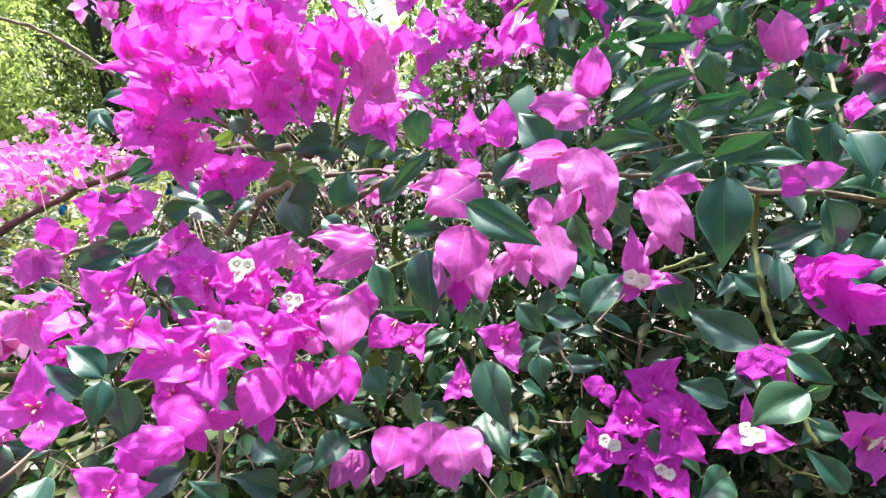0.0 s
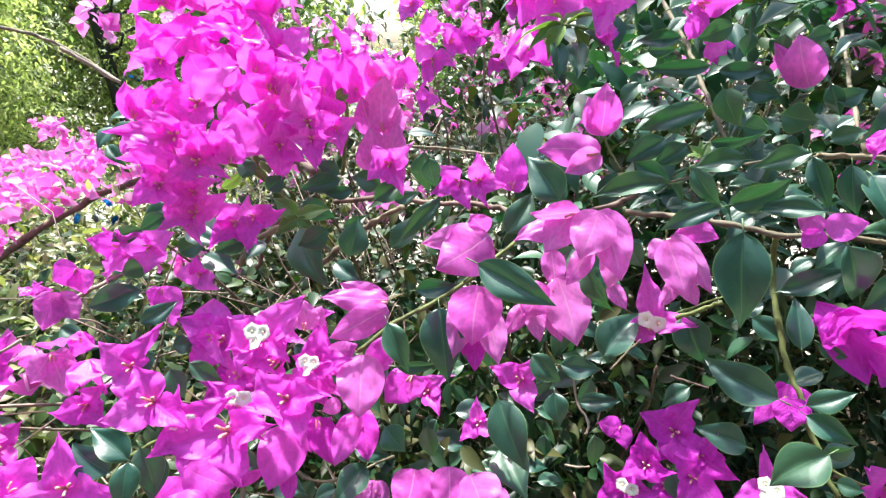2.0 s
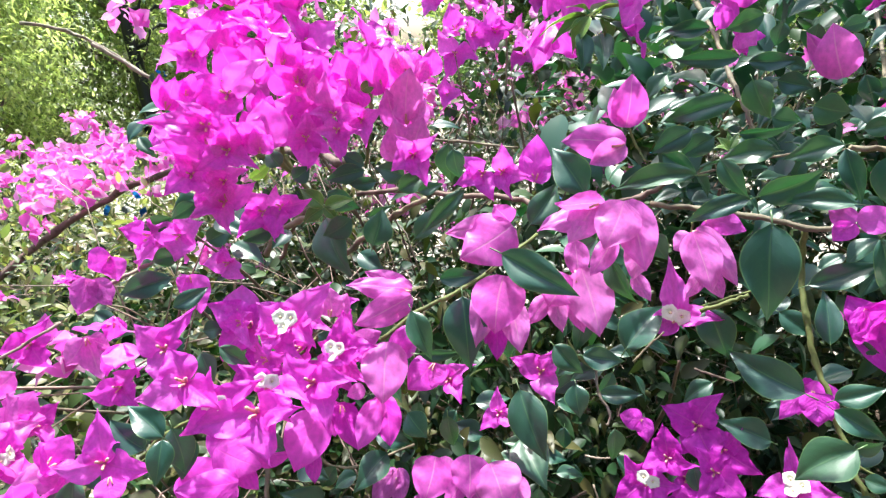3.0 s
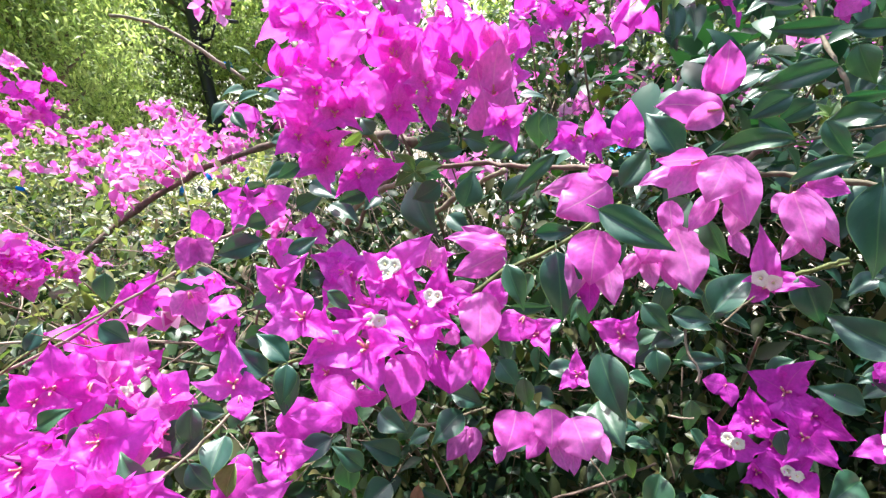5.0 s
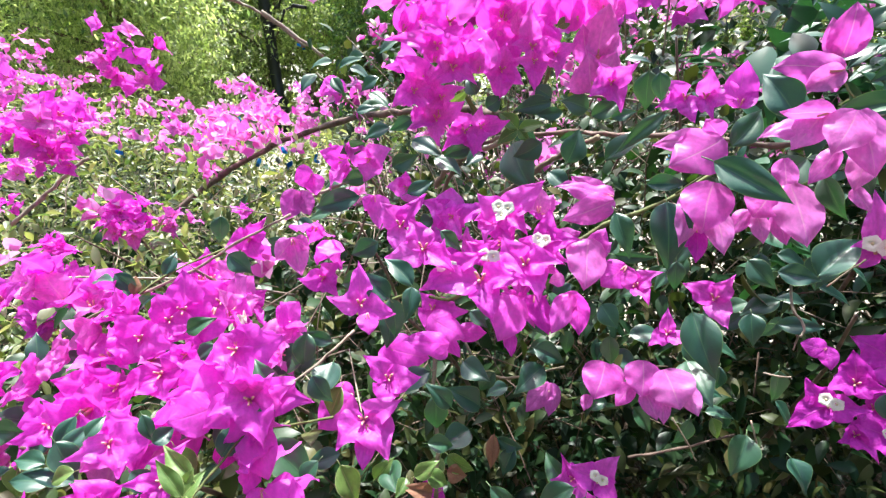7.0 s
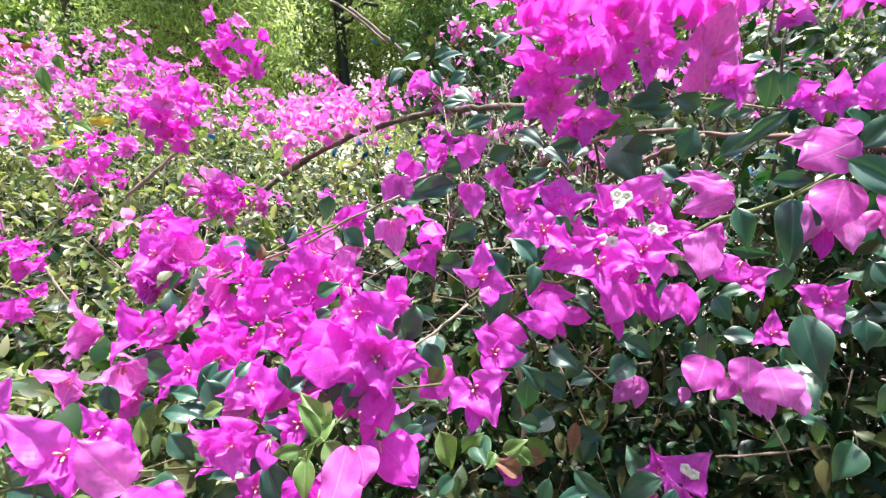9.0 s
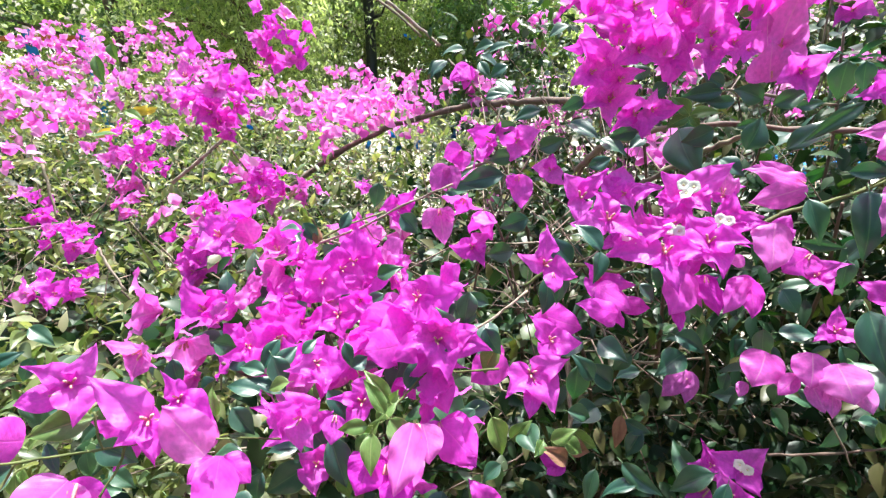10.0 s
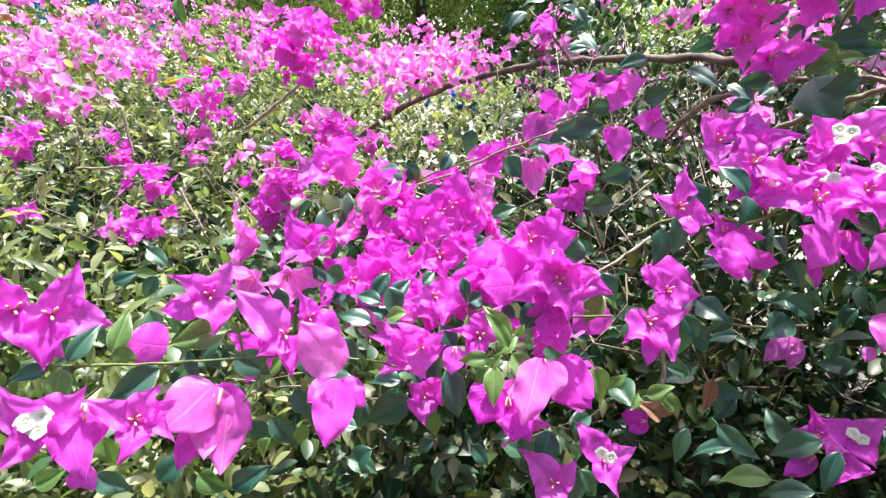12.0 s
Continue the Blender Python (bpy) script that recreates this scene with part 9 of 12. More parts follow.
bloom(H, (-0.321, 0.180, 1.022), (0.54, -0.44, -0.71), 0.0230, 'magenta', '', 'cup', ((-0.320, 0.179, 1.026), (-0.294, 0.160, 0.995), 0.0315, (-0.36, 0.63, -0.69)), ((-0.323, 0.178, 1.019), (-0.324, 0.164, 1.006), 0.0209, (-0.42, 0.64, -0.65)), ((-0.320, 0.185, 1.021), (-0.303, 0.184, 1.010), 0.0221, (-0.39, 0.67, -0.64)))
bloom(H, (-0.527, 0.183, 0.993), (0.64, -0.49, 0.60), 0.0371, 'magenta', 'bud', 'flare', ((-0.527, 0.183, 0.993), (-0.534, 0.145, 0.997), 0.0322, (0.78, -0.08, 0.62)), ((-0.527, 0.183, 0.993), (-0.505, 0.161, 0.976), 0.0363, (0.42, -0.26, 0.87)), ((-0.527, 0.183, 0.993), (-0.501, 0.202, 1.011), 0.0384, (0.34, -0.85, 0.41)))
bloom(H, (-0.435, 0.164, 1.003), (0.56, -0.52, 0.65), 0.0293, 'magenta', 'bud', 'flare', ((-0.435, 0.164, 1.003), (-0.441, 0.138, 1.012), 0.0253, (0.82, 0.02, 0.58)), ((-0.435, 0.164, 1.003), (-0.410, 0.149, 0.992), 0.0333, (0.21, -0.34, 0.92)), ((-0.435, 0.164, 1.003), (-0.430, 0.169, 1.030), 0.0290, (0.56, -0.83, 0.02)))
bloom(H, (-0.413, 0.116, 0.976), (0.53, -0.44, 0.72), 0.0358, 'magenta', 'bud', 'flare', ((-0.413, 0.116, 0.976), (-0.438, 0.093, 1.007), 0.0225, (0.84, -0.25, 0.48)), ((-0.413, 0.116, 0.976), (-0.423, 0.116, 1.010), 0.0357, (0.82, -0.52, 0.24)), ((-0.413, 0.116, 0.976), (-0.390, 0.124, 0.987), 0.0217, (0.00, -0.80, 0.60)))
bloom(H, (-0.417, 0.115, 0.974), (0.54, -0.44, 0.72), 0.0291, 'magenta', '', 'flare', ((-0.417, 0.115, 0.974), (-0.426, 0.083, 0.984), 0.0212, (0.76, 0.01, 0.65)), ((-0.417, 0.115, 0.974), (-0.397, 0.103, 0.972), 0.0191, (-0.03, -0.17, 0.99)))
bloom(H, (-0.501, 0.050, 1.006), (-0.49, -0.85, 0.16), 0.0156, 'magenta', '', 'cup', ((-0.501, 0.050, 1.006), (-0.510, 0.035, 1.009), 0.0264, (0.74, -0.32, 0.59)))
leaf(H, (-0.472, 0.161, 1.022), (-0.476, 0.132, 1.000), 0.0170, (0.36, -0.59, 0.73), 'green')
leaf(H, (-0.447, 0.127, 1.023), (-0.438, 0.149, 1.033), 0.0165, (0.63, -0.52, 0.57), 'green')
leaf(H, (-0.433, 0.119, 1.003), (-0.459, 0.106, 1.022), 0.0162, (0.62, -0.17, 0.77), 'green')
leaf(H, (-0.522, 0.128, 1.025), (-0.507, 0.140, 1.015), 0.0203, (0.71, -0.47, 0.53), 'green')
bloom(H, (-0.353, 0.223, 1.063), (0.32, -0.78, 0.54), 0.0335, 'magenta', 'bud', 'flare', ((-0.353, 0.223, 1.063), (-0.364, 0.202, 1.068), 0.0279, (0.81, -0.27, 0.52)), ((-0.353, 0.223, 1.063), (-0.315, 0.225, 1.078), 0.0408, (-0.11, -0.90, 0.42)), ((-0.353, 0.223, 1.063), (-0.332, 0.200, 1.045), 0.0389, (0.09, -0.56, 0.82)))
bloom(H, (-0.351, 0.222, 1.068), (-0.20, 0.40, 0.89), 0.0132, 'magenta', '', 'cup', ((-0.346, 0.223, 1.068), (-0.346, 0.232, 1.083), 0.0295, (-0.32, 0.83, -0.45)), ((-0.356, 0.220, 1.069), (-0.363, 0.223, 1.079), 0.0168, (-0.35, 0.82, -0.45)))
bloom(H, (-0.396, 0.224, 1.009), (0.37, -0.71, 0.60), 0.0322, 'magenta', 'bud', 'flare', ((-0.396, 0.224, 1.009), (-0.375, 0.226, 1.027), 0.0334, (-0.13, -0.96, 0.24)), ((-0.396, 0.224, 1.009), (-0.370, 0.203, 0.992), 0.0313, (0.11, -0.53, 0.84)), ((-0.396, 0.224, 1.009), (-0.410, 0.197, 1.011), 0.0282, (0.70, -0.29, 0.66)))
bloom(H, (-0.412, 0.216, 1.026), (0.89, 0.46, -0.00), 0.0266, 'magenta', '', 'cup', ((-0.413, 0.213, 1.029), (-0.375, 0.224, 1.017), 0.0317, (-0.40, 0.76, -0.52)), ((-0.411, 0.219, 1.023), (-0.397, 0.235, 1.035), 0.0216, (-0.41, 0.76, -0.50)))
bloom(H, (-0.476, 0.300, 1.043), (0.46, -0.75, 0.49), 0.0400, 'magenta', 'bud', 'flare', ((-0.476, 0.300, 1.043), (-0.471, 0.303, 1.086), 0.0387, (0.45, -0.89, 0.01)), ((-0.476, 0.300, 1.043), (-0.470, 0.270, 1.022), 0.0492, (0.43, -0.48, 0.77)), ((-0.476, 0.300, 1.043), (-0.438, 0.296, 1.034), 0.0389, (0.09, -0.77, 0.63)))
bloom(H, (-0.447, 0.312, 1.042), (-0.18, -0.55, -0.81), 0.0366, 'magenta', '', 'cup', ((-0.447, 0.312, 1.042), (-0.455, 0.289, 1.009), 0.0351, (-0.44, 0.79, -0.44)))
bloom(H, (-0.482, 0.247, 1.042), (0.49, -0.70, 0.51), 0.0312, 'magenta', 'bud', 'flare', ((-0.482, 0.247, 1.042), (-0.492, 0.233, 1.069), 0.0304, (0.84, -0.55, 0.04)), ((-0.482, 0.247, 1.042), (-0.477, 0.222, 1.031), 0.0434, (0.48, -0.27, 0.84)), ((-0.482, 0.247, 1.042), (-0.449, 0.244, 1.036), 0.0362, (0.05, -0.74, 0.67)))
bloom(H, (-0.455, 0.233, 1.013), (0.45, -0.69, 0.57), 0.0340, 'magenta', 'bud', 'flare', ((-0.455, 0.233, 1.013), (-0.474, 0.200, 1.017), 0.0331, (0.74, -0.35, 0.58)), ((-0.455, 0.233, 1.013), (-0.423, 0.240, 1.026), 0.0356, (0.01, -0.90, 0.44)), ((-0.455, 0.233, 1.013), (-0.440, 0.213, 1.002), 0.0373, (0.20, -0.36, 0.91)))
bloom(H, (-0.485, 0.210, 1.011), (0.51, -0.65, 0.57), 0.0327, 'magenta', 'bud', 'flare', ((-0.485, 0.210, 1.011), (-0.498, 0.194, 1.037), 0.0313, (0.88, -0.45, 0.17)), ((-0.485, 0.210, 1.011), (-0.465, 0.192, 0.999), 0.0344, (0.20, -0.41, 0.89)), ((-0.485, 0.210, 1.011), (-0.495, 0.176, 1.010), 0.0317, (0.71, -0.24, 0.66)))
bloom(H, (-0.447, 0.168, 0.997), (0.47, -0.61, 0.63), 0.0329, 'magenta', 'bud', 'flare', ((-0.447, 0.168, 0.997), (-0.463, 0.154, 1.024), 0.0313, (0.85, -0.47, 0.26)), ((-0.447, 0.168, 0.997), (-0.415, 0.169, 0.999), 0.0335, (-0.04, -0.72, 0.70)), ((-0.447, 0.168, 0.997), (-0.448, 0.137, 0.992), 0.0320, (0.56, -0.16, 0.81)))
bloom(H, (-0.360, 0.131, 1.009), (0.36, -0.63, 0.69), 0.0289, 'magenta', 'bud', 'flare', ((-0.360, 0.131, 1.009), (-0.374, 0.112, 1.024), 0.0145, (0.84, -0.27, 0.47)), ((-0.360, 0.131, 1.009), (-0.349, 0.138, 1.036), 0.0275, (0.17, -0.97, 0.18)), ((-0.360, 0.131, 1.009), (-0.356, 0.103, 1.004), 0.0214, (0.34, -0.14, 0.93)))
bloom(H, (-0.404, 0.114, 0.935), (0.40, -0.52, 0.76), 0.0241, 'magenta', 'bud', 'flare', ((-0.404, 0.114, 0.935), (-0.391, 0.092, 0.934), 0.0267, (0.11, -0.02, 0.99)), ((-0.404, 0.114, 0.935), (-0.410, 0.103, 0.953), 0.0210, (0.96, -0.17, 0.20)), ((-0.404, 0.114, 0.935), (-0.388, 0.120, 0.954), 0.0250, (-0.05, -0.93, 0.37)))
bloom(H, (-0.404, 0.123, 0.949), (0.70, -0.30, -0.64), 0.0252, 'magenta', '', 'cup', ((-0.404, 0.123, 0.949), (-0.384, 0.114, 0.931), 0.0186, (-0.41, 0.57, -0.71)))
bloom(H, (-0.371, 0.108, 1.010), (0.19, -0.66, -0.72), 0.0207, 'magenta', '', 'cup', ((-0.371, 0.108, 1.010), (-0.367, 0.093, 0.993), 0.0171, (-0.41, 0.62, -0.67)))
leaf(H, (-0.341, 0.109, 1.009), (-0.362, 0.096, 1.008), 0.0136, (0.31, -0.53, 0.79), 'young')
leaf(H, (-0.335, 0.105, 1.007), (-0.324, 0.083, 0.989), 0.0179, (0.28, -0.54, 0.80), 'young')
leaf(H, (-0.326, 0.118, 1.014), (-0.301, 0.111, 1.000), 0.0195, (0.23, -0.66, 0.71), 'young')
leaf(H, (-0.332, 0.130, 1.019), (-0.361, 0.135, 1.039), 0.0163, (0.32, -0.69, 0.65), 'young')
leaf(H, (-0.340, 0.108, 1.003), (-0.345, 0.093, 0.991), 0.0116, (0.02, -0.60, 0.80), 'young')
leaf(H, (-0.338, 0.117, 1.009), (-0.327, 0.136, 1.024), 0.0135, (0.33, -0.69, 0.65), 'young')
bloom(H, (-0.301, 0.118, 1.019), (0.22, -0.71, -0.67), 0.0359, 'pink', '', 'cup', ((-0.303, 0.114, 1.022), (-0.299, 0.074, 0.990), 0.0255, (-0.26, 0.59, -0.76)), ((-0.299, 0.122, 1.016), (-0.286, 0.106, 0.995), 0.0267, (-0.24, 0.68, -0.69)))
bloom(H, (-0.302, 0.159, 0.984), (0.60, -0.48, -0.64), 0.0302, 'magenta', '', 'cup', ((-0.300, 0.158, 0.984), (-0.262, 0.146, 0.962), 0.0383, (-0.19, 0.69, -0.69)), ((-0.305, 0.161, 0.983), (-0.302, 0.141, 0.962), 0.0226, (-0.24, 0.68, -0.69)))
bloom(H, (-0.319, 0.098, 0.989), (0.30, -0.69, -0.66), 0.0257, 'magenta_shade', '', 'cup', ((-0.309, 0.089, 0.985), (-0.304, 0.074, 0.971), 0.0197, (-0.27, 0.59, -0.76)), ((-0.332, 0.102, 0.994), (-0.333, 0.075, 0.973), 0.0309, (-0.33, 0.60, -0.73)), ((-0.316, 0.101, 0.986), (-0.294, 0.085, 0.965), 0.0201, (-0.26, 0.61, -0.75)))
leaf(H, (-0.333, 0.160, 1.010), (-0.323, 0.182, 1.033), 0.0255, (0.59, -0.69, 0.41), 'green')
leaf(H, (-0.306, 0.201, 1.041), (-0.329, 0.209, 1.066), 0.0236, (0.27, -0.81, 0.51), 'green')
leaf(H, (-0.285, 0.226, 1.045), (-0.267, 0.217, 1.025), 0.0208, (0.17, -0.82, 0.54), 'green')
leaf(H, (-0.321, 0.283, 1.031), (-0.326, 0.267, 1.007), 0.0250, (0.24, -0.83, 0.50), 'green')
bloom(H, (-0.408, 0.135, 1.031), (0.64, -0.41, 0.65), 0.0278, 'magenta', 'bud', 'flare', ((-0.408, 0.135, 1.031), (-0.409, 0.111, 1.042), 0.0194, (0.85, 0.20, 0.49)), ((-0.408, 0.135, 1.031), (-0.385, 0.123, 1.023), 0.0213, (0.21, -0.20, 0.96)), ((-0.408, 0.135, 1.031), (-0.381, 0.145, 1.035), 0.0310, (0.17, -0.72, 0.67)))
bloom(H, (-0.527, 0.170, 0.992), (0.70, -0.38, 0.60), 0.0306, 'magenta', 'bud', 'flare', ((-0.527, 0.170, 0.992), (-0.528, 0.139, 1.001), 0.0235, (0.83, 0.12, 0.54)), ((-0.527, 0.170, 0.992), (-0.500, 0.158, 0.976), 0.0235, (0.41, -0.25, 0.88)), ((-0.527, 0.170, 0.992), (-0.504, 0.177, 0.995), 0.0293, (0.12, -0.72, 0.68)))
bloom(H, (-0.354, 0.184, 1.036), (-0.74, -0.63, 0.25), 0.0283, 'magenta', '', 'cup', ((-0.351, 0.182, 1.036), (-0.373, 0.157, 1.039), 0.0319, (-0.65, 0.48, -0.59)), ((-0.357, 0.186, 1.036), (-0.381, 0.172, 1.048), 0.0208, (-0.61, 0.54, -0.58)))
bloom(H, (-0.483, 0.284, 1.039), (0.63, -0.57, 0.52), 0.0322, 'magenta', 'bud', 'flare', ((-0.483, 0.284, 1.039), (-0.486, 0.278, 1.072), 0.0299, (0.83, -0.55, -0.03)), ((-0.483, 0.284, 1.039), (-0.473, 0.261, 1.030), 0.0411, (0.52, -0.12, 0.84)), ((-0.483, 0.284, 1.039), (-0.450, 0.283, 1.026), 0.0325, (0.27, -0.61, 0.75)))
bloom(H, (-0.505, 0.251, 1.041), (0.68, -0.52, 0.53), 0.0326, 'magenta', 'bud', 'flare', ((-0.505, 0.251, 1.041), (-0.467, 0.254, 1.023), 0.0429, (0.39, -0.58, 0.72)), ((-0.505, 0.251, 1.041), (-0.490, 0.224, 1.023), 0.0320, (0.55, -0.23, 0.80)), ((-0.505, 0.251, 1.041), (-0.494, 0.249, 1.057), 0.0260, (0.34, -0.88, -0.34)))
bloom(H, (-0.522, 0.402, 0.990), (0.58, -0.63, 0.52), 0.0402, 'magenta', 'bud', 'flare', ((-0.522, 0.402, 0.990), (-0.540, 0.385, 1.027), 0.0405, (0.84, -0.51, 0.16)), ((-0.522, 0.402, 0.990), (-0.494, 0.409, 0.999), 0.0395, (0.09, -0.90, 0.42)), ((-0.522, 0.402, 0.990), (-0.507, 0.370, 0.961), 0.0452, (0.50, -0.44, 0.75)))
bloom(H, (-0.349, 0.311, 1.035), (-0.63, -0.72, -0.29), 0.0266, 'pink', '', 'cup', ((-0.348, 0.311, 1.032), (-0.382, 0.286, 1.033), 0.0311, (-0.52, 0.69, -0.51)), ((-0.351, 0.310, 1.039), (-0.354, 0.292, 1.020), 0.0295, (-0.50, 0.67, -0.55)))
leaf(H, (-0.615, 0.273, 1.006), (-0.621, 0.288, 1.037), 0.0226, (0.76, -0.50, 0.41), 'green')
leaf(H, (-0.628, 0.240, 0.994), (-0.636, 0.253, 1.023), 0.0225, (0.78, -0.45, 0.43), 'green')
leaf(H, (-0.618, 0.267, 1.006), (-0.596, 0.277, 0.980), 0.0247, (0.75, -0.49, 0.45), 'green')
leaf(H, (-0.524, 0.275, 1.094), (-0.507, 0.280, 1.071), 0.0168, (0.72, -0.58, 0.38), 'green')
leaf(H, (-0.510, 0.276, 1.071), (-0.511, 0.286, 1.088), 0.0129, (0.71, -0.59, 0.38), 'dry')
leaf(H, (-0.494, 0.303, 1.082), (-0.487, 0.321, 1.102), 0.0152, (0.68, -0.64, 0.36), 'green')
leaf(H, (-0.419, 0.316, 1.106), (-0.398, 0.322, 1.085), 0.0242, (0.59, -0.71, 0.39), 'green')
leaf(H, (-0.332, 0.289, 1.026), (-0.355, 0.256, 1.008), 0.0289, (0.23, -0.59, 0.77), 'green')
leaf(H, (-0.307, 0.303, 1.023), (-0.336, 0.294, 1.036), 0.0165, (0.45, -0.71, 0.54), 'green')
leaf(H, (-0.389, 0.153, 1.047), (-0.377, 0.146, 1.028), 0.0118, (0.65, -0.48, 0.59), 'green')
leaf(H, (-0.378, 0.145, 1.029), (-0.369, 0.161, 1.032), 0.0137, (0.63, -0.49, 0.61), 'green')
leaf(H, (-0.413, 0.126, 1.046), (-0.409, 0.142, 1.053), 0.0113, (0.70, -0.44, 0.56), 'green')
flower(H, (-0.596, 0.266, 1.093), (-0.69, 0.18, 0.70), 0.0309, 48, 41, 'magenta', 'bud')
flower(H, (-0.612, 0.255, 1.077), (-0.21, -0.56, 0.80), 0.0310, 48, 19, 'pink', 'bud')
flower(H, (-0.644, 0.259, 1.065), (-0.36, -0.61, 0.71), 0.0314, 41, 315, 'lilac', 'bud')
flower(H, (-0.599, 0.270, 1.059), (-0.82, 0.26, 0.51), 0.0343, 31, 330, 'pink', 'bud')
flower(H, (-0.565, 0.272, 1.051), (0.24, -0.32, 0.92), 0.0296, 41, 5, 'pink', 'bud')
flower(H, (-0.533, 0.356, 0.994), (0.67, 0.54, 0.51), 0.0441, 46, 263, 'magenta', 'bud')
flower(H, (-0.458, 0.338, 1.015), (0.82, 0.28, 0.51), 0.0410, 47, 234, 'pink', '')
flower(H, (-0.553, 0.426, 1.003), (0.70, -0.01, 0.71), 0.0427, 30, 117, 'pink', '')
flower(H, (-0.484, 0.382, 1.008), (0.74, 0.41, 0.53), 0.0391, 29, 5, 'lilac', 'bud')
flower(H, (-0.490, 0.252, 1.008), (0.65, 0.29, 0.70), 0.0406, 41, 293, 'lilac', 'bud')
flower(H, (-0.525, 0.244, 1.011), (-0.17, -0.28, 0.94), 0.0385, 39, 179, 'magenta', 'bud')
flower(H, (-0.381, 0.253, 1.027), (0.94, -0.11, 0.32), 0.0359, 27, 61, 'pink', 'bud')
flower(H, (-0.352, 0.274, 1.024), (0.99, 0.05, 0.15), 0.0280, 45, 15, 'pink', '')
flower(H, (-0.312, 0.198, 1.043), (0.29, -0.91, 0.30), 0.0421, 56, 0, 'magenta', 'bud')
flower(H, (-0.427, 0.209, 1.004), (0.97, -0.20, -0.16), 0.0519, 28, 119, 'magenta', '')
flower(H, (-0.482, 0.183, 0.954), (0.28, -0.88, 0.38), 0.0423, 45, 273, 'pink', 'bud')
flower(H, (-0.354, 0.219, 1.042), (-0.78, -0.61, -0.13), 0.0442, 26, 34, 'magenta', '')
flower(H, (-0.552, 0.187, 0.975), (-0.37, -0.76, 0.54), 0.0372, 44, 170, 'magenta', '')
flower(H, (-0.627, 0.196, 0.937), (-0.47, -0.64, 0.60), 0.0427, 26, 235, 'pink', 'bud')
flower(H, (-0.634, 0.184, 0.909), (-0.60, -0.77, 0.20), 0.0372, 34, 358, 'pink', 'bud')
flower(H, (-0.615, 0.165, 0.931), (-0.89, -0.30, -0.33), 0.0282, 38, 309, 'magenta', '')
flower(H, (-0.558, 0.226, 1.017), (-0.37, -0.63, 0.68), 0.0322, 47, 1, 'pink', 'bud')
flower(H, (-0.501, 0.202, 1.016), (-0.98, -0.19, -0.07), 0.0329, 48, 164, 'magenta', 'bud')
flower(H, (-0.577, 0.205, 1.001), (-0.68, -0.35, 0.64), 0.0339, 38, 109, 'magenta', 'bud')
flower(H, (-0.636, 0.227, 0.959), (-0.85, -0.01, 0.53), 0.0339, 40, 100, 'lilac', '')
leaf(H, (-0.587, 0.232, 1.015), (-0.551, 0.237, 1.016), 0.0213, (0.38, -0.63, 0.68), 'green')
leaf(H, (-0.415, 0.211, 0.986), (-0.444, 0.197, 0.972), 0.0181, (0.19, -0.25, 0.95), 'green')
leaf(H, (-0.505, 0.200, 0.978), (-0.524, 0.186, 0.959), 0.0190, (-0.12, -0.24, 0.96), 'green')
leaf(H, (-0.368, 0.219, 0.989), (-0.368, 0.190, 0.968), 0.0291, (0.12, -0.47, 0.87), 'green')
leaf(H, (-0.336, 0.219, 0.968), (-0.290, 0.213, 0.928), 0.0371, (-0.03, -0.38, 0.93), 'green')
leaf(H, (-0.301, 0.289, 1.010), (-0.298, 0.250, 1.000), 0.0311, (0.01, -0.50, 0.87), 'green')
leaf(H, (-0.239, 0.299, 1.084), (-0.228, 0.286, 1.049), 0.0250, (0.44, -0.58, 0.69), 'green')
leaf(H, (-0.446, 0.254, 1.027), (-0.467, 0.244, 1.018), 0.0154, (0.20, -0.45, 0.87), 'green')
leaf(H, (-0.389, 0.170, 0.998), (-0.370, 0.163, 0.972), 0.0217, (0.18, -0.61, 0.77), 'young')
leaf(H, (-0.627, 0.204, 0.957), (-0.587, 0.202, 0.956), 0.0215, (0.28, -0.42, 0.86), 'green')
leaf(H, (-0.378, 0.227, 1.013), (-0.397, 0.215, 0.999), 0.0172, (-0.12, -0.76, 0.64), 'green')
leaf(H, (-0.569, 0.312, 1.060), (-0.537, 0.293, 1.053), 0.0207, (0.40, -0.60, 0.69), 'green')
leaf(H, (-0.417, 0.267, 1.029), (-0.438, 0.255, 1.014), 0.0176, (0.16, -0.64, 0.75), 'green')
flower(H, (-0.426, 0.176, 0.999), (0.51, -0.79, 0.33), 0.0346, 58, 0, 'magenta', 'bud')
flower(H, (-0.320, 0.179, 1.001), (0.77, -0.52, -0.37), 0.0357, 36, 0, 'magenta', '')
flower(H, (-0.487, 0.185, 1.007), (0.14, -0.97, 0.21), 0.0378, 56, 60, 'magenta', '')
flower(H, (-0.315, 0.189, 1.045), (0.53, -0.82, 0.22), 0.0298, 56, 20, 'magenta', '')
flower(H, (-0.321, 0.131, 0.978), (0.22, -0.66, -0.72), 0.0439, 18, 106, 'pink', 'bud')
flower(H, (-0.307, 0.168, 0.968), (0.98, 0.00, -0.19), 0.0449, 24, 135, 'magenta', 'bud')
flower(H, (-0.319, 0.121, 0.953), (0.70, -0.60, -0.39), 0.0288, 44, 0, 'magenta', '')
flower(H, (-0.493, 0.182, 1.004), (0.52, -0.79, 0.32), 0.0332, 56, 20, 'magenta', 'bud')
flower(H, (-0.400, 0.222, 1.015), (0.80, -0.60, -0.07), 0.0407, 46, 20, 'magenta', '')
flower(H, (-0.579, 0.208, 1.094), (0.07, -0.64, 0.77), 0.0306, 46, 20, 'magenta', 'bud')
flower(H, (-0.705, 0.205, 0.972), (-0.60, -0.74, 0.32), 0.0511, 36, 20, 'pink', '')
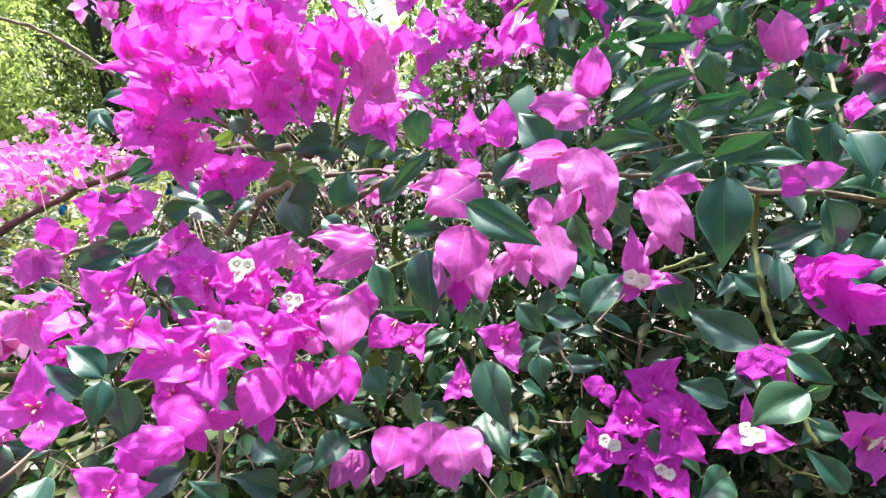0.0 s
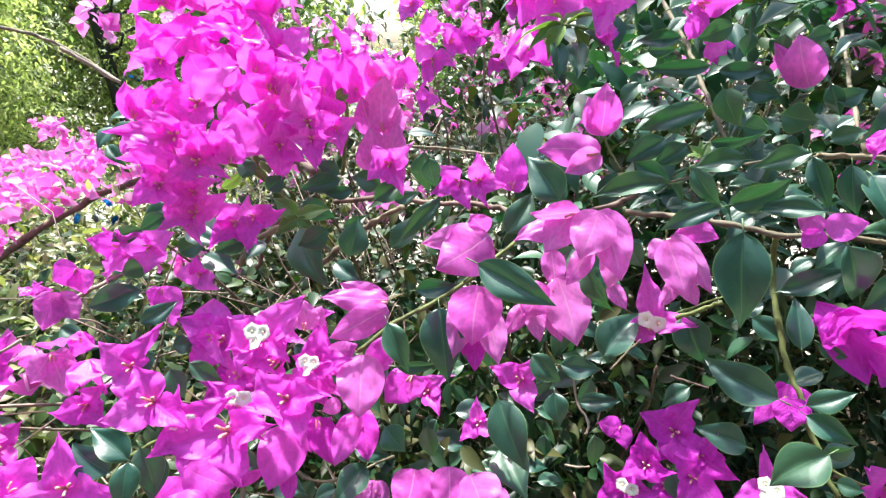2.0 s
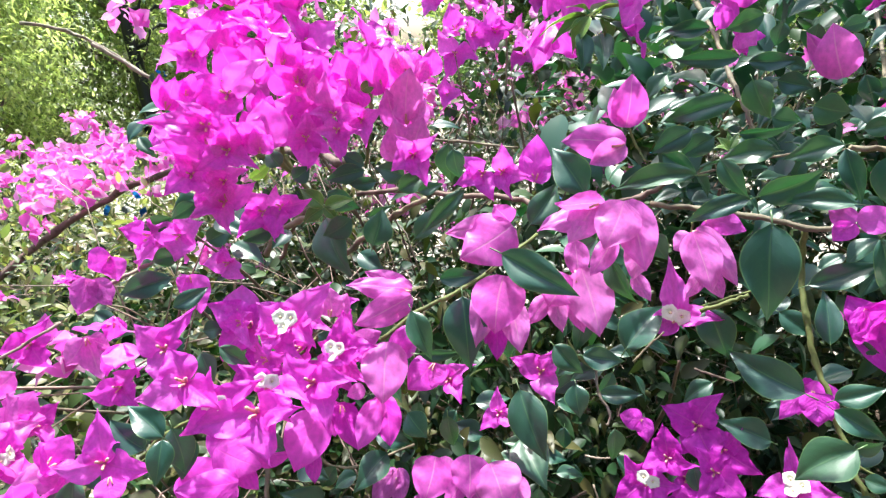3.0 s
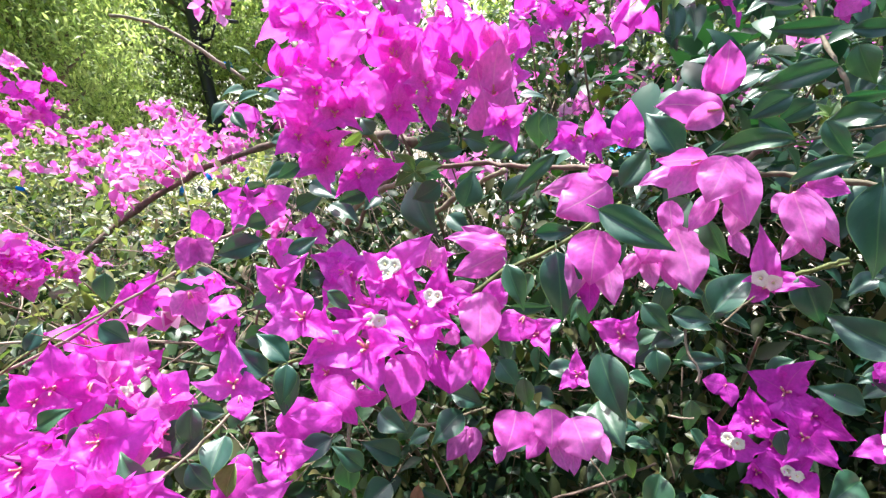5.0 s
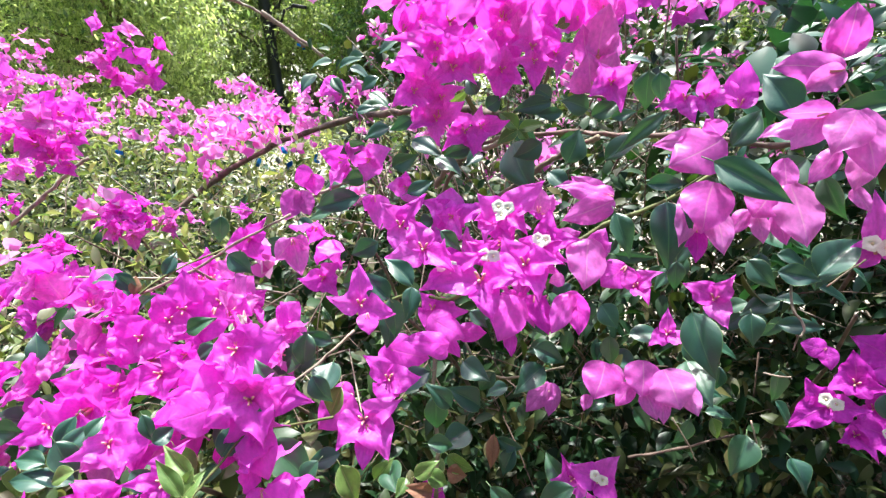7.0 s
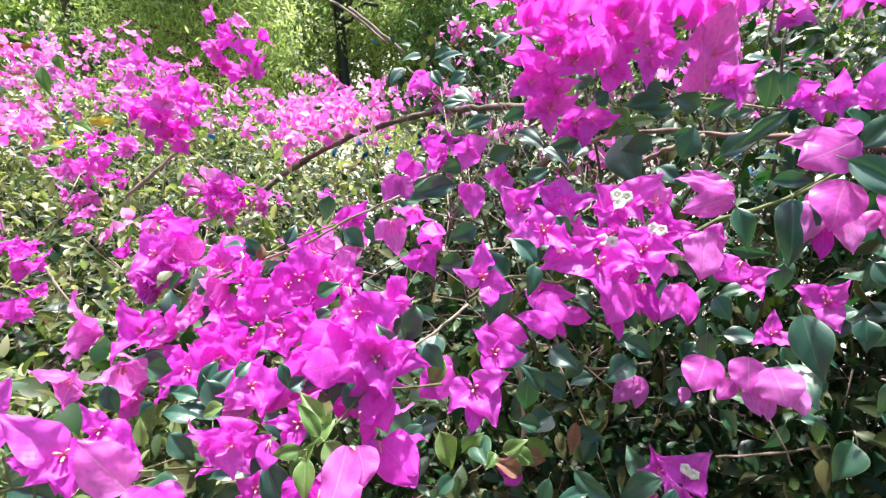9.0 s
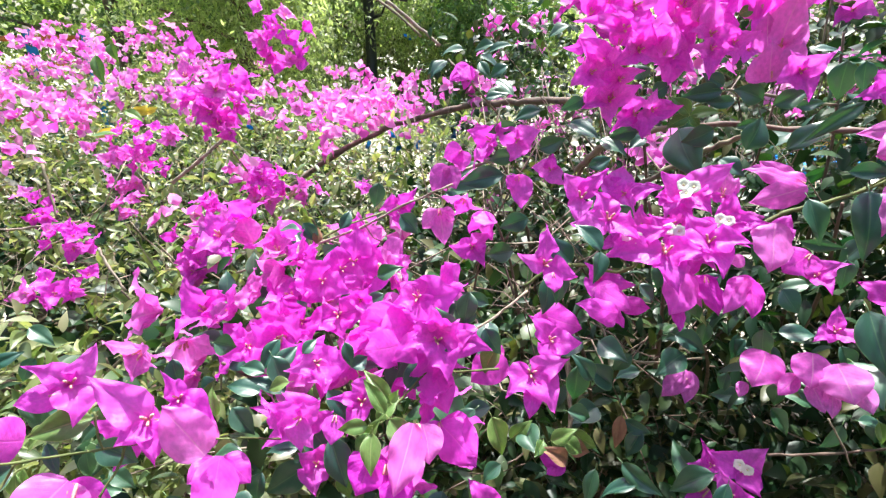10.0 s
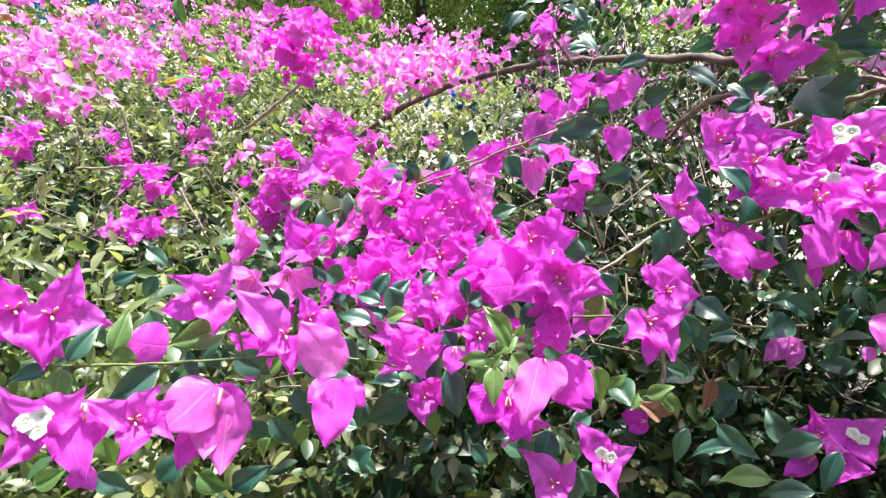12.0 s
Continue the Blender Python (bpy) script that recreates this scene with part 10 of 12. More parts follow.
flower(H, (-0.600, 0.187, 1.008), (0.07, -0.64, 0.77), 0.0387, 46, 20, 'magenta', '')
flower(H, (-0.614, 0.162, 0.984), (0.57, -0.60, -0.55), 0.0448, 40, 20, 'pink', '')
flower(H, (-0.607, 0.114, 1.002), (0.22, -0.97, -0.08), 0.0350, 46, 20, 'pink', 'bud')
leaf(H, (-0.329, 0.116, 1.020), (-0.348, 0.120, 1.045), 0.0128, (0.12, -0.25, 0.96), 'young')
leaf(H, (-0.334, 0.117, 1.012), (-0.346, 0.100, 0.989), 0.0099, (0.12, -0.25, 0.96), 'young')
leaf(H, (-0.325, 0.119, 1.031), (-0.320, 0.122, 1.041), 0.0077, (0.27, -0.55, 0.79), 'young')
leaf(H, (-0.323, 0.286, 1.043), (-0.321, 0.267, 1.012), 0.0239, (0.25, -0.57, 0.78), 'green')
leaf(H, (-0.430, 0.226, 0.997), (-0.403, 0.227, 0.975), 0.0224, (0.39, -0.49, 0.78), 'green')
leaf(H, (-0.277, 0.235, 0.934), (-0.256, 0.226, 0.897), 0.0272, (0.17, -0.35, 0.92), 'young')
leaf(H, (-0.338, 0.222, 1.019), (-0.371, 0.214, 1.034), 0.0223, (0.11, -0.74, 0.67), 'green')
leaf(H, (-0.426, 0.132, 0.956), (-0.395, 0.130, 0.922), 0.0297, (0.39, -0.48, 0.79), 'green')
leaf(H, (-0.606, 0.199, 0.953), (-0.617, 0.179, 0.977), 0.0248, (0.23, -0.55, 0.80), 'green')
leaf(H, (-0.547, 0.158, 0.966), (-0.528, 0.176, 0.982), 0.0203, (0.32, -0.59, 0.74), 'green')
stem(H, 0.0022, 'pale', (-0.254, 0.252, 1.078), (-0.273, 0.223, 1.064), (-0.292, 0.196, 1.053), (-0.305, 0.193, 1.037))
stem(H, 0.0022, 'green', (-0.294, 0.204, 1.047), (-0.316, 0.181, 1.026), (-0.334, 0.149, 1.005), (-0.338, 0.121, 1.001))
stem(H, 0.0028, 'green', (-0.567, 0.239, 1.020), (-0.548, 0.276, 1.040), (-0.530, 0.335, 1.060), (-0.490, 0.397, 1.072))
stem(H, 0.0022, 'green', (-0.269, 0.222, 1.006), (-0.316, 0.215, 0.993), (-0.348, 0.198, 0.999))
leaf(H, (-0.575, 0.036, 0.930), (-0.552, 0.040, 0.916), 0.0170, (0.11, -0.32, 0.94), 'green')
leaf(H, (-0.747, -0.017, 0.872), (-0.733, -0.022, 0.848), 0.0175, (-0.10, -0.23, 0.97), 'green')
leaf(H, (-0.272, 0.263, 0.842), (-0.290, 0.246, 0.825), 0.0186, (0.30, -0.09, 0.95), 'green')
leaf(H, (-0.436, 0.073, 0.887), (-0.455, 0.053, 0.867), 0.0214, (0.32, 0.01, 0.95), 'green')
leaf(H, (-0.586, 0.053, 0.975), (-0.607, 0.031, 0.954), 0.0228, (0.35, -0.14, 0.93), 'green')
leaf(H, (-0.449, 0.127, 1.032), (-0.431, 0.122, 1.003), 0.0217, (0.62, -0.30, 0.72), 'green')
leaf(H, (-0.742, 0.081, 0.903), (-0.768, 0.061, 0.887), 0.0227, (-0.05, -0.58, 0.82), 'green')
leaf(H, (-0.583, 0.165, 0.935), (-0.589, 0.146, 0.904), 0.0229, (-0.05, -0.60, 0.80), 'young')
leaf(H, (-0.696, -0.011, 0.883), (-0.726, -0.030, 0.876), 0.0223, (0.49, -0.22, 0.84), 'young')
leaf(H, (-0.394, 0.130, 0.837), (-0.393, 0.118, 0.813), 0.0164, (0.23, -0.12, 0.97), 'green')
leaf(H, (-0.688, 0.049, 0.845), (-0.704, 0.032, 0.827), 0.0182, (0.39, -0.41, 0.83), 'green')
leaf(H, (-0.728, 0.087, 0.902), (-0.715, 0.079, 0.872), 0.0208, (-0.13, -0.68, 0.72), 'green')
leaf(H, (-0.467, 0.090, 0.947), (-0.495, 0.073, 0.941), 0.0204, (-0.06, -0.28, 0.96), 'green')
leaf(H, (-0.796, 0.041, 0.915), (-0.785, 0.033, 0.889), 0.0181, (-0.05, -0.61, 0.79), 'green')
leaf(H, (-0.804, 0.007, 0.889), (-0.827, -0.009, 0.881), 0.0185, (0.45, -0.13, 0.88), 'green')
leaf(H, (-0.469, 0.107, 0.902), (-0.470, 0.091, 0.873), 0.0204, (0.24, -0.47, 0.85), 'green')
leaf(H, (-0.456, 0.060, 0.878), (-0.426, 0.069, 0.867), 0.0207, (-0.10, -0.47, 0.88), 'green')
leaf(H, (-0.567, 0.099, 0.825), (-0.563, 0.084, 0.794), 0.0214, (-0.07, -0.44, 0.90), 'green')
leaf(H, (-0.805, -0.002, 0.858), (-0.828, -0.020, 0.846), 0.0200, (0.32, -0.06, 0.94), 'green')
leaf(H, (-0.767, -0.012, 0.911), (-0.757, -0.021, 0.884), 0.0190, (-0.15, -0.65, 0.75), 'green')
leaf(H, (-0.465, 0.088, 0.885), (-0.490, 0.078, 0.889), 0.0171, (-0.05, -0.20, 0.98), 'green')
leaf(H, (-0.444, 0.136, 0.917), (-0.474, 0.121, 0.918), 0.0205, (-0.13, -0.31, 0.94), 'green')
leaf(H, (-0.425, 0.170, 0.807), (-0.441, 0.155, 0.793), 0.0165, (0.05, -0.28, 0.96), 'green')
leaf(H, (-0.287, 0.274, 0.994), (-0.298, 0.254, 0.968), 0.0214, (0.17, -0.44, 0.88), 'young')
leaf(H, (-0.593, -0.000, 0.884), (-0.586, -0.011, 0.857), 0.0183, (-0.02, -0.34, 0.94), 'young')
leaf(H, (-0.792, -0.035, 0.777), (-0.788, -0.049, 0.746), 0.0211, (0.13, -0.19, 0.97), 'green')
leaf(H, (-0.291, 0.222, 0.950), (-0.308, 0.201, 0.926), 0.0225, (0.13, -0.11, 0.99), 'green')
leaf(H, (-0.351, 0.240, 0.908), (-0.328, 0.245, 0.895), 0.0170, (-0.01, -0.24, 0.97), 'green')
leaf(H, (-0.667, 0.034, 0.986), (-0.651, 0.029, 0.960), 0.0193, (0.55, -0.16, 0.82), 'green')
leaf(H, (-0.629, 0.027, 0.965), (-0.652, 0.007, 0.949), 0.0212, (0.00, -0.26, 0.96), 'young')
leaf(H, (-0.683, 0.046, 0.959), (-0.670, 0.035, 0.927), 0.0225, (-0.01, -0.22, 0.98), 'green')
leaf(H, (-0.601, 0.070, 0.839), (-0.574, 0.071, 0.817), 0.0220, (-0.22, -0.38, 0.90), 'green')
leaf(H, (-0.711, -0.026, 0.848), (-0.694, -0.033, 0.818), 0.0219, (0.02, -0.24, 0.97), 'young')
leaf(H, (-0.626, -0.008, 0.947), (-0.619, -0.018, 0.921), 0.0178, (0.09, -0.36, 0.93), 'young')
leaf(H, (-0.436, 0.217, 0.926), (-0.442, 0.200, 0.898), 0.0207, (0.00, -0.49, 0.87), 'green')
leaf(H, (-0.539, 0.044, 0.872), (-0.547, 0.028, 0.849), 0.0183, (-0.02, -0.25, 0.97), 'young')
leaf(H, (-0.788, -0.013, 0.867), (-0.807, -0.034, 0.845), 0.0221, (0.41, -0.42, 0.81), 'green')
leaf(H, (-0.439, 0.192, 0.829), (-0.428, 0.181, 0.797), 0.0216, (-0.05, -0.46, 0.88), 'young')
leaf(H, (-0.519, 0.076, 0.968), (-0.500, 0.073, 0.944), 0.0189, (-0.06, -0.25, 0.97), 'green')
leaf(H, (-0.556, 0.145, 0.958), (-0.575, 0.129, 0.945), 0.0171, (-0.18, -0.37, 0.91), 'green')
leaf(H, (-0.722, 0.026, 0.875), (-0.714, 0.015, 0.847), 0.0195, (0.04, -0.29, 0.96), 'young')
leaf(H, (-0.596, 0.132, 0.981), (-0.583, 0.123, 0.953), 0.0204, (0.09, -0.25, 0.97), 'green')
leaf(H, (-0.828, 0.017, 0.903), (-0.819, 0.007, 0.875), 0.0193, (-0.10, -0.40, 0.91), 'green')
leaf(H, (-0.284, 0.249, 0.933), (-0.315, 0.232, 0.929), 0.0222, (0.39, -0.24, 0.89), 'green')
leaf(H, (-0.556, 0.090, 0.936), (-0.571, 0.070, 0.911), 0.0223, (0.31, -0.01, 0.95), 'young')
leaf(H, (-0.511, 0.123, 0.954), (-0.485, 0.123, 0.929), 0.0227, (-0.14, -0.30, 0.94), 'green')
leaf(H, (-0.403, 0.140, 0.999), (-0.382, 0.138, 0.975), 0.0200, (0.17, -0.37, 0.91), 'green')
leaf(H, (-0.481, 0.181, 0.851), (-0.489, 0.161, 0.821), 0.0229, (-0.01, -0.30, 0.95), 'green')
leaf(H, (-0.639, 0.066, 0.838), (-0.670, 0.054, 0.846), 0.0211, (-0.11, -0.48, 0.87), 'green')
leaf(H, (-0.622, 0.094, 0.968), (-0.625, 0.080, 0.945), 0.0167, (-0.15, -0.53, 0.84), 'young')
leaf(H, (-0.537, 0.086, 0.854), (-0.535, 0.073, 0.829), 0.0172, (0.55, -0.29, 0.79), 'young')
leaf(H, (-0.689, 0.070, 0.872), (-0.679, 0.061, 0.845), 0.0186, (0.27, -0.15, 0.95), 'green')
leaf(H, (-0.384, 0.187, 0.807), (-0.359, 0.188, 0.786), 0.0198, (0.12, -0.43, 0.89), 'green')
leaf(H, (-0.318, 0.146, 0.900), (-0.303, 0.139, 0.874), 0.0189, (-0.13, -0.23, 0.96), 'green')
leaf(H, (-0.261, 0.164, 0.867), (-0.237, 0.162, 0.842), 0.0209, (0.11, -0.40, 0.91), 'green')
leaf(H, (-0.261, 0.147, 0.882), (-0.261, 0.131, 0.852), 0.0208, (0.01, -0.49, 0.87), 'green')
leaf(H, (-0.663, 0.007, 0.979), (-0.662, -0.008, 0.950), 0.0200, (0.11, -0.26, 0.96), 'green')
leaf(H, (-0.340, 0.154, 0.869), (-0.312, 0.164, 0.860), 0.0191, (0.45, -0.07, 0.89), 'green')
flower(H, (-0.568, 0.279, 1.052), (-0.75, -0.00, 0.66), 0.0351, 33, 351, 'magenta', 'bud')
flower(H, (-0.560, 0.303, 1.047), (-0.93, 0.08, 0.35), 0.0389, 28, 215, 'magenta', 'bud')
flower(H, (-0.568, 0.293, 1.043), (-0.86, 0.20, 0.47), 0.0379, 33, 64, 'pink', '')
flower(H, (-0.515, 0.318, 1.020), (-0.59, 0.57, 0.57), 0.0327, 47, 315, 'magenta', 'bud')
flower(H, (-0.550, 0.261, 1.031), (-0.29, -0.90, 0.32), 0.0317, 30, 134, 'pink', '')
flower(H, (-0.524, 0.277, 1.040), (-0.68, 0.12, 0.72), 0.0363, 48, 327, 'magenta', 'white')
flower(H, (-0.523, 0.273, 1.054), (-0.64, -0.41, 0.65), 0.0320, 39, 79, 'magenta', 'white')
flower(H, (-0.456, 0.291, 1.006), (-0.65, -0.39, 0.66), 0.0292, 34, 308, 'magenta', 'bud')
flower(H, (-0.537, 0.239, 1.008), (-0.94, -0.33, 0.07), 0.0288, 42, 208, 'magenta', 'bud')
flower(H, (-0.508, 0.253, 1.022), (-0.19, -0.92, 0.33), 0.0345, 34, 334, 'magenta', 'bud')
flower(H, (-0.434, 0.247, 1.028), (0.39, -0.72, 0.57), 0.0251, 36, 297, 'magenta', '')
flower(H, (-0.431, 0.284, 1.002), (0.92, -0.22, 0.33), 0.0329, 28, 112, 'lilac', 'bud')
flower(H, (-0.523, 0.221, 0.989), (-0.97, -0.24, 0.02), 0.0286, 37, 327, 'lilac', 'bud')
flower(H, (-0.566, 0.233, 0.972), (-0.67, -0.62, -0.41), 0.0255, 33, 46, 'pink', 'bud')
flower(H, (-0.523, 0.251, 0.979), (-0.56, -0.74, 0.38), 0.0306, 46, 133, 'magenta', 'bud')
flower(H, (-0.455, 0.250, 0.977), (-0.08, -0.27, -0.96), 0.0251, 41, 190, 'pink', 'bud')
flower(H, (-0.499, 0.193, 0.982), (-0.57, -0.36, -0.74), 0.0250, 44, 154, 'pink', '')
flower(H, (-0.448, 0.191, 0.996), (-0.41, -0.91, -0.04), 0.0276, 47, 319, 'magenta', 'bud')
flower(H, (-0.430, 0.203, 0.977), (-0.60, -0.25, -0.76), 0.0314, 31, 12, 'pink', 'bud')
flower(H, (-0.392, 0.202, 1.001), (-0.46, -0.40, -0.79), 0.0239, 44, 191, 'pink', 'bud')
flower(H, (-0.354, 0.193, 0.990), (0.51, -0.78, -0.36), 0.0236, 27, 212, 'magenta', 'bud')
flower(H, (-0.445, 0.331, 1.008), (0.88, 0.15, 0.45), 0.0352, 38, 271, 'magenta', 'white')
flower(H, (-0.480, 0.398, 0.990), (0.87, 0.23, 0.44), 0.0343, 45, 249, 'magenta', 'bud')
flower(H, (-0.531, 0.427, 0.977), (0.07, -0.28, 0.96), 0.0408, 40, 12, 'magenta', 'bud')
flower(H, (-0.563, 0.420, 1.004), (0.46, -0.03, 0.89), 0.0463, 34, 30, 'magenta', '')
flower(H, (-0.514, 0.203, 0.944), (-0.47, -0.83, -0.30), 0.0346, 44, 107, 'lilac', 'bud')
flower(H, (-0.543, 0.209, 0.922), (-0.36, -0.71, -0.61), 0.0330, 37, 59, 'pink', '')
flower(H, (-0.370, 0.272, 1.024), (0.83, -0.22, 0.51), 0.0298, 29, 195, 'magenta', '')
flower(H, (-0.360, 0.297, 1.041), (0.75, 0.39, 0.53), 0.0312, 27, 235, 'magenta', 'bud')
leaf(H, (-0.491, 0.267, 1.064), (-0.476, 0.259, 1.082), 0.0133, (0.04, -0.69, 0.72), 'green')
leaf(H, (-0.481, 0.214, 1.025), (-0.489, 0.210, 1.035), 0.0111, (0.35, -0.66, 0.67), 'green')
leaf(H, (-0.387, 0.198, 1.023), (-0.367, 0.205, 1.028), 0.0114, (0.18, -0.36, 0.92), 'green')
leaf(H, (-0.396, 0.185, 0.993), (-0.374, 0.178, 1.011), 0.0130, (0.17, -0.57, 0.80), 'green')
leaf(H, (-0.566, 0.286, 1.076), (-0.533, 0.275, 1.091), 0.0165, (0.22, -0.45, 0.87), 'green')
leaf(H, (-0.299, 0.189, 1.041), (-0.301, 0.177, 1.050), 0.0119, (-0.00, -0.70, 0.72), 'green')
flower(H, (-0.321, 0.190, 1.048), (0.29, -0.95, 0.09), 0.0357, 58, 200, 'magenta', 'bud')
flower(H, (-0.395, 0.094, 1.011), (0.34, -0.89, 0.31), 0.0256, 58, 30, 'magenta', 'bud')
flower(H, (-0.408, 0.091, 1.015), (-0.45, -0.89, 0.07), 0.0221, 40, 0, 'magenta', '')
flower(H, (-0.504, 0.028, 1.010), (0.45, -0.87, 0.20), 0.0251, 56, 20, 'magenta', 'bud')
leaf(H, (-0.450, 0.116, 1.021), (-0.474, 0.110, 1.028), 0.0155, (0.16, -0.39, 0.91), 'green')
leaf(H, (-0.423, 0.116, 1.020), (-0.442, 0.106, 1.014), 0.0138, (0.16, -0.39, 0.91), 'young')
leaf(H, (-0.464, 0.071, 1.005), (-0.473, 0.077, 1.026), 0.0148, (0.29, -0.75, 0.59), 'young')
leaf(H, (-0.391, 0.215, 1.082), (-0.369, 0.221, 1.095), 0.0163, (0.27, -0.69, 0.67), 'green')
I = branch("slender green spray with large magenta bracts reaching forward")
root(I, (-0.560, 0.161, 0.967), (-0.583, 0.489, 0.0))
bloom(I, (-0.542, 0.019, 1.053), (0.73, -0.37, 0.58), 0.0315, 'magenta', 'bud', 'flare', ((-0.542, 0.019, 1.053), (-0.546, 0.002, 1.079), 0.0215, (0.99, -0.06, 0.11)), ((-0.542, 0.019, 1.053), (-0.527, 0.035, 1.076), 0.0205, (0.57, -0.80, 0.19)), ((-0.542, 0.019, 1.053), (-0.517, 0.005, 1.039), 0.0307, (0.42, -0.19, 0.89)))
bloom(I, (-0.539, 0.010, 1.052), (-0.47, -0.87, 0.13), 0.0249, 'magenta', '', 'cup', ((-0.539, 0.010, 1.052), (-0.552, -0.014, 1.055), 0.0218, (-0.78, 0.35, -0.51)))
bloom(I, (-0.471, 0.025, 1.039), (0.63, -0.42, 0.65), 0.0349, 'magenta', 'bud', 'flare', ((-0.471, 0.025, 1.039), (-0.490, 0.009, 1.080), 0.0315, (0.90, -0.30, 0.31)), ((-0.471, 0.025, 1.039), (-0.466, -0.000, 1.042), 0.0242, (0.65, 0.22, 0.73)), ((-0.471, 0.025, 1.039), (-0.448, 0.007, 1.028), 0.0201, (0.31, -0.16, 0.94)))
bloom(I, (-0.432, 0.032, 1.019), (-0.51, 0.28, 0.81), 0.0251, 'pink', '', 'cup', ((-0.427, 0.030, 1.018), (-0.458, 0.029, 1.053), 0.0357, (-0.67, 0.47, -0.58)), ((-0.438, 0.034, 1.020), (-0.435, 0.050, 1.030), 0.0236, (-0.59, 0.49, -0.64)))
bloom(I, (-0.469, 0.049, 1.040), (0.61, -0.46, 0.64), 0.0275, 'magenta', 'bud', 'flare', ((-0.469, 0.049, 1.040), (-0.468, 0.044, 1.064), 0.0172, (0.88, -0.45, -0.11)), ((-0.469, 0.049, 1.040), (-0.437, 0.048, 1.033), 0.0254, (0.17, -0.50, 0.85)), ((-0.469, 0.049, 1.040), (-0.450, 0.032, 1.033), 0.0210, (0.26, -0.12, 0.96)))
bloom(I, (-0.557, -0.019, 1.027), (-0.60, -0.47, 0.64), 0.0158, 'magenta', '', 'cup', ((-0.551, -0.017, 1.025), (-0.568, -0.038, 1.039), 0.0309, (-0.79, 0.28, -0.55)), ((-0.562, -0.021, 1.029), (-0.566, -0.016, 1.038), 0.0160, (-0.79, 0.30, -0.53)))
leaf(I, (-0.503, 0.003, 1.022), (-0.479, 0.013, 1.005), 0.0231, (0.60, -0.61, 0.51), 'green')
leaf(I, (-0.530, 0.019, 1.024), (-0.549, -0.017, 1.028), 0.0249, (0.61, -0.25, 0.76), 'young')
leaf(I, (-0.529, 0.026, 1.028), (-0.517, 0.022, 1.011), 0.0165, (0.41, -0.79, 0.45), 'young')
leaf(I, (-0.557, -0.051, 1.040), (-0.564, -0.028, 1.062), 0.0153, (0.82, -0.26, 0.52), 'young')
leaf(I, (-0.558, -0.049, 1.042), (-0.547, -0.041, 1.030), 0.0137, (0.78, -0.52, 0.34), 'young')
leaf(I, (-0.550, -0.028, 1.012), (-0.558, -0.064, 1.008), 0.0195, (0.77, -0.24, 0.59), 'green')
bloom(I, (-0.465, 0.065, 0.965), (0.38, -0.67, -0.64), 0.0286, 'magenta', '', 'cup', ((-0.462, 0.065, 0.968), (-0.444, 0.023, 0.935), 0.0375, (-0.53, 0.38, -0.76)), ((-0.463, 0.067, 0.963), (-0.437, 0.069, 0.944), 0.0230, (-0.54, 0.48, -0.70)), ((-0.469, 0.064, 0.964), (-0.476, 0.040, 0.955), 0.0224, (-0.58, 0.44, -0.68)))
bloom(I, (-0.493, -0.020, 1.013), (0.26, -0.78, -0.57), 0.0407, 'pink', '', 'cup', ((-0.496, -0.022, 1.017), (-0.500, -0.063, 1.006), 0.0356, (-0.69, 0.25, -0.68)), ((-0.497, -0.022, 1.014), (-0.478, -0.053, 0.983), 0.0284, (0.63, -0.32, 0.70)), ((-0.486, -0.017, 1.007), (-0.467, -0.051, 0.972), 0.0311, (0.62, -0.36, 0.70)))
bloom(I, (-0.500, -0.030, 1.002), (0.63, -0.35, -0.69), 0.0286, 'magenta', 'bud', 'cup', ((-0.502, -0.023, 1.009), (-0.469, -0.019, 0.984), 0.0300, (0.60, -0.39, 0.70)), ((-0.498, -0.038, 0.995), (-0.491, -0.065, 0.977), 0.0202, (-0.65, 0.31, -0.69)))
bloom(I, (-0.497, -0.075, 1.030), (0.67, -0.26, 0.69), 0.0266, 'magenta', 'bud', 'flare', ((-0.497, -0.075, 1.030), (-0.489, -0.065, 1.051), 0.0198, (0.64, -0.75, 0.13)), ((-0.497, -0.075, 1.030), (-0.479, -0.092, 1.029), 0.0205, (0.29, 0.25, 0.92)), ((-0.497, -0.075, 1.030), (-0.502, -0.090, 1.056), 0.0188, (0.97, 0.05, 0.22)))
bloom(I, (-0.499, -0.071, 1.028), (0.67, -0.26, 0.69), 0.0236, 'magenta', '', 'flare', ((-0.499, -0.071, 1.028), (-0.475, -0.070, 1.027), 0.0175, (0.05, -0.39, 0.92)), ((-0.499, -0.071, 1.028), (-0.482, -0.060, 1.039), 0.0154, (0.20, -0.84, 0.50)))
bloom(I, (-0.522, -0.111, 1.048), (0.74, -0.16, 0.65), 0.0280, 'magenta', 'white', 'flare', ((-0.522, -0.111, 1.048), (-0.523, -0.120, 1.076), 0.0197, (1.00, 0.02, 0.06)), ((-0.522, -0.111, 1.048), (-0.505, -0.133, 1.047), 0.0179, (0.48, 0.35, 0.81)), ((-0.522, -0.111, 1.048), (-0.506, -0.093, 1.060), 0.0249, (0.48, -0.74, 0.47)))
bloom(I, (-0.515, -0.089, 1.048), (0.41, -0.65, -0.64), 0.0328, 'magenta', '', 'cup', ((-0.522, -0.096, 1.053), (-0.493, -0.110, 1.017), 0.0214, (-0.73, 0.18, -0.66)), ((-0.509, -0.083, 1.042), (-0.507, -0.116, 1.032), 0.0218, (-0.75, 0.18, -0.63)))
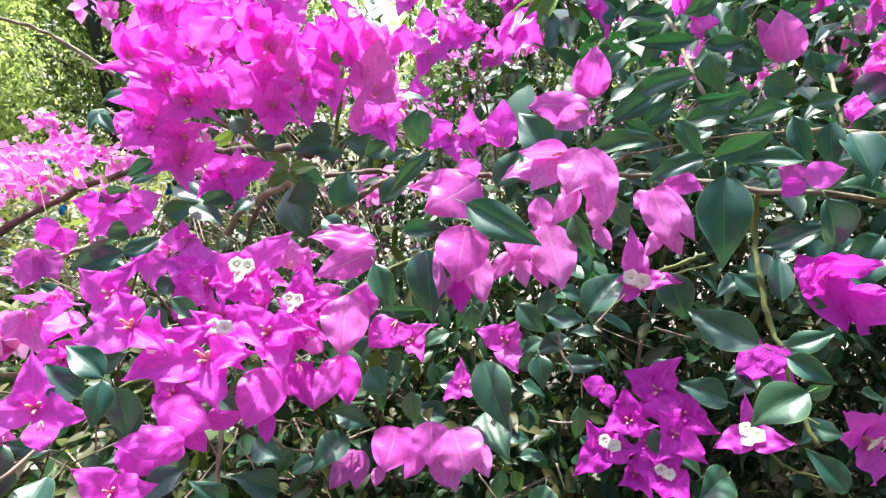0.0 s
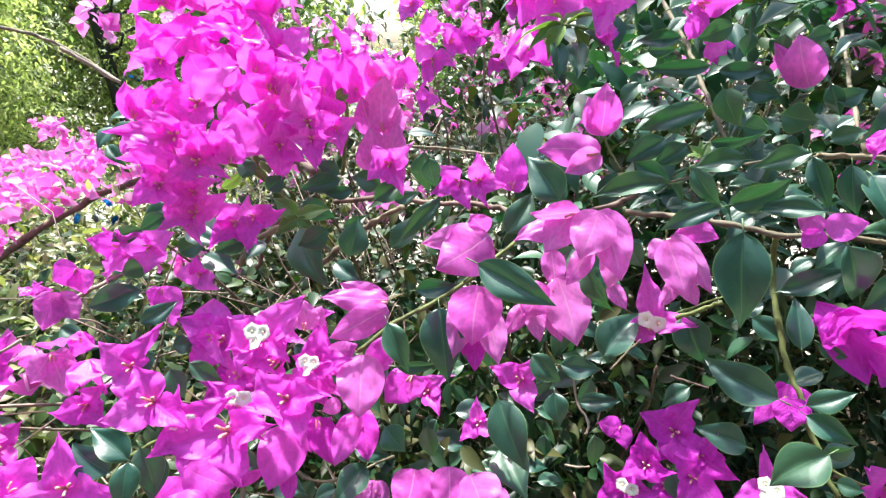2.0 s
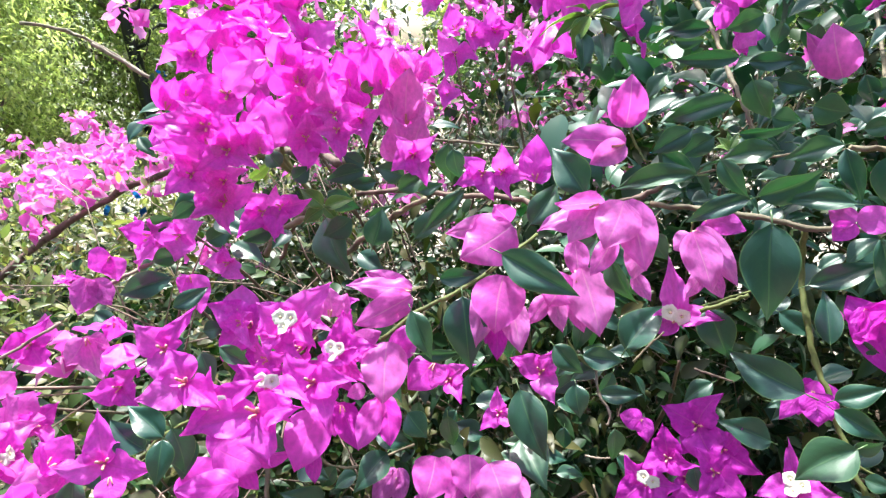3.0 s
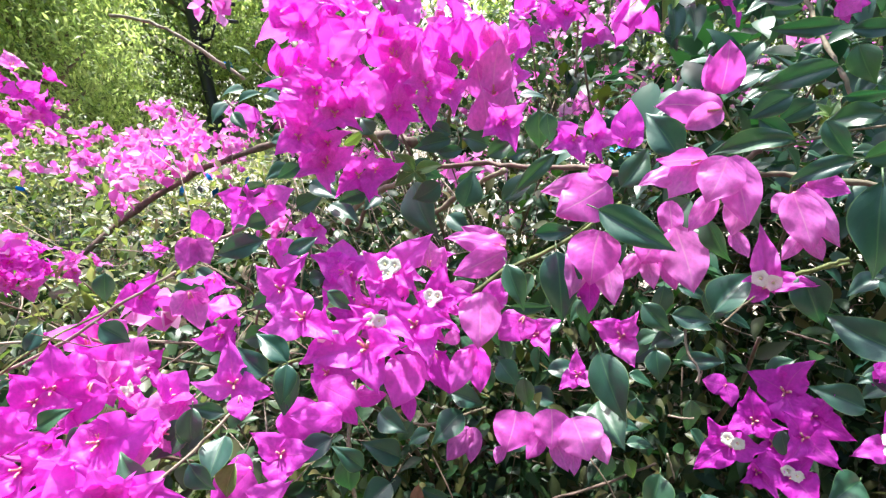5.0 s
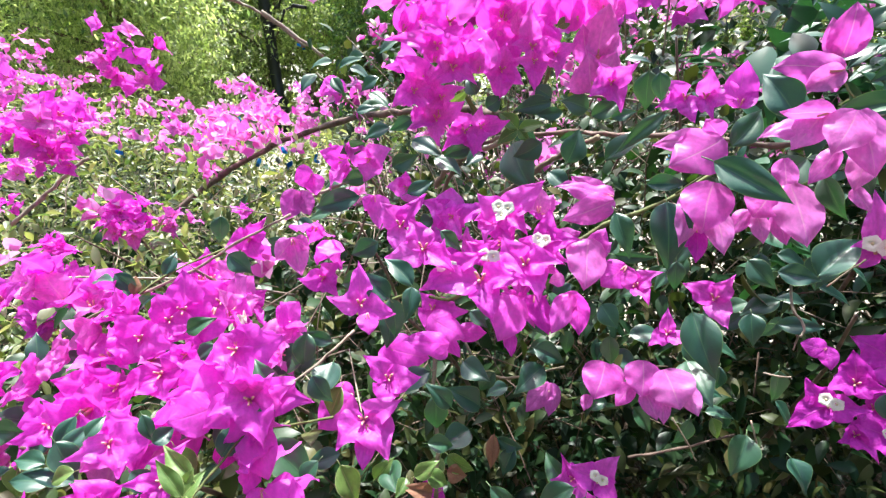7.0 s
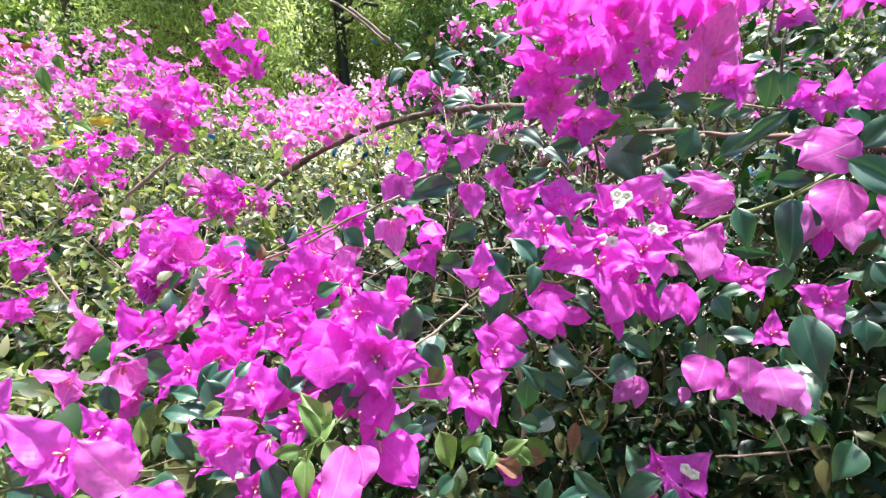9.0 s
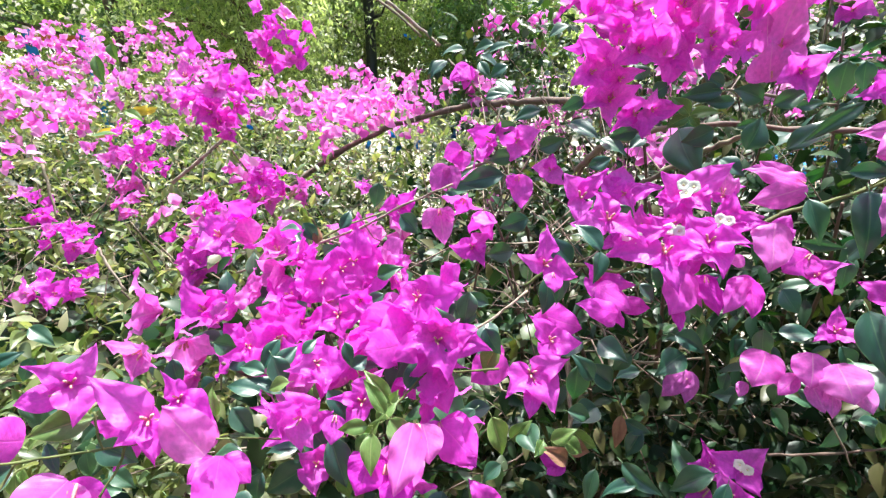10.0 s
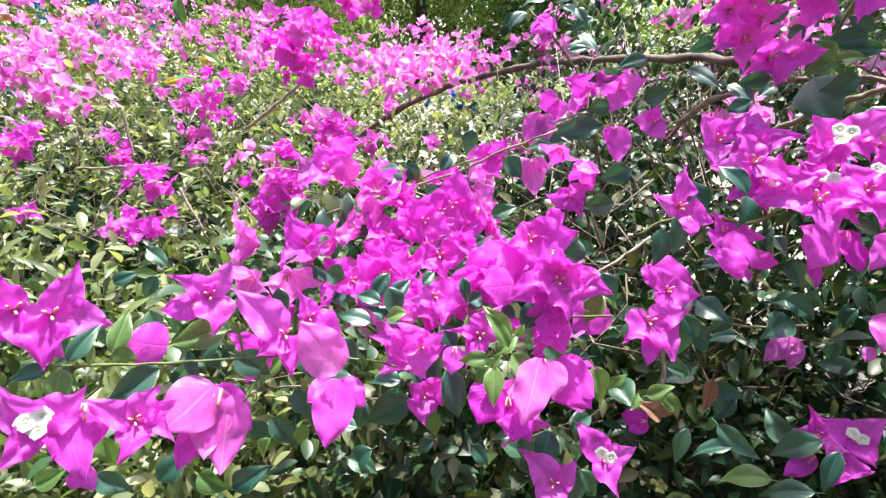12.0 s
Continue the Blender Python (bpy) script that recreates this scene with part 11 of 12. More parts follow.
bloom(I, (-0.510, -0.106, 1.011), (0.60, -0.35, -0.72), 0.0096, 'magenta', '', 'cup', ((-0.511, -0.105, 1.012), (-0.500, -0.106, 1.000), 0.0094, (-0.71, 0.18, -0.68)), ((-0.509, -0.107, 1.010), (-0.507, -0.114, 1.006), 0.0117, (-0.72, 0.17, -0.67)))
bloom(I, (-0.591, -0.063, 1.068), (0.81, -0.25, 0.54), 0.0355, 'magenta', 'bud', 'flare', ((-0.591, -0.063, 1.068), (-0.561, -0.046, 1.062), 0.0318, (0.47, -0.54, 0.70)), ((-0.591, -0.063, 1.068), (-0.579, -0.043, 1.096), 0.0235, (0.75, -0.64, 0.15)), ((-0.591, -0.063, 1.068), (-0.570, -0.088, 1.053), 0.0274, (0.63, 0.05, 0.78)))
bloom(I, (-0.607, -0.075, 1.074), (0.83, -0.22, 0.52), 0.0331, 'magenta', 'bud', 'flare', ((-0.607, -0.075, 1.074), (-0.602, -0.079, 1.101), 0.0236, (0.97, -0.15, -0.19)), ((-0.607, -0.075, 1.074), (-0.572, -0.071, 1.050), 0.0272, (0.59, -0.27, 0.76)), ((-0.607, -0.075, 1.074), (-0.592, -0.101, 1.071), 0.0265, (0.68, 0.27, 0.68)))
leaf(I, (-0.563, -0.074, 1.047), (-0.563, -0.048, 1.062), 0.0138, (0.81, -0.28, 0.52), 'green')
leaf(I, (-0.574, -0.075, 1.037), (-0.562, -0.090, 1.022), 0.0168, (0.73, -0.12, 0.67), 'young')
leaf(I, (-0.579, -0.079, 1.040), (-0.585, -0.100, 1.041), 0.0116, (0.82, -0.20, 0.53), 'green')
leaf(I, (-0.544, -0.008, 1.017), (-0.529, -0.015, 0.996), 0.0106, (0.71, -0.38, 0.60), 'green')
leaf(I, (-0.433, 0.136, 0.898), (-0.471, 0.103, 0.871), 0.0338, (0.48, -0.42, 0.77), 'green')
leaf(I, (-0.377, 0.106, 0.985), (-0.355, 0.096, 0.945), 0.0272, (0.46, -0.33, 0.82), 'green')
leaf(I, (-0.468, 0.123, 0.988), (-0.499, 0.113, 0.997), 0.0209, (-0.02, -0.20, 0.98), 'green')
stem(I, 0.0018, 'green', (-0.572, -0.078, 1.043), (-0.550, -0.058, 1.038), (-0.517, -0.031, 1.034), (-0.488, -0.005, 1.031), (-0.453, 0.023, 1.028), (-0.420, 0.056, 1.013), (-0.417, 0.090, 0.982))
stem(I, 0.0018, 'green', (-0.493, 0.005, 1.055), (-0.488, 0.000, 1.042), (-0.483, -0.003, 1.031))
stem(I, 0.0017, 'green', (-0.523, -0.034, 1.033), (-0.528, -0.043, 1.021), (-0.522, -0.054, 1.018))
stem(I, 0.0018, 'green', (-0.470, 0.005, 1.034), (-0.471, -0.003, 1.021), (-0.470, -0.020, 1.011))
stem(I, 0.0017, 'green', (-0.553, -0.060, 1.037), (-0.554, -0.067, 1.023), (-0.565, -0.079, 1.011))
leaf(I, (-0.587, -0.041, 0.877), (-0.571, -0.019, 0.900), 0.0231, (0.36, -0.68, 0.65), 'green')
leaf(I, (-0.702, -0.091, 0.854), (-0.681, -0.074, 0.867), 0.0193, (0.36, -0.68, 0.65), 'young')
leaf(I, (-0.662, -0.058, 0.856), (-0.630, -0.049, 0.842), 0.0216, (0.36, -0.68, 0.65), 'green')
leaf(I, (-0.572, 0.013, 0.816), (-0.539, 0.032, 0.841), 0.0262, (0.36, -0.68, 0.65), 'green')
leaf(I, (-0.565, 0.069, 0.864), (-0.537, 0.068, 0.837), 0.0242, (0.36, -0.68, 0.65), 'green')
leaf(I, (-0.558, 0.098, 0.882), (-0.530, 0.098, 0.855), 0.0259, (0.36, -0.68, 0.65), 'green')
leaf(I, (-0.600, -0.001, 0.831), (-0.564, 0.002, 0.826), 0.0228, (0.36, -0.68, 0.65), 'young')
leaf(I, (-0.729, 0.080, 1.017), (-0.703, 0.085, 1.001), 0.0187, (0.18, -0.37, 0.91), 'green')
leaf(I, (-0.761, 0.052, 0.979), (-0.743, 0.069, 0.990), 0.0170, (0.36, -0.68, 0.65), 'green')
leaf(I, (-0.675, 0.055, 1.011), (-0.684, 0.038, 0.991), 0.0175, (0.36, -0.68, 0.65), 'green')
B = branch("bare woody stems rising out of the hedge")
root(B, (-1.133, 0.693, 0.922), (-1.082, 1.020, 0.0))
stem(B, 0.0080, 'pale', (-1.218, 0.635, 0.964), (-1.166, 0.678, 1.010), (-1.124, 0.717, 1.056), (-1.086, 0.747, 1.085))
stem(B, 0.0111, 'bark', (-1.524, 1.768, 1.475), (-1.358, 1.757, 1.440), (-1.212, 1.732, 1.370), (-1.066, 1.698, 1.278))
stem(B, 0.0118, 'pale', (-1.117, 1.531, 1.392), (-1.014, 1.539, 1.319), (-0.920, 1.543, 1.247))
stem(B, 0.0075, 'bark', (-1.625, 0.584, 0.980), (-1.599, 0.567, 0.925), (-1.563, 0.546, 0.850))
stem(B, 0.0056, 'pale', (-1.590, 0.415, 0.861), (-1.504, 0.460, 0.867), (-1.407, 0.514, 0.878))
stem(B, 0.0058, 'pale', (-1.159, 0.401, 0.898), (-1.136, 0.395, 0.867), (-1.095, 0.391, 0.820))
stem(B, 0.0042, 'bark', (0.061, 1.035, 1.453), (0.066, 1.000, 1.366), (0.064, 0.958, 1.259))
stem(B, 0.0046, 'bark', (-0.075, 0.828, 1.205), (-0.010, 0.826, 1.198), (0.071, 0.801, 1.191))
J2 = branch("upright magenta trusses standing above the sunlit hedge")
root(J2, (-1.199, 0.814, 1.009), (-1.260, 0.945, 0.0))
truss(J2, (-0.975, 0.597, 1.181), (0.070, 0.082), 32, 0.034, 'magenta')
truss(J2, (-1.012, 0.847, 1.290), (0.066, 0.072), 21, 0.032, 'magenta')
leaf(J2, (-1.331, 0.549, 1.080), (-1.274, 0.584, 1.094), 0.0326, (0.10, -0.21, 0.97), 'young')
leaf(J2, (-1.273, 0.605, 1.132), (-1.233, 0.616, 1.116), 0.0261, (0.24, -0.48, 0.84), 'young')
leaf(J2, (-1.094, 0.721, 1.140), (-1.053, 0.728, 1.114), 0.0290, (0.24, -0.48, 0.84), 'young')
leaf(J2, (-1.374, 0.637, 1.245), (-1.347, 0.619, 1.186), 0.0301, (0.20, -0.41, 0.89), 'young')
leaf(J2, (-1.348, 0.661, 1.269), (-1.331, 0.651, 1.234), 0.0241, (0.35, -0.71, 0.61), 'young')
J3 = branch("round magenta cluster on the sunlit hedge")
root(J3, (-0.984, 0.818, 0.878), (-1.092, 0.875, 0.0))
leaf(J3, (-2.032, 0.981, 0.951), (-1.984, 1.060, 0.969), 0.0328, (0.83, -0.55, 0.14), 'yellow')
leaf(J3, (-2.000, 1.035, 0.963), (-1.976, 1.074, 0.980), 0.0285, (0.82, -0.56, 0.14), 'yellow')
leaf(J3, (-1.964, 1.098, 1.035), (-1.927, 1.143, 1.012), 0.0354, (0.80, -0.59, 0.11), 'yellow')
leaf(J3, (-1.953, 1.110, 1.018), (-1.935, 1.140, 1.047), 0.0238, (0.80, -0.59, 0.11), 'yellow')
leaf(J3, (-1.939, 1.129, 1.021), (-1.915, 1.163, 1.032), 0.0256, (0.79, -0.60, 0.11), 'yellow')
truss(J3, (-1.617, 0.900, 0.968), (0.103, 0.090), 20, 0.034, 'magenta')
truss(J3, (-1.672, 0.809, 0.926), (0.096, 0.079), 18, 0.034, 'pink')
truss(J3, (-1.578, 0.522, 0.895), (0.042, 0.038), 6, 0.032, 'magenta')
truss(J3, (-1.552, 0.734, 0.832), (0.041, 0.041), 6, 0.030, 'pink')
J4 = branch("magenta cluster on a low shoot of the hedge")
root(J4, (-0.673, 0.396, 0.967), (-0.721, 0.406, 0.0))
truss(J4, (-1.017, 0.729, 0.945), (0.055, 0.064), 21, 0.031, 'magenta')
truss(J4, (-1.383, 1.335, 1.068), (0.047, 0.060), 6, 0.034, 'pink')
truss(J4, (-0.939, 0.787, 0.927), (0.034, 0.030), 6, 0.030, 'pink')
truss(J4, (-0.830, 0.864, 0.936), (0.017, 0.017), 2, 0.028, 'magenta')
truss(J4, (-1.370, 0.979, 0.891), (0.037, 0.034), 5, 0.030, 'pink')
J5 = branch("magenta flowers at the edge of the sunlit hedge")
root(J5, (-1.086, 0.378, 0.829), (-1.201, 0.403, 0.0))
truss(J5, (-1.032, 0.550, 0.890), (0.059, 0.054), 16, 0.036, 'magenta')
truss(J5, (-1.011, 0.536, 0.825), (0.047, 0.038), 10, 0.036, 'magenta')
truss(J5, (-1.371, 0.451, 0.861), (0.046, 0.049), 11, 0.034, 'magenta')
truss(J5, (-1.034, 0.574, 0.944), (0.025, 0.020), 4, 0.030, 'magenta')
truss(J5, (-1.609, 0.340, 0.924), (0.044, 0.058), 9, 0.036, 'magenta')
truss(J5, (-1.452, 0.233, 0.829), (0.022, 0.018), 2, 0.032, 'magenta')
truss(J5, (-1.271, 0.366, 0.801), (0.056, 0.025), 10, 0.034, 'magenta')
tag_scrap((-1.850, 1.804, 0.987), 352)
tag_scrap((-1.495, 1.664, 0.968), 313)
tag_scrap((-1.035, 1.412, 0.889), 318)
tag_scrap((-1.504, 1.207, 0.963), 158)
tag_scrap((-1.105, 1.520, 0.918), 218)
tag_scrap((-0.804, 1.394, 0.963), 41)
tag_scrap((-1.175, 1.858, 0.814), 285)
tag_scrap((-1.789, 2.221, 0.909), 238)
tag_scrap((-1.154, 1.848, 0.789), 146)
tag_scrap((-1.204, 1.478, 0.875), 18)
tag_scrap((-1.683, 2.793, 1.243), 64)
tag_scrap((-1.700, 2.789, 1.252), 145)


# ---- the hedge's foliage in mass ----
def front(x):
    """Where the face of the hedge stands, in y."""
    return np.where(x > 0, 0.33 + 0.25 * x, 0.33 + 0.62 * x)


def wavy(x, y, scale, seed):
    return np.array([noise.noise((a * scale + seed, b * scale, seed * 0.37)) for a, b in zip(x, y)])


# leaves inside the hedge, behind the front flowers, sun and shade in their colour
n = 4200
x = rng.uniform(-1.3, 1.5, n)
back = rng.uniform(0.13, 0.75, n)
z = 0.30 + rng.random(n) * (0.38 + 0.34 * np.clip((x + 0.45) / 0.4, 0, 1)) + 0.10 * wavy(x, back, 3.0, 2.0)
roots = np.stack([x, front(x) + back, z], 1)
for side, mat, label in ((x < -0.6, M_LEAF_SUNLIT, "leaves coloured as sunlit on the face of the hedge"), ((x >= -0.6) & (x < -0.3), M_LEAF_HALFSHADE, "mid-green leaves toned for half shade under the spray of flowers"), ((x >= -0.3) & (rng.random(n) < 0.9), M_LEAF_SHADE, "green leaves coloured dark for shade in the depth of the hedge")):
    at, along, up, size = shoots(roots[side], unit(int(side.sum())) * 0.8 + np.array([0, -0.4, 0.1]), 5, 0.12, 0.037 if mat == M_LEAF_SHADE else 0.036, 0.5)
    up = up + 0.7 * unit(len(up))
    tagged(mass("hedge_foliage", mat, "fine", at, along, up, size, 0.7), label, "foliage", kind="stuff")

# the taller shoots of the right half
n = 420
x = rng.uniform(0.12, 1.5, n)
back = rng.uniform(0.14, 0.7, n)
z = rng.uniform(0.95, 1.62, n)
roots = np.stack([x, front(x) + back + 0.1 * rng.random(n), z], 1)
at, along, up, size = shoots(roots, unit(n) * 0.6 + np.array([0, -0.4, 0.3]), 5, 0.12, 0.050, 0.3)
tagged(mass("hedge_foliage", M_TEAL, "fine", at, along, up, size, 0.85), "glossy dark leaves on the tall shoots of the hedge", "foliage", kind="stuff")

# leaves behind the tall shoots, darkened by colour for shade
n = 1400
x = rng.uniform(0.25, 2.6, n)
y = rng.uniform(0.85, 1.7, n) + 0.15 * x
z = rng.uniform(0.5, 1.75, n)
keep = wavy(x, z, 4.0, 3.0) > -0.22
roots = np.stack([x, y, z], 1)[keep]
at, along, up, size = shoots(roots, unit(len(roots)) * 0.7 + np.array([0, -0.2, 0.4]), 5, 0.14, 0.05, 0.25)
tagged(mass("hedge_foliage", M_LEAF_SHADE, "leaf", at, along, up, size), "shade-toned leaves behind the tall shoots of the hedge", "foliage", kind="stuff")

# sparse small leaves further back, with gaps, in the shade-dark tone
n = 2000
x = rng.uniform(-0.9, 2.2, n)
y = rng.uniform(0.95, 2.2, n)
z = 0.55 + 0.75 * rng.random(n) + 0.12 * wavy(x, y, 2.0, 4.0)
keep = (wavy(x, z, 3.0, 8.0) > -0.2) & ((x > -0.05) | (y > 1.5) | (z < 0.92))
roots = np.stack([x, y, z], 1)[keep]
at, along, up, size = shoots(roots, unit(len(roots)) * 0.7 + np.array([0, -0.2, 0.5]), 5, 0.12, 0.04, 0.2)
tagged(mass("hedge_foliage", M_LEAF_SHADE, "leaf", at, along, up, size), "thin leafy shoots at the back of the hedge", "foliage", kind="stuff")

# leaves under the top of the hedge, its shade put into their colour
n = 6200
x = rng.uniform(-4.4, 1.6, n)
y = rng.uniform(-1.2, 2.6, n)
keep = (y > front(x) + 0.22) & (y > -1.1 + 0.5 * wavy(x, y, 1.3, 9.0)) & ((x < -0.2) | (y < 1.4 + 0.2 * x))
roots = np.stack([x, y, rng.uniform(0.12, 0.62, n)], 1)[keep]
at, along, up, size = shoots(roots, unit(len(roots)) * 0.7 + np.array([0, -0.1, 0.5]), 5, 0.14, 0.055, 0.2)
tagged(mass("hedge_foliage", M_LEAF_SHADE, "leaf", at, along, up, size), "green leaves darkened in colour for shade low in the hedge", "foliage", kind="stuff")

# leafy shoots between the arching branch and the paving
n = 820
roots = np.stack([rng.uniform(-0.6, 0.8, n), rng.uniform(0.85, 1.7, n), rng.uniform(0.45, 1.08, n)], 1)
roots = roots[(roots[:, 0] > -0.05) | (roots[:, 1] > 1.4) | (roots[:, 2] < 0.94)]
n = len(roots)
at, along, up, size = shoots(roots, unit(n) * 0.7 + np.array([0, -0.2, 0.4]), 6, 0.12, 0.04, 0.2)
tagged(mass("hedge_foliage", M_LEAF_HALFSHADE, "leaf", at, along, up, size), "small leaves on thin shoots behind the flowers", "foliage", kind="stuff")

# the sunlit top of the hedge to the left, sun and half shade painted in
n = 8600
x = rng.uniform(-4.6, -0.25, n)
y = rng.uniform(-1.6, 3.2, n)
keep = (y > front(x) + 0.12) & (y > -1.2 + 0.5 * wavy(x, y, 1.3, 9.0)) & (y < 2.7 + 0.6 * wavy(x, y, 1.3, 7.0)) & (x > -4.2 + 0.7 * wavy(y, x, 1.1, 5.0))
x, y = x[keep], y[keep]
top = 0.80 + 0.09 * wavy(x, y, 2.4, 1.0) + 0.05 * wavy(x, y, 6.0, 3.0)
top += 0.11 * np.clip(-x - 1.6, 0, 2.5)
top -= 0.15 * np.clip(1 - (y - front(x) - 0.1) / 0.25, 0, 1)
z = top + 0.06 * wavy(x, y, 9.0, 4.0) - 0.38 * rng.random(len(x)) ** 1.2
roots = np.stack([x, y, z], 1)
# leaves in this mask get the half-shade colours instead of the sunlit ones
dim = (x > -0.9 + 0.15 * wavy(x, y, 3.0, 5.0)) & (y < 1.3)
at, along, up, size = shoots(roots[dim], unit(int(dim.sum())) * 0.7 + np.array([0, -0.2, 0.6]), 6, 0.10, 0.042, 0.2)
tagged(mass("hedge_foliage", M_LEAF_HALFSHADE, "fine", at, along, up, size), "mid-green leaves with the hedge's half shade in their colour", "foliage", kind="stuff")
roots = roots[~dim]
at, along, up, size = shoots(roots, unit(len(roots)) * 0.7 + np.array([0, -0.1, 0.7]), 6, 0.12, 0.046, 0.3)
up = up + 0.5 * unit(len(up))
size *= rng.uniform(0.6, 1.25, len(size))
tagged(mass("hedge_foliage", M_LEAF_SUNLIT, "fine", at, along, up, size, 0.62), "leaves with sunlight coloured in, yellow-green, on the top of the hedge", "foliage", kind="stuff")

# flower heads that stand over the far hedge
HEADS = ((-3.12, 1.07, 1.02), (-2.56, 0.89, 0.98), (-2.96, 1.18, 1.02), (-2.72, 1.14, 1.00), (-2.53, 1.13, 1.00), (-2.65, 1.32, 1.00), (-2.44, 0.79, 0.95),
         (-2.31, 0.66, 0.95), (-2.01, 0.59, 0.93), (-1.90, 0.62, 0.92), (-3.05, 1.71, 1.18), (-3.95, 2.12, 1.08), (-3.07, 1.66, 1.05), (-3.14, 1.57, 1.23),
         (-3.21, 1.45, 1.21), (-3.89, 1.64, 1.05), (-3.16, 2.19, 1.05), (-2.82, 2.02, 1.25), (-2.91, 1.90, 1.24), (-1.31, 1.49, 1.00), (-1.13, 1.36, 1.00),
         (-1.26, 1.74, 1.02), (-1.16, 1.28, 0.97), (-1.05, 1.40, 1.00), (-2.17, 0.88, 0.95), (-2.74, 0.86, 0.97), (-3.52, 1.60, 1.05), (-2.51, 1.41, 1.00))
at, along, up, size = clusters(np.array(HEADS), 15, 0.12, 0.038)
tagged(mass("hedge_blossom", M_FARBRACT_SUNWASHED, "bract", at, along, up, size, 0.95), "crowded magenta flower heads over the top of the hedge", "blossom", kind="stuff")

# loose sprigs scattered over the hedge
n = 210
x = rng.uniform(-4.4, -0.5, n)
y = rng.uniform(-1.0, 2.9, n)
keep = (y > front(x) + 0.35) & (wavy(x, y, 1.6, 6.0) > -0.30 - 0.05 * np.clip(-x - 1.5, 0, 2)) & ~((x > -1.25) & (y < 1.6) & (rng.random(n) < 0.4))
x, y = x[keep], y[keep]
z = 0.88 + 0.11 * np.clip(-x - 1.6, 0, 2.5) + 0.09 * wavy(x, y, 2.4, 1.0) + rng.uniform(-0.03, 0.14, len(x))
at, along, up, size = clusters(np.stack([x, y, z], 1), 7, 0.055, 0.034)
tagged(mass("hedge_blossom", M_FARBRACT_SUNWASHED, "bract", at, along, up, size, 0.95), "loose sprigs of pink bracts scattered over the hedge", "blossom", kind="stuff")

# a close drift of small flowers beside the arching branch
n = 26
x = rng.uniform(-1.9, -0.95, n)
y = rng.uniform(1.1, 2.3, n)
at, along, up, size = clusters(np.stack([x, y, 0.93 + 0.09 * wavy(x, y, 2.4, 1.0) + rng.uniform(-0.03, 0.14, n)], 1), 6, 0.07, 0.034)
tagged(mass("hedge_blossom", M_FARBRACT_SUNWASHED, "bract", at, along, up, size, 0.95), "close drift of small magenta flowers on the hedge", "blossom", kind="stuff")

# leafy twigs with small flowers behind the arching branch
n = 900
x = rng.uniform(-0.85, 0.9, n)
roots = np.stack([x, rng.uniform(1.5, 2.5, n) + 0.2 * x, 0.66 + 0.86 * rng.random(n) ** 1.3 + 0.1 * wavy(x, x, 4.0, 2.0)], 1)
at, along, up, size = shoots(roots, unit(n) * 0.7 + np.array([0, -0.1, 0.5]), 6, 0.14, 0.045, 0.2)
tagged(mass("hedge_foliage", M_LEAF_HALFSHADE, "fine", at, along, up, size, 0.8), "leafy twigs at the top of the hedge behind the flowers", "foliage", kind="stuff")
mids = roots[rng.random(n) < 0.10] + np.array([0, -0.05, 0.08])
at, along, up, size = clusters(mids, 5, 0.06, 0.036)
tagged(mass("hedge_blossom", M_FARBRACT_SUNWASHED, "bract", at, along, up, size, 0.95), "small magenta sprigs at the top of the hedge", "blossom", kind="stuff")

n = 46
x = rng.uniform(-0.8, 1.6, n)
y = rng.uniform(1.0, 2.2, n)
z = rng.uniform(0.95, 1.5, n)
at, along, up, size = clusters(np.stack([x, y, z], 1), 7, 0.07, 0.036)
tagged(mass("hedge_blossom", M_FARBRACT_SUNWASHED, "bract", at, along, up, size, 1.0), "clusters of magenta bracts at the back of the hedge", "blossom", kind="stuff")


# thin bare twigs in the hedge
def twigs(name, count, box, lean, length, radius, mat, label):
    bm = bmesh.new()
    rnd = random.Random(len(name) + count)
    for _ in range(count):
        p = Vector([rnd.uniform(a, b) for a, b in box])
        p.y += float(front(p.x))
        way = (Vector((rnd.gauss(0, 1), rnd.gauss(0, 1), rnd.gauss(0, 1))) + Vector(lean)).normalized()
        pts = [p]
        for _ in range(3):
            way = (way + Vector((rnd.gauss(0, 0.25), rnd.gauss(0, 0.25), rnd.gauss(0, 0.25)))).normalized()
            pts.append(pts[-1] + way * length * rnd.uniform(0.2, 0.45))
        r = radius * rnd.uniform(0.5, 1.3)
        tube_into(bm, pts, [r, r * 0.85, r * 0.7, r * 0.4], 4)
    return tagged(new(name, mesh_of(bm, name, mat)), label, "twigs", kind="stuff")


twigs("hedge_twigs", 520, ((-0.5, 1.2), (0.28, 0.75), (0.4, 1.0)), (0, 0, 0.6), 0.22, 0.0016, STEM["brown"], "thin bare brown twigs inside the hedge")
twigs("hedge_twigs", 420, ((-3.2, -0.5), (0.3, 2.4), (0.50, 0.78)), (0, 0, 0.7), 0.22, 0.0022, STEM["pale"], "thin pale twigs in the sunlit hedge")
twigs("hedge_twigs", 240, ((-0.7, 1.3), (0.5, 1.6), (0.5, 1.0)), (0, 0, 0.8), 0.4, 0.0020, STEM["pale"], "thin pale dry twigs behind the flowers")
twigs("hedge_twigs", 260, ((-0.35, 1.5), (0.6, 1.8), (0.6, 1.05)), (0, 0, 1.3), 0.5, 0.0024, STEM["brown"], "tall thin shoots at the back of the hedge")


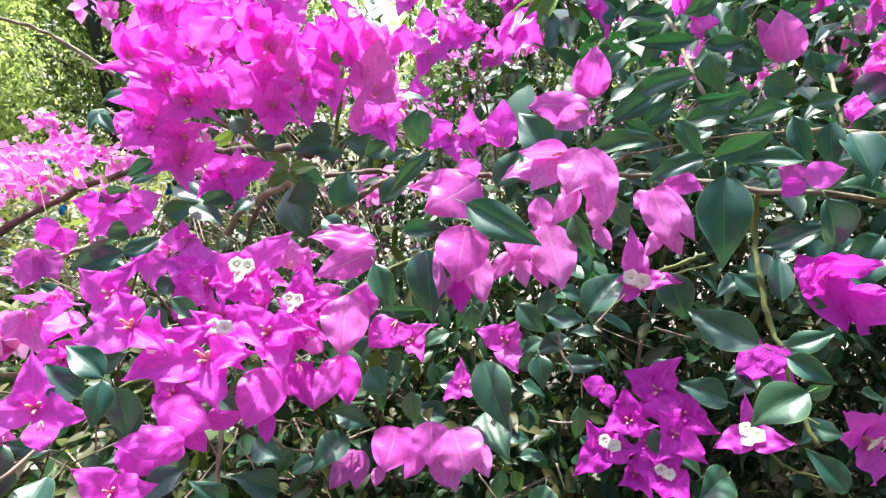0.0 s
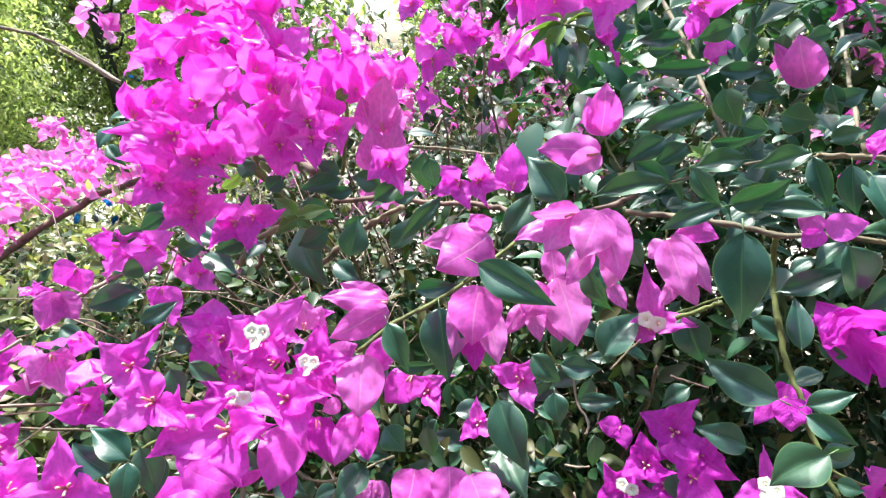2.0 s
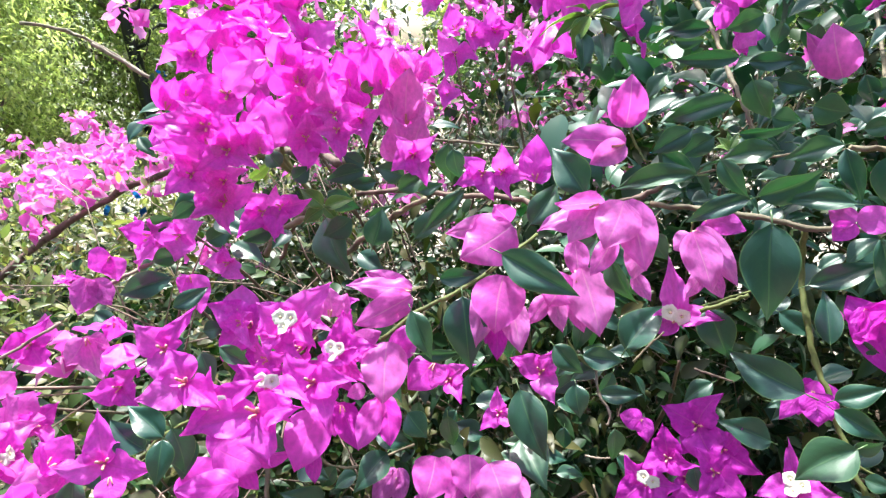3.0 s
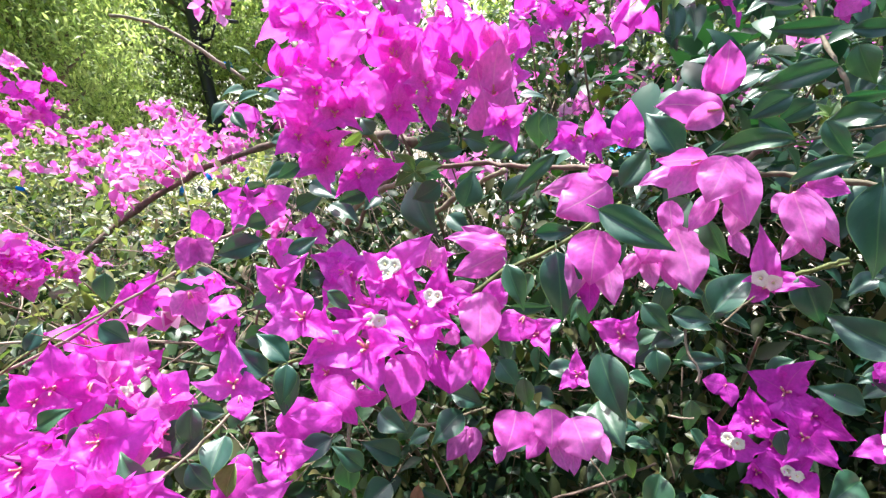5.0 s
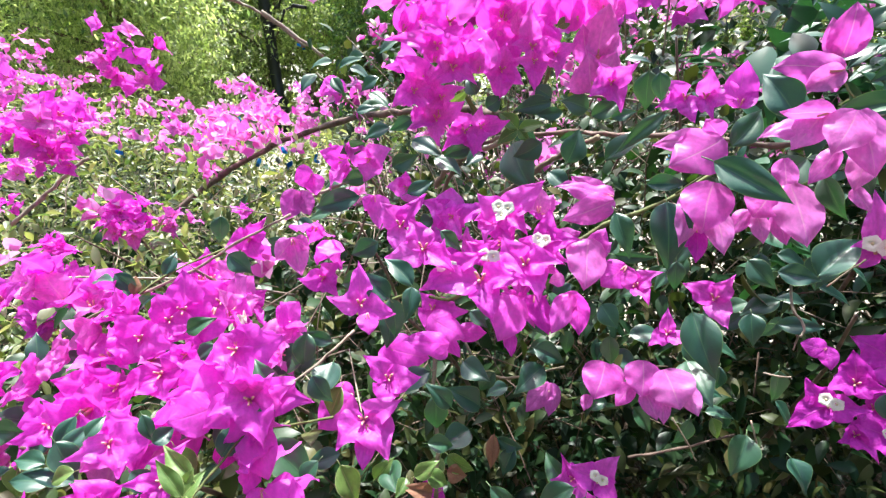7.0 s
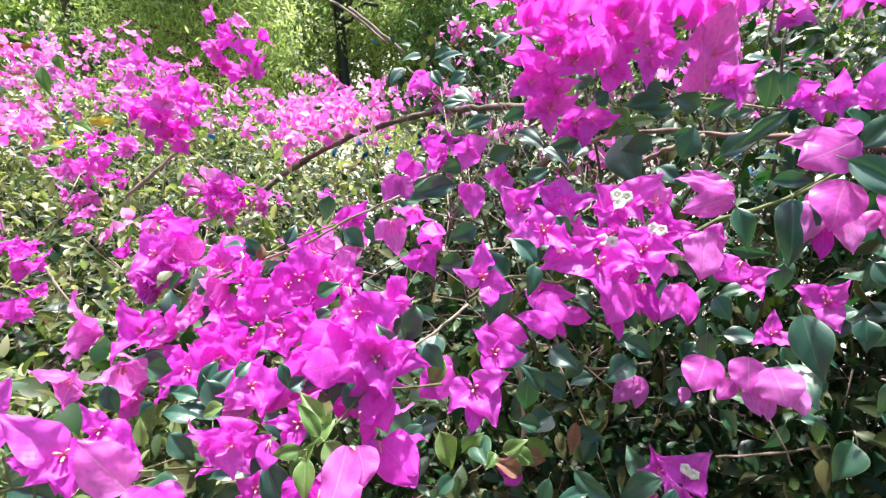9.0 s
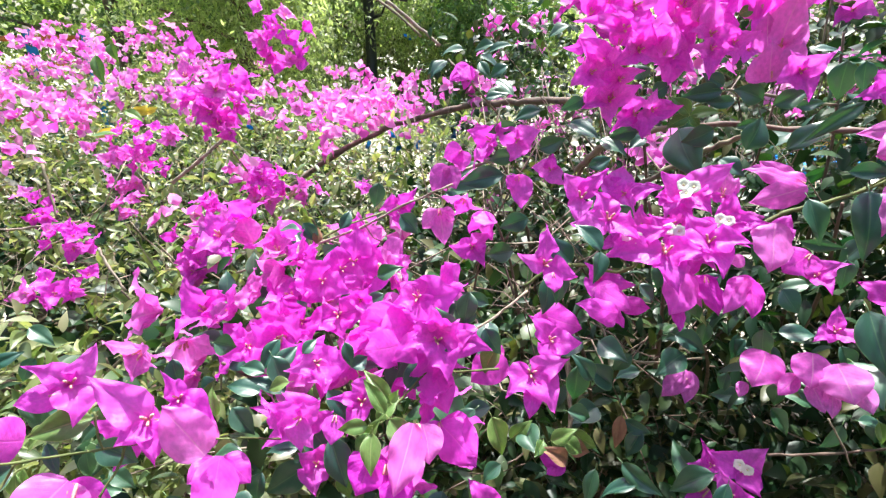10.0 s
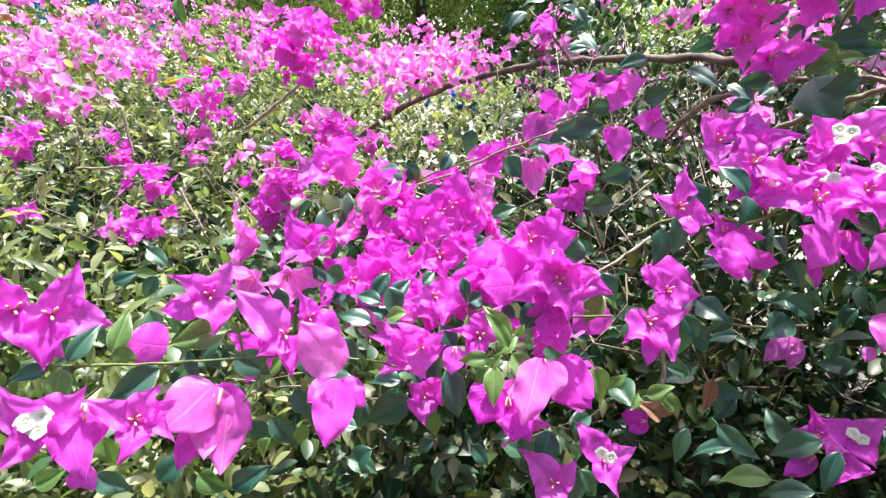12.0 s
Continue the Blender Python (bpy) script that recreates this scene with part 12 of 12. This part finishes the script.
# ---- beyond the hedge ----
def tree(x, y, height, spread, mat, kind, leaf_size, count, label, name="tree", low=0.25, seed=1):
    rnd = random.Random(seed)
    owner = tagged(new(name), label, name.replace("_", " "), "trees and shrubs beyond the hedge")
    owner.matrix_basis = Matrix.Translation((x, y, 0))
    bm = bmesh.new()
    tips = []
    r0 = 0.03 + height * 0.014
    tube_into(bm, [(0, 0, -0.05), (0.03, 0.02, height * 0.3), (0.05, -0.04, height * 0.62), (0.02, 0.02, height * 0.9)], [r0 * 1.3, r0, r0 * 0.7, r0 * 0.25], 8)
    for k in range(16):
        h = height * rnd.uniform(low, 0.92)
        a = k * 2.4 + rnd.uniform(-0.4, 0.4)
        reach = spread * rnd.uniform(0.5, 1.0) * (1.1 - 0.5 * h / height)
        tip = Vector((math.cos(a) * reach, math.sin(a) * reach, h + reach * rnd.uniform(0.1, 0.5)))
        tube_into(bm, [(0.03, 0, h * 0.92), tip * 0.5 + Vector((0, 0, h * 0.48)), tip], [r0 * 0.45, r0 * 0.3, r0 * 0.12], 5)
        tips.append(tip)
        tips.append(tip * 0.62 + Vector((0, 0, h * 0.36)))
    part("trunk", mesh_of(bm, "trunk", STEM["brown"]), owner, Matrix.Identity(4))
    mids = np.array([list(t) for t in tips] + [[0, 0, height]])
    per = count // (6 * len(mids))
    roots = np.repeat(mids, per, 0) + rng.normal(size=(len(mids) * per, 3)) * spread * 0.17
    at, along, up, size = shoots(roots, unit(len(roots)) + np.array([0, 0, 0.2]), 6, leaf_size * 3.0, leaf_size, 0.25)
    crown = mass("crown", mat, kind, at, along, up, size)
    crown.parent = owner
    tagged(crown, kind="stuff")
    return owner


tree(-4.4, 4.2, 2.3, 1.3, M_FERN, "thin", 0.07, 30000, "bright feathery shrub standing close behind the hedge", "shrub", 0.05, 15)
tree(-5.5, 5.6, 2.6, 1.2, M_FERN, "thin", 0.085, 15000, "feathery sunlit shrub with fine light green leaves", "shrub", 0.1, 1)
tree(-3.2, 7.3, 2.3, 1.1, M_FERN, "thin", 0.08, 15000, "feathery bright green shrub beyond the hedge", "shrub", 0.1, 2)
tree(-6.6, 4.3, 3.2, 1.5, M_TREE, "leaf", 0.06, 18000, "leafy green garden tree beyond the hedge", "tree", 0.15, 3)
tree(-2.5, 6.6, 2.5, 1.0, M_TREE, "leaf", 0.05, 20000, "dense green shrub beyond the hedge", "shrub", 0.1, 4)
tree(-1.0, 7.4, 1.2, 0.7, M_FERN, "leaf", 0.05, 8000, "low light green shrub before an open gap", "shrub", 0.1, 31)
tree(0.5, 7.9, 2.5, 1.0, M_TREE, "leaf", 0.06, 16000, "dense mid-green shrub across the paving", "shrub", 0.1, 5)
tree(1.6, 8.4, 3.4, 1.6, M_TREE, "leaf", 0.07, 14000, "green garden tree across the paving", "tree", 0.12, 6)
tree(4.2, 7.8, 3.6, 1.8, M_TREE, "leaf", 0.07, 14000, "broad green tree behind the hedge", "tree", 0.12, 7)
tree(7.0, 6.5, 3.6, 1.8, M_TREE, "leaf", 0.08, 9000, "broad green tree at the paving's edge", "tree", 0.12, 8)
tree(-6.4, 6.6, 3.0, 1.3, M_FERN, "thin", 0.09, 15000, "pale yellow-green feathery shrub behind the lamp post", "shrub", 0.1, 21)
tree(-4.9, 7.4, 3.0, 1.4, M_FERN, "thin", 0.08, 26000, "sunlit light green shrub near the lamp post", "shrub", 0.1, 22)
tree(-8.6, 7.6, 4.5, 2.2, M_TREE, "leaf", 0.09, 14000, "large green tree at the garden's edge", "tree", 0.12, 9)
tree(-5.4, 9.6, 5.0, 2.4, M_TREE, "leaf", 0.09, 14000, "tall green tree at the far end", "tree", 0.12, 10)
tree(-10.0, 3.0, 3.4, 1.7, M_FERN, "thin", 0.10, 12000, "light green shrub beside the play area", "shrub", 0.1, 11)
tree(-4.2, 10.8, 4.6, 2.2, M_TREE, "leaf", 0.09, 12000, "green tree behind the far shrubs", "tree", 0.12, 12)


def box_into(bm, x0, y0, z0, x1, y1, z1, bevel=0.0):
    made = bmesh.ops.create_cube(bm, size=1.0, matrix=Matrix.Translation(((x0 + x1) / 2, (y0 + y1) / 2, (z0 + z1) / 2)) @ Matrix.Diagonal((x1 - x0, y1 - y0, z1 - z0, 1)))
    if bevel:
        edges = list({e for v in made["verts"] for e in v.link_edges})
        bmesh.ops.bevel(bm, geom=edges, offset=bevel, segments=2, affect="EDGES")


def lamp_post(x, y):
    owner = tagged(new("lamp_post"), "black iron lamp post with curled side brackets", "lamp post")
    owner.matrix_basis = Matrix.Translation((x, y, 0))
    bm = bmesh.new()
    tube_into(bm, [(0, 0, 0), (0, 0, 0.5), (0, 0, 0.55), (0, 0, 1.6), (0, 0, 3.2)], [0.12, 0.12, 0.08, 0.075, 0.07], 12)
    part("pole", mesh_of(bm, "pole", M_POST), owner, Matrix.Identity(4))
    for k in range(3):
        bm = bmesh.new()
        h = 1.55 + 0.2 * k
        tube_into(bm, [(0, 0, h - 0.1), (0.2, 0, h - 0.05), (0.28, 0, h + 0.1), (0.42, 0, h + 0.15), (0.6, 0, h + 0.12)], [0.024] * 5, 6)
        part("bracket", mesh_of(bm, "bracket", M_POST), owner, Matrix.Identity(4))
    return owner


lamp_post(-4.15, 6.35)

# a band of dense shrubs that closes the garden, and an unseen tree screen behind the camera
# the tall trees are added only to hold skylight off the hedge's face
for n, mat, tall, label in ((9000, M_FERN, False, "dense green shrubs along the garden's far edge"), (12500, M_TREE, True, "unseen tall dark trees added to block sky light")):
    a = np.radians(rng.uniform(64, 268, n) if tall else rng.uniform(-104, 104, n))
    far = rng.uniform(7.5, 10.5, n) if tall else rng.uniform(9.5, 12.5, n)
    keep = np.abs(np.degrees(a) + 7.0) > 3.2
    a, far, n = a[keep], far[keep], int(keep.sum())
    z = rng.random(n) * (3.3 + 0.9 * wavy(a * 5, a, 1.0, 2.0) + (4.2 if tall else 0.0))
    at, along, up, size = shoots(np.stack([np.sin(a) * far, np.cos(a) * far, z], 1), unit(n) + np.array([0, 0, 0.4]), 6, 0.55, 0.30 if tall else 0.19, 0.2)
    tagged(mass("garden_trees" if tall else "garden_shrubs", mat, "leaf", at, along, up, size), label, "shrubs", kind="stuff")


def play_frame(x, y):
    owner = tagged(new("play_frame"), "blue and orange painted metal play frame", "play frame")
    owner.matrix_basis = pose(x, y, 0, 0, 0, 60)
    for k in range(4):
        bm = bmesh.new()
        tube_into(bm, [(k * 0.5, 0, 0), (k * 0.5, 0, 0.8), (k * 0.5, 0, 1.32)], [0.05] * 3, 10)
        part("post", mesh_of(bm, "post", M_BLUE), owner, Matrix.Identity(4))
    for k in range(4):
        bm = bmesh.new()
        tube_into(bm, [(0, 0, 0.42 + k * 0.27), (0.75, 0, 0.42 + k * 0.27), (1.5, 0, 0.42 + k * 0.27)], [0.028] * 3, 8)
        part("rail", mesh_of(bm, "rail", M_ORANGE), owner, Matrix.Identity(4))
    return owner


play_frame(-7.0, 2.4)


def low_bench(x, y, turn, mat, seat_label):
    owner = tagged(new("bench"), seat_label, "bench", "painted benches on the paving")
    owner.matrix_basis = pose(x, y, 0, 0, 0, turn)
    for k in range(3):
        bm = bmesh.new()
        box_into(bm, -0.6, -0.2 + k * 0.14, 0.40, 0.6, -0.08 + k * 0.14, 0.44, 0.008)
        part("slat", mesh_of(bm, "slat", mat, False), owner, Matrix.Identity(4))
    for sx in (-0.5, 0.5):
        bm = bmesh.new()
        box_into(bm, sx - 0.03, -0.18, 0, sx + 0.03, 0.18, 0.40, 0.006)
        part("leg", mesh_of(bm, "leg", M_BLUE, False), owner, Matrix.Identity(4))
    return owner


low_bench(1.25, 4.2, 12, M_BLUE, "low blue painted bench on the paving")
low_bench(1.55, 5.3, 20, M_YELLOW, "low bench with yellow slats on the paving")
